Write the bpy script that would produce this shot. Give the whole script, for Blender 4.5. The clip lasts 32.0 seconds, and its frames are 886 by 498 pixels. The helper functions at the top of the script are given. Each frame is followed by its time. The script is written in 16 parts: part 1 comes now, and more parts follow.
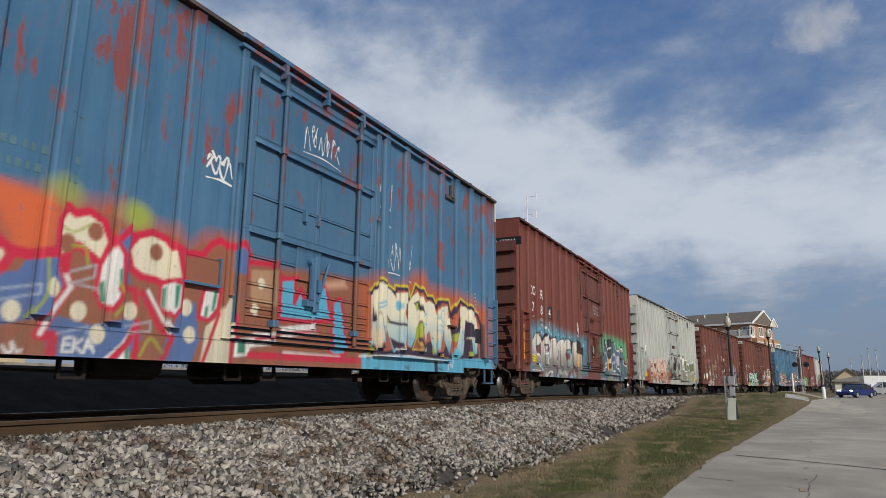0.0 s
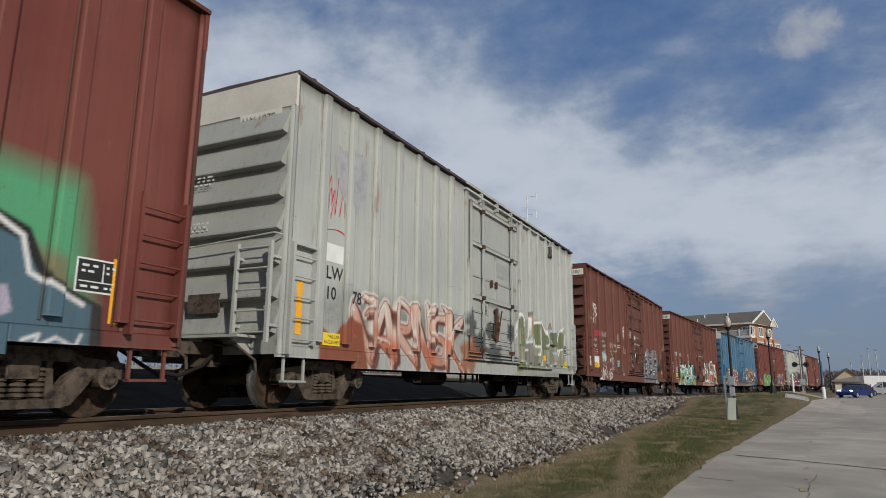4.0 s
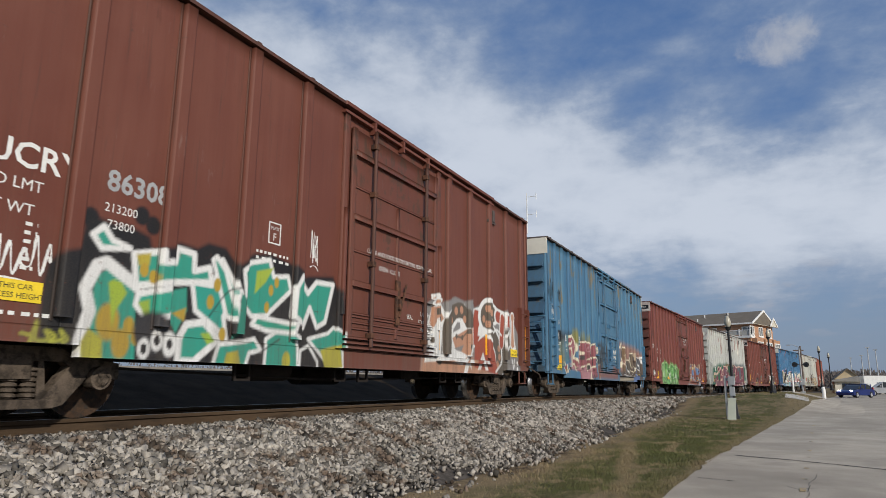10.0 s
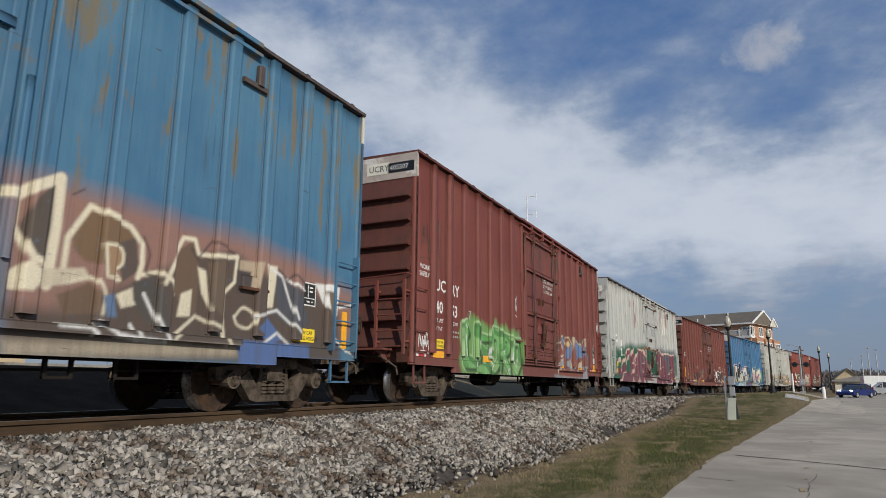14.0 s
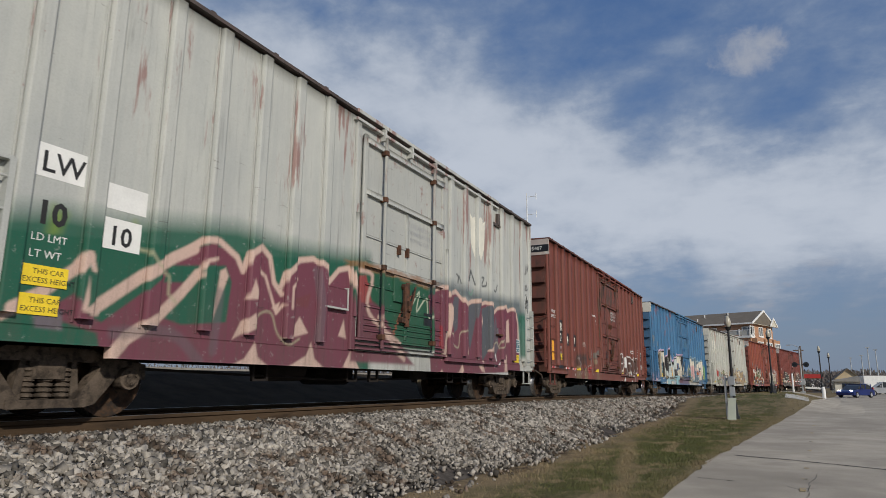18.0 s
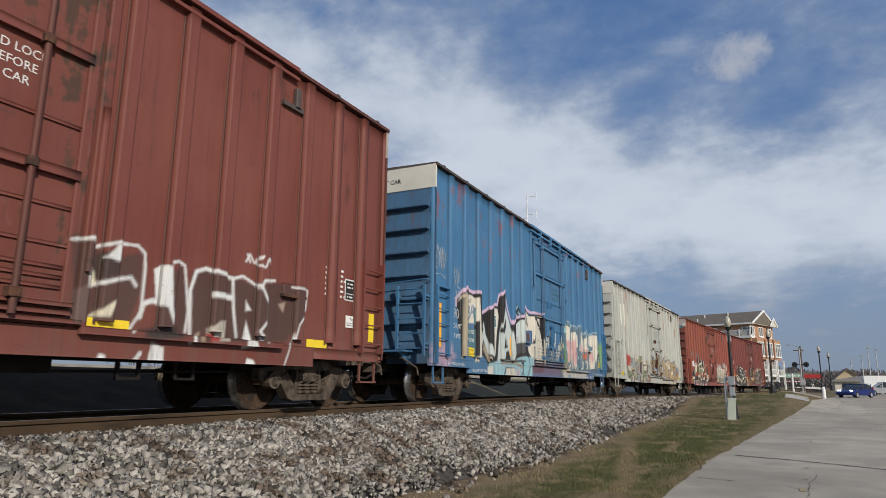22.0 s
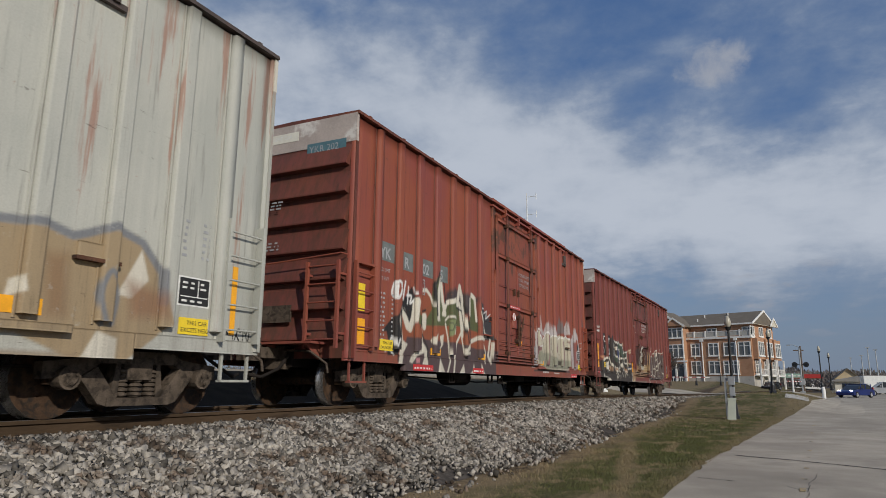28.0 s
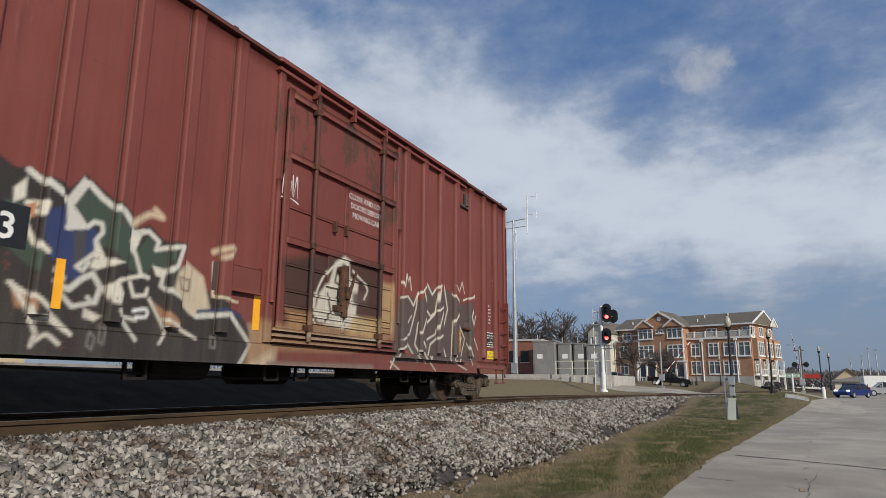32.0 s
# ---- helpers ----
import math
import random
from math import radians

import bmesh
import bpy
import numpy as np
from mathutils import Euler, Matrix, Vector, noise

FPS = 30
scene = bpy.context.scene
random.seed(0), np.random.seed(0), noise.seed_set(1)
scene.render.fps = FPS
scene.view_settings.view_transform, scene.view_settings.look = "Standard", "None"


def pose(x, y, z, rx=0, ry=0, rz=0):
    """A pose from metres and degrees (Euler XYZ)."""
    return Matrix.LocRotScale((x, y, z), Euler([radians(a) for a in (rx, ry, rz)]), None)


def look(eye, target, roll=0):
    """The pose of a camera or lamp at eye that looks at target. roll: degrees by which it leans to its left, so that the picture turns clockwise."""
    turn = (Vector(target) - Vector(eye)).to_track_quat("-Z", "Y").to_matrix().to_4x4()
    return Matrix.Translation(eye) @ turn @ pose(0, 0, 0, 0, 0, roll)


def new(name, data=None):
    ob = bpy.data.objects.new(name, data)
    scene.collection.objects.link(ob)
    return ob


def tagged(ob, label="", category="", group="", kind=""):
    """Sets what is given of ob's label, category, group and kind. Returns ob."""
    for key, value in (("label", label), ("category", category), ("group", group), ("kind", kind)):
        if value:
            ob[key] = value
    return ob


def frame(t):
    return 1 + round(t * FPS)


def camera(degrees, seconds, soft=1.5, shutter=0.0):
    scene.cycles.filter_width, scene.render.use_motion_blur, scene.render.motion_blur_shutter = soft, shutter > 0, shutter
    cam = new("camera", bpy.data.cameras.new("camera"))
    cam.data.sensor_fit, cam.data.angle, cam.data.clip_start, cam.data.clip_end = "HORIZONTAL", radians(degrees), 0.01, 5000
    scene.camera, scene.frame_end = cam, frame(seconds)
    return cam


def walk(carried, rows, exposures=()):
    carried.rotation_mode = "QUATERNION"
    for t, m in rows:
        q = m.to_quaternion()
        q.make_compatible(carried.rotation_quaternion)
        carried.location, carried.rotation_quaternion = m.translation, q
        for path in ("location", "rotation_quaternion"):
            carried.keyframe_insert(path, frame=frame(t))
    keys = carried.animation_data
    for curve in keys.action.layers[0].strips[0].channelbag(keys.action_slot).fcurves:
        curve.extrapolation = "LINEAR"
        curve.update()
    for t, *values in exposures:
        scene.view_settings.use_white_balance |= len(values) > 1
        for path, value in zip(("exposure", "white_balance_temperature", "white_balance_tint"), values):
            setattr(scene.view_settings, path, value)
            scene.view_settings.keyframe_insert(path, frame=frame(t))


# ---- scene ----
cam = camera(68.47, 32.0, soft=0.8, shutter=0.07)
EYE = (0.0, 0.0, 0.41)
HEADING, RISE, ROLL = radians(26.47), radians(11.635), 0.425
AIM = (-math.sin(HEADING) * math.cos(RISE), math.cos(HEADING) * math.cos(RISE), 0.41 + math.sin(RISE))
walk(cam, [(0.0, look(EYE, AIM, ROLL)), (32.0, look(EYE, AIM, ROLL))], [(0.0, -0.06), (3.0, -0.16), (6.0, -0.25), (7.5, -0.05), (9.5, 0.02), (11.0, 0.0), (12.0, -0.10), (13.0, -0.02), (14.5, -0.06), (17.0, -0.12), (18.0, -0.19), (19.0, -0.24), (21.0, 0.0), (23.0, 0.03), (24.0, -0.15), (25.5, -0.35), (28.0, -0.28), (29.0, -0.10), (30.0, -0.02), (31.0, -0.14), (32.0, -0.02)])

# ------------------------------------------------------------------ daylight
SUN_ELEV = radians(27.0)
SUN_DIR = Vector((0.84 * math.cos(SUN_ELEV), -0.543 * math.cos(SUN_ELEV), math.sin(SUN_ELEV)))
sun_data = bpy.data.lights.new("sun", "SUN")
sun_data.energy, sun_data.angle, sun_data.color = 3.4, radians(0.6), (1.0, 0.93, 0.82)
sun = new("sun", sun_data)
sun.matrix_world = look((30, -30, 40), Vector((30, -30, 40)) - SUN_DIR)


class Nodes:
    """Short calls for building a node tree."""

    def __init__(self, tree):
        self.tree = tree
        tree.nodes.clear()

    def add(self, kind, **inputs):
        n = self.tree.nodes.new(kind)
        for key, value in inputs.items():
            self.put(n, key, value)
        return n

    def put(self, n, key, value):
        socket = n.inputs[int(key[1:])] if key[0] == "i" and key[1:].isdigit() else n.inputs[key.replace("_", " ")]
        if isinstance(value, bpy.types.NodeSocket):
            self.tree.links.new(value, socket)
        else:
            socket.default_value = value

    def math(self, op, a, b=0.0, c=0.0, clamp=False):
        n = self.tree.nodes.new("ShaderNodeMath")
        n.operation, n.use_clamp = op, clamp
        for i, value in enumerate((a, b, c)):
            self.put(n, "i%d" % i, value)
        return n.outputs[0]

    def vmath(self, op, a, b=(0, 0, 0)):
        n = self.tree.nodes.new("ShaderNodeVectorMath")
        n.operation = op
        self.put(n, "i0", a)
        self.put(n, "i1", b)
        return n.outputs["Value"] if op == "DOT_PRODUCT" else n.outputs[0]

    def noise(self, vec, scale, detail=3.0, rough=0.55, distortion=0.0):
        n = self.add("ShaderNodeTexNoise", Scale=scale, Detail=detail, Roughness=rough, Distortion=distortion)
        self.put(n, "Vector", vec)
        return n.outputs["Fac"]

    def ramp(self, value, lo, hi, smooth=True):
        n = self.tree.nodes.new("ShaderNodeMapRange")
        n.interpolation_type = "SMOOTHSTEP" if smooth else "LINEAR"
        for i, v in enumerate((value, lo, hi, 0.0, 1.0)):
            self.put(n, "i%d" % i, v)
        return n.outputs[0]

    def mix(self, fac, a, b):
        n = self.tree.nodes.new("ShaderNodeMix")
        n.data_type = "RGBA"
        self.put(n, "i0", fac)
        self.put(n, "i6", a if isinstance(a, bpy.types.NodeSocket) else (*a, 1.0))
        self.put(n, "i7", b if isinstance(b, bpy.types.NodeSocket) else (*b, 1.0))
        return n.outputs[2]

    def stretch(self, vec, x, y, z):
        return self.vmath("MULTIPLY", vec, (x, y, z))


def make_world():
    world = bpy.data.worlds.new("sky")
    scene.world = world
    world.use_nodes = True
    n = Nodes(world.node_tree)
    sky = n.add("ShaderNodeTexSky")
    sky.sky_type, sky.sun_disc = "NISHITA", False
    sky.sun_elevation, sky.sun_rotation = SUN_ELEV, math.atan2(SUN_DIR.x, SUN_DIR.y)
    sky.air_density, sky.dust_density, sky.ozone_density = 1.0, 0.6, 1.6
    way = n.add("ShaderNodeTexCoord").outputs["Generated"]
    split = n.add("ShaderNodeSeparateXYZ", Vector=way)
    x, y, z = split.outputs
    up = n.math("MAXIMUM", z, 0.0)
    # a cloud deck seen in perspective
    flat = n.add("ShaderNodeCombineXYZ", X=n.math("DIVIDE", x, n.math("ADD", up, 0.16)), Y=n.math("DIVIDE", y, n.math("ADD", up, 0.16)), Z=0.0).outputs[0]
    big = n.noise(n.stretch(flat, 1.0, 0.8, 1.0), 1.1, 6.0, 0.56, 0.15)
    fine = n.noise(n.stretch(flat, 0.8, 1.3, 1.0), 5.0, 9.0, 0.62, 0.2)
    heap = n.noise(n.vmath("ADD", flat, (3.7, 1.9, 0.0)), 2.6, 7.0, 0.58, 0.1)
    # the long bank, higher and brighter to the west than to the north
    west = n.math("ARCTAN2", n.math("MULTIPLY", x, -1.0), y)
    centre = n.math("ADD", 0.225, n.math("MULTIPLY", n.math("MAXIMUM", west, 0.0), 0.29))
    lumps = n.math("MULTIPLY", n.math("SUBTRACT", n.noise(way, 6.0, 7.0, 0.55, 0.1), 0.5), 0.20)
    off = n.math("DIVIDE", n.math("ADD", n.math("SUBTRACT", z, centre), lumps), 0.112)
    bank = n.math("EXPONENT", n.math("MULTIPLY", n.math("MULTIPLY", off, off), -1.0))
    bank = n.math("MULTIPLY", bank, n.math("SUBTRACT", 0.95, n.math("MULTIPLY", n.ramp(west, 0.35, 0.75), 0.25)))
    high = n.ramp(z, 0.36, 0.50)
    mottle = n.noise(n.stretch(way, 1.0, 1.0, 1.5), 8.0, 7.0, 0.6, 0.25)
    wisp = n.noise(n.stretch(way, 6.0, 6.0, 11.0), 1.3, 8.0, 0.6, 0.2)
    puffs = n.math("MULTIPLY", n.ramp(heap, 0.42, 0.70), 0.13)
    amount = n.math("MULTIPLY", bank, 0.42)
    for layer, share in ((big, 0.22), (mottle, 0.42), (fine, 0.16), (wisp, 0.30), (puffs, 1.0), (high, -0.04)):
        amount = n.math("ADD", amount, n.math("MULTIPLY", layer, share))
    cover = n.ramp(amount, 0.40, 0.88)
    dens = n.ramp(amount, 0.56, 1.04)
    tone = n.mix(dens, (2.8, 3.5, 4.65), (6.0, 6.5, 7.35))
    haze = n.ramp(up, 0.20, 0.0)
    tone = n.mix(n.math("MULTIPLY", haze, 0.75), tone, (2.0, 2.55, 3.5))
    blue = n.mix(0.55, sky.outputs[0], (0.56, 1.47, 3.90))
    col = n.mix(n.math("MULTIPLY", cover, 0.92), blue, tone)
    col = n.mix(n.math("MULTIPLY", haze, 0.6), col, (2.0, 2.55, 3.5))
    # small low clouds over the skyline
    low = n.noise(n.stretch(way, 7.0, 7.0, 17.0), 1.5, 5.0, 0.5, 0.0)
    low = n.math("MULTIPLY", n.ramp(low, 0.56, 0.66), n.math("MULTIPLY", n.ramp(z, 0.055, 0.09), n.ramp(z, 0.185, 0.13)))
    col = n.mix(n.math("MULTIPLY", low, 0.45), col, (3.9, 3.9, 4.3))
    back = n.add("ShaderNodeBackground", Color=col, Strength=0.1)
    out = n.add("ShaderNodeOutputWorld")
    n.put(out, "Surface", back.outputs[0])


make_world()


# ------------------------------------------------------------------ materials
def material(name, base, rough=0.7, metal=0.0, vary=0.25, scale=3.0, fine=40.0, bump=0.0, second=None, patch=(0.55, 0.7), spec=0.5, emit=0.0, streak=(1, 1, 1), island=0.0, coat=0.0):
    """A surface with variation at two scales: a broad drift, a fine grain, and patches of a second colour."""
    m = bpy.data.materials.new(name)
    m.use_nodes = True
    n = Nodes(m.node_tree)
    pos = n.add("ShaderNodeTexCoord").outputs["Object"]
    pos = n.stretch(pos, *streak)
    a = n.noise(pos, scale, 4.0, 0.6)
    b = n.noise(pos, fine, 3.0, 0.6)
    f = n.math("ADD", n.math("MULTIPLY", a, 0.65), n.math("MULTIPLY", b, 0.35))
    dark = tuple(c * (1 - vary) for c in base)
    light = tuple(min(1.0, c * (1 + vary)) for c in base)
    col = n.mix(n.ramp(f, 0.3, 0.7), dark, light)
    if second:
        mask = n.noise(n.vmath("ADD", pos, (7.3, 2.1, 5.7)), scale * 1.7, 6.0, 0.65, 0.3)
        col = n.mix(n.ramp(mask, *patch), col, second)
    if island:
        r = n.add("ShaderNodeNewGeometry").outputs["Random Per Island"]
        k = n.math("ADD", 1.0 - island, n.math("MULTIPLY", r, 2 * island))
        scaled = n.add("ShaderNodeVectorMath")
        scaled.operation = "SCALE"
        n.put(scaled, "i0", col)
        n.put(scaled, "Scale", k)
        col = scaled.outputs[0]
    s = n.add("ShaderNodeBsdfPrincipled", Base_Color=col, Metallic=metal)
    n.put(s, "Roughness", n.math("ADD", rough - 0.08, n.math("MULTIPLY", b, 0.16)))
    n.put(s, "Specular IOR Level", spec)
    if emit:
        n.put(s, "Emission Color", (*base, 1.0))
        n.put(s, "Emission Strength", emit)
    if coat:
        n.put(s, "Coat Weight", coat)
    if bump:
        h = n.add("ShaderNodeBump", Height=f, Strength=0.6, Distance=bump)
        n.put(s, "Normal", h.outputs[0])
    out = n.add("ShaderNodeOutputMaterial")
    n.put(out, "Surface", s.outputs[0])
    return m


def car_paint(name, base, fade, rust, rust_amount, seed, grime=(0.10, 0.085, 0.07), tall=0.5, darken=0.0):
    """Weathered freight car enamel under spray paint; the spray colour and its cover come with the mesh."""
    m = bpy.data.materials.new(name)
    m["sprayed"] = 1
    m.use_nodes = True
    n = Nodes(m.node_tree)
    pos = n.vmath("ADD", n.add("ShaderNodeTexCoord").outputs["Object"], (seed * 3.1, seed * 7.7, seed * 1.3))
    broad = n.noise(pos, 0.55, 4.0, 0.6)
    run = n.noise(n.stretch(pos, 3.0, 3.0, 0.16), 2.2, 5.0, 0.65)
    grain = n.noise(pos, 55.0, 3.0, 0.6)
    col = n.mix(n.ramp(n.math("ADD", n.math("MULTIPLY", broad, 0.6), n.math("MULTIPLY", run, 0.4)), 0.35, 0.66), base, fade)
    patchy = n.math("ADD", n.math("MULTIPLY", n.noise(n.stretch(pos, 1.0, 1.6, 1.6 * tall), 1.4, 6.0, 0.66, 0.3), 0.62), n.math("MULTIPLY", run, 0.38))
    tall_z = n.add("ShaderNodeSeparateXYZ", Vector=n.add("ShaderNodeTexCoord").outputs["Object"]).outputs[2]
    patchy = n.math("ADD", patchy, n.math("MULTIPLY", n.ramp(tall_z, 2.2, 4.6), 0.07))
    col = n.mix(n.math("MULTIPLY", n.ramp(patchy, 0.68 - 0.22 * rust_amount, 0.74 - 0.20 * rust_amount), min(1.0, 0.35 + rust_amount)), col, rust)
    spots = n.noise(pos, 9.0, 5.0, 0.7)
    col = n.mix(n.math("MULTIPLY", n.ramp(spots, 0.66, 0.74), 0.5), col, rust)
    paint = n.add("ShaderNodeAttribute")
    paint.attribute_name = "spray"
    worn = n.math("MULTIPLY", paint.outputs["Alpha"], n.math("SUBTRACT", 1.0, n.math("MULTIPLY", n.ramp(spots, 0.60, 0.72), 0.45)))
    col = n.mix(worn, col, paint.outputs["Color"])
    height = n.add("ShaderNodeSeparateXYZ", Vector=n.add("ShaderNodeTexCoord").outputs["Object"]).outputs[2]
    dust = n.math("MULTIPLY", n.ramp(height, 2.2, 0.6), n.ramp(n.math("ADD", run, n.math("MULTIPLY", grain, 0.25)), 0.42, 0.85))
    col = n.mix(n.math("MULTIPLY", dust, 0.40), col, grime)
    col = n.mix(n.math("MULTIPLY", n.ramp(grain, 0.35, 0.75), 0.12), col, grime)
    # soot runs, scuffs and, on the ends, brake dust with shade painted in
    soot = n.noise(n.stretch(pos, 7.0, 7.0, 0.35), 2.0, 6.0, 0.7)
    col = n.mix(n.math("MULTIPLY", n.ramp(soot, 0.54, 0.72), 0.34), col, (0.045, 0.034, 0.028))
    scuff = n.noise(n.stretch(pos, 1.0, 0.35, 2.2), 5.5, 6.0, 0.75, 0.4)
    col = n.mix(n.math("MULTIPLY", n.ramp(scuff, 0.64, 0.70), 0.55), col, (0.06, 0.042, 0.034))
    chalk = n.noise(n.stretch(pos, 2.0, 2.0, 0.5), 3.0, 6.0, 0.75, 0.2)
    col = n.mix(n.math("MULTIPLY", n.ramp(chalk, 0.62, 0.74), 0.12), col, (0.45, 0.42, 0.38))
    if darken:
        col = n.mix(n.math("MULTIPLY", n.math("ADD", 0.45, n.math("MULTIPLY", n.ramp(run, 0.3, 0.7), 0.55)), darken), col, (0.05, 0.034, 0.026))
    s = n.add("ShaderNodeBsdfPrincipled", Base_Color=col)
    n.put(s, "Roughness", n.math("ADD", 0.48, n.math("MULTIPLY", broad, 0.25)))
    n.put(s, "Specular IOR Level", 0.3)
    h = n.add("ShaderNodeBump", Height=n.math("ADD", n.noise(n.stretch(pos, 1.0, 1.0, 0.5), 1.6, 2.0), n.math("MULTIPLY", grain, 0.05)), Strength=0.45, Distance=0.02)
    n.put(s, "Normal", h.outputs[0])
    out = n.add("ShaderNodeOutputMaterial")
    n.put(out, "Surface", s.outputs[0])
    return m


STEEL_DARK = material("grimy_cast_steel", (0.075, 0.06, 0.05), 0.8, 0.1, 0.4, 4.0, 60.0, 0.004, (0.16, 0.10, 0.06), (0.5, 0.7))
TRUCK_STEEL = material("dusty_bogie_casting", (0.10, 0.078, 0.06), 0.85, 0.0, 0.4, 5.0, 60.0, 0.004, (0.035, 0.028, 0.022), (0.45, 0.64), spec=0.2)
UNDER = material("sooty_underframe", (0.022, 0.018, 0.016), 0.85, 0.0, 0.4, 3.0, 40.0, 0.003, spec=0.15)
WHEEL_RUST = material("rusty_wheel_plate", (0.07, 0.042, 0.026), 0.8, 0.1, 0.35, 6.0, 60.0, 0.003, (0.03, 0.024, 0.02), (0.45, 0.62), spec=0.2)
TREAD = material("polished_wheel_tread", (0.42, 0.41, 0.40), 0.28, 0.9, 0.2, 8.0, 80.0)
RAIL_RUST = material("brown_rusty_rail", (0.075, 0.050, 0.031), 0.85, 0.0, 0.3, 2.0, 60.0, 0.002, (0.035, 0.025, 0.018), (0.5, 0.7), streak=(1, 0.15, 1), spec=0.12)
RAIL_TOP = material("polished_railhead", (0.30, 0.27, 0.25), 0.38, 0.75, 0.15, 2.0, 60.0, streak=(1, 0.05, 1))
TIE_WOOD = material("creosoted_tie_wood", (0.06, 0.045, 0.035), 0.9, 0.0, 0.4, 4.0, 50.0, 0.004, (0.13, 0.11, 0.09), (0.52, 0.7), streak=(0.3, 3, 1), spec=0.12)
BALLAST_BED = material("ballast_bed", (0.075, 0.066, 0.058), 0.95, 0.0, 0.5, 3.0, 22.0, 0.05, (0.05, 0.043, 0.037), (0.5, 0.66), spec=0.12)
STONE = material("crushed_limestone_ballast", (0.265, 0.243, 0.212), 0.9, 0.0, 0.25, 1.2, 45.0, 0.004, (0.12, 0.09, 0.068), (0.50, 0.62), island=0.75, spec=0.12)
GREY_METAL = material("galvanised_metal", (0.42, 0.44, 0.45), 0.5, 0.6, 0.12, 2.0, 40.0)
BLACK_PAINT = material("black_gloss_paint", (0.012, 0.013, 0.014), 0.4, 0.0, 0.3, 4.0, 40.0)
WHITE_PAINT = material("white_paint", (0.78, 0.78, 0.75), 0.5, 0.0, 0.08, 3.0, 40.0)
STENCIL_WHITE = material("white_stencil", (0.74, 0.74, 0.71), 0.6, 0.0, 0.12, 5.0, 60.0)
STENCIL_BLACK = material("black_stencil", (0.02, 0.02, 0.02), 0.6, 0.0, 0.3, 5.0, 60.0)
STENCIL_GREY = material("faded_grey_stencil", (0.36, 0.37, 0.38), 0.6, 0.0, 0.2, 5.0, 60.0)
STENCIL_TEAL = material("dull_teal_patch", (0.08, 0.17, 0.20), 0.6, 0.0, 0.2, 5.0, 60.0)
REFLECT_YELLOW = material("yellow_reflective_tape", (0.92, 0.42, 0.02), 0.4, 0.0, 0.1, 6.0, 60.0)
REFLECT_RED = material("red_reflective_tape", (0.55, 0.03, 0.03), 0.4, 0.0, 0.1, 6.0, 60.0)
SIGN_YELLOW = material("yellow_sign_plate", (0.85, 0.62, 0.03), 0.5, 0.0, 0.1, 6.0, 60.0)
# near-black ground colour that holds the train's shade on the far bank
SHADE_GROUND = material("shade_black_ground", (0.034, 0.025, 0.016), 0.95, 0.0, 0.4, 1.5, 25.0, 0.03, spec=0.05)
ROOF_DARK = material("grimy_roof_steel", (0.075, 0.058, 0.052), 0.75, 0.0, 0.35, 2.0, 40.0, 0.003, (0.10, 0.06, 0.05), (0.5, 0.7))
CONCRETE = material("weathered_concrete", (0.46, 0.44, 0.40), 0.85, 0.0, 0.15, 1.0, 30.0, 0.004, (0.28, 0.26, 0.23), (0.55, 0.75), spec=0.12)


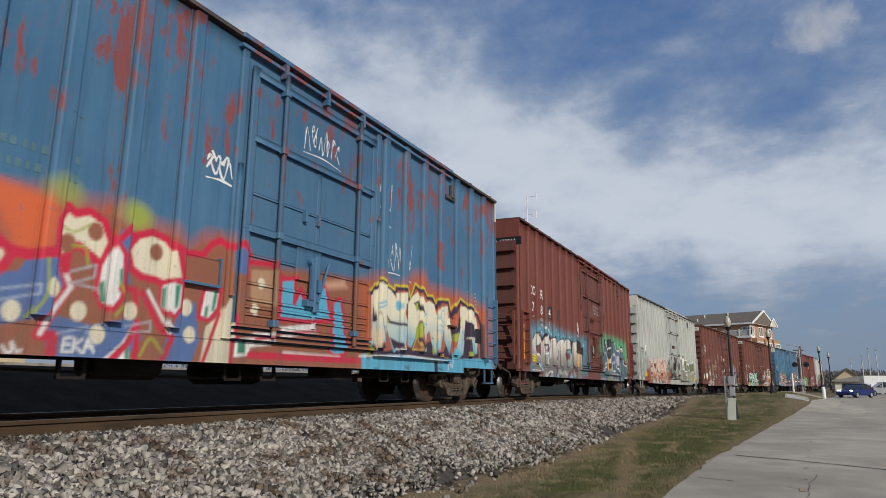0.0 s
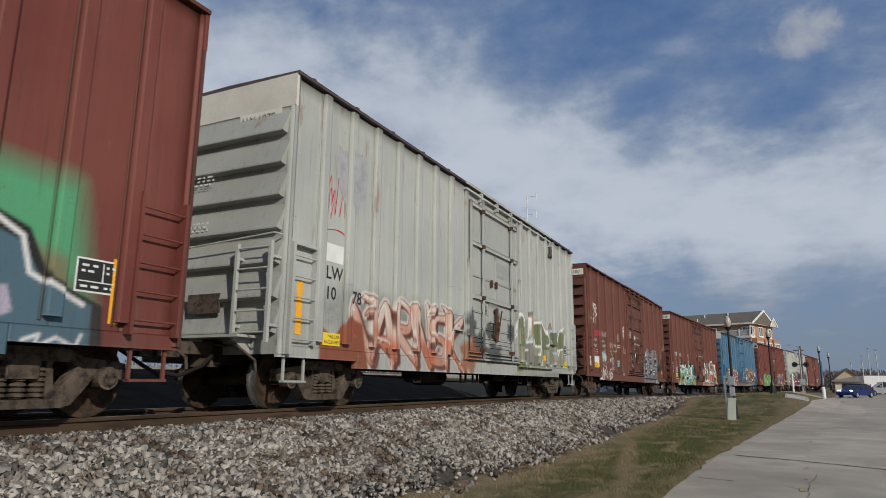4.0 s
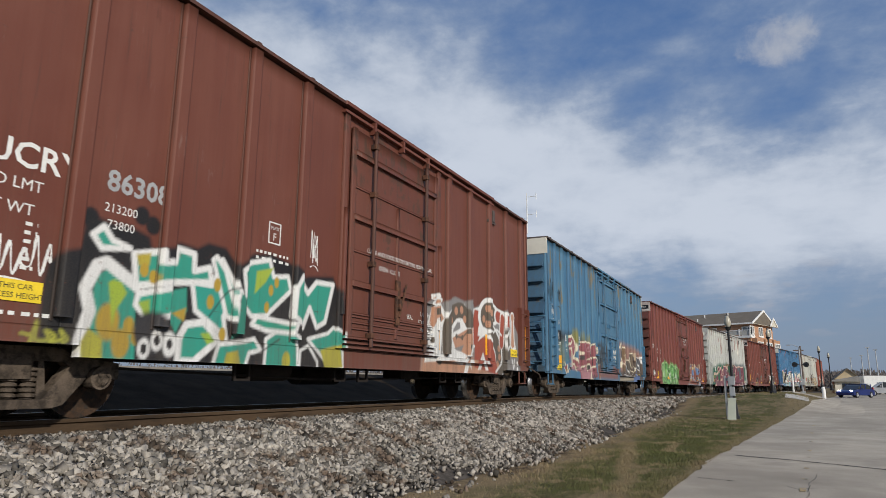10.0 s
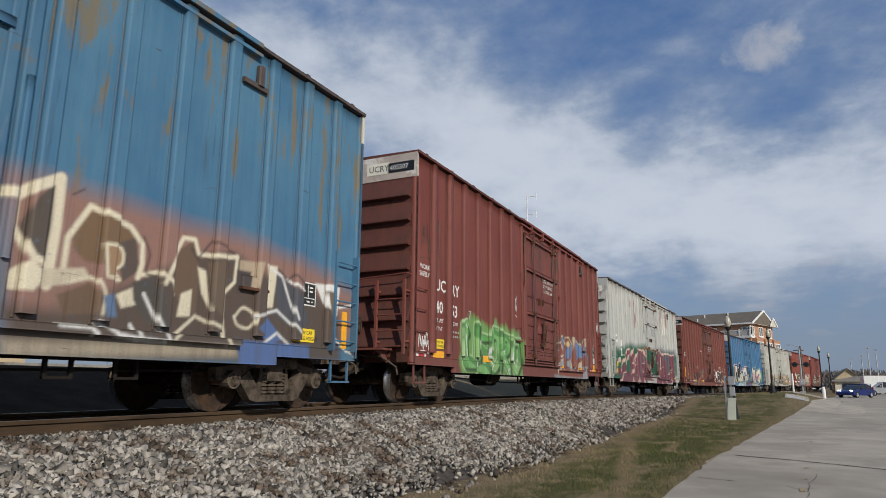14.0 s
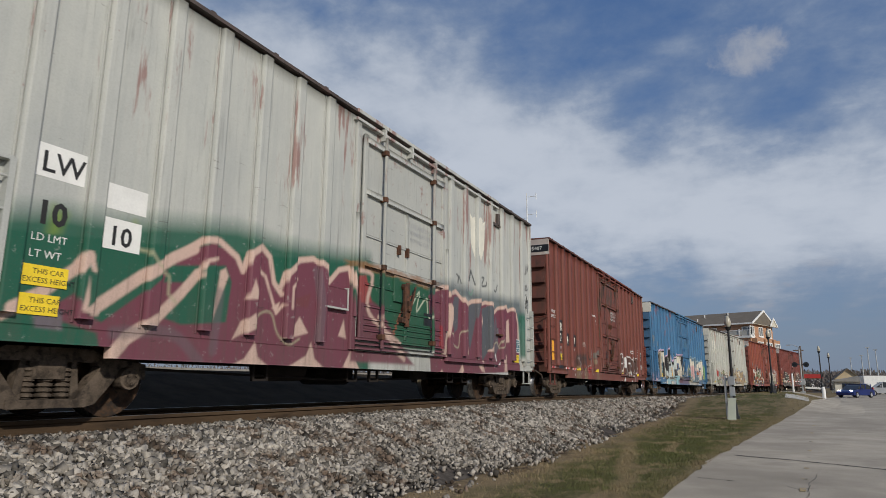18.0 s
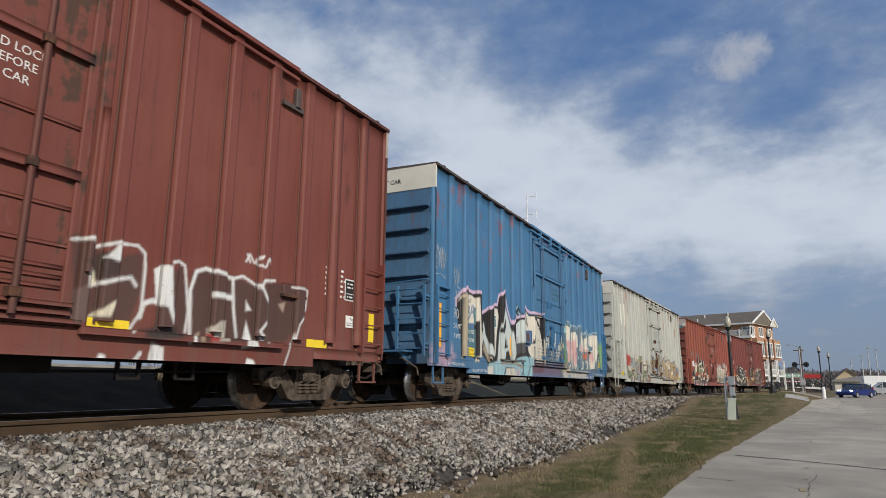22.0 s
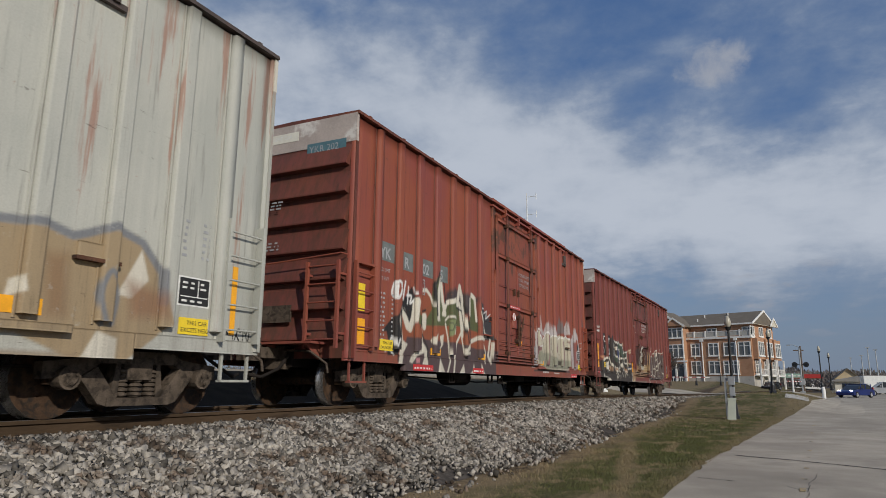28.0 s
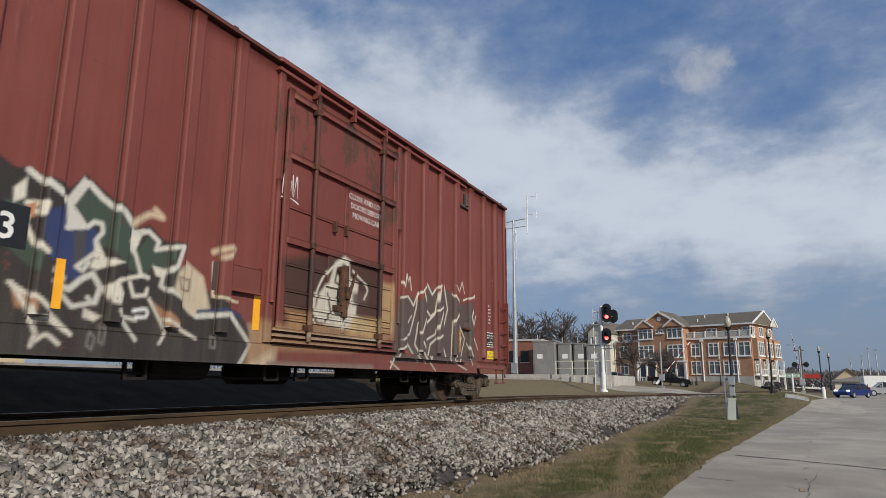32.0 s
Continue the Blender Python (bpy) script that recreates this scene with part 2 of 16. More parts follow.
# ------------------------------------------------------------------ shapes
class Shape:
    """Collects solids into one mesh."""

    def __init__(self):
        self.v, self.f = [], []

    def add(self, verts, faces):
        k = len(self.v)
        self.v += [tuple(p) for p in verts]
        self.f += [tuple(i + k for i in q) for q in faces]
        return self

    def box(self, x0, x1, y0, y1, z0, z1, c=0.0):
        if c:
            pts = [(x0 + c, y0), (x1 - c, y0), (x1, y0 + c), (x1, y1 - c), (x1 - c, y1), (x0 + c, y1), (x0, y1 - c), (x0, y0 + c)]
            return self.prism(pts, z0, z1)
        p = [(x, y, z) for z in (z0, z1) for y in (y0, y1) for x in (x0, x1)]
        return self.add(p, [(0, 2, 3, 1), (4, 5, 7, 6), (0, 1, 5, 4), (2, 6, 7, 3), (0, 4, 6, 2), (1, 3, 7, 5)])

    def prism(self, pts, a, b, axis="z"):
        """A flat outline pushed along an axis: pts are (x, y) for z, (y, z) for x, (x, z) for y."""
        place = {"z": lambda p, q: (p[0], p[1], q), "x": lambda p, q: (q, p[0], p[1]), "y": lambda p, q: (p[0], q, p[1])}[axis]
        n = len(pts)
        area = sum(pts[i][0] * pts[(i + 1) % n][1] - pts[(i + 1) % n][0] * pts[i][1] for i in range(n))
        if (area < 0) != (axis == "y"):
            pts = pts[::-1]
        if b < a:
            a, b = b, a
        v = [place(p, a) for p in pts] + [place(p, b) for p in pts]
        f = [tuple(range(n - 1, -1, -1)), tuple(range(n, 2 * n))] + [(i, (i + 1) % n, n + (i + 1) % n, n + i) for i in range(n)]
        return self.add(v, f)

    def tube(self, a, b, r, n=8, r2=None):
        a, b = Vector(a), Vector(b)
        d = (b - a).normalized()
        u = d.orthogonal().normalized()
        w = d.cross(u)
        r2 = r if r2 is None else r2
        v = [a + (u * math.cos(t) + w * math.sin(t)) * r for t in (2 * math.pi * i / n for i in range(n))]
        v += [b + (u * math.cos(t) + w * math.sin(t)) * r2 for t in (2 * math.pi * i / n for i in range(n))]
        f = [tuple(range(n - 1, -1, -1)), tuple(range(n, 2 * n))] + [(i, (i + 1) % n, n + (i + 1) % n, n + i) for i in range(n)]
        return self.add(v, f)

    def path(self, pts, r, n=6):
        for a, b in zip(pts, pts[1:]):
            self.tube(a, b, r, n)
        return self

    def lathe(self, profile, axis="z", n=24, at=(0, 0, 0)):
        """profile: (radius, along) pairs."""
        v, f = [], []
        m = len(profile)
        for i in range(n):
            t = 2 * math.pi * i / n
            for r, h in profile:
                p = {"z": (r * math.cos(t), r * math.sin(t), h), "x": (h, r * math.cos(t), r * math.sin(t)), "y": (r * math.sin(t), h, r * math.cos(t))}[axis]
                v.append(tuple(p[k] + at[k] for k in range(3)))
        for i in range(n):
            for j in range(m - 1):
                f.append((i * m + j, ((i + 1) % n) * m + j, ((i + 1) % n) * m + j + 1, i * m + j + 1))
        return self.add(v, f)

    def mesh(self, name, mat, smooth=False):
        me = bpy.data.meshes.new(name)
        me.from_pydata(self.v, [], self.f)
        me.materials.append(mat)
        if mat.get("sprayed"):
            me.attributes.new("spray", "FLOAT_COLOR", "POINT").data.foreach_set("color", [0.0] * (4 * len(self.v)))
        if smooth:
            me.polygons.foreach_set("use_smooth", [True] * len(me.polygons))
        me.update()
        return me


def part(name, shape, mat, parent, label="", smooth=False):
    ob = new(name, shape.mesh(name, mat, smooth) if isinstance(shape, Shape) else shape)
    ob.parent = parent
    return tagged(ob, label)


def thing(name, label, category, group="", m=None):
    ob = new(name)
    ob.empty_display_size = 0.2
    if m is not None:
        ob.matrix_world = m
    return tagged(ob, label, category, group)


def structure(name, shape, mat, label="", smooth=False, category=""):
    ob = new(name, shape.mesh(name, mat, smooth) if isinstance(shape, Shape) else shape)
    return tagged(ob, label, category, "", "structure")


SHARED = {}


def shared(key, build, mat, smooth=False):
    if key not in SHARED:
        SHARED[key] = build().mesh(key, mat, smooth)
    return SHARED[key]


def text_mesh(words, size, mat, bold=0.0):
    """Flat lettering as a mesh in its own plane."""
    cu = bpy.data.curves.new("lettering", "FONT")
    cu.body, cu.size, cu.fill_mode = words, size, "FRONT"
    cu.offset = bold
    cu.resolution_u = 2
    ob = bpy.data.objects.new("lettering", cu)
    me = bpy.data.meshes.new_from_object(ob)
    bpy.data.objects.remove(ob)
    bpy.data.curves.remove(cu)
    me.materials.clear()
    me.materials.append(mat)
    return me


# ------------------------------------------------------------------ spray paint
class Spray:
    """Layers of spray paint on a car's side; u runs along the car from its front, z is the height over the rail."""

    def __init__(self):
        self.ops = []
        self.top = 1.0

    def put(self, kind, data, box, col, soft, cover=1.0):
        self.ops.append((kind, data, box, col, soft, cover))
        self.top = max(self.top, box[3])

    def stroke(self, pts, w, col, soft=0.03, cover=1.0):
        """A line of even width, or with a width for each of its points."""
        p = np.array(pts, float)
        half = np.full(len(p), w / 2) if np.isscalar(w) else np.array(w) / 2
        r = half.max() + soft
        self.put("stroke", (p, half), (p[:, 0].min() - r, p[:, 0].max() + r, p[:, 1].min() - r, p[:, 1].max() + r), col, soft, cover)

    def blob(self, u, z, ru, rz, col, soft=0.35, cover=1.0, wob=0.0):
        self.put("blob", (u, z, ru, rz, wob), (u - ru * 1.5, u + ru * 1.5, z - rz * 1.5, z + rz * 1.5), col, soft, cover)

    def poly(self, pts, col, soft=0.05, cover=1.0):
        p = np.array(pts, float)
        self.put("poly", p, (p[:, 0].min() - soft, p[:, 0].max() + soft, p[:, 1].min() - soft, p[:, 1].max() + soft), col, soft, cover)

    @staticmethod
    def reach(p, q):
        best = np.full(len(p), 1e9)
        for a, b in zip(q, q[1:]):
            d = b - a
            t = np.clip(((p - a) @ d) / max(1e-9, d @ d), 0, 1)
            best = np.minimum(best, np.hypot(*(p - a - t[:, None] * d).T))
        return best

    @staticmethod
    def depth(p, q, half):
        """How deep each point lies inside a line whose half width changes along it."""
        best = np.full(len(p), -1e9)
        for a, b, r0, r1 in zip(q, q[1:], half, half[1:]):
            d = b - a
            t = np.clip(((p - a) @ d) / max(1e-9, d @ d), 0, 1)
            best = np.maximum(best, r0 + (r1 - r0) * t - np.hypot(*(p - a - t[:, None] * d).T))
        return best

    def at(self, u, z):
        rgb, cov = np.zeros((len(u), 3)), np.zeros(len(u))
        for kind, data, (a, b, c, d), col, soft, cover in self.ops:
            i = np.nonzero((u > a) & (u < b) & (z > c) & (z < d))[0]
            if not len(i):
                continue
            p = np.stack([u[i], z[i]], -1)
            if kind == "stroke":
                al = np.clip(self.depth(p, *data) / soft + 0.5, 0, 1)
            elif kind == "blob":
                cu, cz, ru, rz, wob = data
                x, y = (p[:, 0] - cu) / ru, (p[:, 1] - cz) / rz
                ang = np.arctan2(y, x)
                edge = 1 + wob * (np.sin(5 * ang + cu * 3) * 0.5 + np.sin(9 * ang + cz * 7) * 0.3)
                al = np.clip((edge - np.hypot(x, y)) / soft + 0.5, 0, 1)
            else:
                inside = np.zeros(len(p), bool)
                for q0, q1 in zip(data, np.roll(data, -1, 0)):
                    cross = (q0[1] > p[:, 1]) != (q1[1] > p[:, 1])
                    x = q0[0] + (p[:, 1] - q0[1]) * (q1[0] - q0[0]) / (q1[1] - q0[1] if q1[1] != q0[1] else 1e-9)
                    inside ^= cross & (p[:, 0] < x)
                gap = self.reach(p, np.vstack([data, data[:1]]))
                al = np.clip(np.where(inside, gap, -gap) / soft + 0.5, 0, 1)
            al = al * cover
            c3 = col(p[:, 0], p[:, 1]) if callable(col) else np.array(col)[None, :]
            rgb[i] = rgb[i] * (1 - al[:, None]) + c3 * al[:, None]
            cov[i] = cov[i] + al * (1 - cov[i])
        # colour is stored at full strength; cover alone fades it
        return np.concatenate([rgb / np.maximum(cov, 0.02)[:, None], cov[:, None]], 1)


GLYPHS = [
    [[(0.1, 0), (0.1, 1), (0.8, 0.9), (0.75, 0.55), (0.2, 0.5), (0.95, 0)]],
    [[(0.95, 0.85), (0.45, 1), (0.08, 0.6), (0.3, 0.05), (0.95, 0.15)]],
    [[(0.0, 0), (0.45, 1), (0.95, 0)], [(0.2, 0.35), (0.75, 0.35)]],
    [[(0.95, 0.9), (0.2, 0.95), (0.12, 0.6), (0.85, 0.45), (0.8, 0.05), (0.05, 0.1)]],
    [[(0.08, 1), (0.12, 0.15), (0.85, 0.1), (0.9, 1)]],
    [[(0.12, 0), (0.12, 1)], [(0.95, 1), (0.2, 0.5), (0.95, 0)]],
    [[(0.95, 0.95), (0.12, 0.9), (0.12, 0.08), (0.95, 0.1)], [(0.12, 0.5), (0.75, 0.52)]],
    [[(0.5, 0.0), (0.08, 0.3), (0.2, 0.95), (0.8, 0.98), (0.92, 0.3), (0.5, 0.0)]],
    [[(0.1, 0), (0.1, 1), (0.9, 0), (0.9, 1)]],
]


def fade(a, b, z0, z1, wave=0.35):
    """A spray fade from colour a below to b above."""
    a, b = np.array(a), np.array(b)

    def col(u, z):
        t = np.clip((z - z0) / (z1 - z0) + wave * np.sin(u * 4.3 + 2 * np.sin(z * 5)), 0, 1)[:, None]
        return a * (1 - t) + b * t

    return col


def patches(cols, scale=0.5, seed=0):
    """Fill in hard-edged areas of several colours."""
    cols = np.array(cols)

    def col(u, z):
        k = np.sin(u / scale * 2.1 + seed) + np.sin(z / scale * 3.3 + 1.7 * seed + u) + np.sin((u + z) / scale * 1.3 + 2.2)
        at = np.clip((k + 2.4) / 4.8 * len(cols), 0.0, len(cols) - 0.51)
        low = np.floor(at).astype(int)
        t = np.clip((at - low - 0.82) / 0.18, 0, 1)[:, None]
        return cols[low] * (1 - t) + cols[np.minimum(low + 1, len(cols) - 1)] * t

    return col


def rounded(pts, n):
    """A smooth line through points."""
    p = [Vector(q) for q in pts]
    p = [p[0] * 2 - p[1]] + p + [p[-1] * 2 - p[-2]]
    out = []
    for a, b, c, d in zip(p, p[1:], p[2:], p[3:]):
        for i in range(n):
            t = i / n
            out.append(0.5 * (2 * b + (c - a) * t + (2 * a - 5 * b + 4 * c - d) * t * t + (3 * b - a - 3 * c + d) * t ** 3))
    out.append(p[-2])
    return [tuple(q) for q in out]


def piece(s, u0, u1, z0, z1, letters, seed, fill, outline=(0.02, 0.02, 0.02), rim=None, halo=None, shade=None, thick=0.24, shine=(0.75, 0.75, 0.72), halo_top=0.3, spikes=2, dots=None, back=None, curvy=False):
    """A band of interlocked letter-like forms: halo, block shade, rim, outline, fill, highlights."""
    rnd = random.Random(seed)
    h, w = z1 - z0, (u1 - u0) / letters
    t = thick * min(h, w * 1.3)
    forms = []
    for k in range(letters):
        g = GLYPHS[rnd.randrange(len(GLYPHS))]
        lean, rise, tall = rnd.uniform(-0.14, 0.22), rnd.uniform(-0.04, 0.06) * h, rnd.uniform(0.88, 1.06)
        lines = []
        for path in g:
            pts = []
            for a, b in path:
                a, b = a + rnd.uniform(-0.07, 0.07), b + rnd.uniform(-0.06, 0.06)
                pts.append((u0 + (k + a * 1.04) * w + lean * h * (b - 0.5), z0 + t * 0.5 + b * tall * (h - t) + rise))
            pts = rounded(pts, 4) if curvy else [tuple(Vector(p).lerp(Vector(q), i / 3)) for p, q in zip(pts, pts[1:]) for i in range(3)] + pts[-1:]
            n = len(pts)
            swell = rnd.uniform(0.0, 6.28)
            wide = [t * (0.92 + 0.34 * math.sin(swell + 5.0 * i / n)) for i in range(n)]
            wide[0] *= 0.8
            wide[-1] *= 0.8
            lines.append((pts, wide))
        for q in range(spikes):
            pts, wide = rnd.choice(lines)
            e = rnd.choice((0, -1))
            a = Vector(pts[e])
            c = a + Vector((rnd.uniform(-0.45, 0.45) * w, rnd.uniform(-0.22, 0.30) * h))
            m = a.lerp(c, 0.5) + Vector((rnd.uniform(-0.1, 0.1) * w, rnd.uniform(0.0, 0.1) * h))
            lines.append((rounded([tuple(a), tuple(m), tuple(c)], 4), list(np.linspace(t * 0.9, 0.02, 9))))
        forms.append(lines)
    if back:
        n = max(3, int((u1 - u0) / 0.5))
        for k in range(n):
            s.blob(u0 + (k + 0.5) * (u1 - u0) / n, z0 + h * rnd.uniform(0.3, 0.6), (u1 - u0) / n * 0.9, h * rnd.uniform(0.5, 0.7), back, 0.25, 0.95, 0.25)
    if halo:
        n = max(4, int((u1 - u0) / 0.45))
        for k in range(n):
            s.blob(u0 + (k + 0.5) * (u1 - u0) / n, z0 + h * (0.55 + halo_top * rnd.uniform(0.6, 1.1)), (u1 - u0) / n * 0.95, h * 0.48, halo, 0.75, 0.85, 0.2)
    grown = lambda wide, more: [a + more for a in wide]
    edge = 0.035 + 0.010 * h
    if rim:
        for lines in forms:
            for pts, wide in lines:
                s.stroke(pts, grown(wide, 2 * edge + 0.06), rim, 0.04)
    dark = shade or tuple(0.55 * c for c in outline)
    for lines in forms:
        # block shade, then outline and fill, letter by letter
        for pts, wide in lines:
            s.stroke([(a + 0.09, b - 0.06) for a, b in pts], grown(wide, edge + 0.02), outline)
            s.stroke([(a + 0.09, b - 0.06) for a, b in pts], grown(wide, -0.01), dark)
        for pts, wide in lines:
            s.stroke(pts, grown(wide, edge), outline)
        for pts, wide in lines:
            s.stroke(pts, wide, fill)
        for pts, wide in lines:
            # a highlight along one edge and a few short marks inside
            i = rnd.randrange(max(1, len(pts) - 4))
            cut = pts[i:i + rnd.randint(3, 5)]
            s.stroke([(a - 0.30 * t, b + 0.22 * t) for a, b in cut], 0.035, shine, 0.025, 0.9)
            if rnd.random() < 0.6:
                a, b = pts[rnd.randrange(len(pts))]
                s.stroke([(a - 0.2 * t, b - 0.1 * t), (a + 0.25 * t, b - 0.02 * t)], 0.03, dark, 0.025, 0.7)
            if rnd.random() < 0.5:
                a, b = pts[rnd.randrange(len(pts))]
                s.blob(a, b, 0.3 * t, 0.2 * t, shine if rnd.random() < 0.5 else dark, 0.8, 0.35, 0.3)
    if dots:
        for k in range(letters * 4):
            pts = rnd.choice(rnd.choice(forms))[0]
            a, b = rnd.choice(pts)
            s.blob(a, b, 0.04 + 0.04 * rnd.random(), 0.04 + 0.04 * rnd.random(), dots, 0.4)


def edged(s, pts, fill, outline, width):
    """A filled form with a line of another colour round it."""
    s.poly(pts, fill, 0.03)
    s.stroke(list(pts) + [pts[0]], width, outline, 0.025)


LETTER = fade((0.07, 0.42, 0.60), (0.74, 0.69, 0.52), 0.95, 1.65, 0.12)
SILVER = fade((0.20, 0.195, 0.19), (0.64, 0.60, 0.54), 1.0, 1.7, 0.06)


def painted(name, slabs, mat, parent, spray, label=""):
    """Slabs (x0, x1, y0, y1, z0, z1) of a car's side, cut fine enough to carry the spray paint."""
    co, quads, base = [], [], 0
    for x0, x1, y0, y1, z0, z1, *slope in slabs:
        inset = slope[0] if slope else 0.0
        marks = [q[2] for q in spray.ops if q[2][0] < y1 and q[2][1] > y0 and q[2][2] < z1 and q[2][3] > z0]
        top = min(max([q[3] for q in marks] + [z0]), spray.top) + 0.03 if marks else z0
        ny = max(1, int(math.ceil((y1 - y0) / (0.023 if marks else 0.3))))
        ys = np.linspace(y0, y1, ny + 1)
        zm = min(max(top, z0), z1)
        zs = [np.linspace(z0, zm, max(1, int(math.ceil((zm - z0) / 0.024))) + 1)] if zm > z0 + 1e-4 else [np.array([z0])]
        if z1 > zm + 1e-4:
            zs.append(np.linspace(zm, z1, max(1, int(math.ceil((z1 - zm) / 0.25))) + 1)[1:])
        zs = np.concatenate(zs)
        nz = len(zs) - 1

        def sheet(grid):
            nonlocal base
            a, b = grid.shape[:2]
            co.append(grid.reshape(-1, 3))
            i = np.arange(a * b).reshape(a, b) + base
            quads.append(np.stack([i[:-1, :-1], i[1:, :-1], i[1:, 1:], i[:-1, 1:]], -1).reshape(-1, 4))
            base += a * b

        front = y0 + inset + (ys - y0) * ((y1 - y0 - 2 * inset) / (y1 - y0))
        Y, Z = np.meshgrid(front, zs, indexing="ij")
        sheet(np.stack([np.full_like(Y, x1), Y, Z], -1))
        for k in (0, 1):
            rim = [np.stack([np.full(nz + 1, x), np.full(nz + 1, line[-k]), zs], -1) for x, line in ((x0, ys), (x1, front))]
            sheet(np.stack(rim[::-1] if k else rim))
        for zz, k in ((z0, 0), (z1, 1)):
            rim = [np.stack([np.full(ny + 1, x), line, np.full(ny + 1, zz)], -1) for x, line in ((x0, ys), (x1, front))]
            sheet(np.stack(rim if k else rim[::-1], 1))
    co, quads = np.concatenate(co), np.concatenate(quads)
    key = np.round(co * 4000).astype(np.int64)
    _, first, back = np.unique((key[:, 0] * 1048576 + key[:, 1]) * 1048576 + key[:, 2], return_index=True, return_inverse=True)
    co, quads = co[first], back.reshape(-1)[quads]
    me = bpy.data.meshes.new(name)
    me.vertices.add(len(co))
    me.vertices.foreach_set("co", co.astype(np.float32).ravel())
    me.loops.add(len(quads) * 4)
    me.loops.foreach_set("vertex_index", quads.astype(np.int32).ravel())
    me.polygons.add(len(quads))
    me.polygons.foreach_set("loop_start", np.arange(0, len(quads) * 4, 4, dtype=np.int32))
    me.polygons.foreach_set("loop_total", np.full(len(quads), 4, dtype=np.int32))
    me.update(calc_edges=True)
    layer = me.attributes.new("spray", "FLOAT_COLOR", "POINT")
    layer.data.foreach_set("color", spray.at(co[:, 1], co[:, 2]).astype(np.float32).ravel())
    me.materials.append(mat)
    ob = new(name, me)
    ob.parent = parent
    return tagged(ob, label)


# ------------------------------------------------------------------ boxcars
LONG, HALF, EAVE = 15.72, 1.50, 5.17
SKIN = 1.43
POSTS_CLOSE = [0.80, 1.58, 2.38, 3.18, 3.98, 4.76, 5.54] + [LONG - d for d in (5.54, 4.76, 3.98, 3.18, 2.38, 1.58, 0.80)]
POSTS_WIDE = [0.55, 1.72, 2.90, 4.12, 5.30] + [LONG - d for d in (5.30, 4.12, 2.90, 1.72, 0.55)]
DOOR0, DOOR1 = 6.52, 9.78
TRUCK_IN, WHEEL_R, AXLE = 1.55, 0.435, 0.90
SIDE = lambda u, z, x=SKIN + 0.004: Matrix(((0, 0, 1, x), (1, 0, 0, u), (0, 1, 0, z), (0, 0, 0, 1)))
END = lambda x, z, y=-0.014: Matrix(((1, 0, 0, x), (0, 0, -1, y), (0, 1, 0, z), (0, 0, 0, 1)))


def lettering(car, words, where, size, mat, bold=0.0, name="lettering"):
    ob = part(name, text_mesh(words, size, mat, bold), None, car)
    ob.matrix_local = where
    return ob


def plate(car, u, z, w, h, mat, name="plate", x=SKIN, thick=0.006, label=""):
    return part(name, Shape().box(x, x + thick, u, u + w, z, z + h), mat, car, label)


def bars(car, u, z, w, rows, pitch, mat, h=None, x=SKIN, seed=0):
    """Small print, too small to read."""
    rnd = random.Random(seed + int(u * 100))
    s = Shape()
    for r in range(rows):
        c = 0.0
        zz = z - r * pitch
        while c < w:
            d = rnd.uniform(0.03, 0.09)
            s.box(x + 0.001, x + 0.004, u + c, u + min(w, c + d), zz, zz + (h or pitch * 0.42))
            c += d + rnd.uniform(0.03, 0.07)
    return tagged(part("small_print", s, mat, car), kind="stuff")


def end_bars(car, x, z, w, rows, pitch, mat, seed=0, y=-0.10):
    rnd = random.Random(seed + int(z * 100))
    s = Shape()
    for r in range(rows):
        c = 0.0
        while c < w:
            d = rnd.uniform(0.03, 0.10)
            s.box(x + c, x + min(w, c + d), y - 0.004, y, z - r * pitch, z - r * pitch + pitch * 0.45)
            c += d + rnd.uniform(0.03, 0.07)
    return tagged(part("small_print", s, mat, car), kind="stuff")


def tag_marks(car, u, z, w, h, mat, seed, width=0.03, x=SKIN, strokes=5):
    """A hand-drawn marker scrawl: thin ribbons of paint."""
    rnd = random.Random(seed)
    s = Shape()
    width *= 0.7
    n = strokes * 2 + 1
    lines, pen = [], []
    for k in range(n + 1):
        a = u + w * k / n
        pen.append((a + rnd.uniform(-0.6, 0.6) * w / n, z + h * (rnd.uniform(0.65, 1.0) if k % 2 else rnd.uniform(0.0, 0.3))))
        if rnd.random() < 0.3:
            c = z + h * rnd.uniform(0.3, 0.7)
            pen += [(a + 0.8 * w / n, c + 0.12 * h), (a + 0.3 * w / n, c + 0.25 * h), (a - 0.3 * w / n, c)]
        if rnd.random() < 0.3 and len(pen) > 2:
            lines.append(pen)
            pen = []
    if len(pen) > 1:
        lines.append(pen)
    lines.append([(u - 0.05 * w, z - 0.08 * h), (u + 0.5 * w, z - 0.02 * h), (u + w, z - 0.14 * h)])
    for k, pts in enumerate(lines):
        lift = x + 0.004 + 0.0004 * k
        pts = rounded(pts, 4)
        for i, ((a, b), (c, d)) in enumerate(zip(pts, pts[1:])):
            q = math.hypot(c - a, d - b) or 1.0
            wide = width * (0.7 + 0.3 * math.sin(i * 0.9 + k))
            nx, nz = -(d - b) / q * wide / 2, (c - a) / q * wide / 2
            s.add([(lift, a + nx, b + nz), (lift, a - nx, b - nz), (lift, c - nx, d - nz), (lift, c + nx, d + nz)], [(0, 1, 2, 3)])
    return tagged(part("tag", s, mat, car), kind="stuff")


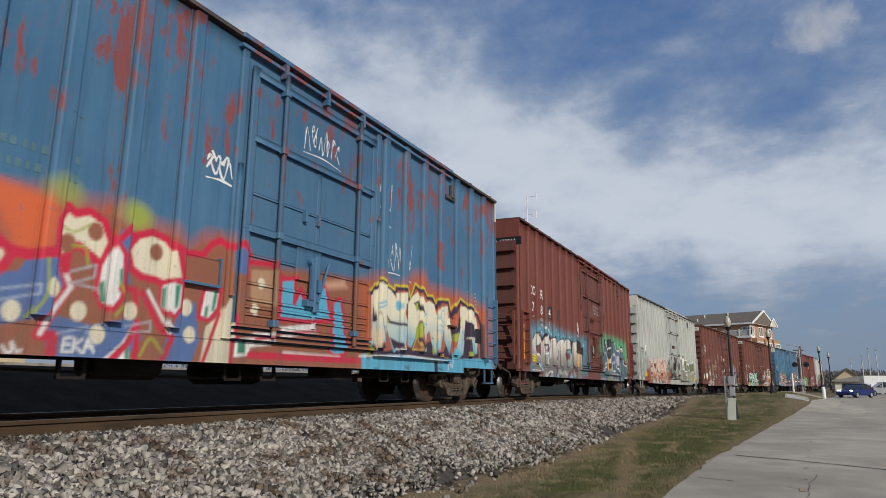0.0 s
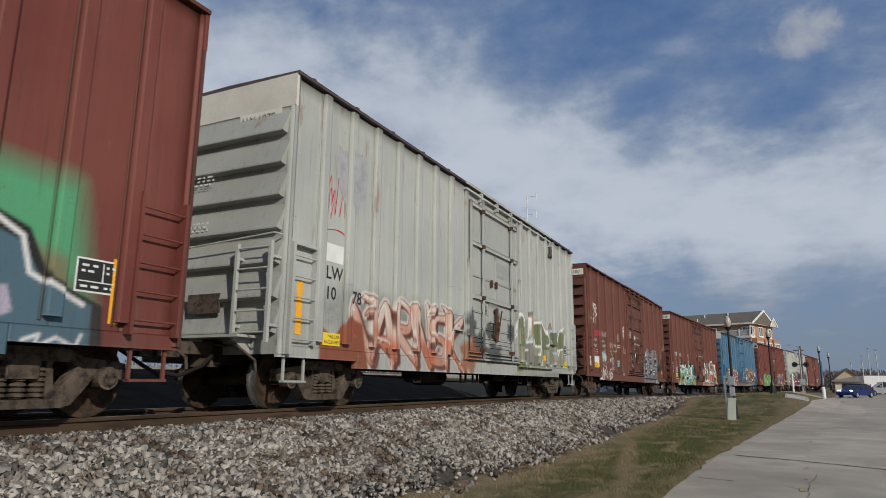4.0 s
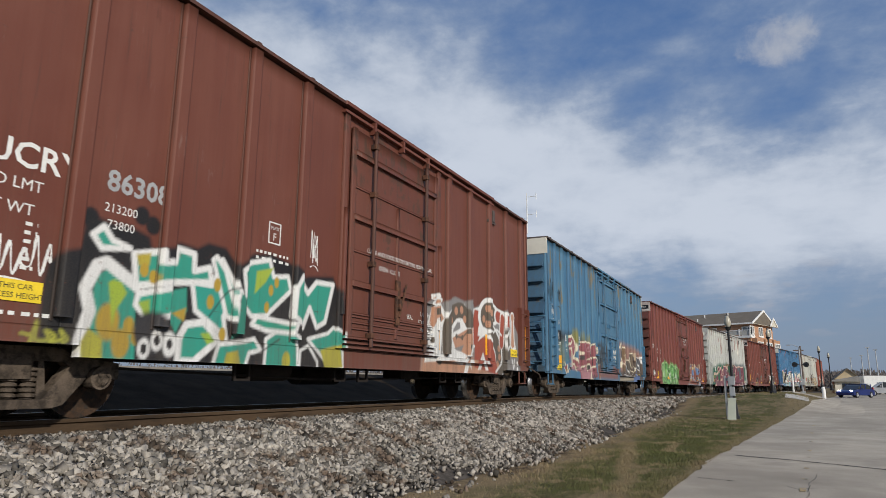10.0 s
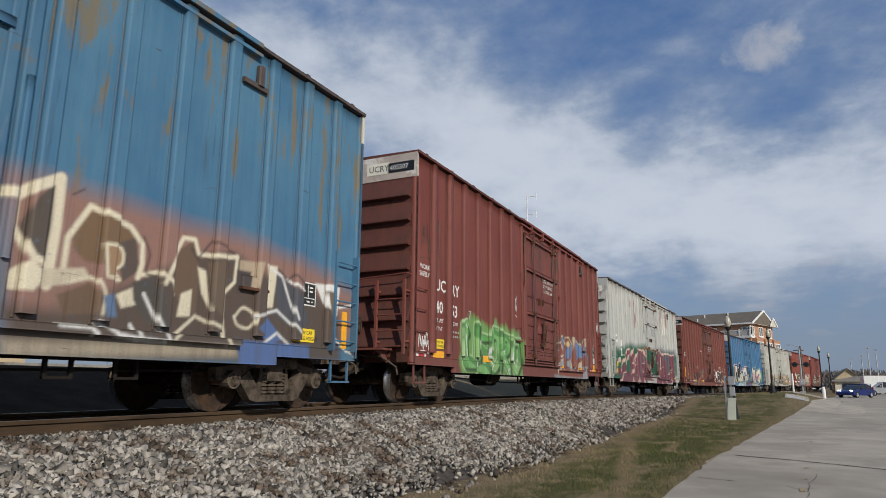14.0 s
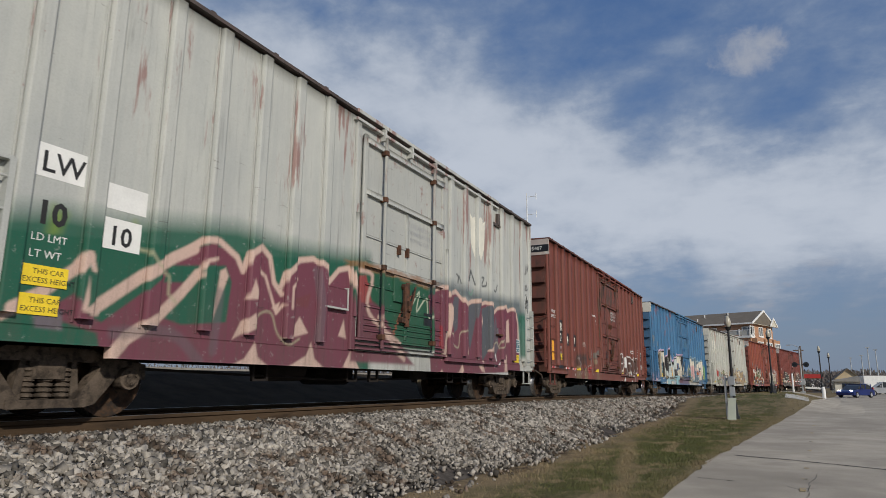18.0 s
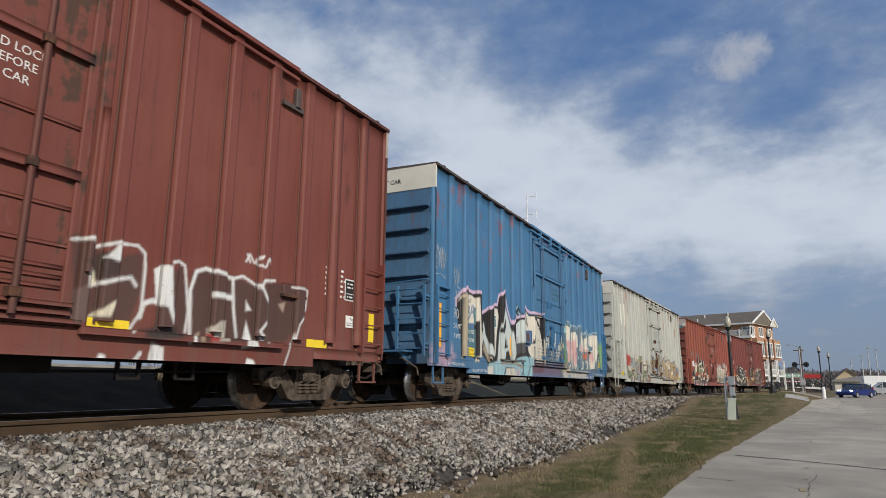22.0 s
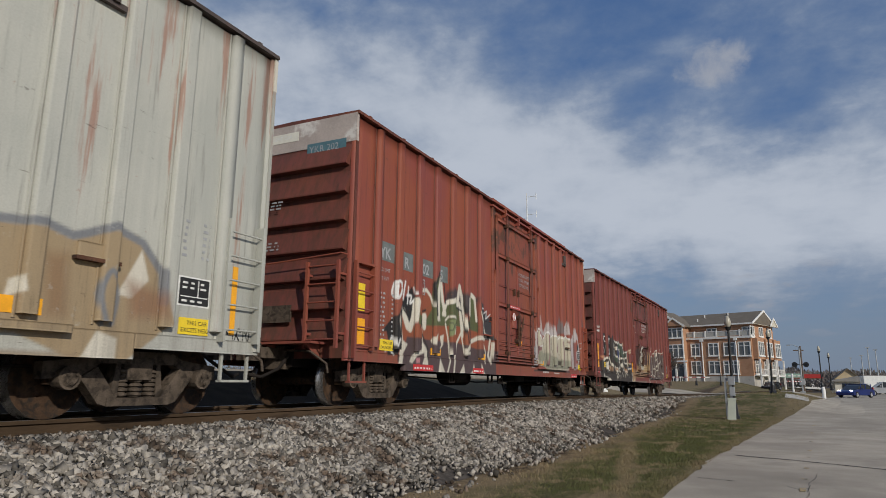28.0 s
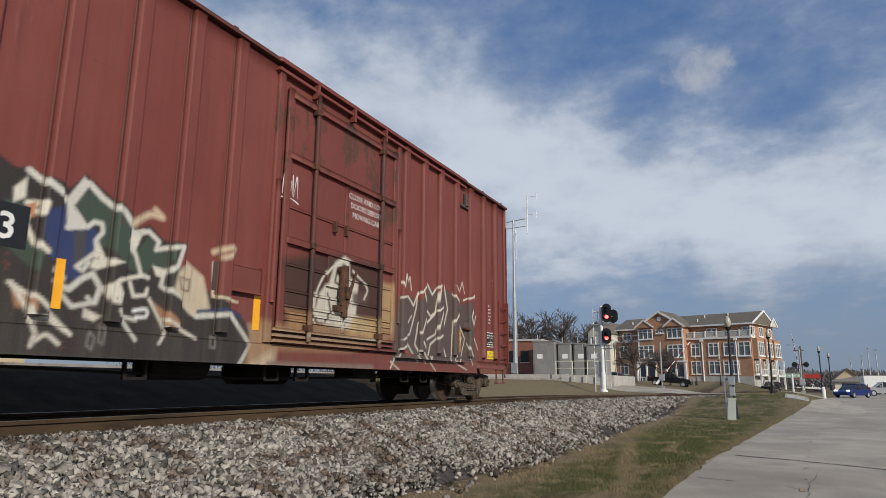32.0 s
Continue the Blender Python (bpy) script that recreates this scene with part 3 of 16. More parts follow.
def side_frame_shape():
    """Cast side frame of a bogie, in the plane of its outer face."""
    s = Shape()
    x0, x1 = 0.93, 1.07
    # top chord, two slanting legs, bottom chord
    s.prism([(-1.16, 0.42), (-1.16, 0.60), (-0.62, 0.66), (-0.45, 0.745), (0.45, 0.745), (0.62, 0.66), (1.16, 0.60), (1.16, 0.42), (0.70, 0.46), (0.50, 0.60), (-0.50, 0.60), (-0.70, 0.46)], x0, x1, "x")
    for q in (-1, 1):
        s.prism([(q * 0.76, 0.44), (q * 0.56, 0.56), (q * 0.28, 0.20), (q * 0.40, 0.13), (q * 0.52, 0.16)], x0 + 0.02, x1 + 0.03, "x")
        s.prism([(q * 0.36, 0.20), (q * 0.30, 0.60), (q * 0.24, 0.60), (q * 0.26, 0.20)], x0, x1 - 0.01, "x")
    s.prism([(-0.42, 0.13), (-0.42, 0.22), (0.42, 0.22), (0.42, 0.13)], x0 - 0.06, x1 + 0.04, "x")
    return s


def wheelset_shape():
    s = Shape()
    for q in (-1, 1):
        prof = [(0.10, 0.62), (0.10, 0.80), (0.17, 0.79), (0.30, 0.755), (0.365, 0.775), (0.375, 0.80), (WHEEL_R - 0.004, 0.80)]
        s.lathe([(r, q * h) for r, h in prof], "x", 32)
        s.lathe([(WHEEL_R + 0.02, q * 0.66), (0.36, q * 0.665), (0.30, q * 0.70), (0.10, q * 0.66)], "x", 32)
        # lightening ribs, so that the turning shows
        for k in range(3):
            t = 2 * math.pi * k / 3
            s.tube((q * 0.775, 0.19 * math.cos(t), 0.19 * math.sin(t)), (q * 0.79, 0.20 * math.cos(t), 0.20 * math.sin(t)), 0.035, 8)
    s.tube((-1.02, 0, 0), (1.02, 0, 0), 0.075, 12)
    return s


def tread_shape():
    s = Shape()
    for q in (-1, 1):
        s.lathe([(WHEEL_R - 0.004, q * 0.803), (WHEEL_R, q * 0.795), (WHEEL_R + 0.002, q * 0.70), (WHEEL_R + 0.027, q * 0.685), (WHEEL_R + 0.024, q * 0.66)], "x", 32)
    return s


def spring_shape():
    """One coil spring as a ribbed column."""
    prof = [(0.0, 0.225), (0.07, 0.225)]
    for k in range(6):
        z = 0.245 + k * 0.052
        prof += [(0.058, z - 0.012), (0.085, z), (0.085, z + 0.024), (0.058, z + 0.036)]
    return Shape().lathe(prof + [(0.0, 0.56)], "z", 10)


def bearing_shape():
    s = Shape()
    s.tube((0.98, 0, 0), (1.15, 0, 0), 0.125, 16).tube((1.15, 0, 0), (1.18, 0, 0), 0.10, 16, 0.07)
    for k in range(3):
        t = 2 * math.pi * k / 3 + 0.5
        s.tube((1.17, 0.06 * math.cos(t), 0.06 * math.sin(t)), (1.195, 0.06 * math.cos(t), 0.06 * math.sin(t)), 0.02, 6)
    return s


def truck(car, u):
    """A two-axle bogie; returns its wheelsets, which turn."""
    t = part("bogie", shared("bolster", lambda: Shape().box(-1.1, 1.1, -0.2, 0.2, 0.42, 0.66, 0.05).box(-0.3, 0.3, -0.25, 0.25, 0.66, 0.82).tube((-0.9, -0.62, 0.42), (0.9, -0.62, 0.42), 0.05).tube((-0.9, 0.62, 0.42), (0.9, 0.62, 0.42), 0.05), TRUCK_STEEL), None, car)
    t.location = (0, u, 0)
    sets = []
    for q in (1, -1):
        f = part("side_frame", shared("side_frame", side_frame_shape, TRUCK_STEEL), None, t)
        for y in (-0.19, 0.0, 0.19):
            g = part("spring", shared("spring", spring_shape, TRUCK_STEEL), None, t)
            g.location = (q * 1.0, y, 0)
        if q < 0:
            f.rotation_euler = (0, 0, math.pi)
    for a in (-AXLE, AXLE):
        w = part("wheelset", shared("wheelset", wheelset_shape, WHEEL_RUST, True), None, t)
        w.location = (0, a, WHEEL_R)
        me = SHARED["wheelset"]
        if len(me.materials) == 1:
            me.materials.append(TREAD)
            s = tread_shape()
            joined = Shape()
            joined.add(wheelset_shape().v, wheelset_shape().f)
            k = len(joined.f)
            joined.add(s.v, s.f)
            m2 = joined.mesh("wheelset", WHEEL_RUST, True)
            m2.materials.append(TREAD)
            m2.polygons.foreach_set("material_index", [0] * k + [1] * len(s.f))
            SHARED["wheelset"] = m2
            w.data = m2
        sets.append(w)
        b = part("axle_bearing", shared("bearing", bearing_shape, TRUCK_STEEL), None, t)
        b.location = (0, a, WHEEL_R)
    return sets


def ladder(car, mat, u0, u1, z0, z1, rungs, x=SKIN, out=0.10, name="ladder"):
    s = Shape()
    for u in (u0, u1):
        s.box(x, x + out, u - 0.022, u + 0.022, z0, z1)
    ob = part(name, s, mat, car)
    for k in range(rungs):
        z = z0 + (z1 - z0) * (k + 0.5) / rungs
        part("rung", Shape().tube((x + out * 0.75, u0, z), (x + out * 0.75, u1, z), 0.013), mat, ob)
    return ob


def corrugated_end(car, mat, posts, rear=False):
    """Pressed steel end with deep horizontal corrugations."""
    s = Shape()
    n = 7 if posts is POSTS_CLOSE else 9
    z_low, z_high = 1.0, 4.58
    step = (z_high - z_low) / n
    prof = [(0.0, z_high + 0.02)]
    for k in range(n):
        top = z_high - k * step
        prof += [(0.0, top - 0.02), (-0.115, top - step + 0.135), (-0.115, top - step + 0.11), (0.0, top - step + 0.085)]
    prof += [(0.0, z_low)]
    x0, x1 = -HALF + 0.16, HALF - 0.16
    m = len(prof)
    v = [(x, y, z) for x in (x0, x1) for y, z in prof]
    f = [(i, i + 1, m + i + 1, m + i) for i in range(m - 1)]
    s.add(v, f)
    for k, x in enumerate((x0, x1)):
        # tapered ends of each rib
        for i in range(0, n):
            a = 1 + 4 * i
            p = [(x, *prof[a]), (x, *prof[a + 1]), (x, *prof[a + 2]), (x, *prof[a + 3])]
            e = x + (0.06 if k else -0.06)
            q = (e, 0.0, p[0][2])
            r = (e, 0.0, p[3][2])
            s.add(p + [q, r], [(0, 4, 5, 3, 2, 1)] if k else [(0, 1, 2, 3, 5, 4)])
    s.box(-HALF + 0.02, x0 + 0.001, -0.003, 0.04, z_low, z_high + 0.02).box(x1 - 0.001, HALF - 0.02, -0.003, 0.04, z_low, z_high + 0.02)
    s.box(-HALF + 0.02, HALF - 0.02, 0.002, 0.05, z_low - 0.2, z_high)
    ob = part("corrugated_end", s, mat, car)
    if rear:
        ob.matrix_local = pose(0, LONG, 0, 0, 0, 180)
    return ob




def boxcar(label, paint_mat, spray, posts, band=None, cage=True, gear_mat=None):
    """A fifty-foot plug-door boxcar with outside posts; its origin lies on the rail under its front end."""
    car = thing("boxcar", label, "boxcar", "boxcars of the freight train")
    gear = gear_mat or paint_mat
    hardware = paint_mat if paint_mat in (BLUE_A, BLUE_B, BLUE_C) else RUSTY_GEAR
    roof_mat = ROOF_DARK if paint_mat in (GREY_A, GREY_B, GREY_C, BLUE_A, BLUE_B, BLUE_C) else SHADED_DIRTY_PAINT.get(paint_mat.name, paint_mat)
    # closed core behind the skins
    part("carbody_core", Shape().box(-HALF + 0.1, SKIN - 0.05, 0.05, LONG - 0.05, 0.98, 5.0), UNDER, car)
    far = Shape().box(-HALF + 0.07, -HALF + 0.099, 0.02, LONG - 0.02, 0.7, 5.02)
    for u in posts:
        far.box(-HALF, -HALF + 0.07, u - 0.05, u + 0.05, 0.85, 5.0)
    far.box(-HALF, -HALF + 0.07, DOOR0, DOOR1, 0.95, 4.9)
    part("back_side", far, paint_mat, car)
    # skins between the posts
    edges = [0.06] + posts + [LONG - 0.06]
    for a, b in zip(edges, edges[1:]):
        lo = 0.86
        if a < 8.0 < b:
            painted("side_panel", [(SKIN - 0.05, SKIN, a, DOOR0 - 0.02, lo, EAVE - 0.09)], paint_mat, car, spray)
            painted("side_panel", [(SKIN - 0.05, SKIN, DOOR1 + 0.02, b, lo, EAVE - 0.09)], paint_mat, car, spray)
        else:
            painted("side_panel", [(SKIN - 0.05, SKIN, a, b, lo, EAVE - 0.09)], paint_mat, car, spray)
    for u in posts:
        painted("side_post", [(SKIN, SKIN + 0.085, u - 0.088, u + 0.088, 1.02, EAVE - 0.10, 0.008)], paint_mat, car, spray)
    # thin strip of the darker paint along one edge of each post
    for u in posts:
        painted("post_edge_strip", [(SKIN, SKIN + 0.014, u - 0.118, u - 0.088, 0.98, EAVE - 0.09)], SHADED_DIRTY_PAINT[paint_mat.name], car, spray)
    painted("corner_post", [(SKIN - 0.06, SKIN + 0.03, -0.01, 0.10, 0.80, EAVE - 0.08)], paint_mat, car, spray)
    painted("corner_post", [(SKIN - 0.06, SKIN + 0.03, LONG - 0.10, LONG + 0.01, 0.80, EAVE - 0.08)], paint_mat, car, spray)
    for u0, u1, z in ((0.0, 1.95, 0.76), (1.95, LONG - 1.95, 0.64), (LONG - 1.95, LONG, 0.76)):
        painted("side_sill", [(SKIN - 0.10, SKIN + 0.012, u0, u1, z, 0.93)], paint_mat, car, spray)
    # door: panels, rails, frame, lock rods
    door_mat = DIRTY_DOORS.get(paint_mat.name, paint_mat)
    part("door_recess", Shape().box(SKIN - 0.048, SKIN - 0.004, DOOR0 - 0.02, DOOR1 + 0.02, 0.94, EAVE - 0.09), door_mat, car)
    door = painted("plug_door", [(SKIN, SKIN + 0.05, DOOR0 + 0.05, DOOR1 - 0.05, 1.16, 4.80)], door_mat, car, spray)
    if posts is POSTS_CLOSE:
        heavy, light = (2.45, 3.74, 4.70), (1.72, 2.10, 2.96)
    else:
        heavy, light = (2.05, 3.20, 4.35), (1.55, 2.62, 3.75)
    for z in heavy:
        painted("door_rail", [(SKIN + 0.05, SKIN + 0.115, DOOR0 + 0.10, DOOR1 - 0.10, z - 0.05, z + 0.05)], door_mat, door, spray)
    for z in light:
        painted("door_joint", [(SKIN + 0.05, SKIN + 0.072, DOOR0 + 0.10, DOOR1 - 0.10, z - 0.018, z + 0.018)], door_mat, door, spray)
    for u in (DOOR0 + 0.07, DOOR1 - 0.07):
        painted("door_stile", [(SKIN + 0.05, SKIN + 0.09, u - 0.06, u + 0.06, 1.16, 4.80)], door_mat, door, spray)
    painted("door_centre_post", [(SKIN + 0.05, SKIN + 0.07, 8.10, 8.19, 1.2, 3.70)], door_mat, door, spray)
    for u in (DOOR0 + 0.66, DOOR1 - 0.62):
        painted("lock_rod", [(SKIN + 0.12, SKIN + 0.165, u - 0.026, u + 0.026, 1.0, 4.92)], SHADED_DIRTY_PAINT[paint_mat.name], door, spray)
        for z in (1.2, 2.45, 3.72, 4.62):
            part("rod_bracket", Shape().box(SKIN + 0.05, SKIN + 0.18, u - 0.055, u + 0.055, z - 0.045, z + 0.045, 0.015), hardware, door)
    s = Shape().box(SKIN + 0.05, SKIN + 0.12, 8.08, 8.21, 1.45, 2.30, 0.02).tube((SKIN + 0.13, 8.14, 1.6), (SKIN + 0.13, 8.40, 2.25), 0.02).box(SKIN + 0.12, SKIN + 0.16, 8.10, 8.19, 1.75, 1.95)
    part("door_lever", s, hardware, door)
    for z, d in ((0.98, 0.10), (1.06, 0.07), (1.14, 0.09)):
        painted("door_track", [(SKIN, SKIN + d, DOOR0 - 0.05, (DOOR1 + 0.1) if z < 1.05 else DOOR1, z - 0.022, z + 0.022)], door_mat, car, spray)
    for u in (DOOR0 - 0.13, DOOR1 + 0.12):
        painted("door_post", [(SKIN, SKIN + 0.06, u - 0.06, u + 0.06, 0.95, EAVE - 0.12)], door_mat, car, spray)
        painted("latch_bar", [(SKIN + 0.06, SKIN + 0.11, u - 0.03, u + 0.03, 1.5, 3.3)], gear, car, spray)
    painted("sill_ledge", [(SKIN + 0.012, SKIN + 0.11, DOOR1 + 0.12, LONG - 2.75, 0.87, 0.95)], paint_mat, car, spray)
    for z in (1.30, 1.40, 1.50):
        painted("door_bar", [(SKIN + 0.05, SKIN + 0.075, DOOR0 + 0.15, DOOR1 - 0.15, z - 0.018, z + 0.018)], paint_mat, door, spray)
    s = Shape().box(SKIN, SKIN + 0.10, DOOR0 - 0.25, LONG - 2.7, EAVE - 0.05, EAVE + 0.015, 0.02).box(SKIN, SKIN + 0.09, DOOR0 - 0.25, LONG - 2.7, EAVE - 0.19, EAVE - 0.14)
    for k in range(3):
        u = DOOR0 + 0.66 + k * 1.05
        s.box(SKIN, SKIN + 0.12, u - 0.03, u + 0.03, EAVE - 0.30, EAVE - 0.07)
    part("upper_door_track", s, gear, car)
    s = Shape().box(SKIN, SKIN + 0.09, 12.98, 13.10, 4.55, 4.85, 0.02).box(SKIN, SKIN + 0.06, 12.72, 13.20, 4.50, 4.57)
    part("door_stop", s, ROOF_DARK, car)
    if posts is POSTS_CLOSE:
        b = painted("route_board", [(SKIN, SKIN + 0.035, 12.98, 13.42, 1.66, 1.82)], paint_mat, car, spray, "small steel route board with a ledge")
        part("ledge", Shape().box(SKIN, SKIN + 0.08, 12.94, 13.46, 1.62, 1.66), RUSTY_GEAR, b)
        b = painted("placard_board", [(SKIN + 0.03, SKIN + 0.06, 5.58, 6.18, 1.60, 1.92)], door_mat, car, spray, "weathered placard board in a steel frame")
        part("frame", Shape().box(SKIN, SKIN + 0.085, 5.55, 6.21, 1.57, 1.60).box(SKIN, SKIN + 0.075, 5.55, 5.58, 1.60, 1.95).box(SKIN, SKIN + 0.075, 6.18, 6.21, 1.60, 1.95), gear, b)
        b = painted("lock_box", [(SKIN + 0.05, SKIN + 0.09, 7.66, 8.24, 1.90, 2.40)], door_mat, door, spray, "dented lock cover plate")
        part("lock_handle", Shape().tube((SKIN + 0.10, 7.95, 2.20), (SKIN + 0.17, 7.95, 2.20), 0.06, 10).box(SKIN + 0.13, SKIN + 0.17, 7.92, 7.98, 1.62, 2.22).box(SKIN + 0.05, SKIN + 0.15, 7.86, 8.04, 1.52, 1.62), hardware, b)
        for u in (7.8, 8.12):
            part("hinge", Shape().box(SKIN + 0.05, SKIN + 0.12, u - 0.03, u + 0.03, 2.80, 2.98), hardware, b)
    # roof
    s = Shape().prism([(-HALF - 0.02, EAVE - 0.09), (-HALF - 0.02, EAVE), (0, EAVE + 0.035), (HALF + 0.01, EAVE), (HALF + 0.01, EAVE - 0.055)], -0.005, LONG + 0.005, "y")
    for k in range(13):
        u = 0.4 + k * (LONG - 0.8) / 12
        s.prism([(-HALF, EAVE), (-HALF, EAVE + 0.03), (0, EAVE + 0.06), (HALF, EAVE + 0.03), (HALF, EAVE)], u - 0.04, u + 0.04, "y")
    part("roof", s, roof_mat, car, "weathered steel roof")
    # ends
    corrugated_end(car, SHADED_DIRTY_PAINT.get(paint_mat.name, paint_mat), posts)
    corrugated_end(car, SHADED_DIRTY_PAINT.get(paint_mat.name, paint_mat), posts, True)
    part("end_fascia", Shape().box(-HALF + 0.02, HALF - 0.02, -0.012, 0.05, 4.60, EAVE - 0.04), band or paint_mat, car)
    part("end_fascia", Shape().box(-HALF + 0.02, HALF - 0.02, LONG - 0.05, LONG + 0.012, 4.60, EAVE - 0.04), band or paint_mat, car)
    # platform, handrail and brake gear on the leading end
    s = Shape().box(-1.05, 1.0, -0.42, -0.004, 1.03, 1.07)
    for x in (-0.9, 0.0, 0.85):
        s.prism([(-0.40, 1.03), (-0.004, 1.03), (-0.004, 0.78)], x - 0.02, x + 0.02, "x")
    part("crossover_platform", s, gear, car)
    s = Shape()
    z_rail = 2.48
    s.path([(-1.25, -0.10, z_rail - 0.08), (-1.25, -0.22, z_rail - 0.08), (HALF - 0.1, -0.22, z_rail + 0.06), (HALF - 0.1, -0.05, z_rail + 0.06)], 0.014)
    part("grab_rail", s, gear, car)
    s = Shape()
    for x in (0.72, 1.36):
        s.box(x - 0.025, x + 0.025, -0.26, -0.20, 0.95, 2.42)
        for z in (1.2, 2.2):
            s.box(x - 0.02, x + 0.02, -0.22, -0.02, z - 0.02, z + 0.02)
    steps = part("end_ladder", s, gear, car)
    for k in range(5 if cage else 4):
        z = 1.10 + k * 0.31
        part("rung", Shape().tube((0.72, -0.235, z), (1.36, -0.235, z), 0.014), gear, steps)
    s = Shape().lathe([(0.0, -0.22), (0.17, -0.22), (0.21, -0.18), (0.21, -0.12), (0.16, -0.09)], "y", 16, (-0.95, 0, 2.05)).tube((-0.95, -0.21, 2.05), (-0.95, -0.26, 2.05), 0.05).path([(-0.95, -0.2, 1.85), (-0.9, -0.2, 1.3), (-0.7, -0.3, 1.0)], 0.02)
    part("handbrake", s, gear, car)
    part("route_board", Shape().box(-0.35, 0.30, -0.12, -0.085, 1.42, 1.72), TRUCK_STEEL, car, "weathered wooden placard board")
    # ladders on the side
    if cage:
        s = Shape()
        for u in (0.10, 0.66):
            s.box(SKIN, SKIN + 0.10, u - 0.03, u + 0.03, 0.80 if u < 0.5 else 0.95, 2.45)
        s.box(SKIN, SKIN + 0.10, 0.10, 0.66, 2.42, 2.46)
        side = part("side_ladder", s, gear, car)
        for k in range(5):
            part("rung", Shape().tube((SKIN + 0.08, 0.10, 1.02 + k * 0.31), (SKIN + 0.08, 0.66, 1.02 + k * 0.31), 0.013), gear, side)
    else:
        for k in range(4):
            z = 1.02 + k * 0.42
            part("grab_iron", Shape().path([(SKIN, 0.12, z), (SKIN + 0.07, 0.14, z), (SKIN + 0.07, 0.50, z), (SKIN, 0.52, z)], 0.012), gear, car)
    ladder(car, gear, LONG - 0.74, LONG - 0.12, 0.90, 2.50, 5, SKIN, 0.12, "rear_ladder")
    for u in (0.12, LONG - 0.62):
        s = Shape().box(SKIN - 0.06, SKIN - 0.03, u, u + 0.04, 0.42, 0.80).box(SKIN - 0.06, SKIN - 0.03, u + 0.46, u + 0.50, 0.42, 0.80).box(SKIN - 0.09, SKIN + 0.0, u, u + 0.50, 0.40, 0.43)
        part("stirrup_step", s, gear, car)
    # underframe
    s = Shape().box(-0.33, 0.33, -0.05, LONG + 0.05, 0.66, 0.99)
    for u in (3.6, 5.4, 7.2, 9.0, 10.8, 12.4):
        s.prism([(-1.35, 0.98), (1.35, 0.98), (1.35, 0.86), (0.33, 0.70), (-0.33, 0.70), (-1.35, 0.86)], u - 0.06, u + 0.06, "y")
    part("centre_sill", s, UNDER, car)
    part("air_reservoir", Shape().tube((0.75, 5.0, 0.62), (0.75, 5.9, 0.62), 0.20, 14), UNDER, car)
    part("brake_cylinder", Shape().tube((-0.7, 8.0, 0.60), (-0.7, 9.3, 0.60), 0.24, 14), UNDER, car)
    part("control_valve", Shape().box(0.5, 1.0, 9.3, 10.0, 0.48, 0.80, 0.05), UNDER, car)
    s = Shape().path([(0.9, 2.8, 0.55), (0.9, 6.6, 0.45), (0.9, 11.0, 0.52), (0.9, 13.0, 0.55)], 0.018)
    for u in (4.4, 6.7, 7.4, 10.6, 11.4):
        s.box(1.14, 1.18, u, u + 0.04, 0.42, 0.66).box(1.14, 1.18, u + 0.28, u + 0.32, 0.42, 0.66).box(1.14, 1.18, u, u + 0.32, 0.42, 0.45)
    part("brake_rigging", s, UNDER, car)
    for u, q in ((0.0, -1), (LONG, 1)):
        s = Shape().box(-0.22, 0.22, u - 0.12 if q < 0 else u - 0.05, u + 0.05 if q < 0 else u + 0.12, 0.62, 1.02)
        s.box(-0.09, 0.09, u - 0.62 if q < 0 else u, u if q < 0 else u + 0.62, 0.80, 0.98)
        s.box(-0.05 if q < 0 else -0.19, 0.19 if q < 0 else 0.05, u - 1.02 if q < 0 else u + 0.62, u - 0.62 if q < 0 else u + 1.02, 0.74, 1.03, 0.05)
        s.path([(0.16, u + 0.1 * q, 0.95), (0.9, u + 0.28 * q, 0.9), (1.25, u + 0.30 * q, 0.70), (1.28, u + 0.30 * q, 0.55)], 0.02)
        part("coupler", s, TRUCK_STEEL, car, "rusty cast knuckle coupler")
        s = Shape().path([(0.25, u + 0.05 * q, 0.85), (0.35, u + 0.4 * q, 0.62), (0.30, u + 0.75 * q, 0.48), (0.2, u + 0.95 * q, 0.52)], 0.028, 8)
        part("brake_hose", s, UNDER, car)
    sets = truck(car, TRUCK_IN) + truck(car, LONG - TRUCK_IN)
    return car, sets


# ------------------------------------------------------------------ the train
RED = (0.17, 0.045, 0.034)
CREAM, BLACK, WHITE = (0.72, 0.66, 0.50), (0.015, 0.015, 0.017), (0.76, 0.76, 0.74)
SKYBLUE, OLIVE = (0.10, 0.42, 0.62), (0.16, 0.19, 0.09)
STEEL_BLUE, STEEL_TEAL, STEEL_DARK_PAINT, TEAL_MIST, PALE_BLUE = (0.09, 0.16, 0.36), (0.075, 0.15, 0.20), (0.035, 0.035, 0.04), (0.09, 0.27, 0.36), (0.45, 0.52, 0.62)
ORANGE_DUST, BROWN_RED, CRIMSON, SANDY, SHADE_MAROON = (0.44, 0.11, 0.05), (0.30, 0.11, 0.065), (0.56, 0.02, 0.06), (0.45, 0.26, 0.15), (0.16, 0.05, 0.06)
GREEN_DEEP, LIME, GREEN_MIST, LILAC = (0.02, 0.24, 0.15), (0.34, 0.40, 0.05), (0.08, 0.40, 0.20), (0.46, 0.42, 0.52)
FOREST, PLUM, FLESH, EGG, ICE, BLUSH = (0.015, 0.105, 0.065), (0.17, 0.05, 0.075), (0.60, 0.43, 0.36), (0.68, 0.64, 0.54), (0.54, 0.60, 0.58), (0.60, 0.33, 0.34)
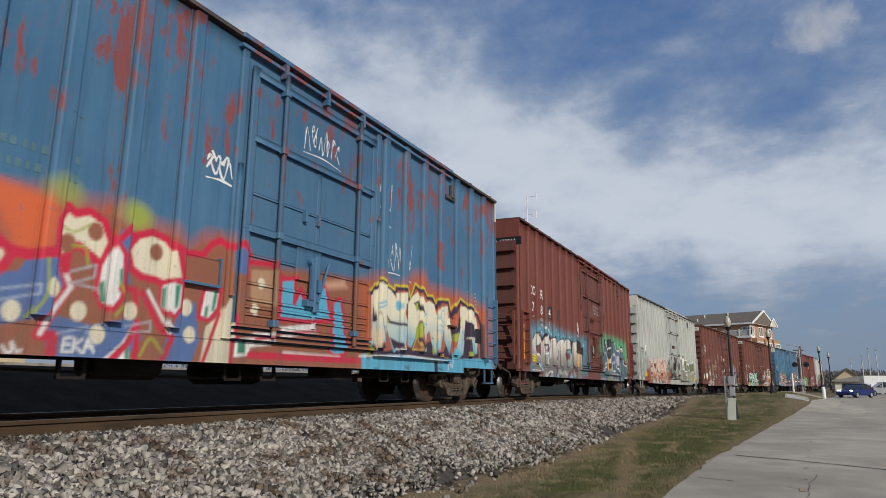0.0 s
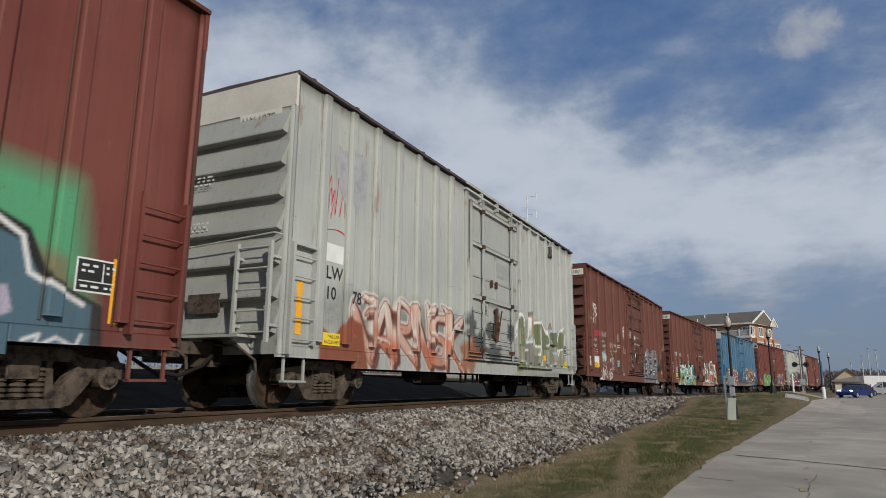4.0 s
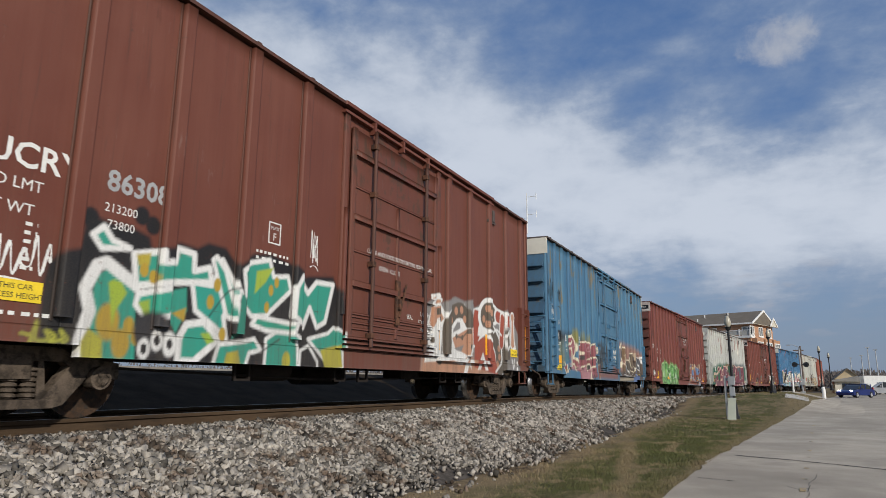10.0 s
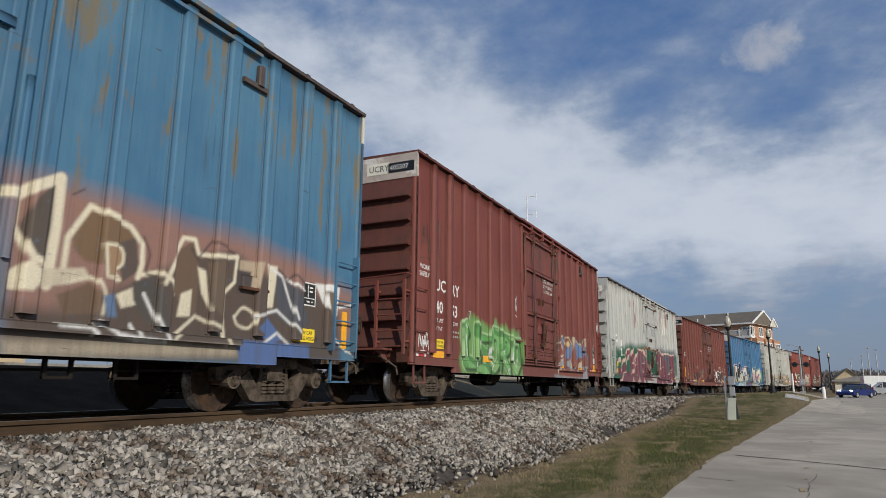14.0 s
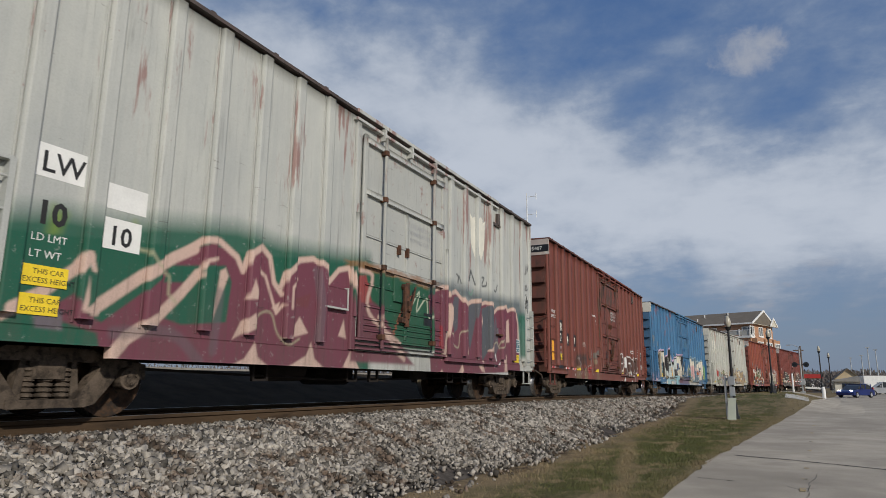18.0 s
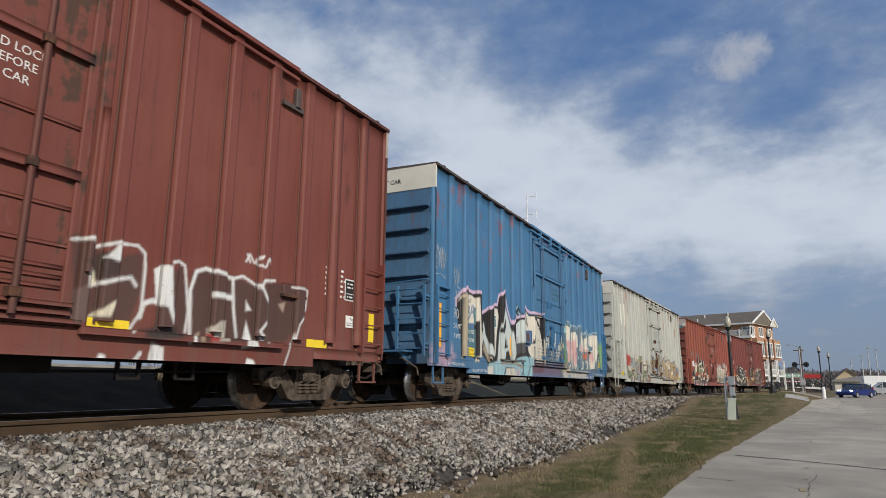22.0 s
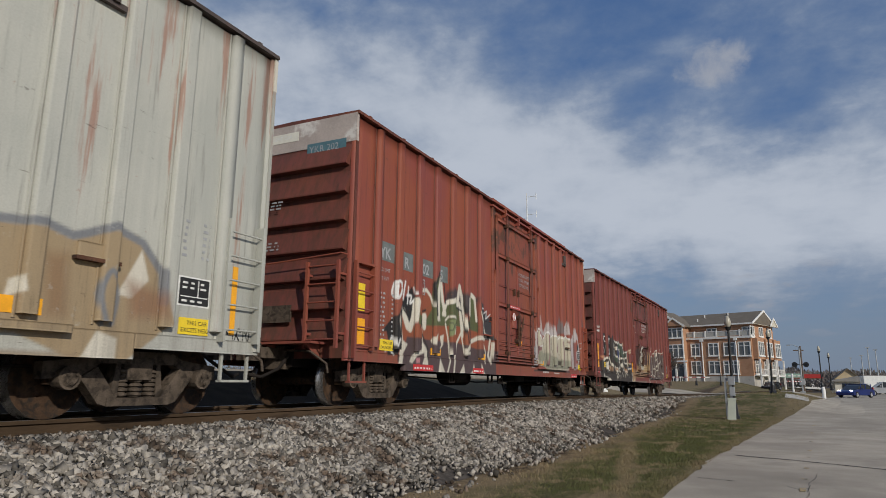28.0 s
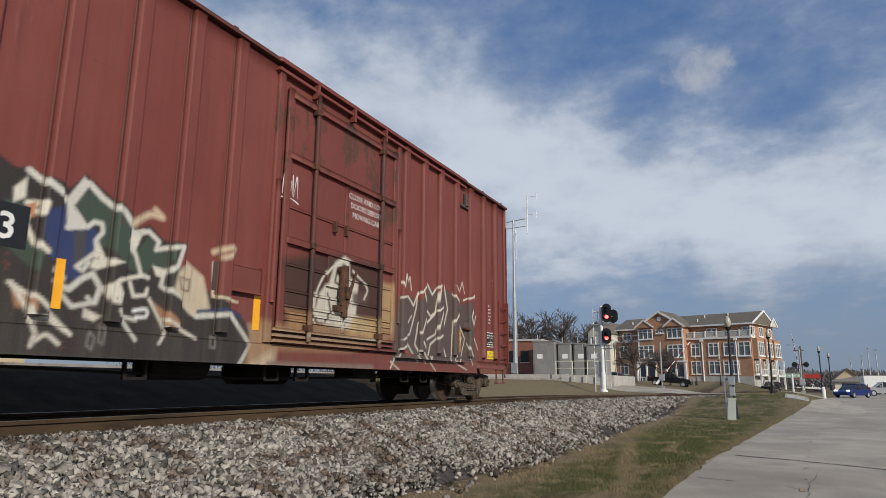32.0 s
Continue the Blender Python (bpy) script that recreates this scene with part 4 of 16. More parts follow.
SAND_PAINT, GREY_PAINT, MOSS, RUST_FILL, DUSK, PALE_BUB, MAUVE_SHADE = (0.37, 0.28, 0.17), (0.21, 0.22, 0.235), (0.10, 0.115, 0.05), (0.30, 0.085, 0.04), (0.085, 0.055, 0.06), (0.50, 0.46, 0.36), (0.23, 0.11, 0.115)
CHARCOAL, NAVY_PAINT, GREEN_DARK = (0.035, 0.03, 0.028), (0.03, 0.045, 0.13), (0.05, 0.075, 0.055)
PLUM_BLACK, JADE, ROSE, RUST_EDGE, SKY_PAINT, STENCIL_INK = (0.035, 0.02, 0.055), (0.035, 0.30, 0.22), (0.27, 0.085, 0.10), (0.24, 0.075, 0.05), (0.12, 0.21, 0.38), (0.30, 0.22, 0.20)
TRAIN = []


def red_paint(name, seed, base=RED, faded=(0.22, 0.075, 0.055), rust=(0.10, 0.03, 0.02), amount=0.1):
    return weathered(name, base, faded, rust, amount, seed)


BAND_WHITE = material("yellowed_white_band", (0.66, 0.63, 0.54), 0.6, 0.0, 0.12, 1.0, 40.0, 0.0, (0.40, 0.20, 0.10), (0.66, 0.75))
BAND_PALE = material("chalky_grey_band", (0.42, 0.36, 0.32), 0.65, 0.0, 0.2, 1.2, 40.0, 0.0, (0.66, 0.63, 0.58), (0.55, 0.68))
SHADED_DIRTY_PAINT, DIRTY_DOORS = {}, {}
RUSTY_GEAR = material("rusted_door_gear", (0.115, 0.055, 0.034), 0.85, 0.0, 0.4, 5.0, 50.0, 0.003, (0.055, 0.034, 0.026), (0.45, 0.62), spec=0.2)


def weathered(name, base, fade_to, rust, amount, seed, tall=0.5, darken=0.75):
    """The enamel of a car's sides; its ends get a copy darkened with dirt and painted-in shade."""
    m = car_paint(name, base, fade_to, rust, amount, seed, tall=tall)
    SHADED_DIRTY_PAINT[m.name] = car_paint(name + "_shaded_dirty", base, fade_to, rust, amount, seed + 40, tall=tall, darken=darken)
    DIRTY_DOORS[m.name] = car_paint(name + "_worn", base, fade_to, (0.085, 0.045, 0.03) if base[0] > 2 * base[2] else rust, min(0.72, amount + 0.40) if base[0] > 2 * base[2] else amount * 0.8, seed + 80, tall=1.0, darken=0.13)
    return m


BLUE_A = weathered("faded_blue_enamel_with_red_patches", (0.045, 0.135, 0.25), (0.075, 0.18, 0.30), (0.26, 0.055, 0.035), 0.50, 1, darken=0.5)
BLUE_B = weathered("faded_blue_enamel_with_rust_bloom", (0.05, 0.15, 0.27), (0.085, 0.21, 0.32), (0.20, 0.15, 0.07), 0.45, 6, tall=0.3, darken=0.5)
BLUE_C = weathered("bright_blue_enamel", (0.045, 0.155, 0.30), (0.07, 0.20, 0.36), (0.27, 0.07, 0.045), 0.30, 10, darken=0.5)
GREY_A = weathered("pale_grey_enamel", (0.40, 0.42, 0.39), (0.49, 0.51, 0.475), (0.30, 0.14, 0.11), 0.25, 3, tall=0.3, darken=0.22)
GREY_B = weathered("pale_grey_enamel_with_red_streaks", (0.43, 0.445, 0.425), (0.53, 0.54, 0.50), (0.25, 0.10, 0.085), 0.40, 8, tall=0.18, darken=0.22)
GREY_C = weathered("cream_grey_enamel", (0.43, 0.44, 0.40), (0.53, 0.53, 0.475), (0.34, 0.16, 0.11), 0.38, 11, tall=0.08, darken=0.22)
RED_2 = red_paint("maroon_enamel", 2, (0.155, 0.038, 0.029), (0.195, 0.062, 0.046))
RED_4 = red_paint("dark_red_brown_enamel", 4, (0.140, 0.043, 0.028), (0.172, 0.061, 0.041))
RED_5 = red_paint("red_brown_enamel", 5, (0.140, 0.043, 0.028), (0.172, 0.061, 0.041))
RED_7 = red_paint("crimson_brown_enamel", 7, (0.165, 0.042, 0.034), (0.21, 0.065, 0.05))
RED_9 = red_paint("rust_red_enamel", 9, (0.165, 0.045, 0.033), (0.205, 0.065, 0.048), (0.075, 0.03, 0.022), 0.26)
RED_12 = red_paint("orange_red_oxide_enamel", 12, (0.25, 0.062, 0.05), (0.30, 0.085, 0.045))
RED_13 = red_paint("deep_red_enamel", 13, (0.175, 0.042, 0.034), (0.215, 0.06, 0.048))


DULL_TEAL = material("weathered_grey_teal_patch", (0.15, 0.17, 0.165), 0.65, 0.0, 0.25, 5.0, 60.0, 0.0, (0.22, 0.10, 0.07), (0.6, 0.72))


# ------------------------------------------------------------------ markings that the cars share
def height_sign(car, u, z, w=0.46, pale=False):
    p = plate(car, u, z, w, 0.20, WHITE_PAINT if pale else SIGN_YELLOW, "sign_plate", SKIN, 0.012, "" if pale else "yellow excess height warning plate")
    lettering(p, "THIS CAR", SIDE(u + w * 0.24, z + 0.115, SKIN + 0.014), 0.075, STENCIL_BLACK)
    lettering(p, "EXCESS HEIGHT", SIDE(u + w * 0.06, z + 0.03, SKIN + 0.014), 0.075, STENCIL_BLACK)


def plate_f(car, u, z, mat=STENCIL_WHITE, back=None):
    if back:
        plate(car, u, z, 0.26, 0.32, back, "clearance_plate", SKIN, 0.003)
    s = Shape()
    for a, b, c, d in ((0, 0.26, 0, 0.02), (0, 0.26, 0.30, 0.32), (0, 0.02, 0, 0.32), (0.24, 0.26, 0, 0.32)):
        s.box(SKIN + 0.003, SKIN + 0.006, u + a, u + b, z + c, z + d)
    part("clearance_frame", s, mat, car)
    lettering(car, "PLATE", SIDE(u + 0.045, z + 0.21, SKIN + 0.007), 0.065, mat)
    lettering(car, "F", SIDE(u + 0.09, z + 0.05, SKIN + 0.007), 0.16, mat)


def door_notice(car, u, z, mat, size=0.12):
    for k, words in enumerate(("CLOSE AND LOCK", "DOORS BEFORE", "MOVING CAR")):
        lettering(car, words, SIDE(u + 0.06 * k, z - k * size * 1.15, SKIN + 0.055), size, mat)


def weights(car, u, z, mat, size=0.12):
    lettering(car, "LD LMT", SIDE(u, z), size, mat)
    lettering(car, "LT WT", SIDE(u, z - size * 1.5), size, mat)


def tape(car, u, z, w, h, mat=None, name="reflector"):
    plate(car, u, z, w, h, mat or REFLECT_YELLOW, name, SKIN, 0.007)


def red_tapes(car, spots, z=0.88):
    for u in spots:
        tape(car, u, z, 0.10, 0.11, STENCIL_WHITE)
        tape(car, u + 0.10, z, 0.24, 0.11, REFLECT_RED)
        tape(car, u + 0.34, z, 0.08, 0.11, STENCIL_WHITE)


def consolidated(car, u, z, mat=STENCIL_BLACK):
    """Black data stencil with a white rim."""
    plate(car, u, z, 0.50, 0.36, STENCIL_WHITE, "data_panel", SKIN, 0.003)
    p = plate(car, u + 0.02, z + 0.02, 0.46, 0.32, mat, "data_panel", SKIN, 0.005)
    plate(p, u + 0.30, z + 0.12, 0.015, 0.20, STENCIL_WHITE, "divider", SKIN + 0.004, 0.003)
    plate(p, u + 0.04, z + 0.11, 0.42, 0.012, STENCIL_WHITE, "divider", SKIN + 0.004, 0.003)
    bars(car, u + 0.06, z + 0.27, 0.18, 2, 0.06, STENCIL_WHITE, x=SKIN + 0.006)
    bars(car, u + 0.34, z + 0.27, 0.10, 2, 0.06, STENCIL_WHITE, x=SKIN + 0.006)
    bars(car, u + 0.06, z + 0.05, 0.36, 1, 0.06, STENCIL_WHITE, x=SKIN + 0.006)


def ring_shape(pts, x, r):
    return Shape().path([(x, a, b) for a, b in list(pts) + [pts[0]]], r)


def round_mark(car, u, z, r, x, back=None):
    """A white ring with an upright stroke in it, on a round ground where it has one."""
    if back:
        part("mark_ground", Shape().tube((x - 0.004, u, z), (x + 0.001, u, z), r * 1.3, 20), back, car)
    part("round_mark", ring_shape([(u + r * math.cos(a), z + r * math.sin(a)) for a in (math.pi * k / 10 for k in range(20))], x, 0.018).box(x - 0.003, x + 0.004, u - 0.02, u + 0.02, z - r * 0.6, z + r * 0.6), STENCIL_WHITE, car)


def dimensions(car, u, z, mat):
    bars(car, u, z, 0.20, 6, 0.085, mat)
    bars(car, u + 0.42, z, 0.12, 6, 0.085, mat)


def shield(car, u, z, mat):
    """A cream emblem in the shape of a shield."""
    pts = [(0.0, 1.0), (0.14, 0.93), (0.38, 0.96), (0.50, 1.0), (0.62, 0.96), (0.86, 0.93), (1.0, 1.0), (0.96, 0.62), (0.93, 0.34), (0.80, 0.16), (0.5, 0.0), (0.20, 0.16), (0.07, 0.34), (0.04, 0.62)]
    w, h, u = 0.92, 1.12, u - 0.13
    for a, b, x in ((0.0, 0.36, SKIN), (0.64, 1.0, SKIN), (0.38, 0.62, SKIN + 0.085)):
        cut = [(max(a, min(b, p)), q) for p, q in pts]
        part("emblem", Shape().prism([(u + p * w, z + q * h) for p, q in cut], x + 0.001, x + 0.005, "x"), mat, car)


EMBLEM = material("cream_emblem_paint", (0.72, 0.70, 0.60), 0.6, 0.0, 0.1, 4.0, 60.0)


def end_words(car, words, x, z, size, mat, back=None):
    if back:
        part("number_board", Shape().box(x - 0.05, x + 0.62 * size * len(words) + 0.03, -0.018, -0.013, z - 0.06, z + size * 0.78 + 0.04), back, car)
    lettering(car, words, END(x, z, -0.021), size, mat)


def finish(made, k):
    car = made[0]
    end_bars(car, -0.5, 3.60, 0.5, 3, 0.06, PALE_PRINT[k % 2], k, -0.118)
    end_bars(car, -0.5, 2.84, 0.45, 3, 0.06, PALE_PRINT[k % 2], k + 1, -0.118)
    TRAIN.append(made)
    return car


PALE_PRINT = (STENCIL_WHITE, STENCIL_GREY)


# ------------------------------------------------------------------ the thirteen cars
def first_car():
    s = Spray()
    # orange and blue ground with cream, crimson-edged letters
    s.poly([(3.18, 2.14), (3.88, 2.26), (4.3, 2.27), (4.66, 2.32), (4.77, 2.16), (5.12, 2.21), (5.44, 2.21), (5.67, 2.02), (5.99, 2.26), (6.28, 2.28), (6.6, 2.2), (6.75, 2.02), (7.2, 2.04), (7.33, 0.61), (3.41, 0.52)], ORANGE_DUST, 0.25, 0.9)
    s.poly([(3.24, 1.74), (3.66, 1.53), (4.05, 1.62), (4.13, 2.08), (4.65, 2.18), (4.79, 2.02), (5.41, 2.12), (5.68, 1.96), (5.98, 2.13), (6.63, 2.14), (6.75, 1.96), (7.23, 1.98), (7.36, 0.53), (3.42, 0.47)], BROWN_RED, 0.03)
    s.poly([(3.26, 2.27), (3.92, 2.2), (4.01, 2.03), (3.98, 1.65), (3.7, 1.57), (3.59, 1.79)], (0.62,0.13,0.05), 0.12)
    s.poly([(3.3, 1.34), (3.73, 1.41), (3.81, 1.56), (4.06, 1.6), (4.24, 1.35), (4.09, 1.1), (3.99, 1), (3.37, 0.83)], STEEL_BLUE, 0.03)
    s.poly([(3.99, 1.01), (4.19, 1.03), (4.53, 0.97), (5.02, 1.1), (5.16, 0.87), (4.85, 0.49), (4.18, 0.48)], STEEL_BLUE, 0.03)
    s.poly([(4.7, 1.99), (4.9, 2.14), (4.93, 1.98), (4.81, 1.77), (4.96, 1.48), (4.84, 1.39), (4.71, 1.63)], STEEL_BLUE, 0.03)
    s.poly([(5.58, 1.29), (5.88, 1.36), (5.99, 0.92), (5.84, 0.51), (5.39, 0.5)], STEEL_BLUE, 0.03)
    s.poly([(6.37, 2.11), (6.7, 2.19), (6.68, 1.8), (6.39, 1.83)], STEEL_BLUE, 0.03)
    s.blob(4.93, 2.23, 0.22, 0.16, LIME, 0.8, 0.85)
    s.blob(4.08, 2.29, 0.2, 0.16, LIME, 0.8, 0.6)
    s.stroke([(3.32, 1.84), (3.48, 1.71), (3.6, 1.6), (3.81, 1.59), (4.08, 1.66), (4.16, 1.54), (4.25, 1.34), (4.13, 1.11), (3.99, 0.84), (4.14, 0.83), (4.14, 0.48)], 0.11, CRIMSON)
    s.stroke([(4.12, 1.62), (4.27, 1.33), (4.13, 1.1), (4.01, 0.85)], 0.05, WHITE)
    edged(s, rounded([(3.33, 1.4), (3.45, 1.58), (3.56, 1.65), (3.64, 1.56), (3.57, 1.41), (3.44, 1.32)], 3), CREAM, CRIMSON, 0.10)
    edged(s, [(4.05, 1.72), (4.05, 1.97), (4.14, 2.15), (4.23, 2.09), (4.38, 2.15), (4.56, 2.08), (4.67, 1.87), (4.58, 1.61), (4.5, 1.66), (4.3, 1.77), (4.2, 1.71), (4.19, 1.5), (4.13, 1.6)], CREAM, CRIMSON, 0.09)
    s.blob(4.47, 1.95, 0.09, 0.1, BROWN_RED, 0.3)
    s.blob(4.18, 1.77, 0.09, 0.1, BROWN_RED, 0.3)
    edged(s, [(4.62, 1.19), (4.55, 1.3), (4.56, 1.6), (4.68, 1.89), (4.79, 1.76), (4.82, 1.46), (4.8, 1.27), (4.71, 1.14)], WHITE, CRIMSON, 0.06)
    s.poly([(4.58, 1.42), (4.63, 1.45), (4.66, 1.22), (4.6, 1.23)], GREEN_DEEP, 0.03)
    s.poly([(4.74, 1.58), (4.78, 1.61), (4.8, 1.39), (4.76, 1.34)], GREEN_DEEP, 0.03)
    edged(s, [(4.87, 1.83), (4.95, 2), (5.17, 2.09), (5.38, 2.05), (5.52, 1.93), (5.63, 1.59), (5.39, 1.52), (5.26, 1.55), (5.08, 1.56), (4.94, 1.63)], CREAM, CRIMSON, 0.09)
    s.blob(5.25, 1.87, 0.09, 0.1, BROWN_RED, 0.3)
    s.stroke([(4.73, 1.93), (4.84, 2.07), (4.96, 1.96)], 0.08, CRIMSON)
    s.stroke([(5.47, 1.97), (5.64, 1.93), (5.95, 1.97), (6.08, 2.13), (6.23, 2.21), (6.37, 2.13), (6.57, 2.23), (6.69, 2.14), (6.7, 1.8)], 0.09, CRIMSON)
    edged(s, [(5.36, 1.24), (5.36, 1.51), (5.47, 1.57), (5.61, 1.54), (5.61, 1.26), (5.52, 1.14)], WHITE, CRIMSON, 0.05)
    s.poly([(5.38, 1.46), (5.43, 1.49), (5.43, 1.24), (5.39, 1.24)], GREEN_DEEP, 0.03)
    s.poly([(5.49, 1.52), (5.57, 1.53), (5.55, 1.26), (5.51, 1.24)], GREEN_DEEP, 0.03)
    s.stroke([(5.12, 1.38), (5.42, 0.98), (5.57, 0.91), (5.41, 0.53)], 0.08, CRIMSON)
    s.stroke([(5.19, 1.41), (5.54, 0.96)], 0.04, WHITE)
    edged(s, [(5.95, 1.18), (6.01, 1.55), (6.29, 1.58), (6.26, 1.32), (6.13, 1.16)], WHITE, CRIMSON, 0.06)
    s.poly([(6.05, 1.31), (6.1, 1.35), (6.09, 1.2), (6.04, 1.2)], GREEN_DEEP, 0.03)
    s.poly([(6.18, 1.54), (6.24, 1.55), (6.2, 1.28), (6.15, 1.28)], GREEN_DEEP, 0.03)
    s.poly([(6.08, 1.08), (6.27, 1.22), (6.44, 1.55), (6.47, 1.85), (6.52, 0.56), (6.01, 0.55)], CREAM, 0.03)
    s.stroke([(6.29, 1.26), (6.03, 0.55)], 0.06, CRIMSON)
    s.stroke([(6.53, 1.25), (6.52, 0.56)], 0.06, CRIMSON)
    s.stroke([(4.62, 0.52), (4.92, 0.79), (5.07, 1.01)], 0.05, WHITE)
    s.poly([(4.82, 0.52), (4.99, 0.82), (5.04, 0.53)], WHITE, 0.03)
    s.poly([(4.95, 0.75), (4.99, 0.81), (5.02, 0.59), (4.98, 0.58)], GREEN_DEEP, 0.03)
    s.stroke([(4.7, 0.52), (4.97, 0.8), (5.09, 1.04), (5.09, 0.53)], 0.08, CRIMSON)
    s.stroke([(4.78, 1.38), (5.02, 1.4), (5.05, 1.2)], 0.07, CRIMSON)
    s.blob(3.72, 1.04, 0.09, 0.1, CREAM, 0.3)
    s.blob(4.07, 1.3, 0.09, 0.1, CREAM, 0.3)
    s.blob(4.38, 1.1, 0.09, 0.1, CREAM, 0.3)
    s.blob(4.61, 0.88, 0.09, 0.1, CREAM, 0.3)
    s.blob(4.98, 1.16, 0.09, 0.1, CREAM, 0.3)
    s.blob(5.75, 1.28, 0.09, 0.1, CREAM, 0.3)
    s.blob(5.83, 0.96, 0.09, 0.1, CREAM, 0.3)
    s.stroke([(4.33, 0.83), (4.26, 0.82), (4.25, 0.69), (4.33, 0.69)], 0.03, WHITE)
    s.stroke([(4.25, 0.76), (4.32, 0.76)], 0.03, WHITE)
    s.stroke([(4.37, 0.82), (4.36, 0.69)], 0.03, WHITE)
    s.stroke([(4.45, 0.82), (4.37, 0.75), (4.46, 0.69)], 0.03, WHITE)
    s.stroke([(4.48, 0.69), (4.51, 0.82), (4.59, 0.7)], 0.03, WHITE)
    s.stroke([(4.5, 0.75), (4.57, 0.75)], 0.03, WHITE)
    s.stroke(rounded([(3.68, 0.71), (3.72, 0.66), (3.77, 0.67), (3.76, 0.75), (3.81, 0.67), (3.85, 0.68)], 4), 0.03, WHITE)
    s.stroke(rounded([(4.1, 1.93), (4.24, 1.9), (4.4, 2.01)], 4), 0.03, LIME, 0.03, 0.8)
    s.stroke(rounded([(4.24, 1.76), (4.38, 1.75), (4.43, 1.57)], 4), 0.03, LIME, 0.03, 0.8)
    s.stroke(rounded([(4.75, 1.09), (4.87, 1.27), (4.76, 1.44)], 4), 0.035, LIME, 0.03, 0.8)
    s.stroke(rounded([(5.15, 0.68), (5.27, 0.88), (5.45, 0.73)], 4), 0.035, LIME, 0.03, 0.8)
    s.stroke(rounded([(3.86, 1), (3.99, 1.23), (3.96, 1.56)], 4), 0.035, LIME, 0.03, 0.8)
    s.stroke([(4.25, 1.49), (4.52, 1.6), (4.51, 1.47), (4.29, 1.38), (4.56, 1.35)], 0.022, PALE_BLUE, 0.03, 0.7)
    s.stroke([(4.94, 0.99), (5.26, 1.07), (5.27, 0.96), (4.97, 0.92)], 0.022, PALE_BLUE, 0.03, 0.7)
    s.stroke([(3.6, 1.23), (3.92, 1.31), (3.92, 1.22), (3.61, 1.13)], 0.022, PALE_BLUE, 0.03, 0.7)
    s.stroke([(4.18, 0.86), (4.5, 0.95), (4.49, 0.88)], 0.022, PALE_BLUE, 0.03, 0.7)
    # lower half of the door: blue and crimson letters
    s.poly([(6.72, 1.97), (7.32, 2.02), (8.25, 2.09), (9.7, 2.16), (9.79, 0.58), (6.86, 0.53)], BROWN_RED, 0.12)
    s.stroke([(6.72, 2), (7.15, 2.04), (7.41, 1.89)], 0.08, CRIMSON)
    s.poly([(6.76, 1.9), (7.21, 1.96), (7.23, 1.43), (6.78, 1.46)], SANDY, 0.03)
    s.blob(6.97, 1.74, 0.07, 0.08, CREAM, 0.3)
    s.blob(6.86, 1.37, 0.07, 0.08, CREAM, 0.3)
    edged(s, [(7.37, 1.28), (7.38, 1.86), (7.7, 1.92), (7.69, 1.54), (7.83, 1.78), (7.95, 1.55), (8.07, 1.79), (8.45, 1.91), (8.54, 1.57), (8.61, 1.37), (8.03, 1.3)], SKYBLUE, CRIMSON, 0.07)
    edged(s, [(8.64, 0.89), (8.65, 1.68), (8.86, 1.76), (9.02, 1.11), (9.1, 0.86), (8.79, 0.82)], SKYBLUE, CRIMSON, 0.06)
    s.poly([(7.38, 1.17), (8.19, 1.29), (8.26, 1.15), (7.41, 1.01)], WHITE, 0.03)
    s.stroke([(7.36, 1.08), (8.32, 1.18)], 0.04, CRIMSON)
    s.poly([(6.84, 1.05), (7.26, 1.09), (7.28, 0.91), (6.86, 0.86)], WHITE, 0.03)
    s.stroke([(6.82, 0.97), (7.29, 1.02)], 0.05, CRIMSON)
    s.poly([(6.59, 0.96), (6.85, 0.99), (6.87, 0.75), (6.58, 0.72)], WHITE, 0.03)
    s.poly([(6.64, 0.92), (6.77, 0.94), (6.78, 0.78), (6.64, 0.77)], GREEN_DEEP, 0.03)
    s.poly([(8.4, 1.96), (8.94, 2.07), (9.03, 1.95), (8.48, 1.86)], (0.62,0.36,0.25), 0.1, 0.9)
    s.stroke([(7.55, 0.82), (8.94, 0.81)], 0.04, WHITE)
    s.stroke([(6.87, 0.76), (9.78, 0.77)], 0.10, CRIMSON)
    # behind the door: cream letters fading to cyan
    s.poly([(9.35, 2.09), (9.85, 2.28), (10.18, 2.35), (10.71, 2.2), (11.44, 2.58), (11.77, 2.61), (12.05, 2.42), (12.72, 2.4), (13.49, 2.42), (14.39, 2.35), (15.44, 2.17), (15.53, 0.58), (9.56, 0.48)], ORANGE_DUST, 0.3, 0.95)
    s.poly([(9.56, 0.9), (11.09, 0.96), (12.74, 0.93), (15.5, 1.02), (15.52, 0.63), (9.61, 0.53)], SKYBLUE, 0.03)
    s.stroke([(9.7, 1.96), (10.09, 2.24), (10.53, 2.14), (10.71, 2.08), (10.69, 2.19), (11.14, 2.19), (11.23, 2), (11.46, 2.33), (11.66, 2.26), (11.82, 2.14), (12.2, 2.16), (12.39, 1.98), (12.46, 2.13), (12.96, 2.17), (13.12, 1.84), (13.5, 2.29), (13.79, 2.21), (14.57, 2.03), (14.79, 1.79), (14.8, 1.03)], 0.10, PLUM_BLACK)
    s.stroke([(9.68, 2), (10.08, 2.28), (10.54, 2.17), (10.67, 2.14), (10.66, 2.23), (11.18, 2.24), (11.27, 2.06), (11.46, 2.37), (11.7, 2.29), (11.81, 2.18), (12.24, 2.21), (12.38, 2.07), (12.42, 2.16), (13.01, 2.22), (13.1, 2.01), (13.5, 2.34), (13.81, 2.27), (14.64, 2.08)], 0.05, (0.60,0.47,0.05))
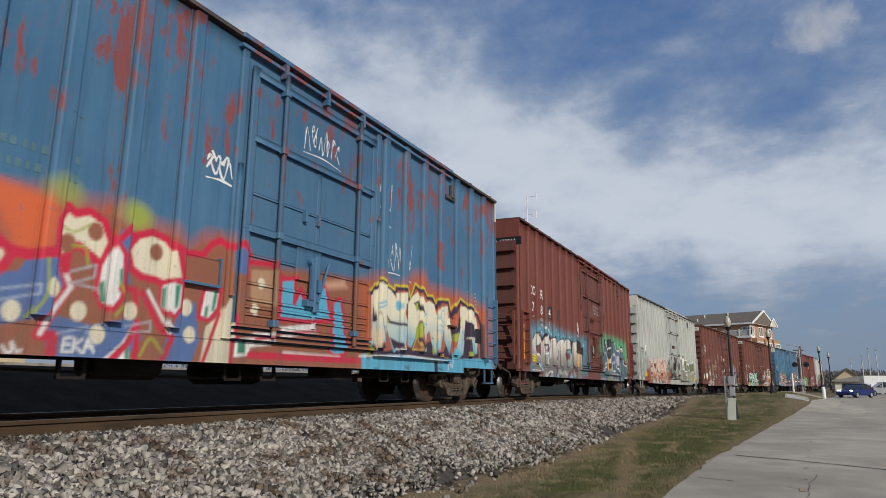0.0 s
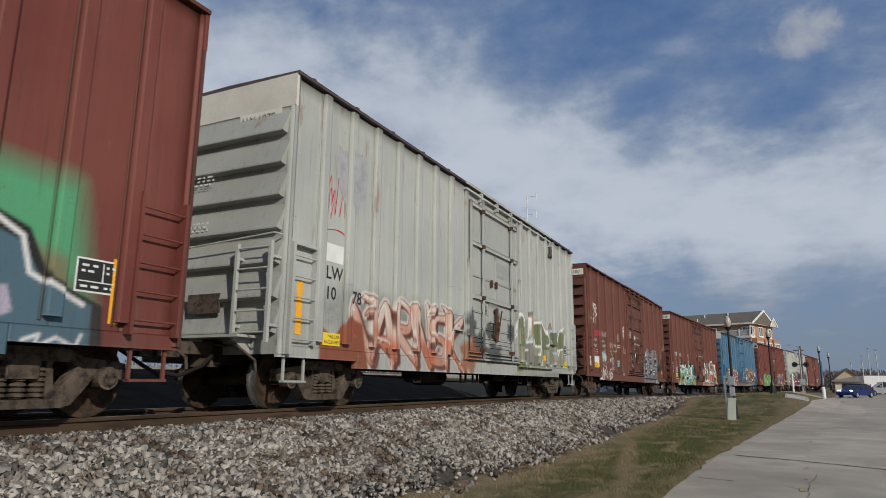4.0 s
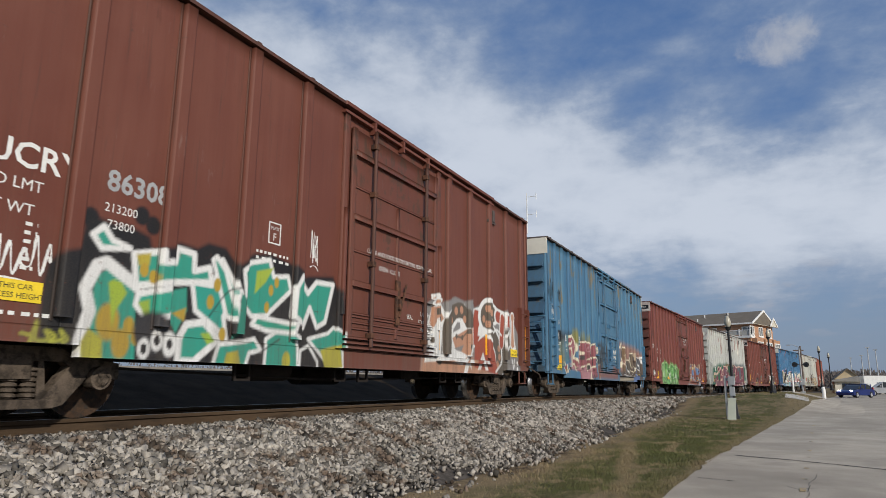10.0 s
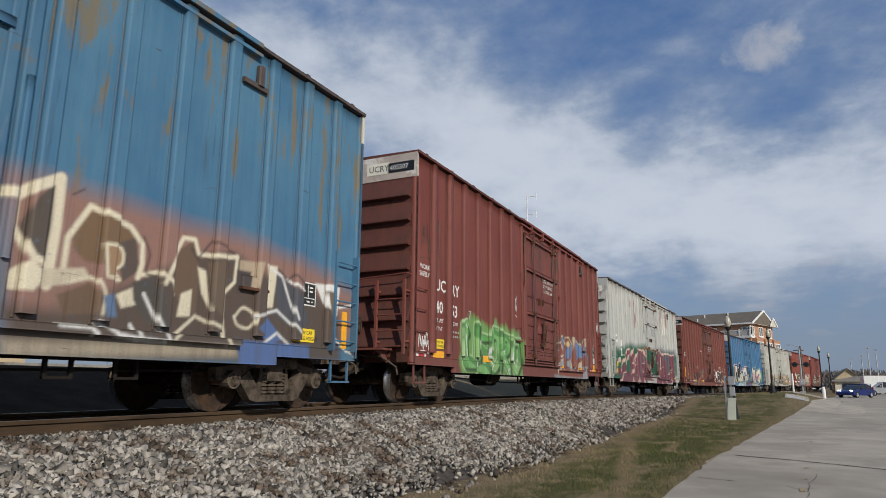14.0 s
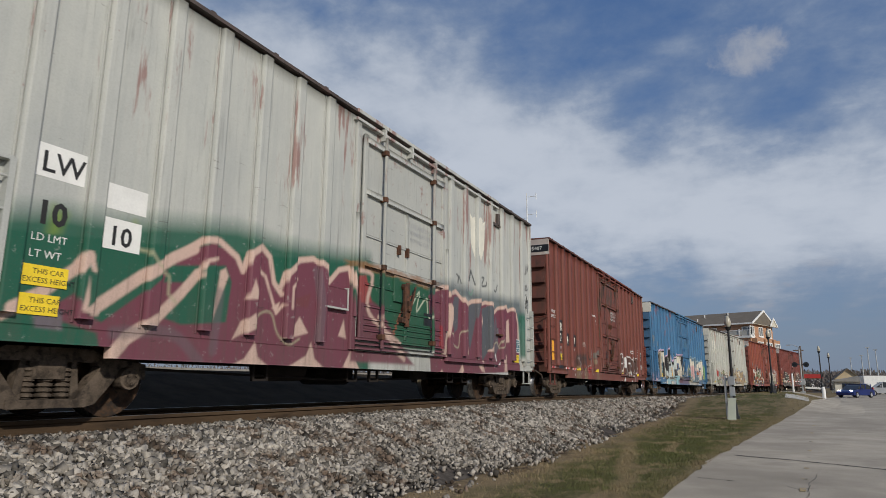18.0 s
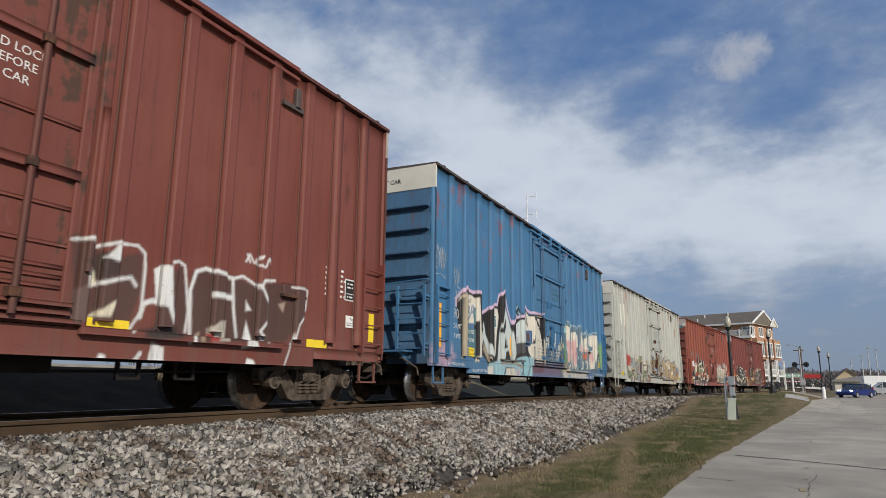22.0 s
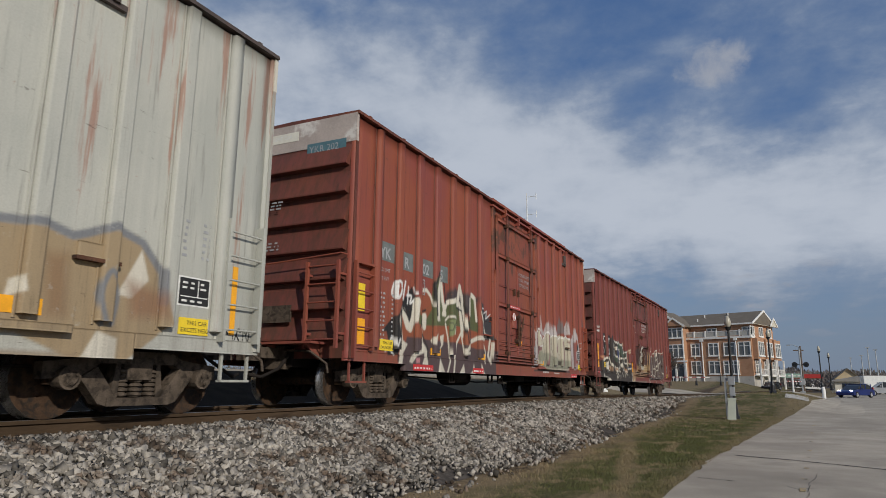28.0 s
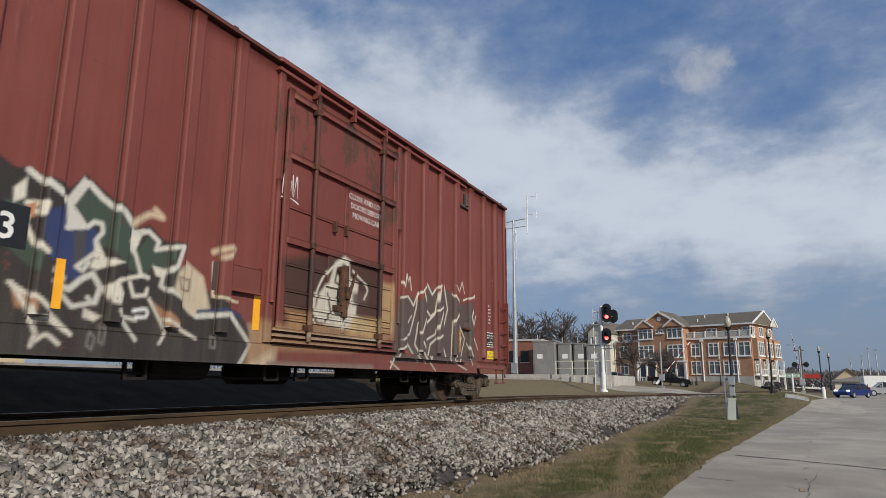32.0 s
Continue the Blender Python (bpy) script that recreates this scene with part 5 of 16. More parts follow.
    s.poly([(9.71, 1.07), (10.2, 1.1), (10.32, 0.96), (11.08, 1.09), (11.33, 1.08), (11.44, 1.29), (11.56, 1.41), (11.77, 1.15), (12.16, 1.26), (12.39, 1.05), (12.72, 1.07), (12.94, 1.25), (13.22, 0.94), (13.32, 1.24), (13.79, 1.41), (14.61, 1.39), (14.67, 1), (12.63, 0.9), (11.1, 0.89), (10.35, 0.91), (9.74, 0.81)], PLUM_BLACK, 0.03)
    s.poly([(9.78, 1.06), (9.71, 1.9), (10.09, 2.2), (10.53, 2.11), (10.75, 1.97), (10.71, 2.08), (11.11, 2.13), (11.13, 1.98), (10.99, 1.88), (10.94, 1.7), (11.04, 1.55), (10.99, 1.15), (10.78, 1.03), (10.68, 0.93), (10.58, 1.11), (10.38, 1.41), (10.3, 1.63), (10.29, 1.45), (10.37, 1.09), (10.16, 1.14), (10.01, 1.06)], LETTER, 0.03)
    s.poly([(11.11, 1.16), (11.05, 1.5), (11.15, 1.91), (11.35, 2.09), (11.57, 2.21), (11.76, 2.01), (12.08, 2.08), (12.3, 2.04), (12.41, 1.82), (12.48, 1.99), (12.95, 2.07), (13.02, 1.75), (13.16, 1.35), (13.06, 1.02), (12.8, 1.31), (12.59, 1.53), (12.49, 1.21), (12.42, 0.98), (12.22, 1.19), (12.09, 1.47), (11.95, 1.35), (11.77, 1.22), (11.65, 1.64), (11.53, 1.3), (11.33, 1.08)], LETTER, 0.03)
    s.poly([(13.16, 0.9), (13.53, 1.9), (13.63, 2.14), (13.91, 2.15), (14.51, 1.93), (14.63, 1.63), (14.57, 1.09), (14.17, 1.08), (14.07, 1.43), (13.85, 1.41), (13.77, 1.06), (13.48, 0.92)], LETTER, 0.03)
    s.poly([(9.81, 1.85), (9.91, 1.46), (9.82, 1.46)], PLUM_BLACK, 0.03)
    s.poly([(10.07, 1.72), (10.31, 1.08), (10.35, 0.94), (10.2, 1.31)], PLUM_BLACK, 0.03)
    s.poly([(10.29, 1.72), (10.52, 1.54), (11.03, 1.52), (11.03, 1.47), (10.49, 1.49)], PLUM_BLACK, 0.03)
    s.poly([(10.97, 1.89), (11.15, 1.95), (11.15, 1.74), (11.03, 1.6)], PLUM_BLACK, 0.03)
    s.poly([(11.41, 1.96), (11.61, 2.04), (11.76, 1.76), (11.63, 1.85)], PLUM_BLACK, 0.03)
    s.poly([(11.65, 1.64), (11.72, 1.5), (11.6, 1.17), (11.51, 1.06), (11.5, 1.33)], PLUM_BLACK, 0.03)
    s.poly([(12.93, 1.98), (13.03, 1.67), (13.29, 1.61), (13.46, 2.15), (13.6, 1.91), (13.43, 1.54), (13.21, 1.35)], PLUM_BLACK, 0.03)
    s.poly([(13.8, 1.36), (13.9, 1.86), (14.44, 1.67), (14.51, 1.47), (14.02, 1.46)], PLUM_BLACK, 0.03)
    s.poly([(10.52, 1.23), (10.99, 1.13), (10.79, 1), (10.66, 1.04)], PLUM_BLACK, 0.03)
    s.poly([(11.01, 1.89), (11.12, 1.92), (11.12, 1.77), (11.04, 1.7)], LIME, 0.03)
    s.poly([(11.48, 1.96), (11.59, 1.99), (11.62, 1.85), (11.54, 1.81)], LIME, 0.03)
    s.poly([(11.53, 1.48), (11.67, 1.6), (11.7, 1.32), (11.5, 1.25)], LIME, 0.03)
    s.poly([(13.54, 1.83), (13.67, 1.88), (13.62, 1.69), (13.51, 1.68)], LIME, 0.03)
    s.poly([(9.71, 1.04), (9.83, 1.07), (9.86, 0.9), (9.73, 0.87)], LIME, 0.03)
    s.poly([(10.38, 1.58), (10.47, 1.53), (10.47, 1.47), (10.41, 1.49)], LIME, 0.03)
    s.poly([(12.25, 1.19), (12.37, 1.05), (12.31, 0.97), (12.24, 1.04)], LIME, 0.03)
    s.poly([(12.61, 1.34), (12.69, 1.23), (12.66, 1.07), (12.61, 1.1)], LIME, 0.03)
    s.poly([(13.2, 1.45), (13.36, 1.54), (13.32, 1.3), (13.24, 1.31)], LIME, 0.03)
    s.poly([(14.05, 1.12), (14.34, 1.17), (14.35, 1.05), (14.05, 1.02)], LIME, 0.03)
    edged(s, [(11.38, 1.05), (11.57, 1.31), (11.73, 1.06)], BROWN_RED, (0.6,0.42,0.06), 0.03)
    edged(s, [(12.6, 0.95), (12.68, 1.11), (12.78, 0.95)], BROWN_RED, (0.6,0.42,0.06), 0.03)
    s.stroke([(10.02, 1.79), (10.26, 1.87), (10.26, 1.8), (10.03, 1.72), (10.02, 1.79)], 0.035, SKYBLUE, 0.03, 0.85)
    s.stroke([(10.27, 1.63), (10.32, 1.48), (10.23, 1.39)], 0.035, SKYBLUE, 0.03, 0.85)
    s.blob(10.8, 1.85, 0.09, 0.1, SKYBLUE, 0.4, 0.9)
    s.stroke([(12.49, 1.91), (12.65, 1.94), (12.75, 1.79), (12.61, 1.65), (12.46, 1.75), (12.49, 1.91)], 0.03, SKYBLUE, 0.03, 0.8)
    s.stroke([(12.47, 1.6), (12.7, 1.56), (12.67, 1.46), (12.44, 1.5)], 0.03, SKYBLUE, 0.03, 0.8)
    s.stroke(rounded([(11.7, 1.72), (11.82, 1.79), (11.83, 1.59), (11.69, 1.57)], 4), 0.03, SKYBLUE, 0.03, 0.8)
    s.stroke([(13.7, 1.53), (13.81, 1.59), (13.7, 1.23), (13.64, 1.26)], 0.03, SKYBLUE, 0.03, 0.8)
    s.blob(9.86, 1.24, 0.12, 0.13, (0.75,0.60,0.40), 0.6, 0.8)
    s.blob(10.08, 1.24, 0.12, 0.13, (0.75,0.60,0.40), 0.6, 0.8)
    s.blob(10.03, 1.12, 0.12, 0.13, (0.75,0.60,0.40), 0.6, 0.8)
    s.blob(12.36, 1.39, 0.12, 0.13, (0.75,0.60,0.40), 0.6, 0.8)
    s.stroke([(10.75, 1.03), (11, 1.02), (10.94, 1.14)], 0.03, WHITE)
    s.stroke([(11.79, 1.04), (11.91, 1.23)], 0.04, WHITE)
    s.stroke(rounded([(12.97, 0.69), (13.01, 0.84), (13.18, 0.75), (13.22, 0.93)], 4), 0.03, WHITE)
    s.stroke([(9.51, 0.85), (11.1, 0.91), (12.74, 0.86)], 0.03, WHITE)
    s.stroke([(10, 0.65), (10.12, 0.65)], 0.03, PLUM_BLACK, 0.03, 0.9)
    s.stroke([(11.09, 0.72), (11.24, 0.66), (11.2, 0.74)], 0.03, PLUM_BLACK, 0.03, 0.9)
    s.stroke([(12.51, 0.72), (12.69, 0.67), (12.66, 0.76)], 0.03, PLUM_BLACK, 0.03, 0.9)
    s.stroke(rounded([(10.71, 0.92), (10.93, 0.81), (10.89, 0.63)], 4), 0.04, (0.06,0.28,0.46))
    s.poly([(12.3, 0.86), (12.46, 0.86), (12.48, 0.6), (12.33, 0.61)], PLUM_BLACK, 0.03)
    made = boxcar("faded blue boxcar, red patches, orange and cyan graffiti", BLUE_A, s, POSTS_CLOSE, BAND_WHITE)
    car = made[0]
    tag_marks(car, 7.75, 3.95, 0.95, 0.5, STENCIL_WHITE, 4, 0.03, SKIN + 0.05, 8)
    tag_marks(car, 9.95, 3.4, 0.5, 0.8, STENCIL_WHITE, 6, 0.035, strokes=4)
    tag_marks(car, 10.1, 2.45, 1.2, 0.7, STENCIL_WHITE, 7, 0.03, strokes=7)
    tag_marks(car, 5.9, 3.0, 0.5, 0.35, STENCIL_WHITE, 8, 0.06, strokes=3)
    bars(car, 3.4, 2.6, 0.8, 2, 0.2, STENCIL_TEAL)
    plate(car, 14.45, 1.35, 0.36, 0.34, BLACK_PAINT, "placard")
    dimensions(car, 14.0, 2.5, STENCIL_GREY)
    finish(made, 0)


def second_car():
    s = Spray()
    # sprayed teal cloud with bubbles
    s.poly([(0.73, 2.05), (1.46, 2.17), (1.98, 2.27), (2.6, 2.21), (3.32, 2.24), (4.19, 2.15), (5.11, 2.14), (5.92, 2.12), (7.2, 2.12), (7.23, 1.53), (0.84, 1.32)], TEAL_MIST, 0.35, 0.95)
    s.poly([(0.77, 1.81), (7.22, 1.73), (7.28, 0.76), (0.95, 0.56)], TEAL_MIST, 0.25, 0.8)
    s.blob(1.61, 2.07, 0.035, 0.035, WHITE, 0.5, 0.8)
    s.blob(1.72, 2.01, 0.035, 0.035, WHITE, 0.5, 0.8)
    s.blob(2.01, 1.98, 0.035, 0.035, WHITE, 0.5, 0.8)
    s.blob(2.15, 1.94, 0.035, 0.035, WHITE, 0.5, 0.8)
    s.blob(2.44, 2.08, 0.035, 0.035, WHITE, 0.5, 0.8)
    s.blob(2.84, 2.02, 0.035, 0.035, WHITE, 0.5, 0.8)
    s.blob(3.01, 1.99, 0.035, 0.035, WHITE, 0.5, 0.8)
    s.blob(3.25, 2.15, 0.035, 0.035, WHITE, 0.5, 0.8)
    s.blob(3.54, 2.03, 0.035, 0.035, WHITE, 0.5, 0.8)
    s.blob(4.05, 2.01, 0.035, 0.035, WHITE, 0.5, 0.8)
    s.blob(3.8, 2.04, 0.035, 0.035, WHITE, 0.5, 0.8)
    s.blob(4.76, 2.02, 0.035, 0.035, WHITE, 0.5, 0.8)
    s.blob(5.37, 2.08, 0.035, 0.035, WHITE, 0.5, 0.8)
    s.blob(6.54, 1.84, 0.035, 0.035, WHITE, 0.5, 0.8)
    s.blob(1.81, 2.1, 0.035, 0.035, WHITE, 0.5, 0.8)
    s.blob(2.29, 2.14, 0.035, 0.035, WHITE, 0.5, 0.8)
    s.blob(2.66, 2.03, 0.035, 0.035, WHITE, 0.5, 0.8)
    # silver letters fading to grey, maroon shades, black outlines
    s.poly([(1.02, 1.66), (1.29, 1.85), (1.49, 1.95), (1.77, 1.96), (2.1, 1.82), (2.28, 1.97), (2.71, 1.94), (3.03, 1.88), (3.18, 1.95), (3.37, 1.84), (3.73, 1.81), (4.01, 1.97), (4.33, 1.79), (4.54, 1.96), (5.13, 1.95), (5.39, 1.91), (5.93, 1.94), (6.43, 1.73), (6.47, 0.65), (1.18, 0.52)], BLACK, 0.03)
    s.poly([(1.18, 0.49), (1.03, 1.56), (1.25, 1.76), (1.41, 1.9), (1.75, 1.91), (2.11, 1.69), (2.38, 1.94), (2.64, 1.91), (2.87, 1.71), (2.82, 1.5), (2.67, 1.62), (2.39, 1.6), (2.29, 1.36), (2.53, 1.34), (2.53, 1.28), (2.38, 1.15), (2.43, 1.08), (2.79, 1.24), (2.83, 1.7), (3, 1.78), (3.21, 1.87), (3.35, 1.58), (3.46, 1.39), (3.57, 1.61), (3.78, 1.82), (3.99, 1.89), (4.22, 1.7), (4.25, 1.55), (4.44, 1.85), (4.65, 1.94), (5.02, 1.81), (5.31, 1.6), (5.39, 1.86), (5.65, 1.97), (5.96, 1.9), (6.18, 1.61), (6.41, 1.45), (6.47, 0.6)], SILVER, 0.03)
    s.poly([(1.44, 1.47), (1.55, 1.56), (1.73, 1.63), (1.79, 1.33), (1.67, 1.23), (1.5, 1.26)], SHADE_MAROON, 0.03)
    s.poly([(1.66, 1.51), (1.76, 1.57), (1.84, 1.37), (1.74, 1.28), (1.67, 1.34)], (0.16,0.40,0.48), 0.03)
    s.stroke([(1.46, 1.31), (1.42, 1.47), (1.54, 1.57), (1.75, 1.65)], 0.04, BLACK)
    s.stroke([(1.41, 1.48), (1.46, 1.31), (1.58, 1.22)], 0.05, WHITE)
    s.poly([(1.49, 1.9), (1.72, 1.91), (2.04, 1.75), (2.06, 1.63), (1.79, 1.82), (1.52, 1.81)], SHADE_MAROON, 0.03)
    s.poly([(2.49, 1.89), (2.79, 1.89), (3.02, 1.81), (2.85, 1.51), (2.86, 1.77)], SHADE_MAROON, 0.03)
    s.poly([(2.28, 1.43), (2.39, 1.6), (2.75, 1.56), (2.87, 1.22), (2.45, 1.09), (2.38, 1.15), (2.53, 1.31), (2.51, 1.39)], SHADE_MAROON, 0.03)
    s.poly([(2.43, 1.54), (2.68, 1.56), (2.85, 1.51), (2.85, 1.25), (2.56, 1.08), (2.69, 1.23), (2.65, 1.35), (2.72, 1.49)], (0.18,0.42,0.50), 0.03)
    s.stroke([(2.24, 1.48), (2.27, 1.34), (2.53, 1.39), (2.53, 1.28), (2.35, 1.15), (2.41, 1.03)], 0.06, WHITE)
    s.stroke([(2.25, 1.61), (2.42, 1.61), (2.72, 1.52), (2.89, 1.58)], 0.05, BLACK)
    s.poly([(3.21, 1.83), (3.45, 1.84), (3.35, 1.61), (3.48, 1.46), (3.31, 1.44)], SHADE_MAROON, 0.03)
    s.poly([(4.04, 1.64), (4.28, 1.79), (4.17, 1.36), (4.09, 1.13)], SHADE_MAROON, 0.03)
    s.poly([(4.48, 1.43), (4.63, 1.6), (5.03, 1.65), (5.27, 1.47), (5.04, 1.49), (4.81, 1.42), (4.61, 1.17)], SHADE_MAROON, 0.03)
    s.poly([(4.63, 1.52), (4.8, 1.62), (5.17, 1.5), (5.19, 1.22), (4.68, 1.06), (4.88, 1.31)], (0.18,0.42,0.50), 0.03)
    s.poly([(4.94, 1.56), (5.3, 1.7), (5.29, 1.47)], BLACK, 0.03)
    s.poly([(3.23, 1.16), (3.45, 1.11), (3.64, 0.99), (3.57, 0.78), (3.34, 0.54), (3.22, 0.54), (3.43, 0.84)], SHADE_MAROON, 0.03)
    s.poly([(3.41, 0.64), (3.61, 0.85), (3.7, 0.55), (3.41, 0.54)], (0.18,0.42,0.50), 0.03)
    s.poly([(2.45, 0.61), (2.63, 0.76), (2.88, 0.84), (3.17, 0.63), (3.02, 0.53)], SHADE_MAROON, 0.03)
    s.poly([(2.68, 0.62), (2.93, 0.81), (3.18, 0.53), (2.67, 0.52)], (0.20,0.44,0.52), 0.03)
    s.stroke([(2.39, 0.55), (2.53, 0.72), (2.77, 0.81), (3.03, 0.79)], 0.05, WHITE)
    s.poly([(1.79, 0.94), (2, 0.84), (2.11, 0.77), (2.08, 0.51), (1.93, 0.7)], SHADE_MAROON, 0.03)
    s.stroke([(1.66, 1.09), (1.78, 0.97), (2.04, 0.83)], 0.05, WHITE)
    s.poly([(1.81, 1.02), (1.97, 1.11), (2.03, 0.87), (1.88, 0.86)], (0.18,0.42,0.50), 0.03)
    s.poly([(2.04, 0.59), (2.1, 0.71), (2.2, 0.51), (2.03, 0.51)], (0.18,0.42,0.50), 0.03)
    s.poly([(4.61, 0.6), (4.87, 0.84), (5.34, 0.94), (5.31, 0.58)], SHADE_MAROON, 0.03)
    s.poly([(4.88, 0.65), (5.16, 0.85), (5.37, 0.58), (4.87, 0.57)], (0.20,0.44,0.52), 0.03)
    s.poly([(5.64, 2.07), (6.3, 1.99), (6.37, 1.59), (5.61, 1.55)], BLACK, 0.03)
    s.poly([(5.75, 1.52), (6.18, 1.5), (6.16, 1.16), (5.78, 1.14)], SILVER, 0.03)
    s.poly([(5.58, 1.12), (6, 1.07), (5.87, 0.59), (5.64, 0.71)], SHADE_MAROON, 0.03)
    s.stroke([(2.78, 1.63), (2.86, 1.25), (2.92, 1.77), (3.11, 1.85)], 0.05, WHITE)
    s.stroke([(3.64, 1.34), (3.49, 1.53), (3.65, 1.75), (3.97, 1.87), (4.13, 1.76), (4.16, 1.24)], 0.05, WHITE)
    s.stroke([(3.7, 0.58), (4.19, 0.92), (4.1, 1.24), (4.23, 1.61)], 0.05, BLACK)
    s.stroke(rounded([(3.43, 1.28), (3.57, 1.22), (3.68, 1.38), (3.69, 1.48)], 4), 0.05, BLACK)
    s.stroke([(4.25, 1.36), (4.36, 1.72), (4.63, 1.92)], 0.05, WHITE)
    s.stroke([(5.38, 1.95), (5.33, 1.35), (5.47, 0.95)], 0.05, BLACK)
    s.stroke([(3.7, 0.78), (3.75, 0.89), (3.81, 0.75), (3.87, 0.89), (3.94, 0.74), (4, 0.88), (4.07, 0.74), (4.14, 0.86), (4.23, 0.72)], 0.025, WHITE, 0.03, 0.85)
    s.stroke([(4.3, 0.85), (4.38, 0.73), (4.42, 0.88), (4.5, 0.72), (4.55, 0.85), (4.65, 0.71)], 0.025, WHITE, 0.03, 0.85)
    s.stroke([(2.28, 0.66), (2.31, 0.77), (2.36, 0.65), (2.4, 0.76), (2.45, 0.67)], 0.025, WHITE, 0.03, 0.85)
    s.stroke([(5.42, 0.7), (5.5, 0.85), (5.59, 0.69), (5.68, 0.84), (5.78, 0.7)], 0.025, WHITE, 0.03, 0.85)
    # green mist and steel-blue angular letters
    s.poly([(9.12, 2.09), (9.68, 2.42), (10.08, 2.54), (10.83, 2.47), (11.47, 2.5), (12.42, 2.5), (13.6, 2.46), (14.3, 2.41), (14.54, 1.17), (13.4, 1.83), (11.35, 2.08), (9.21, 1.49)], GREEN_MIST, 0.35, 0.85)
    s.poly([(9.2, 1.54), (9.67, 1.69), (9.89, 2.13), (10.32, 2.12), (11.32, 2.32), (12.26, 2.04), (13.39, 1.91), (14.22, 1.59), (14.27, 0.89), (11.45, 1.15), (9.31, 0.76)], (0.20,0.19,0.10), 0.15, 0.9)
    s.poly([(9.19, 1.59), (9.62, 1.66), (9.68, 1.85), (9.77, 2.21), (9.92, 2.36), (10.09, 2.21), (10.27, 2.04), (10.36, 2.25), (10.6, 2.3), (11.14, 2.45), (11.39, 2.43), (11.62, 2.28), (11.73, 2.39), (11.94, 2.17), (12.2, 2.18), (12.47, 2), (12.74, 1.93), (12.89, 2.17), (13.17, 2.29), (13.45, 2), (13.85, 1.85), (14.09, 1.4), (14.69, 1.18), (14.73, 0.6), (9.35, 0.49)], BLACK, 0.03)
    s.poly([(9.35, 0.49), (9.23, 1.34), (9.68, 1.63), (9.7, 1.86), (9.81, 2.2), (9.92, 2.31), (10.27, 1.98), (10.52, 2.07), (11.15, 2.35), (11.58, 2.24), (11.75, 2.31), (11.97, 2.06), (12.25, 2.12), (12.53, 1.94), (13.12, 2.2), (13.4, 1.83), (13.79, 1.71), (14.03, 1.35), (14.57, 1.17), (14.58, 0.6)], STEEL_TEAL, 0.03)
    s.poly([(9.75, 2.18), (9.92, 2.33), (10.12, 2.13), (10.39, 2.04), (10.52, 2.1), (10.47, 1.72), (10.31, 1.69), (10.17, 1.84), (9.78, 2.1)], STEEL_DARK_PAINT, 0.03)
    s.poly([(10.44, 2.19), (11.39, 2.45), (11.51, 2.12), (11.11, 2.07), (10.61, 1.93)], STEEL_DARK_PAINT, 0.03)
    s.poly([(10.59, 1.8), (11.07, 2.06), (11.15, 2.01), (10.98, 1.49), (11.13, 1.19), (10.78, 1.12), (10.7, 1.45), (10.61, 1.68)], STEEL_DARK_PAINT, 0.03)
    s.poly([(12.24, 1.3), (12.74, 1.39), (13.14, 1.31), (13.15, 0.57), (12.82, 0.56), (12.62, 0.96)], STEEL_DARK_PAINT, 0.03)
    s.poly([(10.75, 1.03), (11.09, 1.25), (11.09, 1.7), (11.37, 1.88), (11.45, 1.15), (11.64, 0.9), (11.51, 0.63), (10.86, 0.73)], (0.30,0.29,0.28), 0.03)
    s.poly([(12.84, 2.07), (13.18, 2.21), (13.32, 1.98), (13.04, 1.82)], (0.30,0.29,0.28), 0.03)
    s.poly([(9.68, 1.63), (9.88, 1.79), (9.91, 1.73), (9.79, 1.65)], LILAC, 0.03)
    s.poly([(10.11, 1.83), (10.22, 1.67), (10.17, 1.55)], LILAC, 0.03)
    s.poly([(10.5, 1.7), (10.57, 1.96), (10.65, 1.88), (10.64, 1.69)], LILAC, 0.03)
    s.poly([(10.68, 1.88), (10.88, 1.76), (10.73, 1.83)], LILAC, 0.03)
    s.poly([(11.11, 2.03), (11.34, 2.12), (11.45, 1.93), (11.24, 1.93)], LILAC, 0.03)
    s.poly([(9.81, 1.08), (9.97, 1.35), (10.41, 1.44), (10.41, 1.38), (10.04, 1.24), (9.92, 1.04)], LILAC, 0.03)
    s.poly([(11.54, 1.67), (11.67, 1.83), (11.77, 1.78), (12.6, 1.72), (12.49, 1.25), (12.32, 1.45), (11.73, 1.7)], LILAC, 0.03)
    s.poly([(11.43, 1.35), (11.79, 1.53), (11.76, 1.42), (11.48, 1.26)], LILAC, 0.03)
    s.poly([(11.68, 0.97), (12.03, 1.03), (12.19, 0.8), (11.82, 0.91)], LILAC, 0.03)
    s.poly([(11.9, 0.92), (12, 1.28), (12.28, 1.34), (12.06, 1.14)], LILAC, 0.03)
    s.poly([(13.39, 1.21), (13.7, 1.28), (13.78, 1.04), (13.6, 0.94)], LILAC, 0.03)
    s.stroke([(9.99, 2.3), (10.13, 2.13), (10.27, 1.97), (10.35, 2.12), (10.49, 2.06), (10.5, 1.76)], 0.06, WHITE)
    s.stroke([(10.65, 1.91), (10.89, 1.99), (11.09, 2.06), (11.32, 1.94), (11.38, 1.75)], 0.06, WHITE)
    s.stroke([(9.81, 1.04), (9.92, 1.07), (10.19, 1.21)], 0.05, WHITE)
    s.stroke([(10.34, 1.7), (10.61, 1.65), (10.75, 1.33), (10.78, 1.12)], 0.06, WHITE)
    s.stroke([(11.39, 1.65), (11.53, 1.16), (11.72, 0.98), (12.08, 0.93)], 0.06, WHITE)
    s.stroke([(11.71, 2.27), (11.95, 2.06), (12.2, 2.14), (12.42, 1.96), (12.8, 1.94)], 0.06, WHITE)
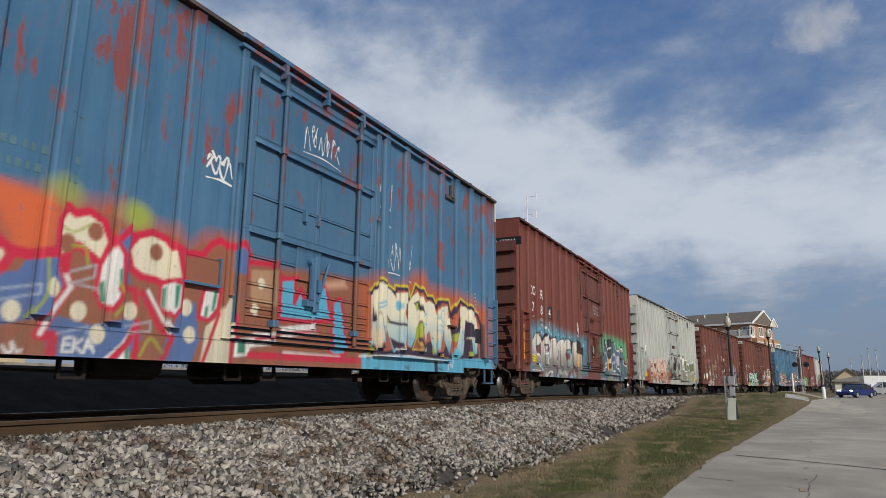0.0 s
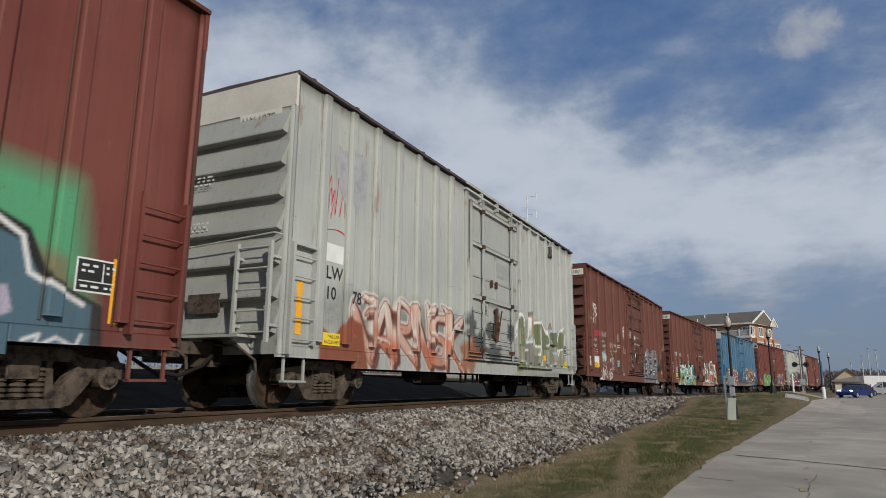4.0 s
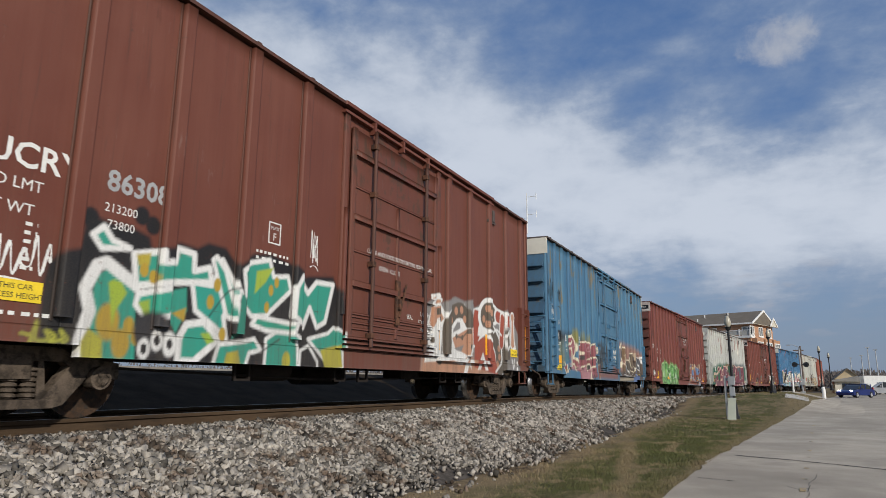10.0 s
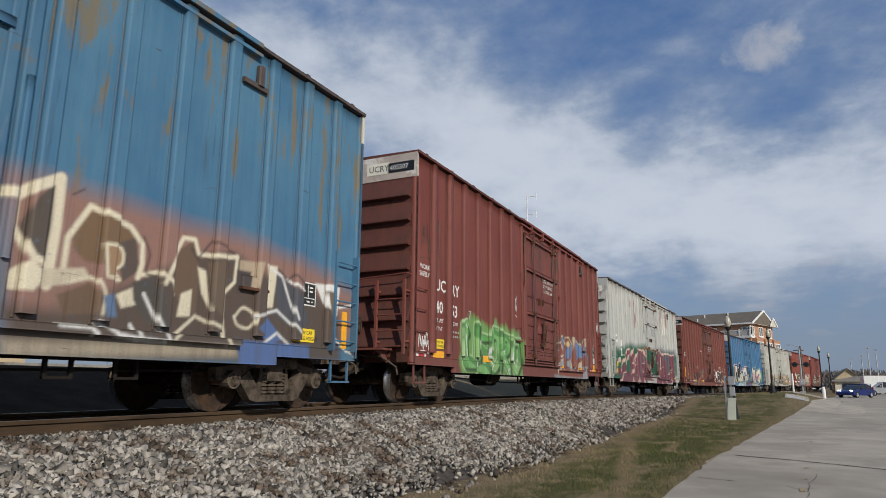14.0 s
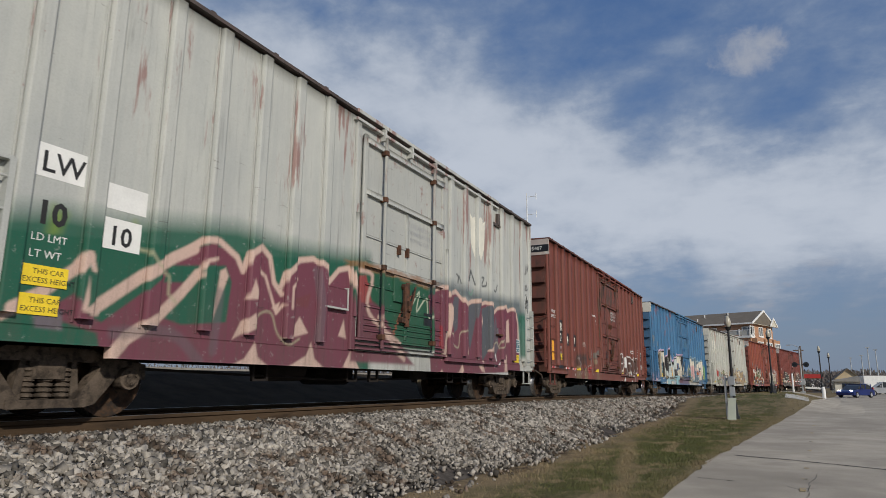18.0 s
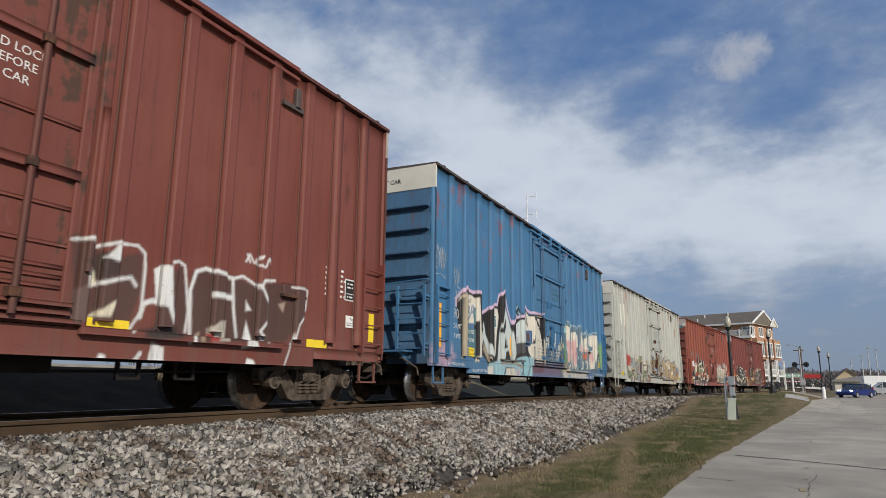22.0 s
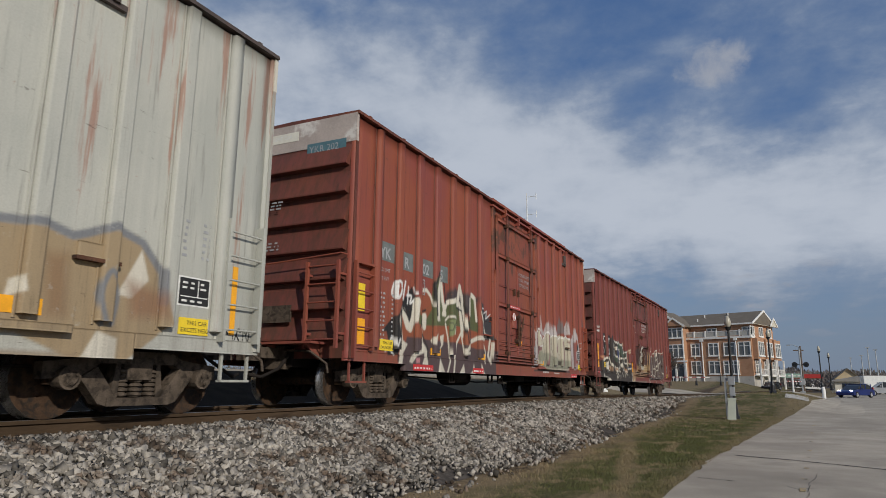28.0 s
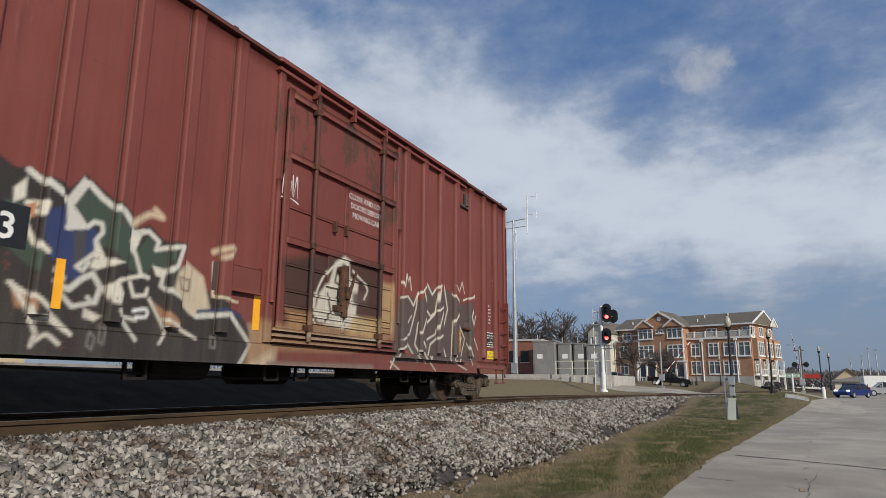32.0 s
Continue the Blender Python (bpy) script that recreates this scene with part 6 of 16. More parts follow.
    s.stroke([(12.23, 1.34), (12.5, 1.14), (12.69, 0.82)], 0.06, WHITE)
    s.stroke([(12.85, 1.99), (13.12, 2.2), (13.36, 1.99), (13.79, 1.76), (13.89, 1.42), (14.47, 1.17)], 0.05, WHITE)
    s.stroke([(10.74, 1.46), (10.9, 1.38), (10.9, 1.51), (11, 1.65)], 0.05, WHITE)
    s.stroke([(11.05, 1.21), (11.21, 1.08), (11.14, 1.22)], 0.05, WHITE)
    s.stroke([(12.96, 1.45), (13.14, 1.39), (13.08, 1.07), (13.16, 0.69)], 0.04, WHITE)
    s.stroke([(13.9, 0.78), (14.05, 0.84), (14.01, 0.71), (14.22, 0.82), (14.43, 0.73), (14.48, 0.86)], 0.035, WHITE)
    s.poly([(9.33, 0.66), (10.02, 0.69), (10.39, 0.6), (10.98, 0.62), (12.21, 0.66), (12.71, 0.63), (12.72, 0.52), (9.35, 0.47)], LILAC, 0.2, 0.9)
    s.poly([(10.34, 0.51), (10.68, 0.78), (11.06, 0.53)], (0.30,0.33,0.05), 0.03)
    s.poly([(11.68, 0.54), (11.91, 0.84), (12.2, 0.55)], (0.30,0.33,0.05), 0.03)
    made = boxcar("maroon boxcar with silver and blue graffiti lettering", RED_2, s, POSTS_CLOSE, RED_2)
    car = made[0]
    for words, u, z in (("CO", 0.91, 3.05), ("ER", 1.75, 3.02), ("17", 0.94, 2.55), ("38", 1.74, 2.53), ("44", 2.54, 2.52)):
        plate(car, u - 0.04, z - 0.06, 0.56, 0.42, BLACK_PAINT if u > 2 else RED_2, "stencil_ground", SKIN, 0.002)
        lettering(car, words, SIDE(u, z), 0.40, STENCIL_WHITE, 0.006)
    lettering(car, "214400", SIDE(1.78, 2.32), 0.13, STENCIL_WHITE)
    lettering(car, "71600", SIDE(1.80, 2.16), 0.13, STENCIL_WHITE)
    weights(car, 0.98, 2.36, STENCIL_GREY, 0.11)
    plate_f(car, 2.58, 2.05)
    dimensions(car, 0.98, 1.95, STENCIL_GREY)
    height_sign(car, 0.98, 1.06)
    tape(car, 0.30, 1.10, 0.14, 0.98)
    for u in (3.12, 6.0, 10.7, 12.6):
        tape(car, u, 1.05, 0.13, 0.50)
    tape(car, LONG - 0.95, 1.0, 0.12, 0.7)
    tape(car, 2.9 + 0.75, 2.5, 0.62, 0.33, STENCIL_TEAL and ROOF_DARK, "faded_patch")
    tag_marks(car, 5.6, 2.35, 0.25, 0.5, STENCIL_WHITE, 31, 0.045, strokes=4)
    tag_marks(car, 6.05, 2.2, 0.2, 0.5, STENCIL_WHITE, 32, 0.045, strokes=3)
    door_notice(car, 8.2, 3.45, STENCIL_GREY)
    plate(car, 7.92, 1.45, 0.2, 0.62, WHITE_PAINT, "door_label", SKIN + 0.085, 0.004)
    consolidated(car, 14.35, 1.3)
    bars(car, 1.0, 0.80, 0.9, 1, 0.07, STENCIL_WHITE, x=SKIN + 0.012)
    end_words(car, "COER 173844", 0.36, 4.42, 0.17, STENCIL_WHITE, BLACK_PAINT)
    finish(made, 1)


def third_car():
    s = Spray()
    for k in range(6):
        s.blob(1.6 + k * 0.8, 1.6, 0.6, 0.35, (0.16, 0.19, 0.17), 0.9, 0.5, 0.2)
    piece(s, 1.7, 6.1, 0.72, 1.95, 6, 35, fade((0.55, 0.18, 0.10), (0.68, 0.55, 0.46), 0.8, 1.8), outline=(0.20, 0.07, 0.05), rim=(0.66, 0.60, 0.55), thick=0.17, spikes=3, curvy=True)
    s.poly([(0.9, 0.62), (2.3, 0.62), (2.1, 1.4), (1.6, 1.5), (1.3, 1.1), (0.9, 1.3)], (0.28, 0.08, 0.04))
    # dark marks on the door
    for u, z, a, b in ((6.6, 1.75, 0.28, 0.35), (7.0, 1.3, 0.4, 0.3), (7.8, 1.7, 0.35, 0.2), (8.0, 1.15, 0.5, 0.25), (9.2, 1.75, 0.22, 0.25), (7.45, 2.2, 0.12, 0.12)):
        s.blob(u, z, a, b, (0.06, 0.07, 0.075), 0.4, 0.9, 0.3)
    s.blob(6.6, 1.05, 0.45, 0.4, (0.34, 0.12, 0.05), 0.4, 0.9, 0.3)
    # faded olive and grey letters with pale blue edges
    s.poly([(9.61, 2.33), (10.09, 2.41), (10.22, 2.27), (10.57, 2.24), (10.83, 2.28), (11.09, 2.28), (11.81, 2.31), (12.08, 2.3), (12.71, 1.93), (13.86, 2.12), (14.7, 2.25), (14.61, 1.43), (14.5, 0.98), (9.83, 0.72)], (0.26,0.27,0.17), 0.12, 0.75)
    s.poly([(9.83, 2.22), (9.98, 2.37), (10.2, 2.25), (10.26, 1.87), (10.27, 1.47), (9.94, 1.42)], OLIVE, 0.03)
    s.poly([(9.96, 1.85), (10.21, 1.9), (10.22, 1.82), (9.92, 1.77)], (0.20,0.21,0.20), 0.04, 0.9)
    s.poly([(9.97, 1.64), (10.21, 1.66), (10.22, 1.6), (10, 1.58)], (0.20,0.21,0.20), 0.04, 0.9)
    s.stroke([(9.6, 1.68), (9.7, 2.08), (9.85, 2.3), (10, 2.4), (10.24, 2.25), (10.26, 2.05)], 0.09, WHITE)
    s.stroke([(9.64, 1.79), (9.81, 2.19), (9.86, 2.23)], 0.05, PALE_BLUE)
    s.stroke([(10.4, 1.58), (10.32, 1.62), (10.34, 2.19), (10.51, 2.22), (10.49, 2.07)], 0.10, WHITE)
    s.stroke([(10.36, 1.61), (10.44, 1.79), (10.47, 2.13)], 0.05, PALE_BLUE)
    s.poly([(10.51, 2.17), (10.8, 2.27), (10.75, 1.85), (10.62, 1.83)], (0.28,0.28,0.25), 0.03)
    s.poly([(10.81, 2.47), (11.02, 2.52), (11.29, 2.53), (11.28, 2.02), (11.03, 2.1), (10.94, 1.95), (10.82, 1.8), (10.85, 2.19)], (0.17,0.19,0.16), 0.03)
    s.blob(10.94, 2.3, 0.1, 0.12, SANDY, 0.3)
    s.blob(11.06, 2.2, 0.1, 0.12, SANDY, 0.3)
    s.blob(11.01, 2.03, 0.1, 0.12, SANDY, 0.3)
    s.stroke([(10.87, 2.29), (10.82, 1.8), (10.68, 1.6), (10.99, 1.61), (11.1, 1.29), (10.66, 1.26)], 0.09, WHITE)
    s.stroke([(10.88, 1.66), (11.1, 1.86), (11.27, 1.99), (11.23, 2.18)], 0.08, PALE_BLUE)
    s.poly([(11.3, 2.09), (11.56, 2.22), (11.77, 2.23), (11.79, 1.57), (11.4, 1.52), (11.31, 1.83)], OLIVE, 0.03)
    s.stroke([(11.36, 2.21), (11.73, 2.25), (11.82, 2.17), (11.76, 1.98), (11.75, 1.7), (11.82, 1.57), (11.67, 1.25)], 0.08, WHITE)
    s.stroke([(11.34, 1.7), (11.44, 1.52), (11.81, 1.52)], 0.08, WHITE)
    s.poly([(11.78, 2.19), (12.03, 2.32), (12.5, 2.01), (12.63, 1.69), (12.5, 1.45), (11.99, 1.46)], OLIVE, 0.03)
    s.stroke([(11.81, 2.27), (12.03, 2.36), (12.44, 2.03), (12.63, 1.69), (12.49, 1.59)], 0.08, WHITE)
    s.blob(12.16, 1.52, 0.07, 0.09, (0.15,0.15,0.15), 0.4, 0.8)
    s.blob(12.24, 1.49, 0.07, 0.09, (0.15,0.15,0.15), 0.4, 0.8)
    s.blob(12.23, 1.35, 0.07, 0.09, (0.15,0.15,0.15), 0.4, 0.8)
    s.stroke(rounded([(12.31, 1.9), (12.52, 1.82), (12.58, 1.68), (12.38, 1.73), (12.27, 1.82)], 4), 0.03, (0.14,0.15,0.13), 0.03, 0.9)
    s.poly([(12.48, 2.15), (12.67, 2.34), (13.05, 2.34), (13.19, 2.13), (12.71, 1.97)], (0.20,0.20,0.19), 0.03)
    s.blob(12.6, 2.23, 0.05, 0.06, SANDY, 0.3)
    s.blob(12.78, 2.29, 0.05, 0.06, SANDY, 0.3)
    s.blob(12.9, 2.19, 0.05, 0.06, SANDY, 0.3)
    s.blob(12.74, 2.1, 0.05, 0.06, SANDY, 0.3)
    s.blob(13.01, 2.14, 0.05, 0.06, SANDY, 0.3)
    s.poly([(12.91, 2.04), (13.42, 2.11), (13.62, 1.99), (13.6, 1.5), (13.18, 1.61), (12.99, 1.82)], (0.13,0.16,0.09), 0.03)
    s.stroke([(12.85, 1.6), (12.78, 1.79), (12.81, 1.98), (12.96, 2.09), (13.42, 2.09), (13.63, 1.83), (13.55, 1.33), (13.14, 1.41)], 0.08, PALE_BLUE)
    s.poly([(13.69, 1.84), (14, 2.1), (14.2, 2.08), (14.11, 1.47), (13.72, 1.47)], OLIVE, 0.03)
    s.stroke([(13.66, 1.46), (14.04, 1.54), (13.82, 1.35), (13.65, 1.67), (13.81, 1.94), (13.99, 2.14), (14.19, 2.26), (14.4, 2.34), (14.64, 1.97), (14.46, 1.54)], 0.07, WHITE)
    s.poly([(14.13, 2.16), (14.4, 2.28), (14.57, 1.96), (14.3, 1.75)], (0.20,0.20,0.20), 0.03)
    s.poly([(9.79, 1.05), (10.05, 1.03), (10.31, 0.94), (10.3, 0.78), (9.83, 0.75)], OLIVE, 0.03)
    s.poly([(10.6, 1.52), (10.99, 1.61), (11.08, 1.28), (10.89, 0.96), (10.62, 1.06)], (0.24,0.24,0.22), 0.03)
    s.poly([(10.32, 1.54), (10.56, 1.57), (10.69, 1.06), (10.47, 0.82), (10.37, 1.03)], OLIVE, 0.03)
    s.poly([(11.14, 1.23), (11.67, 1.25), (11.63, 0.95), (11.25, 0.93)], (0.20,0.21,0.18), 0.03)
    s.poly([(12.85, 1.57), (13.18, 1.53), (13.21, 1.22), (12.86, 0.96)], (0.22,0.24,0.20), 0.03)
    s.stroke([(10.36, 1.43), (10.46, 1.36), (10.78, 1.38)], 0.06, WHITE)
    s.stroke([(10.59, 1.05), (10.68, 0.83)], 0.05, WHITE)
    s.stroke([(11.91, 1.38), (12.02, 1.19), (12, 0.98)], 0.07, PALE_BLUE)
    s.stroke([(11.92, 1.28), (12.06, 1.19), (12.14, 0.92)], 0.06, WHITE)
    s.stroke([(13.18, 0.98), (13.44, 1.24), (13.55, 1.33), (13.32, 1.27)], 0.05, PALE_BLUE)
    s.stroke([(12.91, 0.97), (13.07, 0.98), (12.99, 0.67)], 0.05, WHITE)
    s.poly([(9.99, 1.08), (10.29, 1.08), (10.28, 0.97), (10.11, 0.98)], (0.50,0.50,0.45), 0.03)
    s.stroke([(9.85, 1.35), (10.06, 1.33), (10.28, 1.37)], 0.035, (0.30,0.13,0.06), 0.04, 0.6)
    s.stroke([(11.29, 1.18), (11.68, 1.21), (12.48, 1.23)], 0.03, (0.30,0.13,0.06), 0.04, 0.6)
    s.stroke([(12.89, 1.12), (13.57, 1.15), (14.49, 1.15)], 0.03, (0.30,0.13,0.06), 0.04, 0.6)
    s.stroke([(10.41, 1.76), (10.79, 1.77), (10.71, 1.63)], 0.04, (0.30,0.13,0.06), 0.04, 0.6)
    s.stroke([(14.67, 1.57), (15.06, 1.58), (15.03, 1.42), (14.68, 1.42)], 0.03, (0.16,0.19,0.20))
    s.poly([(9.74, 0.67), (13.72, 0.78), (13.74, 0.58), (9.77, 0.52)], (0.24,0.25,0.19), 0.2, 0.85)
    made = boxcar("pale grey boxcar with olive graffiti and rust-edged door", GREY_A, s, POSTS_CLOSE, BAND_WHITE)
    car = made[0]
    end_words(car, "LW 1078", 0.40, 4.42, 0.18, STENCIL_BLACK, EMBLEM)
    for words, u, z in (("LW", 1.0, 2.05), ("10", 1.0, 1.72), ("78", 1.75, 1.72)):
        lettering(car, words, SIDE(u, z), 0.30, STENCIL_BLACK, 0.004)
    plate(car, 0.95, 2.33, 0.55, 0.30, WHITE_PAINT, "white_patch", SKIN, 0.002)
    weights(car, 1.0, 1.5, STENCIL_GREY)
    height_sign(car, 0.98, 0.98)
    shield(car, 1.35, 3.25, STENCIL_GREY)
    door_notice(car, 8.15, 3.42, STENCIL_GREY, 0.13)
    for u in (9.9, 12.2):
        tape(car, u, 1.12, 0.5, 0.16)
    tape(car, 0.30, 1.1, 0.13, 0.8)
    height_sign(car, 14.35, 0.96)
    plate(car, 13.35, 1.75, 0.35, 0.2, WHITE_PAINT, "white_sticker")
    tag_marks(car, 14.9, 2.5, 0.4, 0.5, STENCIL_BLACK, 41, 0.035, strokes=4)
    tag_marks(car, 0.95, 2.9, 0.7, 0.9, REFLECT_RED, 42, 0.03, strokes=5)
    consolidated(car, 14.3, 1.35)
    finish(made, 2)


def fourth_car():
    s = Spray()
    # blue-grey letters with black depth and fine white edges
    steel = patches([(0.20, 0.07, 0.05), (0.17, 0.24, 0.30), (0.25, 0.32, 0.38), (0.17, 0.085, 0.075), (0.19, 0.25, 0.31), (0.16, 0.11, 0.11)], 0.22, 5)
    edge = [(9.67, 0.88), (9.64, 1.34), (9.73, 1.76), (9.86, 1.96), (10.12, 2.03), (10.33, 2.00), (10.36, 2.24), (10.51, 2.35), (10.69, 2.31), (10.80, 2.13), (10.91, 2.40), (11.07, 2.43), (11.26, 2.25), (11.59, 2.15), (12.01, 2.35), (12.32, 2.35), (12.54, 2.45), (12.82, 2.37), (13.05, 2.16), (13.44, 2.21), (13.64, 1.94), (13.74, 1.61), (13.20, 1.40), (13.05, 1.00), (12.82, 0.70), (11.51, 0.66), (9.96, 0.62)]
    s.poly(edge, steel, 0.04)
    s.stroke(edge[:-2], 0.13, BLACK)
    s.stroke(edge[:-2], 0.03, (0.62, 0.64, 0.66))
    lines = [
        [(9.79, 1.72), (9.96, 1.84), (10.26, 1.75), (10.36, 1.57), (10.80, 1.58), (11.07, 1.77), (10.87, 1.99), (10.69, 2.21)],
        [(9.77, 1.18), (9.77, 1.54), (9.86, 1.82)],
        [(9.86, 1.10), (10.02, 1.20), (10.36, 1.33), (10.47, 1.14), (10.47, 0.85)],
        [(10.95, 2.31), (11.11, 1.98), (11.18, 1.63), (10.99, 1.19), (11.34, 1.14), (11.67, 1.42), (11.88, 1.78), (11.75, 1.99), (11.34, 2.08), (11.07, 2.29)],
        [(12.36, 2.33), (12.50, 1.94), (12.32, 1.61), (12.10, 1.87), (11.84, 2.06)],
        [(12.82, 2.34), (12.82, 1.99), (12.45, 1.69), (12.82, 1.55), (13.20, 1.73), (13.20, 2.13)],
    ]
    lines += [
        [(13.30, 2.11), (13.49, 1.85), (13.39, 1.43)],
        [(10.51, 1.59), (10.69, 1.91), (10.43, 2.26)],
        [(11.55, 0.80), (11.59, 1.13), (11.92, 1.33), (12.18, 1.06)],
        [(9.89, 0.83), (9.96, 1.10), (10.16, 1.07), (10.22, 0.79)],
        [(11.26, 1.48), (11.30, 1.75), (11.42, 1.71), (11.30, 1.48)],
        [(12.45, 0.84), (12.54, 1.15), (12.73, 0.91)],
    ]
    for line in lines:
        s.stroke([(a + 0.05, b - 0.03) for a, b in line], 0.13, BLACK)
        s.stroke([(a - 0.02, b + 0.02) for a, b in line], 0.035, (0.66, 0.68, 0.70))
    for u in (13.7, 14.0):
        s.blob(u, 1.45, 0.28, 0.16, BLACK, 0.3, 0.85, 0.3)
    s.blob(14.6, 1.55, 0.5, 0.35, (0.03, 0.02, 0.02), 0.9, 0.5, 0.4)
    s.poly([(0.99, 2.62), (1.65, 2.64), (1.67, 2.41), (1.02, 2.34)], (0.40,0.05,0.06), 0.04, 0.9)
    s.blob(0.89, 2.52, 0.11, 0.15, BLACK, 0.4, 0.95)
    s.stroke([(0.16, 3.27), (0.28, 2.96), (0.35, 3.34), (0.47, 3.02), (0.32, 2.83), (0.17, 2.85)], 0.03, STENCIL_INK, 0.03, 0.9)
    s.stroke([(0.83, 3.56), (0.93, 3.74), (0.89, 3.53), (1.07, 3.69), (1.01, 3.5), (1.24, 3.69)], 0.04, WHITE)
    s.stroke([(0.91, 3.37), (1.16, 3.65), (1.37, 3.66), (1.16, 3.45), (1.51, 3.57), (1.23, 3.34), (1.51, 3.3), (1.29, 3.18)], 0.04, WHITE)
    s.stroke([(0.97, 3.2), (1.19, 3.4), (1.49, 3.26), (1.21, 3.17), (1.21, 2.91)], 0.04, WHITE)
    s.stroke([(0.79, 3.04), (0.93, 3.16), (0.88, 2.98), (1.04, 3.1), (0.91, 2.87)], 0.05, WHITE)
    s.stroke([(5.69, 2.99), (6.04, 3.17), (5.74, 2.88), (6.04, 3.01), (5.78, 2.78), (6, 2.82), (5.83, 2.63)], 0.035, WHITE, 0.03, 0.9)
    # white and pale tags
    s.stroke(rounded([(2.99, 2.09), (3.21, 2.03), (3.14, 1.92), (3.32, 2.19), (3.47, 2.01), (3.53, 2.24), (3.78, 2.07), (3.91, 2.28), (3.84, 1.97), (4.15, 1.91), (4.02, 2.19)], 4), 0.06, (0.42,0.38,0.24), 0.04, 0.8)
    s.stroke([(3.35, 1.88), (3.59, 1.89), (3.49, 1.77), (3.77, 1.74), (3.71, 1.62)], 0.05, (0.42,0.38,0.24), 0.04, 0.8)
    s.poly([(2.39, 2.14), (2.68, 2.11), (2.76, 2.04), (2.47, 2.03)], (0.42,0.38,0.24), 0.03, 0.8)
    s.poly([(1.86, 1.71), (2.66, 1.96), (2.79, 1.5), (1.98, 1.5)], (0.30,0.34,0.31), 0.08, 0.5)
    s.stroke(rounded([(2.2, 1.77), (1.99, 1.65), (2.17, 1.53), (2.2, 1.77), (2.15, 1.4), (2.31, 1.67), (2.4, 1.75), (2.36, 1.53), (2.51, 1.71), (2.61, 1.47), (2.7, 1.61), (2.54, 1.46)], 4), 0.09, (0.45,0.62,0.58))
    s.stroke(rounded([(2.22, 1.75), (2.03, 1.63), (2.19, 1.56), (2.23, 1.45)], 4), 0.05, WHITE)
    s.stroke(rounded([(2.47, 1.45), (2.52, 1.67), (2.63, 1.63), (2.58, 1.46), (2.44, 1.45), (2.64, 1.54)], 4), 0.05, WHITE)
    s.stroke([(2.17, 1.23), (2.41, 1.44), (2.74, 1.3), (2.8, 1.4), (2.65, 1.19), (2.3, 1.25), (2.24, 1.15)], 0.04, (0.42,0.40,0.34), 0.03, 0.8)
    s.stroke(rounded([(1.84, 0.97), (1.95, 1.04), (2.19, 1.12), (1.94, 0.7), (2.21, 0.68), (2.12, 0.88), (2.26, 1.06), (2.18, 0.68)], 4), 0.05, WHITE)
    s.stroke(rounded([(2.21, 0.68), (2.33, 1.01), (2.49, 0.79), (2.47, 1.08), (2.62, 0.85), (2.81, 0.74), (2.73, 1.11), (2.67, 1.2), (2.74, 1.02), (2.79, 0.89)], 4), 0.05, WHITE)
    s.poly([(2.17, 1.01), (2.4, 1.03), (2.42, 0.89), (2.19, 0.87)], (0.50,0.45,0.32), 0.03)
    s.poly([(3.36, 1), (3.64, 1), (3.65, 0.89), (3.38, 0.89)], (0.50,0.42,0.26), 0.03)
    s.poly([(5.52, 0.99), (5.8, 1), (5.81, 0.9), (5.53, 0.89)], (0.50,0.42,0.26), 0.03)
    s.stroke(rounded([(2.91, 1.03), (3.1, 1.19), (3.04, 1.01), (3.39, 1.12), (3.61, 1.11)], 4), 0.04, WHITE)
    s.stroke(rounded([(3.02, 0.88), (3.12, 0.95), (3.11, 0.76), (3.24, 0.96), (3.2, 0.63), (3.25, 0.89), (3.49, 0.98), (3.35, 0.73), (3.11, 0.69), (3.6, 0.81), (3.5, 0.91)], 4), 0.045, WHITE)
    s.stroke([(3.07, 1.53), (3.2, 1.38), (3.14, 1.51), (3.29, 1.63)], 0.04, WHITE)
    s.stroke(rounded([(3.31, 1.5), (3.18, 1.52), (3.36, 1.44), (3.47, 1.56), (3.33, 1.5)], 4), 0.04, WHITE)
    s.stroke(rounded([(3.58, 1.4), (3.52, 1.56), (3.74, 1.56), (3.67, 1.41), (3.86, 1.32), (3.79, 1.6), (3.98, 1.55), (3.91, 1.33)], 4), 0.03, WHITE)
    s.stroke([(3.66, 1.25), (3.73, 1.08), (3.83, 1.21), (3.9, 1.07), (3.95, 1.26)], 0.035, WHITE)
    s.stroke(rounded([(5.51, 1.88), (5.59, 2.19), (5.75, 1.91), (5.8, 2.23), (5.97, 1.9), (6.09, 2.14), (6.18, 1.93), (5.96, 1.94)], 4), 0.035, (0.50,0.34,0.36), 0.04, 0.9)
    s.stroke([(5.67, 3.01), (6.02, 3.16), (5.72, 2.84), (6, 2.97), (5.63, 2.64), (5.93, 2.75), (5.8, 2.54)], 0.03, WHITE, 0.03, 0.9)
    s.poly([(4.37, 1.56), (5.04, 1.57), (5.08, 1.18), (4.4, 1.19)], (0.03,0.035,0.035), 0.03)
    s.stroke(rounded([(4.46, 1.38), (4.96, 1.44), (4.52, 1.28), (4.99, 1.32)], 4), 0.05, (0.35,0.62,0.58))
    s.stroke([(4.48, 1.5), (4.98, 1.52)], 0.035, WHITE)
    s.stroke(rounded([(4.68, 0.98), (4.88, 1.07), (4.85, 0.76), (5.06, 1.01), (5.03, 0.69)], 4), 0.03, (0.05,0.035,0.035), 0.03, 0.9)
    s.stroke(rounded([(1.31, 1.37), (1.37, 1.46), (1.37, 1.3), (1.45, 1.28), (1.42, 1.44)], 4), 0.06, (0.05,0.04,0.04))
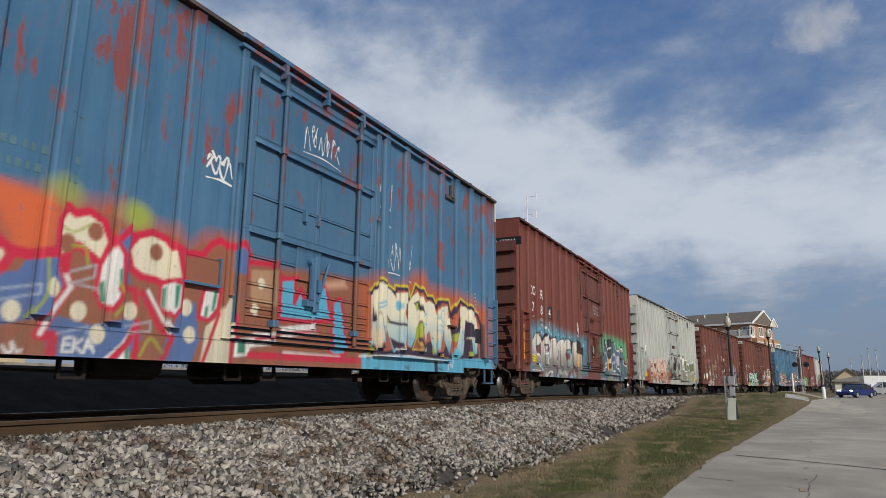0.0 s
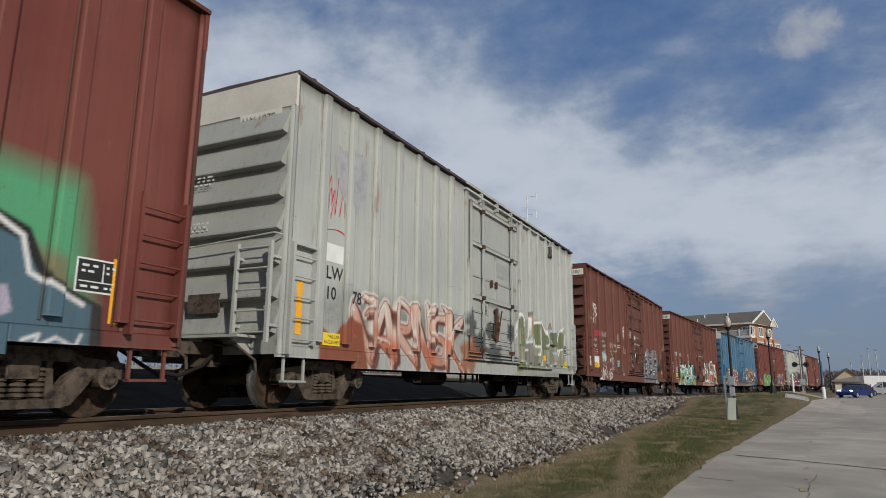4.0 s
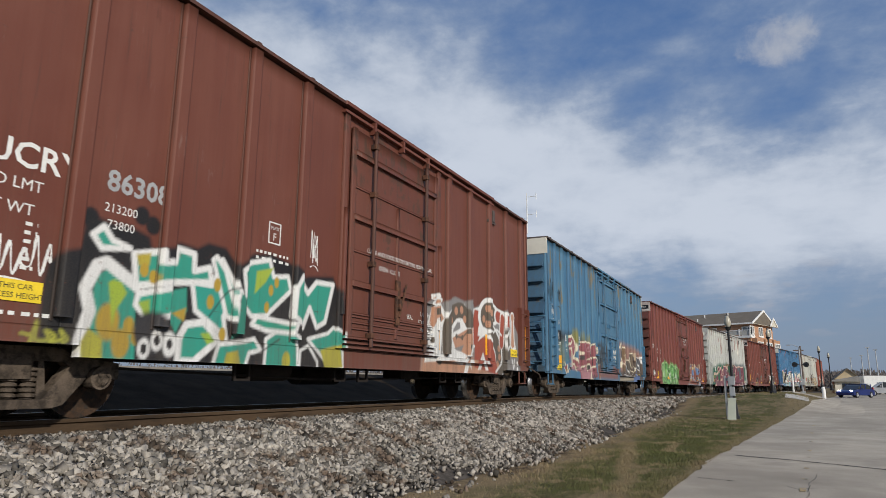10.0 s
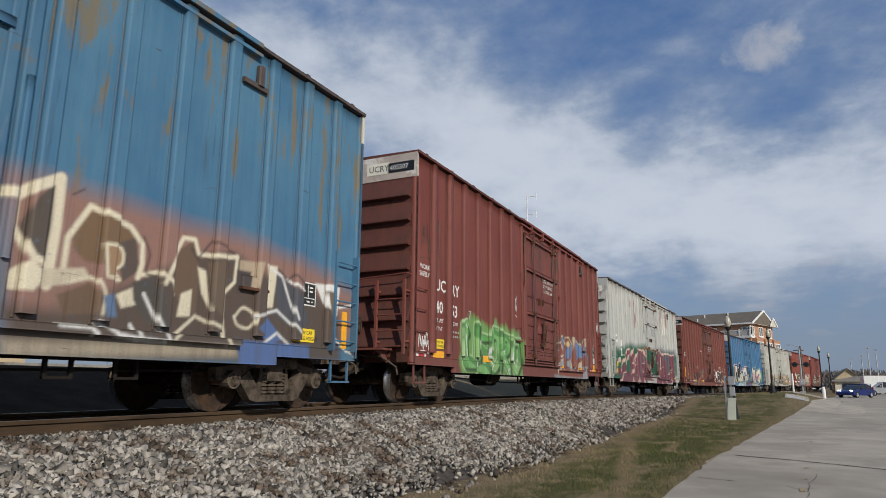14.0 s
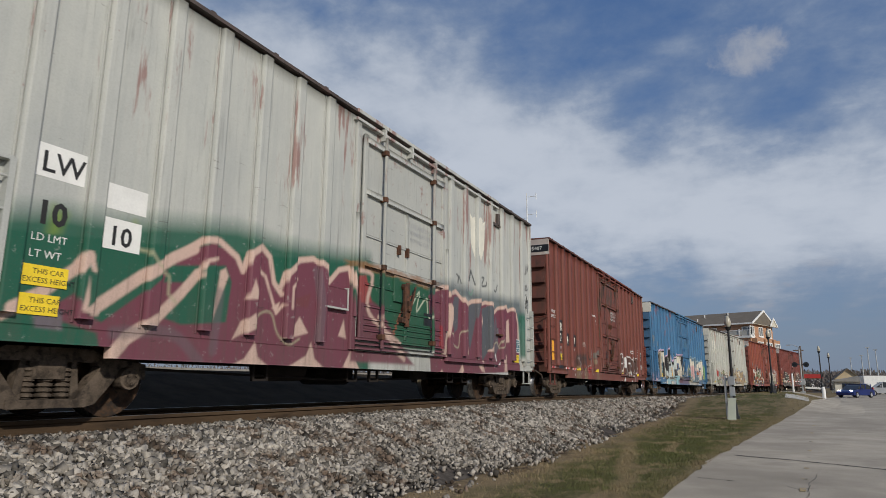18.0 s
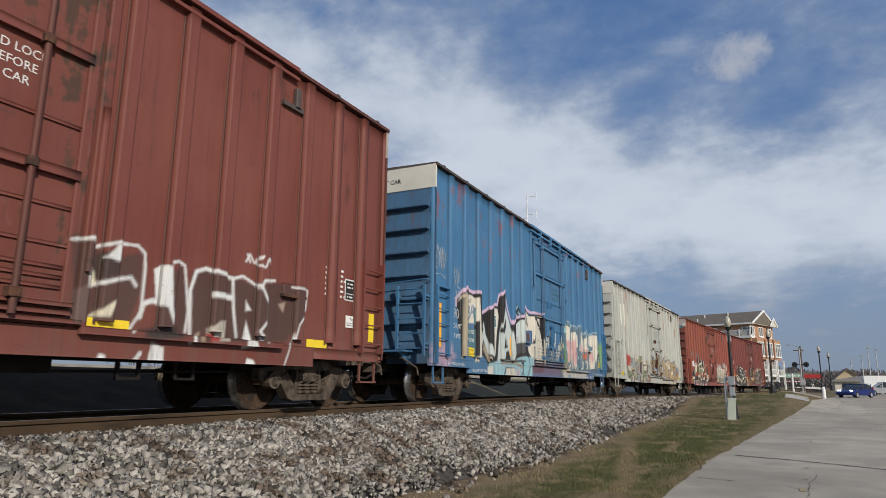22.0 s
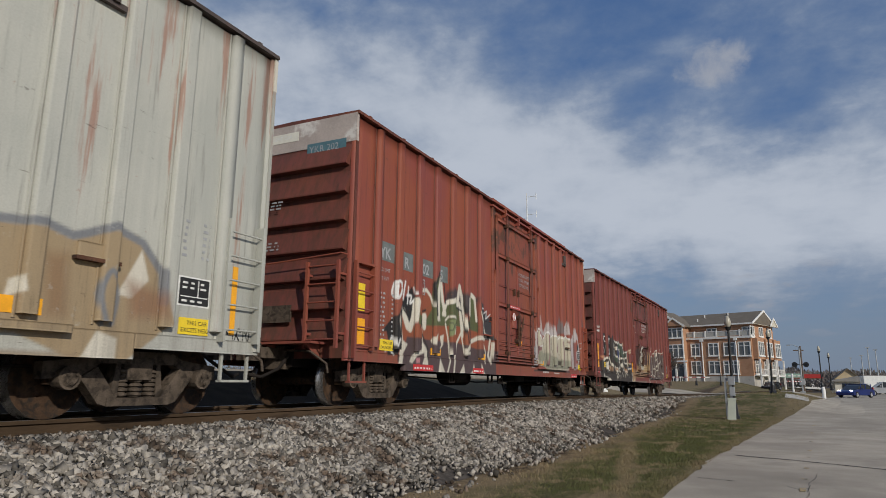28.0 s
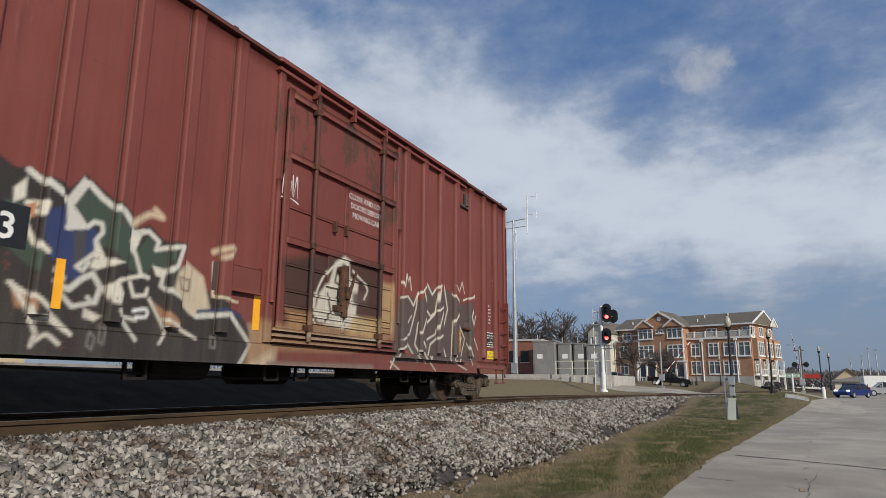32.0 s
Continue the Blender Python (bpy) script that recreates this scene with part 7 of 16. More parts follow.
    # marks behind the blue-grey letters
    s.poly([(13.29, 1.91), (13.63, 1.86), (13.77, 1.72), (13.88, 1.57), (13.33, 1.58)], (0.05,0.055,0.055), 0.04, 0.9)
    s.stroke([(13.36, 1.84), (13.45, 1.67), (13.51, 1.84), (13.6, 1.66), (13.64, 1.8), (13.73, 1.65)], 0.02, (0.30,0.36,0.38), 0.02, 0.9)
    s.stroke([(13.34, 1.74), (13.8, 1.66)], 0.02, (0.30,0.36,0.38), 0.02, 0.9)
    s.stroke(rounded([(14.15, 1.57), (14.01, 1.76), (14.06, 1.89), (14.22, 1.93), (14.28, 1.8), (14.21, 1.65), (14.11, 1.6), (14.25, 1.31)], 4), 0.09, (0.05,0.05,0.05))
    s.stroke(rounded([(14.37, 1.68), (14.3, 1.81), (14.37, 1.96), (14.52, 1.95), (14.51, 1.77), (14.38, 1.71), (14.5, 1.41)], 4), 0.08, (0.05,0.05,0.05))
    s.stroke(rounded([(14.59, 1.64), (14.63, 1.82), (14.8, 1.74), (14.69, 1.43), (14.84, 1.38), (14.85, 1.82)], 4), 0.07, (0.05,0.05,0.05))
    s.stroke(rounded([(14.15, 1.78), (14.14, 1.68), (14.22, 1.72)], 4), 0.05, (0.20,0.16,0.15), 0.03, 0.9)
    s.stroke(rounded([(12.97, 0.94), (12.92, 0.82), (13.02, 0.77), (12.88, 0.65)], 4), 0.04, (0.35,0.62,0.55))
    s.stroke([(13.05, 0.83), (13, 0.66), (13.11, 0.83), (13.12, 0.65), (13.2, 0.87), (13.18, 0.66), (13.3, 0.91)], 0.05, (0.35,0.62,0.55))
    s.stroke([(12.82, 0.66), (13.16, 0.72)], 0.04, (0.35,0.62,0.55))
    s.poly([(13.36, 0.67), (13.68, 0.71), (13.69, 0.62), (13.34, 0.61)], (0.35,0.62,0.55), 0.03)
    s.poly([(13.08, 1), (13.33, 1.02), (13.34, 0.91), (13.09, 0.89)], (0.50,0.33,0.18), 0.03)
    s.poly([(13.09, 1.11), (13.33, 1.11), (13.32, 1.05), (13.1, 1.04)], (0.16,0.15,0.14), 0.03)
    s.stroke([(13.35, 2.11), (13.41, 2.01), (13.4, 1.95)], 0.03, (0.42,0.38,0.36), 0.03, 0.8)
    s.stroke(rounded([(15.04, 2.47), (15.21, 2.91), (15.18, 2.66), (15.38, 3), (15.35, 2.62), (15.45, 2.81)], 4), 0.02, (0.42,0.37,0.36), 0.02, 0.85)
    s.stroke([(15.09, 1.94), (15.26, 1.89), (15.36, 1.98), (15.48, 1.88)], 0.02, (0.42,0.37,0.36), 0.02, 0.85)
    s.stroke([(15.11, 1.75), (15.28, 1.62), (15.18, 1.6), (15.33, 1.74)], 0.02, (0.42,0.37,0.36), 0.02, 0.85)
    s.stroke(rounded([(14.37, 0.98), (14.56, 0.92), (14.48, 0.82), (14.73, 1.01), (14.8, 0.83), (15.03, 0.95)], 4), 0.02, (0.30,0.26,0.25), 0.02, 0.85)
    made = boxcar("dark red-brown boxcar with white tags and small decals", RED_4, s, POSTS_WIDE, RED_4, False)
    car = made[0]
    lettering(car, "86100", SIDE(2.05, 2.42), 0.34, STENCIL_GREY, 0.008)
    lettering(car, "213100", SIDE(2.05, 2.18), 0.15, STENCIL_WHITE)
    lettering(car, "72900", SIDE(2.10, 1.98), 0.15, STENCIL_WHITE)
    weights(car, 0.85, 2.18, STENCIL_WHITE, 0.16)
    dimensions(car, 0.85, 1.82, STENCIL_WHITE)
    plate(car, 0.80, 1.15, 0.92, 0.42, WHITE_PAINT, "pale_panel", SKIN, 0.002)
    height_sign(car, 0.84, 1.12, 0.62)
    plate_f(car, 4.72, 2.38)
    bars(car, 4.5, 2.2, 0.7, 2, 0.09, STENCIL_WHITE)
    tag_marks(car, 14.5, 2.0, 0.4, 0.6, STENCIL_GREY, 54, 0.02, strokes=5)
    tape(car, 0.06, 1.02, 0.14, 1.0)
    tape(car, LONG - 0.16, 1.02, 0.12, 1.0)
    for u in (3.05, 5.55, 9.85, 12.9):
        tape(car, u, 1.1, 0.13, 0.48)
    plate(car, 0.30, 1.18, 0.26, 0.34, WHITE_PAINT, "inspection_label")
    height_sign(car, 14.35, 1.18, 0.42)
    plate(car, 12.25, 1.13, 0.50, 0.33, STENCIL_WHITE, "service_panel", SKIN, 0.004)
    plate(car, 12.28, 1.30, 0.22, 0.13, BLACK_PAINT, "black_panel", SKIN + 0.004, 0.003)
    plate(car, 12.52, 1.30, 0.20, 0.13, BLACK_PAINT, "black_panel", SKIN + 0.004, 0.003)
    plate(car, 12.28, 1.16, 0.44, 0.10, BLACK_PAINT, "black_panel", SKIN + 0.004, 0.003)
    lettering(car, "CLOSE AND LOCK DOORS BEFORE MOVING CAR", SIDE(7.08, 2.44, SKIN + 0.056), 0.088, STENCIL_WHITE)
    for words, u, z in (("SEAL", 8.55, 1.55), ("OPEN", 7.62, 2.19), ("CLOSE", 7.96, 2.17), ("SECURITY", 6.66, 2.93), ("DEVICE ONLY", 6.64, 2.81), ("LATCH", 9.1, 1.66), ("TO CLOSE", 9.0, 1.5), ("DOOR", 9.1, 1.34)):
        lettering(car, words, SIDE(u, z, SKIN + 0.056), 0.085, STENCIL_WHITE)
    plate(car, 8.28, 1.66, 0.5, 0.26, BLACK_PAINT, "black_panel", SKIN + 0.05, 0.004)
    bars(car, 8.34, 1.84, 0.3, 2, 0.07, STENCIL_WHITE, x=SKIN + 0.055)
    part("notice_frame", ring_shape([(6.58, 2.73), (7.12, 2.73), (7.12, 3.04), (6.58, 3.04)], SKIN + 0.054, 0.01), STENCIL_WHITE, car)
    round_mark(car, 7.90, 2.77, 0.10, SKIN + 0.056)
    bars(car, 8.06, 2.80, 0.72, 1, 0.06, STENCIL_WHITE, x=SKIN + 0.05)
    plate(car, 7.66, 1.82, 0.20, 0.26, STENCIL_WHITE, "door_label", SKIN + 0.09, 0.004)
    for u, z, w, seed in ((6.46, 1.56, 0.34, 61), (7.0, 1.58, 0.55, 62), (7.05, 1.36, 0.4, 63)):
        tag_marks(car, u, z, w, 0.42 if seed < 63 else 0.1, STENCIL_WHITE, seed, 0.025, SKIN + 0.05, strokes=5)
    plate(car, 7.08, 1.72, 0.32, 0.18, BLACK_PAINT, "painted_out_patch", SKIN + 0.052, 0.006)
    end_words(car, "86100", 0.75, 4.78, 0.19, STENCIL_BLACK, EMBLEM)
    end_words(car, "EXCESS HEIGHT CAR", -1.35, 4.72, 0.11, STENCIL_BLACK, EMBLEM)
    finish(made, 3)


def fifth_car():
    s = Spray()
    # black cloud behind green letters with white edges
    s.poly([(1.5, 1.34), (1.52, 1.54), (1.65, 1.68), (1.83, 1.74), (1.86, 1.98), (1.94, 2.12), (2.17, 2.09), (2.39, 2.1), (2.66, 2.03), (2.71, 1.9), (2.94, 1.95), (3.1, 2.05), (3.37, 2.03), (3.54, 2.13), (3.84, 2.12), (4.06, 1.93), (4.36, 2.14), (4.71, 2.2), (5.21, 2.12), (5.49, 1.99), (6.21, 2.09), (6.39, 1.84), (6.55, 0.61), (1.52, 0.5)], BLACK, 0.06)
    s.blob(2.53, 2.25, 0.1, 0.11, BLACK, 0.3)
    s.blob(2.69, 2.17, 0.1, 0.11, BLACK, 0.3)
    s.blob(1.91, 2.09, 0.1, 0.11, BLACK, 0.3)
    s.stroke(rounded([(1.35, 0.84), (1.46, 0.82), (1.44, 0.76), (1.49, 0.96), (1.49, 0.79), (1.62, 0.8), (1.58, 0.88), (1.68, 0.83), (1.63, 0.78), (1.76, 0.81), (1.73, 0.89), (1.81, 0.81), (1.77, 0.78)], 4), 0.035, (0.42,0.42,0.06), 0.03, 0.95)
    edged(s, [(1.96, 1.92), (2.08, 2.03), (2.2, 1.9), (2.42, 1.85), (2.24, 1.82), (2.08, 1.79)], JADE, WHITE, 0.07)
    s.poly([(1.98, 0.51), (2.01, 1.06), (2.05, 1.48), (2.23, 1.63), (2.5, 1.48), (2.56, 1.24), (2.61, 0.53)], JADE, 0.03)
    s.stroke([(1.92, 0.51), (1.94, 0.82), (2.02, 1.12), (1.94, 1.34), (2.05, 1.6), (2.16, 1.65), (2.58, 1.43)], 0.14, WHITE)
    s.poly([(1.95, 0.79), (2.02, 0.94), (2.19, 0.84), (2.23, 0.52), (1.98, 0.51)], (0.40,0.38,0.05), 0.03)
    s.blob(2.24, 1.02, 0.14, 0.2, (0.45,0.30,0.04), 0.3)
    s.blob(2.41, 0.8, 0.11, 0.16, (0.45,0.30,0.04), 0.3)
    s.blob(2.5, 1, 0.07, 0.1, (0.45,0.30,0.04), 0.3)
    s.blob(2.6, 0.89, 0.07, 0.1, (0.45,0.30,0.04), 0.3)
    s.poly([(2.2, 1.44), (2.26, 1.48), (2.36, 1.46), (2.44, 1.35), (2.32, 1.15), (2.3, 0.96)], (0.34,0.46,0.05), 0.03)
    edged(s, [(2.48, 1.8), (2.83, 1.89), (2.84, 1.76), (3.05, 1.8), (3.07, 1.97), (3.33, 1.95), (3.35, 1.74), (3.59, 1.82), (3.64, 1.64), (3.07, 1.56), (2.54, 1.45)], JADE, WHITE, 0.08)
    s.poly([(2.51, 1.8), (2.7, 1.85), (2.69, 1.7), (2.55, 1.68)], (0.45,0.36,0.05), 0.03)
    s.blob(2.63, 1.64, 0.06, 0.08, (0.45,0.30,0.04), 0.3)
    s.blob(2.76, 1.58, 0.06, 0.08, (0.45,0.30,0.04), 0.3)
    edged(s, [(2.56, 1.24), (2.58, 1.36), (3, 1.48), (3.06, 1.26), (2.99, 1.15), (2.73, 1.09)], (0.03,0.34,0.24), WHITE, 0.07)
    s.poly([(2.59, 1.27), (2.74, 1.32), (2.76, 1.13), (2.69, 1.12)], (0.30,0.42,0.06), 0.03)
    s.blob(2.78, 0.94, 0.22, 0.24, (0.035,0.035,0.04), 0.3)
    s.blob(2.71, 0.76, 0.085, 0.12, WHITE, 0.3)
    s.blob(2.88, 0.86, 0.085, 0.12, WHITE, 0.3)
    s.blob(3.06, 0.83, 0.1, 0.15, WHITE, 0.3)
    s.blob(2.71, 0.76, 0.04, 0.06, BLACK, 0.3)
    s.blob(2.88, 0.86, 0.04, 0.06, BLACK, 0.3)
    s.blob(3.06, 0.83, 0.04, 0.06, BLACK, 0.3)
    s.poly([(3.04, 1.09), (3.04, 1.46), (3.25, 1.52), (3.28, 1.24), (3.14, 0.96)], JADE, 0.03)
    s.poly([(3.06, 1.19), (3.27, 1.28), (3.25, 1.11)], (0.45,0.30,0.04), 0.03)
    edged(s, [(3.19, 0.64), (3.19, 0.9), (3.29, 1.08), (3.56, 1.13), (3.81, 0.94), (3.72, 0.86), (3.43, 0.64)], JADE, WHITE, 0.09)
    s.poly([(3.52, 0.99), (3.66, 1.01), (3.75, 0.9), (3.63, 0.86)], (0.30,0.44,0.06), 0.03)
    edged(s, [(3.33, 1.6), (3.65, 1.6), (3.8, 1.96), (3.97, 1.76), (4.1, 1.55), (3.88, 1.23), (3.95, 0.95), (3.75, 1.08), (3.41, 1.26)], (0.03,0.32,0.25), WHITE, 0.07)
    edged(s, [(3.64, 1.93), (3.7, 1.98), (3.87, 1.82), (4.06, 1.4), (4.13, 1.18), (3.93, 1.24)], JADE, WHITE, 0.07)
    s.blob(3.88, 1, 0.06, 0.09, (0.45,0.30,0.04), 0.3)
    s.blob(3.74, 1.62, 0.06, 0.09, (0.45,0.30,0.04), 0.3)
    s.blob(3.64, 1.39, 0.06, 0.09, (0.45,0.30,0.04), 0.3)
    edged(s, [(4.22, 1.42), (4.12, 1.86), (4.32, 2.01), (4.69, 2.11), (4.79, 1.88), (5.1, 1.93), (5.18, 1.73), (4.67, 1.31), (4.39, 1.28)], JADE, WHITE, 0.07)
    s.poly([(4.42, 1.59), (4.44, 1.91), (4.78, 2.01), (4.63, 1.78)], (0.34,0.44,0.06), 0.03)
    s.blob(4.75, 1.68, 0.05, 0.08, (0.45,0.30,0.04), 0.3)
    s.blob(4.68, 1.43, 0.05, 0.08, (0.45,0.30,0.04), 0.3)
    s.blob(4.86, 1.81, 0.05, 0.08, (0.45,0.30,0.04), 0.3)
    edged(s, [(3.73, 0.55), (3.82, 0.87), (4.26, 0.93), (4.47, 0.98), (4.6, 0.83), (4.38, 0.79), (4.3, 0.56)], JADE, WHITE, 0.06)
    s.poly([(3.94, 0.66), (3.97, 0.77), (4.17, 0.81), (4.25, 0.56), (3.95, 0.55)], (0.42,0.36,0.05), 0.03)
    edged(s, [(4.68, 0.57), (4.7, 0.99), (5.04, 1.18), (5.37, 1.04), (5.41, 0.58)], JADE, WHITE, 0.06)
    s.blob(5.14, 0.7, 0.09, 0.14, (0.42,0.38,0.05), 0.3)
    edged(s, [(4.4, 1.17), (4.5, 1.29), (5.29, 1.24), (5.23, 1.11), (4.69, 1.11)], (0.03,0.30,0.20), WHITE, 0.07)
    edged(s, [(5.21, 1.36), (5.24, 1.78), (5.36, 1.97), (5.58, 1.74), (5.78, 1.94), (6.22, 1.96), (6.04, 1.34), (5.83, 1.24), (5.64, 1.53), (5.49, 1.21)], JADE, WHITE, 0.08)
    s.poly([(4.1, 1.55), (4.21, 1.49), (4.25, 1.04), (4.05, 0.95)], (0.03,0.22,0.16), 0.03)
    edged(s, [(5.63, 1.05), (6.13, 1.17), (6.27, 1.27), (6.51, 1.2), (6.55, 0.65), (6.08, 0.73)], JADE, WHITE, 0.06)
    s.poly([(5.93, 0.9), (6.45, 1.01), (6.55, 0.65), (6.09, 0.6)], (0.42,0.38,0.05), 0.03)
    edged(s, [(5.44, 0.58), (5.45, 0.87), (5.64, 0.95), (5.87, 0.72), (5.88, 0.59)], BLACK, WHITE, 0.05)
    s.stroke(rounded([(3.64, 1.21), (3.9, 1.53), (4.09, 1.63)], 4), 0.02, BLACK, 0.03, 0.9)
    s.stroke(rounded([(4.49, 0.75), (4.82, 0.92), (4.99, 1.01)], 4), 0.02, BLACK, 0.03, 0.9)
    # salmon, olive and white letters on a grey cloud
    s.poly([(9.23, 0.55), (9.27, 1.99), (9.49, 2.11), (10.02, 2.05), (10.36, 2.18), (10.86, 2.33), (11.37, 2.28), (11.75, 2.37), (11.94, 2.19), (12.61, 2.40), (13.10, 2.41), (13.45, 2.32), (13.77, 2.22), (13.96, 2.35), (14.18, 2.15), (14.48, 2.18), (14.93, 1.76), (15.09, 1.34), (15.07, 0.67)], (0.23, 0.22, 0.215), 0.06, 1.0)
    s.poly([(9.21, 0.56), (9.30, 0.95), (10.29, 0.93), (10.86, 1.08), (11.67, 1.05), (12.93, 0.64), (11.98, 0.60)], (0.47, 0.25, 0.16), 0.15, 1.0)
    s.blob(9.59, 0.95, 0.10, 0.10, (0.115, 0.095, 0.075), 0.15)
    s.blob(10.07, 0.88, 0.10, 0.10, (0.115, 0.095, 0.075), 0.15)
    s.poly([(9.57, 2.22), (9.87, 2.28), (10.49, 1.81), (10.20, 1.57), (10.14, 1.01), (10.70, 0.99), (10.67, 0.90), (9.38, 0.82), (9.56, 1.48), (9.38, 1.54), (9.64, 1.99)], WHITE, 0.03, 1.0)
    s.poly([(9.66, 2.17), (9.82, 2.20), (10.29, 1.78), (10.03, 1.63), (9.89, 1.77), (9.62, 1.52), (9.51, 1.61)], (0.47, 0.25, 0.16), 0.03, 1.0)
    s.poly([(9.75, 1.59), (10.12, 1.64), (10.12, 0.94), (9.43, 0.90)], WHITE, 0.03, 1.0)
    s.blob(9.87, 1.89, 0.07, 0.07, (0.115, 0.095, 0.075), 0.15)
    s.blob(9.95, 1.74, 0.07, 0.07, (0.115, 0.095, 0.075), 0.15)
    s.blob(9.62, 1.28, 0.07, 0.07, (0.115, 0.095, 0.075), 0.15)
    s.blob(9.47, 1.39, 0.07, 0.07, WHITE, 0.15)
    s.blob(9.49, 1.23, 0.07, 0.07, WHITE, 0.15)
    s.stroke(rounded([(9.56, 2.02), (9.82, 2.17), (10.19, 2.18), (9.82, 2.02), (9.56, 2.01)], 4), 0.06, WHITE)
    s.poly([(10.38, 1.92), (10.86, 2.18), (11.37, 2.21), (11.67, 1.96), (11.78, 1.62), (11.71, 1.15), (11.22, 0.82), (10.64, 0.88), (10.22, 1.04), (10.16, 1.47)], WHITE, 0.03, 1.0)
    s.stroke(rounded([(11.56, 1.84), (11.26, 2.04), (10.79, 1.96), (10.42, 1.59), (10.40, 1.14)], 4), 0.36, (0.115, 0.095, 0.075))
    s.poly([(10.71, 1.62), (10.93, 1.84), (11.18, 1.86), (11.22, 1.60), (10.70, 1.39)], WHITE, 0.03, 1.0)
    s.poly([(10.77, 1.59), (10.97, 1.76), (11.11, 1.77), (11.13, 1.63), (10.75, 1.51)], (0.23, 0.22, 0.215), 0.03, 1.0)
    s.poly([(10.71, 1.39), (11.63, 1.68), (11.67, 1.25), (11.52, 1.04), (10.86, 1.18)], (0.47, 0.25, 0.16), 0.03, 1.0)
    s.poly([(10.82, 1.17), (11.33, 1.27), (11.18, 1.11), (10.97, 1.12)], (0.23, 0.22, 0.215), 0.03, 1.0)
    s.blob(10.91, 2.01, 0.09, 0.09, (0.47, 0.25, 0.16), 0.15)
    s.blob(11.20, 2.06, 0.09, 0.09, (0.47, 0.25, 0.16), 0.15)
    s.blob(11.37, 1.86, 0.09, 0.09, (0.47, 0.25, 0.16), 0.15)
    s.blob(10.64, 1.78, 0.09, 0.09, (0.47, 0.25, 0.16), 0.15)
    s.blob(10.93, 1.44, 0.06, 0.06, (0.115, 0.095, 0.075), 0.15)
    s.blob(11.24, 1.43, 0.06, 0.06, (0.115, 0.095, 0.075), 0.15)
    s.blob(11.54, 1.59, 0.06, 0.06, (0.115, 0.095, 0.075), 0.15)
    s.blob(11.59, 1.24, 0.06, 0.06, (0.115, 0.095, 0.075), 0.15)
    s.stroke([(10.93, 1.44), (11.24, 1.43), (11.54, 1.59)], 0.04, (0.115, 0.095, 0.075))
    s.poly([(11.67, 2.11), (12.45, 2.29), (12.61, 1.91), (12.13, 1.30), (11.59, 1.14), (11.78, 1.72)], WHITE, 0.03, 1.0)
    s.poly([(11.94, 2.15), (12.43, 2.14), (12.17, 1.73), (12.05, 1.29), (11.84, 1.31), (11.78, 1.72)], (0.34, 0.075, 0.045), 0.03, 1.0)
    s.poly([(11.98, 1.54), (12.93, 1.50), (13.26, 1.18), (13.94, 0.98), (13.90, 0.57), (11.90, 0.78)], (0.34, 0.075, 0.045), 0.03, 1.0)
    s.stroke(rounded([(13.20, 2.13), (12.73, 2.26), (12.41, 2.01), (12.93, 1.68), (13.39, 1.37), (13.60, 0.83)], 4), 0.52, WHITE)
    s.stroke(rounded([(13.10, 2.14), (12.73, 2.20), (12.51, 2.00), (12.97, 1.68), (13.41, 1.31), (13.53, 0.77)], 4), 0.4, (0.115, 0.095, 0.075))
    s.poly([(12.13, 1.40), (12.49, 1.78), (12.93, 1.70), (12.53, 1.56)], WHITE, 0.03, 1.0)
    s.blob(12.70, 2.25, 0.09, 0.09, (0.47, 0.25, 0.16), 0.15)
    s.blob(12.83, 2.15, 0.09, 0.09, (0.47, 0.25, 0.16), 0.15)
    s.blob(12.51, 1.97, 0.09, 0.09, (0.47, 0.25, 0.16), 0.15)
    s.blob(12.69, 1.86, 0.09, 0.09, (0.47, 0.25, 0.16), 0.15)
    s.blob(12.97, 1.97, 0.09, 0.09, (0.47, 0.25, 0.16), 0.15)
    s.blob(13.50, 1.29, 0.09, 0.09, (0.47, 0.25, 0.16), 0.15)
    s.blob(13.53, 1.08, 0.09, 0.09, (0.47, 0.25, 0.16), 0.15)
    s.blob(13.39, 0.89, 0.09, 0.09, (0.47, 0.25, 0.16), 0.15)
    s.poly([(13.77, 1.79), (14.11, 1.78), (14.07, 0.72), (13.68, 0.65)], (0.115, 0.095, 0.075), 0.03, 1.0)
    s.stroke([(13.39, 2.13), (14.16, 2.05)], 0.4, WHITE)
    s.stroke([(13.43, 2.11), (14.11, 2.01)], 0.3, (0.34, 0.075, 0.045))
    s.stroke([(13.77, 2.11), (13.68, 1.46)], 0.36, WHITE)
    s.stroke([(13.77, 2.07), (13.68, 1.43)], 0.27, (0.34, 0.075, 0.045))
    s.poly([(13.84, 1.61), (14.07, 1.83), (14.16, 1.38), (13.94, 1.23)], WHITE, 0.03, 1.0)
    s.poly([(13.91, 1.58), (14.04, 1.70), (14.07, 1.41), (13.96, 1.33)], (0.115, 0.095, 0.075), 0.03, 1.0)
    s.stroke(rounded([(13.26, 0.70), (13.68, 0.96), (13.68, 1.21)], 4), 0.07, WHITE)
    s.stroke(rounded([(13.01, 1.63), (13.35, 1.76), (13.68, 1.65)], 4), 0.06, WHITE)
    s.blob(14.52, 2.18, 0.16, 0.16, WHITE, 0.15)
    s.poly([(14.39, 2.16), (14.64, 2.21), (14.67, 1.58), (14.78, 1.34), (14.60, 1.26), (14.33, 1.37), (14.36, 1.74)], WHITE, 0.03, 1.0)
    s.blob(14.52, 2.18, 0.11, 0.11, (0.47, 0.25, 0.16), 0.15)
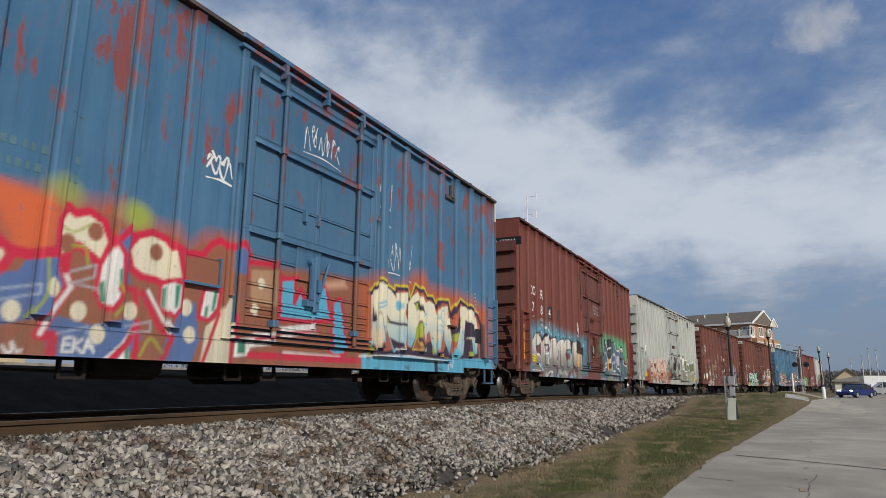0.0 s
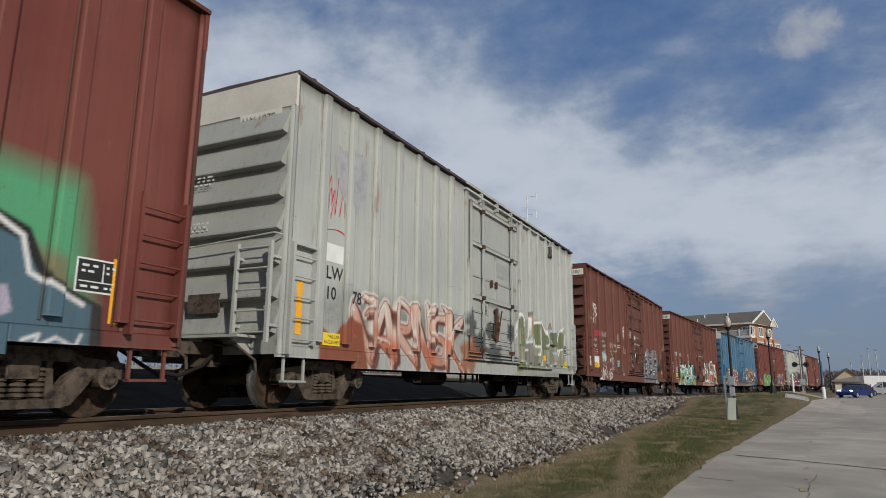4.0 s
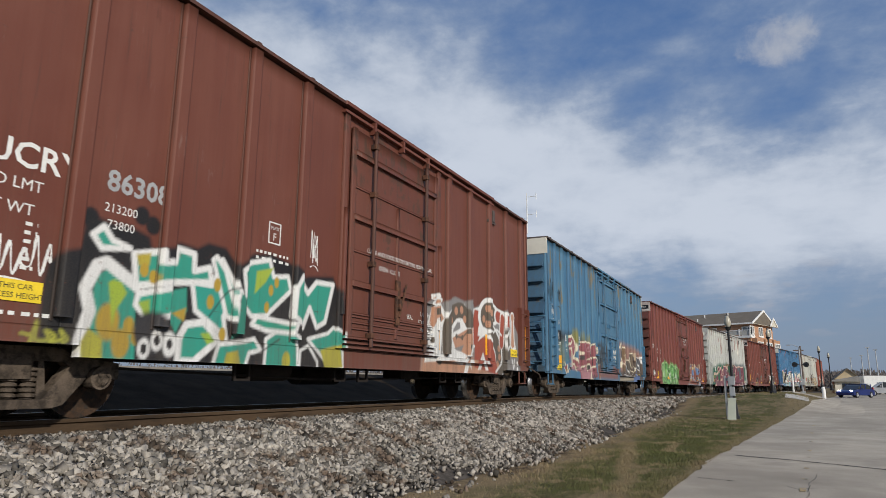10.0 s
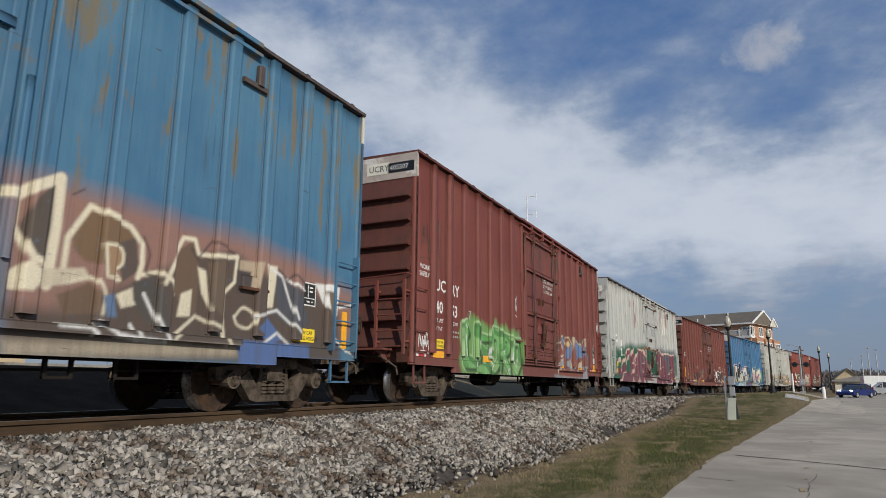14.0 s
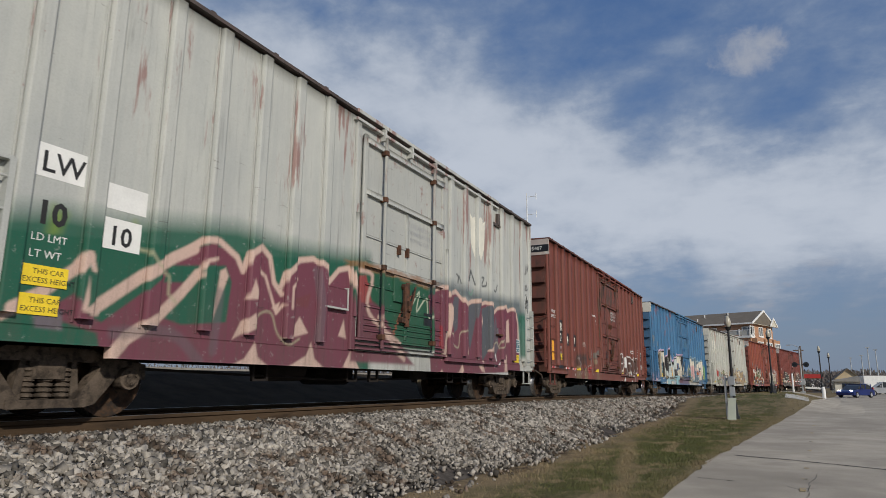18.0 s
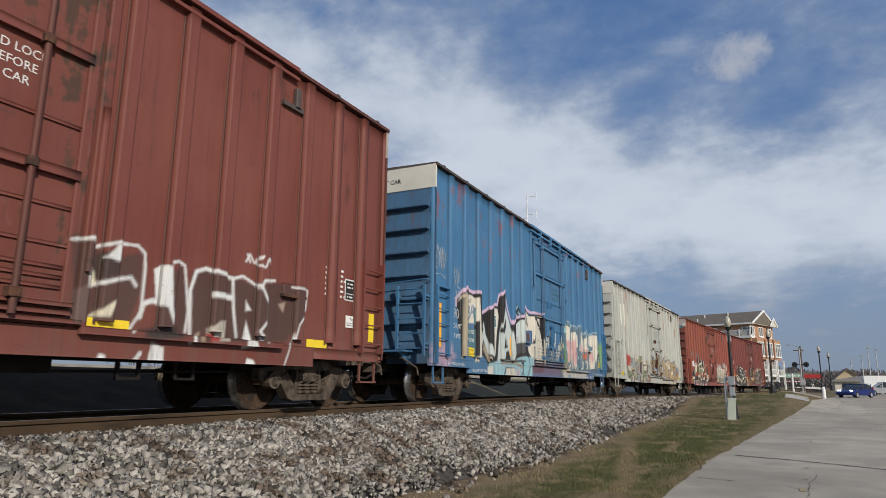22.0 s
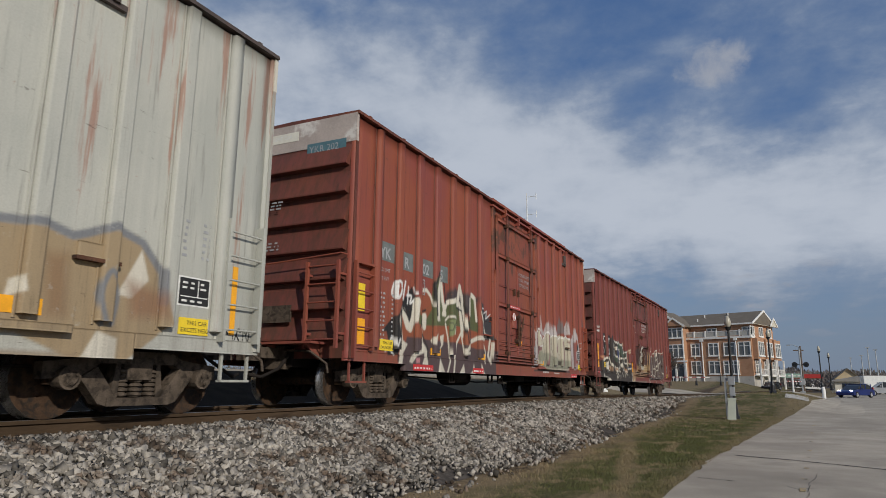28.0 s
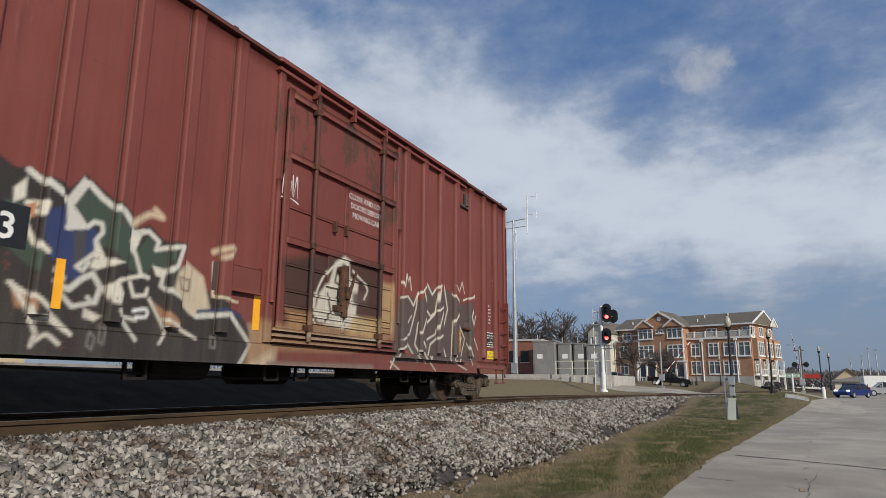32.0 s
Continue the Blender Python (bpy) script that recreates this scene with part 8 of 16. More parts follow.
    s.poly([(14.47, 2.11), (14.57, 2.12), (14.61, 1.57), (14.64, 1.40), (14.51, 1.34), (14.40, 1.41)], (0.47, 0.25, 0.16), 0.03, 1.0)
    s.stroke(rounded([(14.13, 1.84), (14.24, 1.46), (14.38, 1.75)], 4), 0.05, WHITE)
    s.poly([(11.24, 0.54), (11.58, 1.14), (11.76, 0.71), (11.61, 0.82), (11.43, 0.55)], WHITE, 0.03, 1.0)
    s.poly([(12.09, 0.72), (12.45, 1.16), (12.77, 0.72), (12.58, 0.72), (12.43, 0.95), (12.29, 0.73)], WHITE, 0.03, 1.0)
    s.blob(14.87, 0.96, 0.06, 0.06, WHITE, 0.15)
    s.blob(14.84, 0.79, 0.06, 0.06, WHITE, 0.15)
    s.stroke(rounded([(14.46, 1.04), (14.55, 0.80), (14.64, 1.05)], 4), 0.05, WHITE)
    made = boxcar("red-brown boxcar with green and white graffiti lettering", RED_5, s, POSTS_WIDE, RED_5, False)
    car = made[0]
    lettering(car, "UCRY", SIDE(0.80, 2.42), 0.36, STENCIL_WHITE, 0.006)
    lettering(car, "86308", SIDE(2.05, 2.44), 0.33, STENCIL_GREY, 0.008)
    weights(car, 0.84, 2.20, STENCIL_WHITE, 0.16)
    lettering(car, "213200", SIDE(2.05, 2.2), 0.14, STENCIL_WHITE)
    lettering(car, "73800", SIDE(2.10, 2.02), 0.14, STENCIL_WHITE)
    dimensions(car, 0.84, 1.86, STENCIL_WHITE)
    height_sign(car, 0.95, 1.13, 0.55)
    plate_f(car, 4.62, 2.35)
    bars(car, 4.4, 2.18, 0.7, 2, 0.09, STENCIL_WHITE)
    tape(car, 0.06, 1.02, 0.14, 1.0)
    tape(car, LONG - 0.16, 1.02, 0.12, 1.0)
    for u in (9.95, 12.6):
        tape(car, u, 1.1, 0.13, 0.5)
    tag_marks(car, 0.25, 1.65, 0.3, 0.42, STENCIL_WHITE, 60, 0.04, strokes=6)
    tag_marks(car, 0.22, 1.35, 0.3, 0.2, STENCIL_WHITE, 61, 0.035, strokes=4)
    tag_marks(car, 0.75, 1.35, 0.75, 0.45, STENCIL_WHITE, 62, 0.045, strokes=6)
    tag_marks(car, 5.6, 2.2, 0.2, 0.55, STENCIL_WHITE, 64, 0.03, strokes=4)
    bars(car, 0.9, 1.0, 0.7, 1, 0.09, STENCIL_WHITE)
    lettering(car, "CLOSE AND LOCK DOORS BEFORE MOVING CAR", SIDE(7.05, 2.65, SKIN + 0.087), 0.11, STENCIL_WHITE)
    for words, u, z in (("SEAL", 8.55, 1.62), ("OPEN", 7.5, 2.4), ("CLOSE", 7.9, 2.4), ("LATCH", 9.1, 1.72), ("TO CLOSE", 9.0, 1.56), ("DOOR", 9.1, 1.4)):
        lettering(car, words, SIDE(u, z, SKIN + 0.056), 0.12, STENCIL_WHITE)
    height_sign(car, 14.35, 1.12, 0.5)
    end_words(car, "UCRY", 0.35, 4.74, 0.20, STENCIL_WHITE)
    end_words(car, "86308", 0.85, 4.74, 0.20, STENCIL_BLACK, EMBLEM)
    end_words(car, "EXCESS HEIGHT CAR", -1.25, 4.70, 0.12, STENCIL_BLACK, EMBLEM)
    finish(made, 4)


def sixth_car():
    s = Spray()
    # black and olive underspray
    s.poly([(0.87, 2.09), (1.15, 2.13), (1.73, 2.15), (2.65, 2.19), (3.21, 2.01), (3.82, 2.08), (4.79, 1.95), (5.94, 2.02), (6.31, 1.31), (5.38, 1.41), (2.51, 1.95), (0.92, 1.76)], (0.035,0.04,0.045), 0.25, 0.85)
    s.poly([(1.14, 1.81), (1.5, 1.82), (1.66, 1.07), (1.33, 0.81)], (0.20,0.20,0.05), 0.3, 0.6)
    s.blob(3.01, 2.12, 0.3, 0.26, (0.26,0.24,0.05), 0.8, 0.7)
    s.blob(3.31, 2.06, 0.3, 0.26, (0.26,0.24,0.05), 0.8, 0.7)
    s.blob(4.16, 2.14, 0.3, 0.26, (0.26,0.24,0.05), 0.8, 0.7)
    s.blob(4.91, 2.05, 0.3, 0.26, (0.26,0.24,0.05), 0.8, 0.7)
    # mauve letters with cream edges
    s.poly([(2.21, 2.06), (2.49, 2.14), (2.88, 2.06), (3.08, 1.91), (3.08, 1.62), (2.92, 1.32), (3.19, 1.32), (3.28, 1.22), (3.23, 1.86), (3.51, 1.99), (4.17, 2.02), (4.78, 2.03), (5.07, 1.82), (5.63, 1.98), (6.03, 1.85), (5.68, 1.26), (6, 1.1), (6.1, 0.74), (3.76, 0.56), (3.62, 0.88), (2.61, 1.02), (2.35, 0.88)], ROSE, 0.03)
    s.poly([(2.25, 1.12), (2.6, 1.15), (2.86, 1.04), (3.6, 1.1), (3.92, 1.05), (5.4, 1.15), (5.44, 0.64), (3.86, 0.56), (3.72, 0.92), (2.62, 0.93)], (0.44,0.22,0.25), 0.1, 0.9)
    s.poly([(1.73, 1.07), (2.18, 1.08), (2.17, 0.86), (1.93, 0.78)], ROSE, 0.03)
    s.poly([(1.86, 0.84), (2.14, 1.08), (2.05, 0.92)], (0.32,0.23,0.05), 0.03)
    s.stroke([(1.53, 1.14), (1.93, 0.79)], 0.05, CREAM)
    s.poly([(2.07, 1.1), (2.18, 1.12), (2.17, 0.81), (2.02, 0.81)], CREAM, 0.03)
    s.stroke([(2.34, 1.65), (2.39, 1.53), (2.35, 0.94)], 0.10, CREAM)
    s.stroke([(2.25, 1.77), (2.42, 1.9)], 0.07, CREAM)
    s.stroke([(2.24, 2.04), (2.49, 2.11), (2.79, 2.06), (3.03, 1.92), (3.1, 1.7), (2.99, 1.47), (2.74, 1.34), (3.05, 1.34), (3.22, 1.21)], 0.09, CREAM)
    s.stroke([(2.64, 1.12), (2.94, 1.13), (3.19, 0.89)], 0.07, CREAM)
    s.poly([(2.93, 1.19), (3.19, 0.89), (3.05, 0.92)], CREAM, 0.03)
    s.poly([(3.25, 1.79), (3.4, 1.89), (3.41, 1.52), (3.38, 1.15), (3.26, 1.14)], CREAM, 0.03)
    s.stroke([(3.26, 1.14), (3.25, 1.79), (3.46, 2.01), (3.83, 1.96), (4.17, 1.98), (4.53, 2.03), (4.85, 1.96), (4.87, 1.79)], 0.06, CREAM)
    s.poly([(3.63, 1.64), (4.03, 1.6), (3.99, 1.52), (3.62, 1.47)], CREAM, 0.03)
    s.poly([(3.62, 1.47), (4.01, 1.48), (4, 1.32), (3.66, 1.31)], (0.06,0.05,0.05), 0.03)
    s.poly([(4.08, 1.96), (4.17, 1.94), (4.15, 1.14), (4.08, 1.14)], CREAM, 0.03)
    s.poly([(3.71, 1.07), (4.13, 1.14), (4.03, 1.06), (3.71, 1.02)], STEEL_DARK_PAINT, 0.03)
    s.stroke([(3.76, 1.04), (4.13, 1.14), (4.14, 1.3)], 0.06, CREAM)
    s.stroke(rounded([(4.59, 1.34), (4.89, 1.49), (4.81, 1.7), (5.13, 1.87), (5.19, 2.01)], 4), 0.05, CREAM)
    s.stroke([(4.89, 1.54), (5.27, 1.93), (5.63, 2.03)], 0.06, CREAM)
    s.poly([(5.02, 1.55), (5.28, 1.76), (5.24, 1.44)], STEEL_DARK_PAINT, 0.03)
    s.stroke(rounded([(5.17, 1.39), (5.38, 1.46), (5.98, 1.49), (6.23, 1.3), (6.2, 0.93)], 4), 0.06, CREAM)
    s.stroke([(5.06, 1.04), (5.69, 1.17), (5.99, 1.33)], 0.06, CREAM)
    edged(s, rounded([(4.54, 1.13), (4.7, 1.19), (4.76, 1.03), (4.62, 0.92)], 3), STEEL_DARK_PAINT, CREAM, 0.06)
    s.poly([(4.97, 0.58), (5.2, 1.05), (5.22, 0.72), (5.58, 0.6)], CREAM, 0.03)
    edged(s, rounded([(5.66, 1.94), (5.94, 1.98), (6.12, 1.76), (5.89, 1.64)], 3), CREAM, CREAM, 0.05)
    s.stroke(rounded([(5.76, 1.89), (5.98, 1.89), (5.83, 1.75), (6.05, 1.76)], 4), 0.03, STEEL_DARK_PAINT, 0.02, 0.9)
    s.poly([(6.24, 1.21), (6.45, 1.27), (6.55, 0.76), (6.27, 0.66)], ROSE, 0.03)
    s.stroke([(6.28, 1.21), (6.57, 1.33), (6.67, 0.95), (6.44, 0.61)], 0.05, CREAM)
    s.stroke(rounded([(2.6, 1.9), (2.76, 1.93), (2.74, 1.78), (2.92, 1.74), (2.94, 1.96), (2.8, 2)], 4), 0.035, (0.46,0.28,0.31), 0.03, 0.7)
    s.stroke(rounded([(2.5, 2.02), (2.61, 1.76), (2.79, 1.69)], 4), 0.035, (0.46,0.28,0.31), 0.03, 0.7)
    s.stroke(rounded([(4.56, 1.67), (4.48, 1.9), (4.73, 1.94), (4.62, 1.67), (4.81, 1.7)], 4), 0.035, (0.46,0.28,0.31), 0.03, 0.7)
    s.stroke(rounded([(2.39, 1.23), (2.57, 1.38), (2.58, 1.32), (2.42, 1.2)], 4), 0.035, (0.46,0.28,0.31), 0.03, 0.7)
    s.blob(2.7, 1.43, 0.04, 0.05, (0.44,0.26,0.29), 0.3, 0.7)
    s.blob(2.68, 1.63, 0.04, 0.05, (0.44,0.26,0.29), 0.3, 0.7)
    s.blob(4.2, 1.7, 0.04, 0.05, (0.44,0.26,0.29), 0.3, 0.7)
    s.blob(4.31, 1.47, 0.04, 0.05, (0.44,0.26,0.29), 0.3, 0.7)
    s.blob(4.34, 1.36, 0.04, 0.05, (0.44,0.26,0.29), 0.3, 0.7)
    s.blob(3.35, 1.62, 0.04, 0.05, (0.44,0.26,0.29), 0.3, 0.7)
    s.blob(3.67, 1.4, 0.04, 0.05, (0.44,0.26,0.29), 0.3, 0.7)
    s.blob(2.48, 0.96, 0.09, 0.05, STEEL_DARK_PAINT, 0.3)
    s.blob(5.85, 2.11, 0.1, 0.11, (0.08,0.08,0.08), 0.4, 0.8)
    s.stroke([(5.26, 0.72), (5.35, 0.85), (5.43, 0.68), (5.6, 0.81), (5.65, 0.66), (5.87, 0.78)], 0.05, STEEL_DARK_PAINT)
    for u, z in ((6.55, 1.2), (6.6, 1.9), (7.0, 1.7), (6.5, 1.55)):
        s.blob(u, z, 0.3, 0.3, (0.04, 0.05, 0.06), 0.5, 0.8, 0.4)
    s.poly([(6.3, 0.7), (9.6, 0.7), (9.6, 1.15), (8.7, 1.25), (8.1, 0.95), (6.3, 0.95)], (0.28, 0.10, 0.06), 0.15, 0.75)
    # orange dust under brown and cream letters
    s.poly([(9.79, 2.33), (10.45, 2.38), (11.33, 2.36), (11.99, 2.31), (12.95, 2.34), (14.59, 2.16), (15.89, 1.82), (15.93, 1.14), (10.01, 0.77)], (0.34,0.16,0.095), 0.3, 0.8)
    s.poly([(9.96, 1.08), (10.56, 1.09), (11.29, 1.47), (11.8, 1.75), (12.2, 1.96), (12.87, 2.08), (13.57, 1.8), (14.62, 1.76), (15.24, 1.47), (15.29, 0.74), (10.03, 0.57)], (0.093,0.0713,0.0589), 0.15, 0.95)
    s.poly([(10.13, 2.14), (10.28, 2.33), (10.37, 2.34), (10.36, 1.5), (10.16, 1.53), (10.03, 1.84)], (0.0992,0.0806,0.0682), 0.03)
    s.stroke([(9.82, 2.13), (9.97, 2.13), (10.12, 2.26), (10.38, 2.42), (10.39, 1.92), (10.36, 1.32)], 0.108, CREAM)
    s.stroke([(9.97, 2.13), (9.97, 1.83), (10.16, 1.56), (10.34, 1.5)], 0.072, CREAM)
    s.poly([(10.56, 1.93), (10.76, 2.17), (11.23, 2.08), (11.33, 1.87), (11.24, 1.58), (10.99, 1.6), (10.73, 1.62), (10.59, 1.73)], (0.186,0.118,0.0682), 0.03)
    s.poly([(11.08, 1.87), (11.31, 1.99), (11.39, 1.62), (11.19, 1.46)], (0.105,0.0806,0.0682), 0.03)
    s.stroke([(10.51, 1.45), (10.52, 1.83), (10.73, 2.21), (11.23, 2.09), (11.4, 1.93), (11.42, 1.7), (11.38, 1.54)], 0.0648, CREAM)
    edged(s, rounded([(10.9, 1.83), (11.14, 1.83), (11.17, 1.66), (11.07, 1.57), (11.16, 1.48), (10.95, 1.49)], 3), (0.34,0.22,0.13), CREAM, 0.035)
    s.poly([(10.22, 1.46), (10.74, 1.55), (10.83, 1.44), (10.52, 1.34), (10.25, 1.28)], (0.60,0.53,0.40), 0.03)
    s.poly([(10.48, 1.24), (10.82, 1.41), (10.95, 1.25), (10.89, 1.09), (10.56, 1.05)], (0.161,0.105,0.0682), 0.03)
    s.stroke(rounded([(10.58, 1.38), (10.82, 1.46), (10.95, 1.31), (10.94, 1.09)], 4), 0.04, CREAM)
    s.poly([(9.96, 1.38), (10.16, 1.55), (10.3, 1.39), (10.2, 1.24), (9.98, 1.23)], CREAM, 0.03)
    s.stroke([(10.49, 0.94), (10.82, 0.94), (10.9, 0.88)], 0.0432, WHITE)
    s.poly([(10.93, 1.28), (11.11, 1.33), (11.17, 1.08), (10.99, 1.06)], (0.12,0.20,0.34), 0.03)
    s.poly([(11.13, 1.32), (11.34, 1.43), (11.4, 1.24), (11.21, 1.18)], CREAM, 0.03)
    s.poly([(11.32, 1.48), (11.59, 1.58), (11.73, 1.34), (11.82, 0.94), (11.48, 1.11), (11.35, 1.29)], (0.0806,0.0744,0.0682), 0.03)
    s.stroke([(11.39, 1.57), (11.63, 1.64), (11.82, 1.55), (11.87, 1.41)], 0.0504, CREAM)
    s.stroke([(10.92, 1.01), (11.15, 0.89), (11.45, 0.86)], 0.0432, WHITE)
    s.stroke([(11.34, 1.01), (11.45, 0.86), (11.83, 0.85), (11.48, 1.37)], 0.0432, WHITE)
    s.poly([(11.79, 1.61), (11.94, 1.98), (12.15, 2.13), (12.24, 1.75), (12.25, 1.18), (12.01, 1.29)], (0.149,0.0992,0.0682), 0.03)
    s.stroke([(11.7, 1.52), (11.86, 1.9), (11.97, 2.12), (12.15, 2.13), (12.22, 1.96), (12.68, 2), (12.88, 2.04)], 0.0576, CREAM)
    s.poly([(12.22, 1.8), (12.36, 1.77), (12.46, 1.28), (12.31, 1.48)], CREAM, 0.03)
    s.poly([(12.38, 1.88), (12.7, 1.97), (12.73, 1.68), (12.62, 1.21), (12.48, 1.31)], (0.143,0.105,0.0744), 0.03)
    s.stroke([(12.88, 2.04), (12.86, 1.7), (12.67, 1.52), (12.68, 1.22), (12.74, 0.93)], 0.0504, CREAM)
    s.stroke(rounded([(12.9, 1.24), (13.05, 1.38), (13.27, 1.29), (13.18, 1.12), (12.97, 1.14), (12.89, 1.25)], 4), 0.04, CREAM)
    s.poly([(12.94, 2.01), (13.34, 2.04), (13.26, 1.66), (12.92, 1.64)], (0.45,0.36,0.26), 0.03)
    s.poly([(12.89, 1.87), (13.16, 1.88), (13.13, 1.59), (12.9, 1.57)], (0.0744,0.062,0.062), 0.03)
    s.poly([(13.38, 2.03), (13.69, 2.04), (13.63, 1.44), (13.49, 1.42)], CREAM, 0.03)
    s.poly([(13.67, 1.97), (14.07, 1.78), (14.45, 1.4), (14.34, 1.11), (13.73, 1.31)], (0.0806,0.0868,0.105), 0.03)
    s.stroke([(13.55, 2), (13.8, 1.91), (14.13, 1.32)], 0.04, WHITE)
    s.stroke([(13.91, 1.89), (14.43, 1.69)], 0.04, WHITE)
    s.stroke([(13.25, 1.28), (13.72, 1.41), (14.12, 1.2), (14.31, 1.06)], 0.04, WHITE)
    s.poly([(13.29, 1.12), (13.5, 1.31), (13.88, 1.02), (13.65, 0.91)], STEEL_BLUE, 0.03)
    s.poly([(14.58, 1.92), (14.9, 1.94), (15.24, 1.94), (15.18, 1.46), (14.85, 1.56)], WHITE, 0.03)
    s.poly([(14.82, 1.83), (15.06, 1.82), (15.09, 1.44), (14.93, 1.48)], (0.186,0.136,0.0992), 0.03)
    s.stroke([(15.23, 1.61), (15.76, 1.71), (15.78, 1.31)], 0.0432, WHITE)
    s.stroke([(15.01, 1.18), (15.44, 0.91), (15.81, 0.85)], 0.04, WHITE)
    s.stroke([(13.44, 0.9), (13.75, 1.09), (14.17, 0.85)], 0.04, WHITE)
    s.poly([(12, 1.44), (12.16, 1.51), (12.16, 1.18), (11.96, 1.16)], CREAM, 0.03)
    s.stroke([(11.89, 0.89), (12.24, 1.19), (12.62, 1.08), (12.79, 0.86)], 0.0432, CREAM)
    s.stroke([(12.11, 2.01), (12.21, 1.9), (12.42, 2.16), (12.82, 2.08)], 0.03, (0.0434,0.0372,0.0372), 0.03, 0.8)
    s.stroke(rounded([(11.41, 2.01), (11.51, 1.83), (11.48, 1.62), (11.61, 1.59)], 4), 0.03, (0.0434,0.0372,0.0372), 0.03, 0.8)
    s.stroke([(13.73, 2), (13.93, 1.88), (14.05, 1.97), (14.36, 1.77)], 0.03, (0.0434,0.0372,0.0372), 0.03, 0.8)
    s.stroke([(10.52, 2.28), (10.64, 2.37)], 0.02, (0.0434,0.0372,0.0372), 0.02, 0.8)
    s.poly([(10.01, 0.77), (10.65, 0.79), (11.9, 0.84), (12.99, 0.86), (13.01, 0.73), (10.03, 0.62)], (0.46,0.40,0.30), 0.1, 0.8)
    s.poly([(12.98, 0.95), (14.48, 0.95), (14.51, 0.63), (13.02, 0.6)], STEEL_BLUE, 0.03)
    made = boxcar("faded blue boxcar with mauve and tan graffiti", BLUE_B, s, POSTS_CLOSE, BAND_WHITE)
    car = made[0]
    plate(car, 0.90, 1.85, 0.62, 0.34, BLACK_PAINT, "stencil_ground", SKIN, 0.002)
    plate(car, 1.68, 1.20, 0.60, 0.90, STENCIL_TEAL, "blue_patch", SKIN, 0.002)
    lettering(car, "91", SIDE(0.98, 1.90), 0.30, STENCIL_WHITE, 0.008)
    lettering(car, "36", SIDE(1.75, 1.88), 0.30, STENCIL_WHITE, 0.008)
    lettering(car, "LW", SIDE(0.98, 2.38), 0.28, STENCIL_GREY)
    weights(car, 0.93, 1.70, STENCIL_WHITE, 0.14)
    lettering(car, "214200", SIDE(1.74, 1.70), 0.13, STENCIL_WHITE)
    lettering(car, "71800", SIDE(1.78, 1.53), 0.13, STENCIL_WHITE)
    tape(car, 0.92, 1.10, 0.52, 0.26)
    height_sign(car, 0.90, 0.87, 0.50)
    plate_f(car, 3.46, 1.82, STENCIL_WHITE, STENCIL_TEAL)
    plate(car, 5.35, 1.15, 0.30, 0.34, BLACK_PAINT, "placard")
    lettering(car, "60K", SIDE(5.40, 1.28, SKIN + 0.008), 0.12, STENCIL_WHITE)
    for u in (3.35, 5.62):
        tape(car, u, 0.78, 0.55, 0.13, None)
    for u in (10.2, 13.9):
        tape(car, u, 0.80, 0.4, 0.12)
    tag_marks(car, 0.15, 3.0, 0.55, 0.9, STENCIL_BLACK, 72, 0.035, strokes=6)
    tag_marks(car, 1.05, 3.0, 0.5, 0.6, STENCIL_BLACK, 73, 0.035, strokes=5)
    tag_marks(car, 0.5, 2.55, 0.25, 0.45, STENCIL_WHITE, 74, 0.03, strokes=4)
    plate(car, 8.25, 1.75, 0.2, 0.3, WHITE_PAINT, "door_label", SKIN + 0.085, 0.004)
    tag_marks(car, 8.75, 1.5, 0.4, 0.5, STENCIL_WHITE, 75, 0.07, SKIN + 0.05, 4)
    consolidated(car, 14.1, 1.55)
    height_sign(car, 14.1, 1.0, 0.5)
    tape(car, LONG - 0.4, 0.95, 0.14, 0.6)
    finish(made, 5)


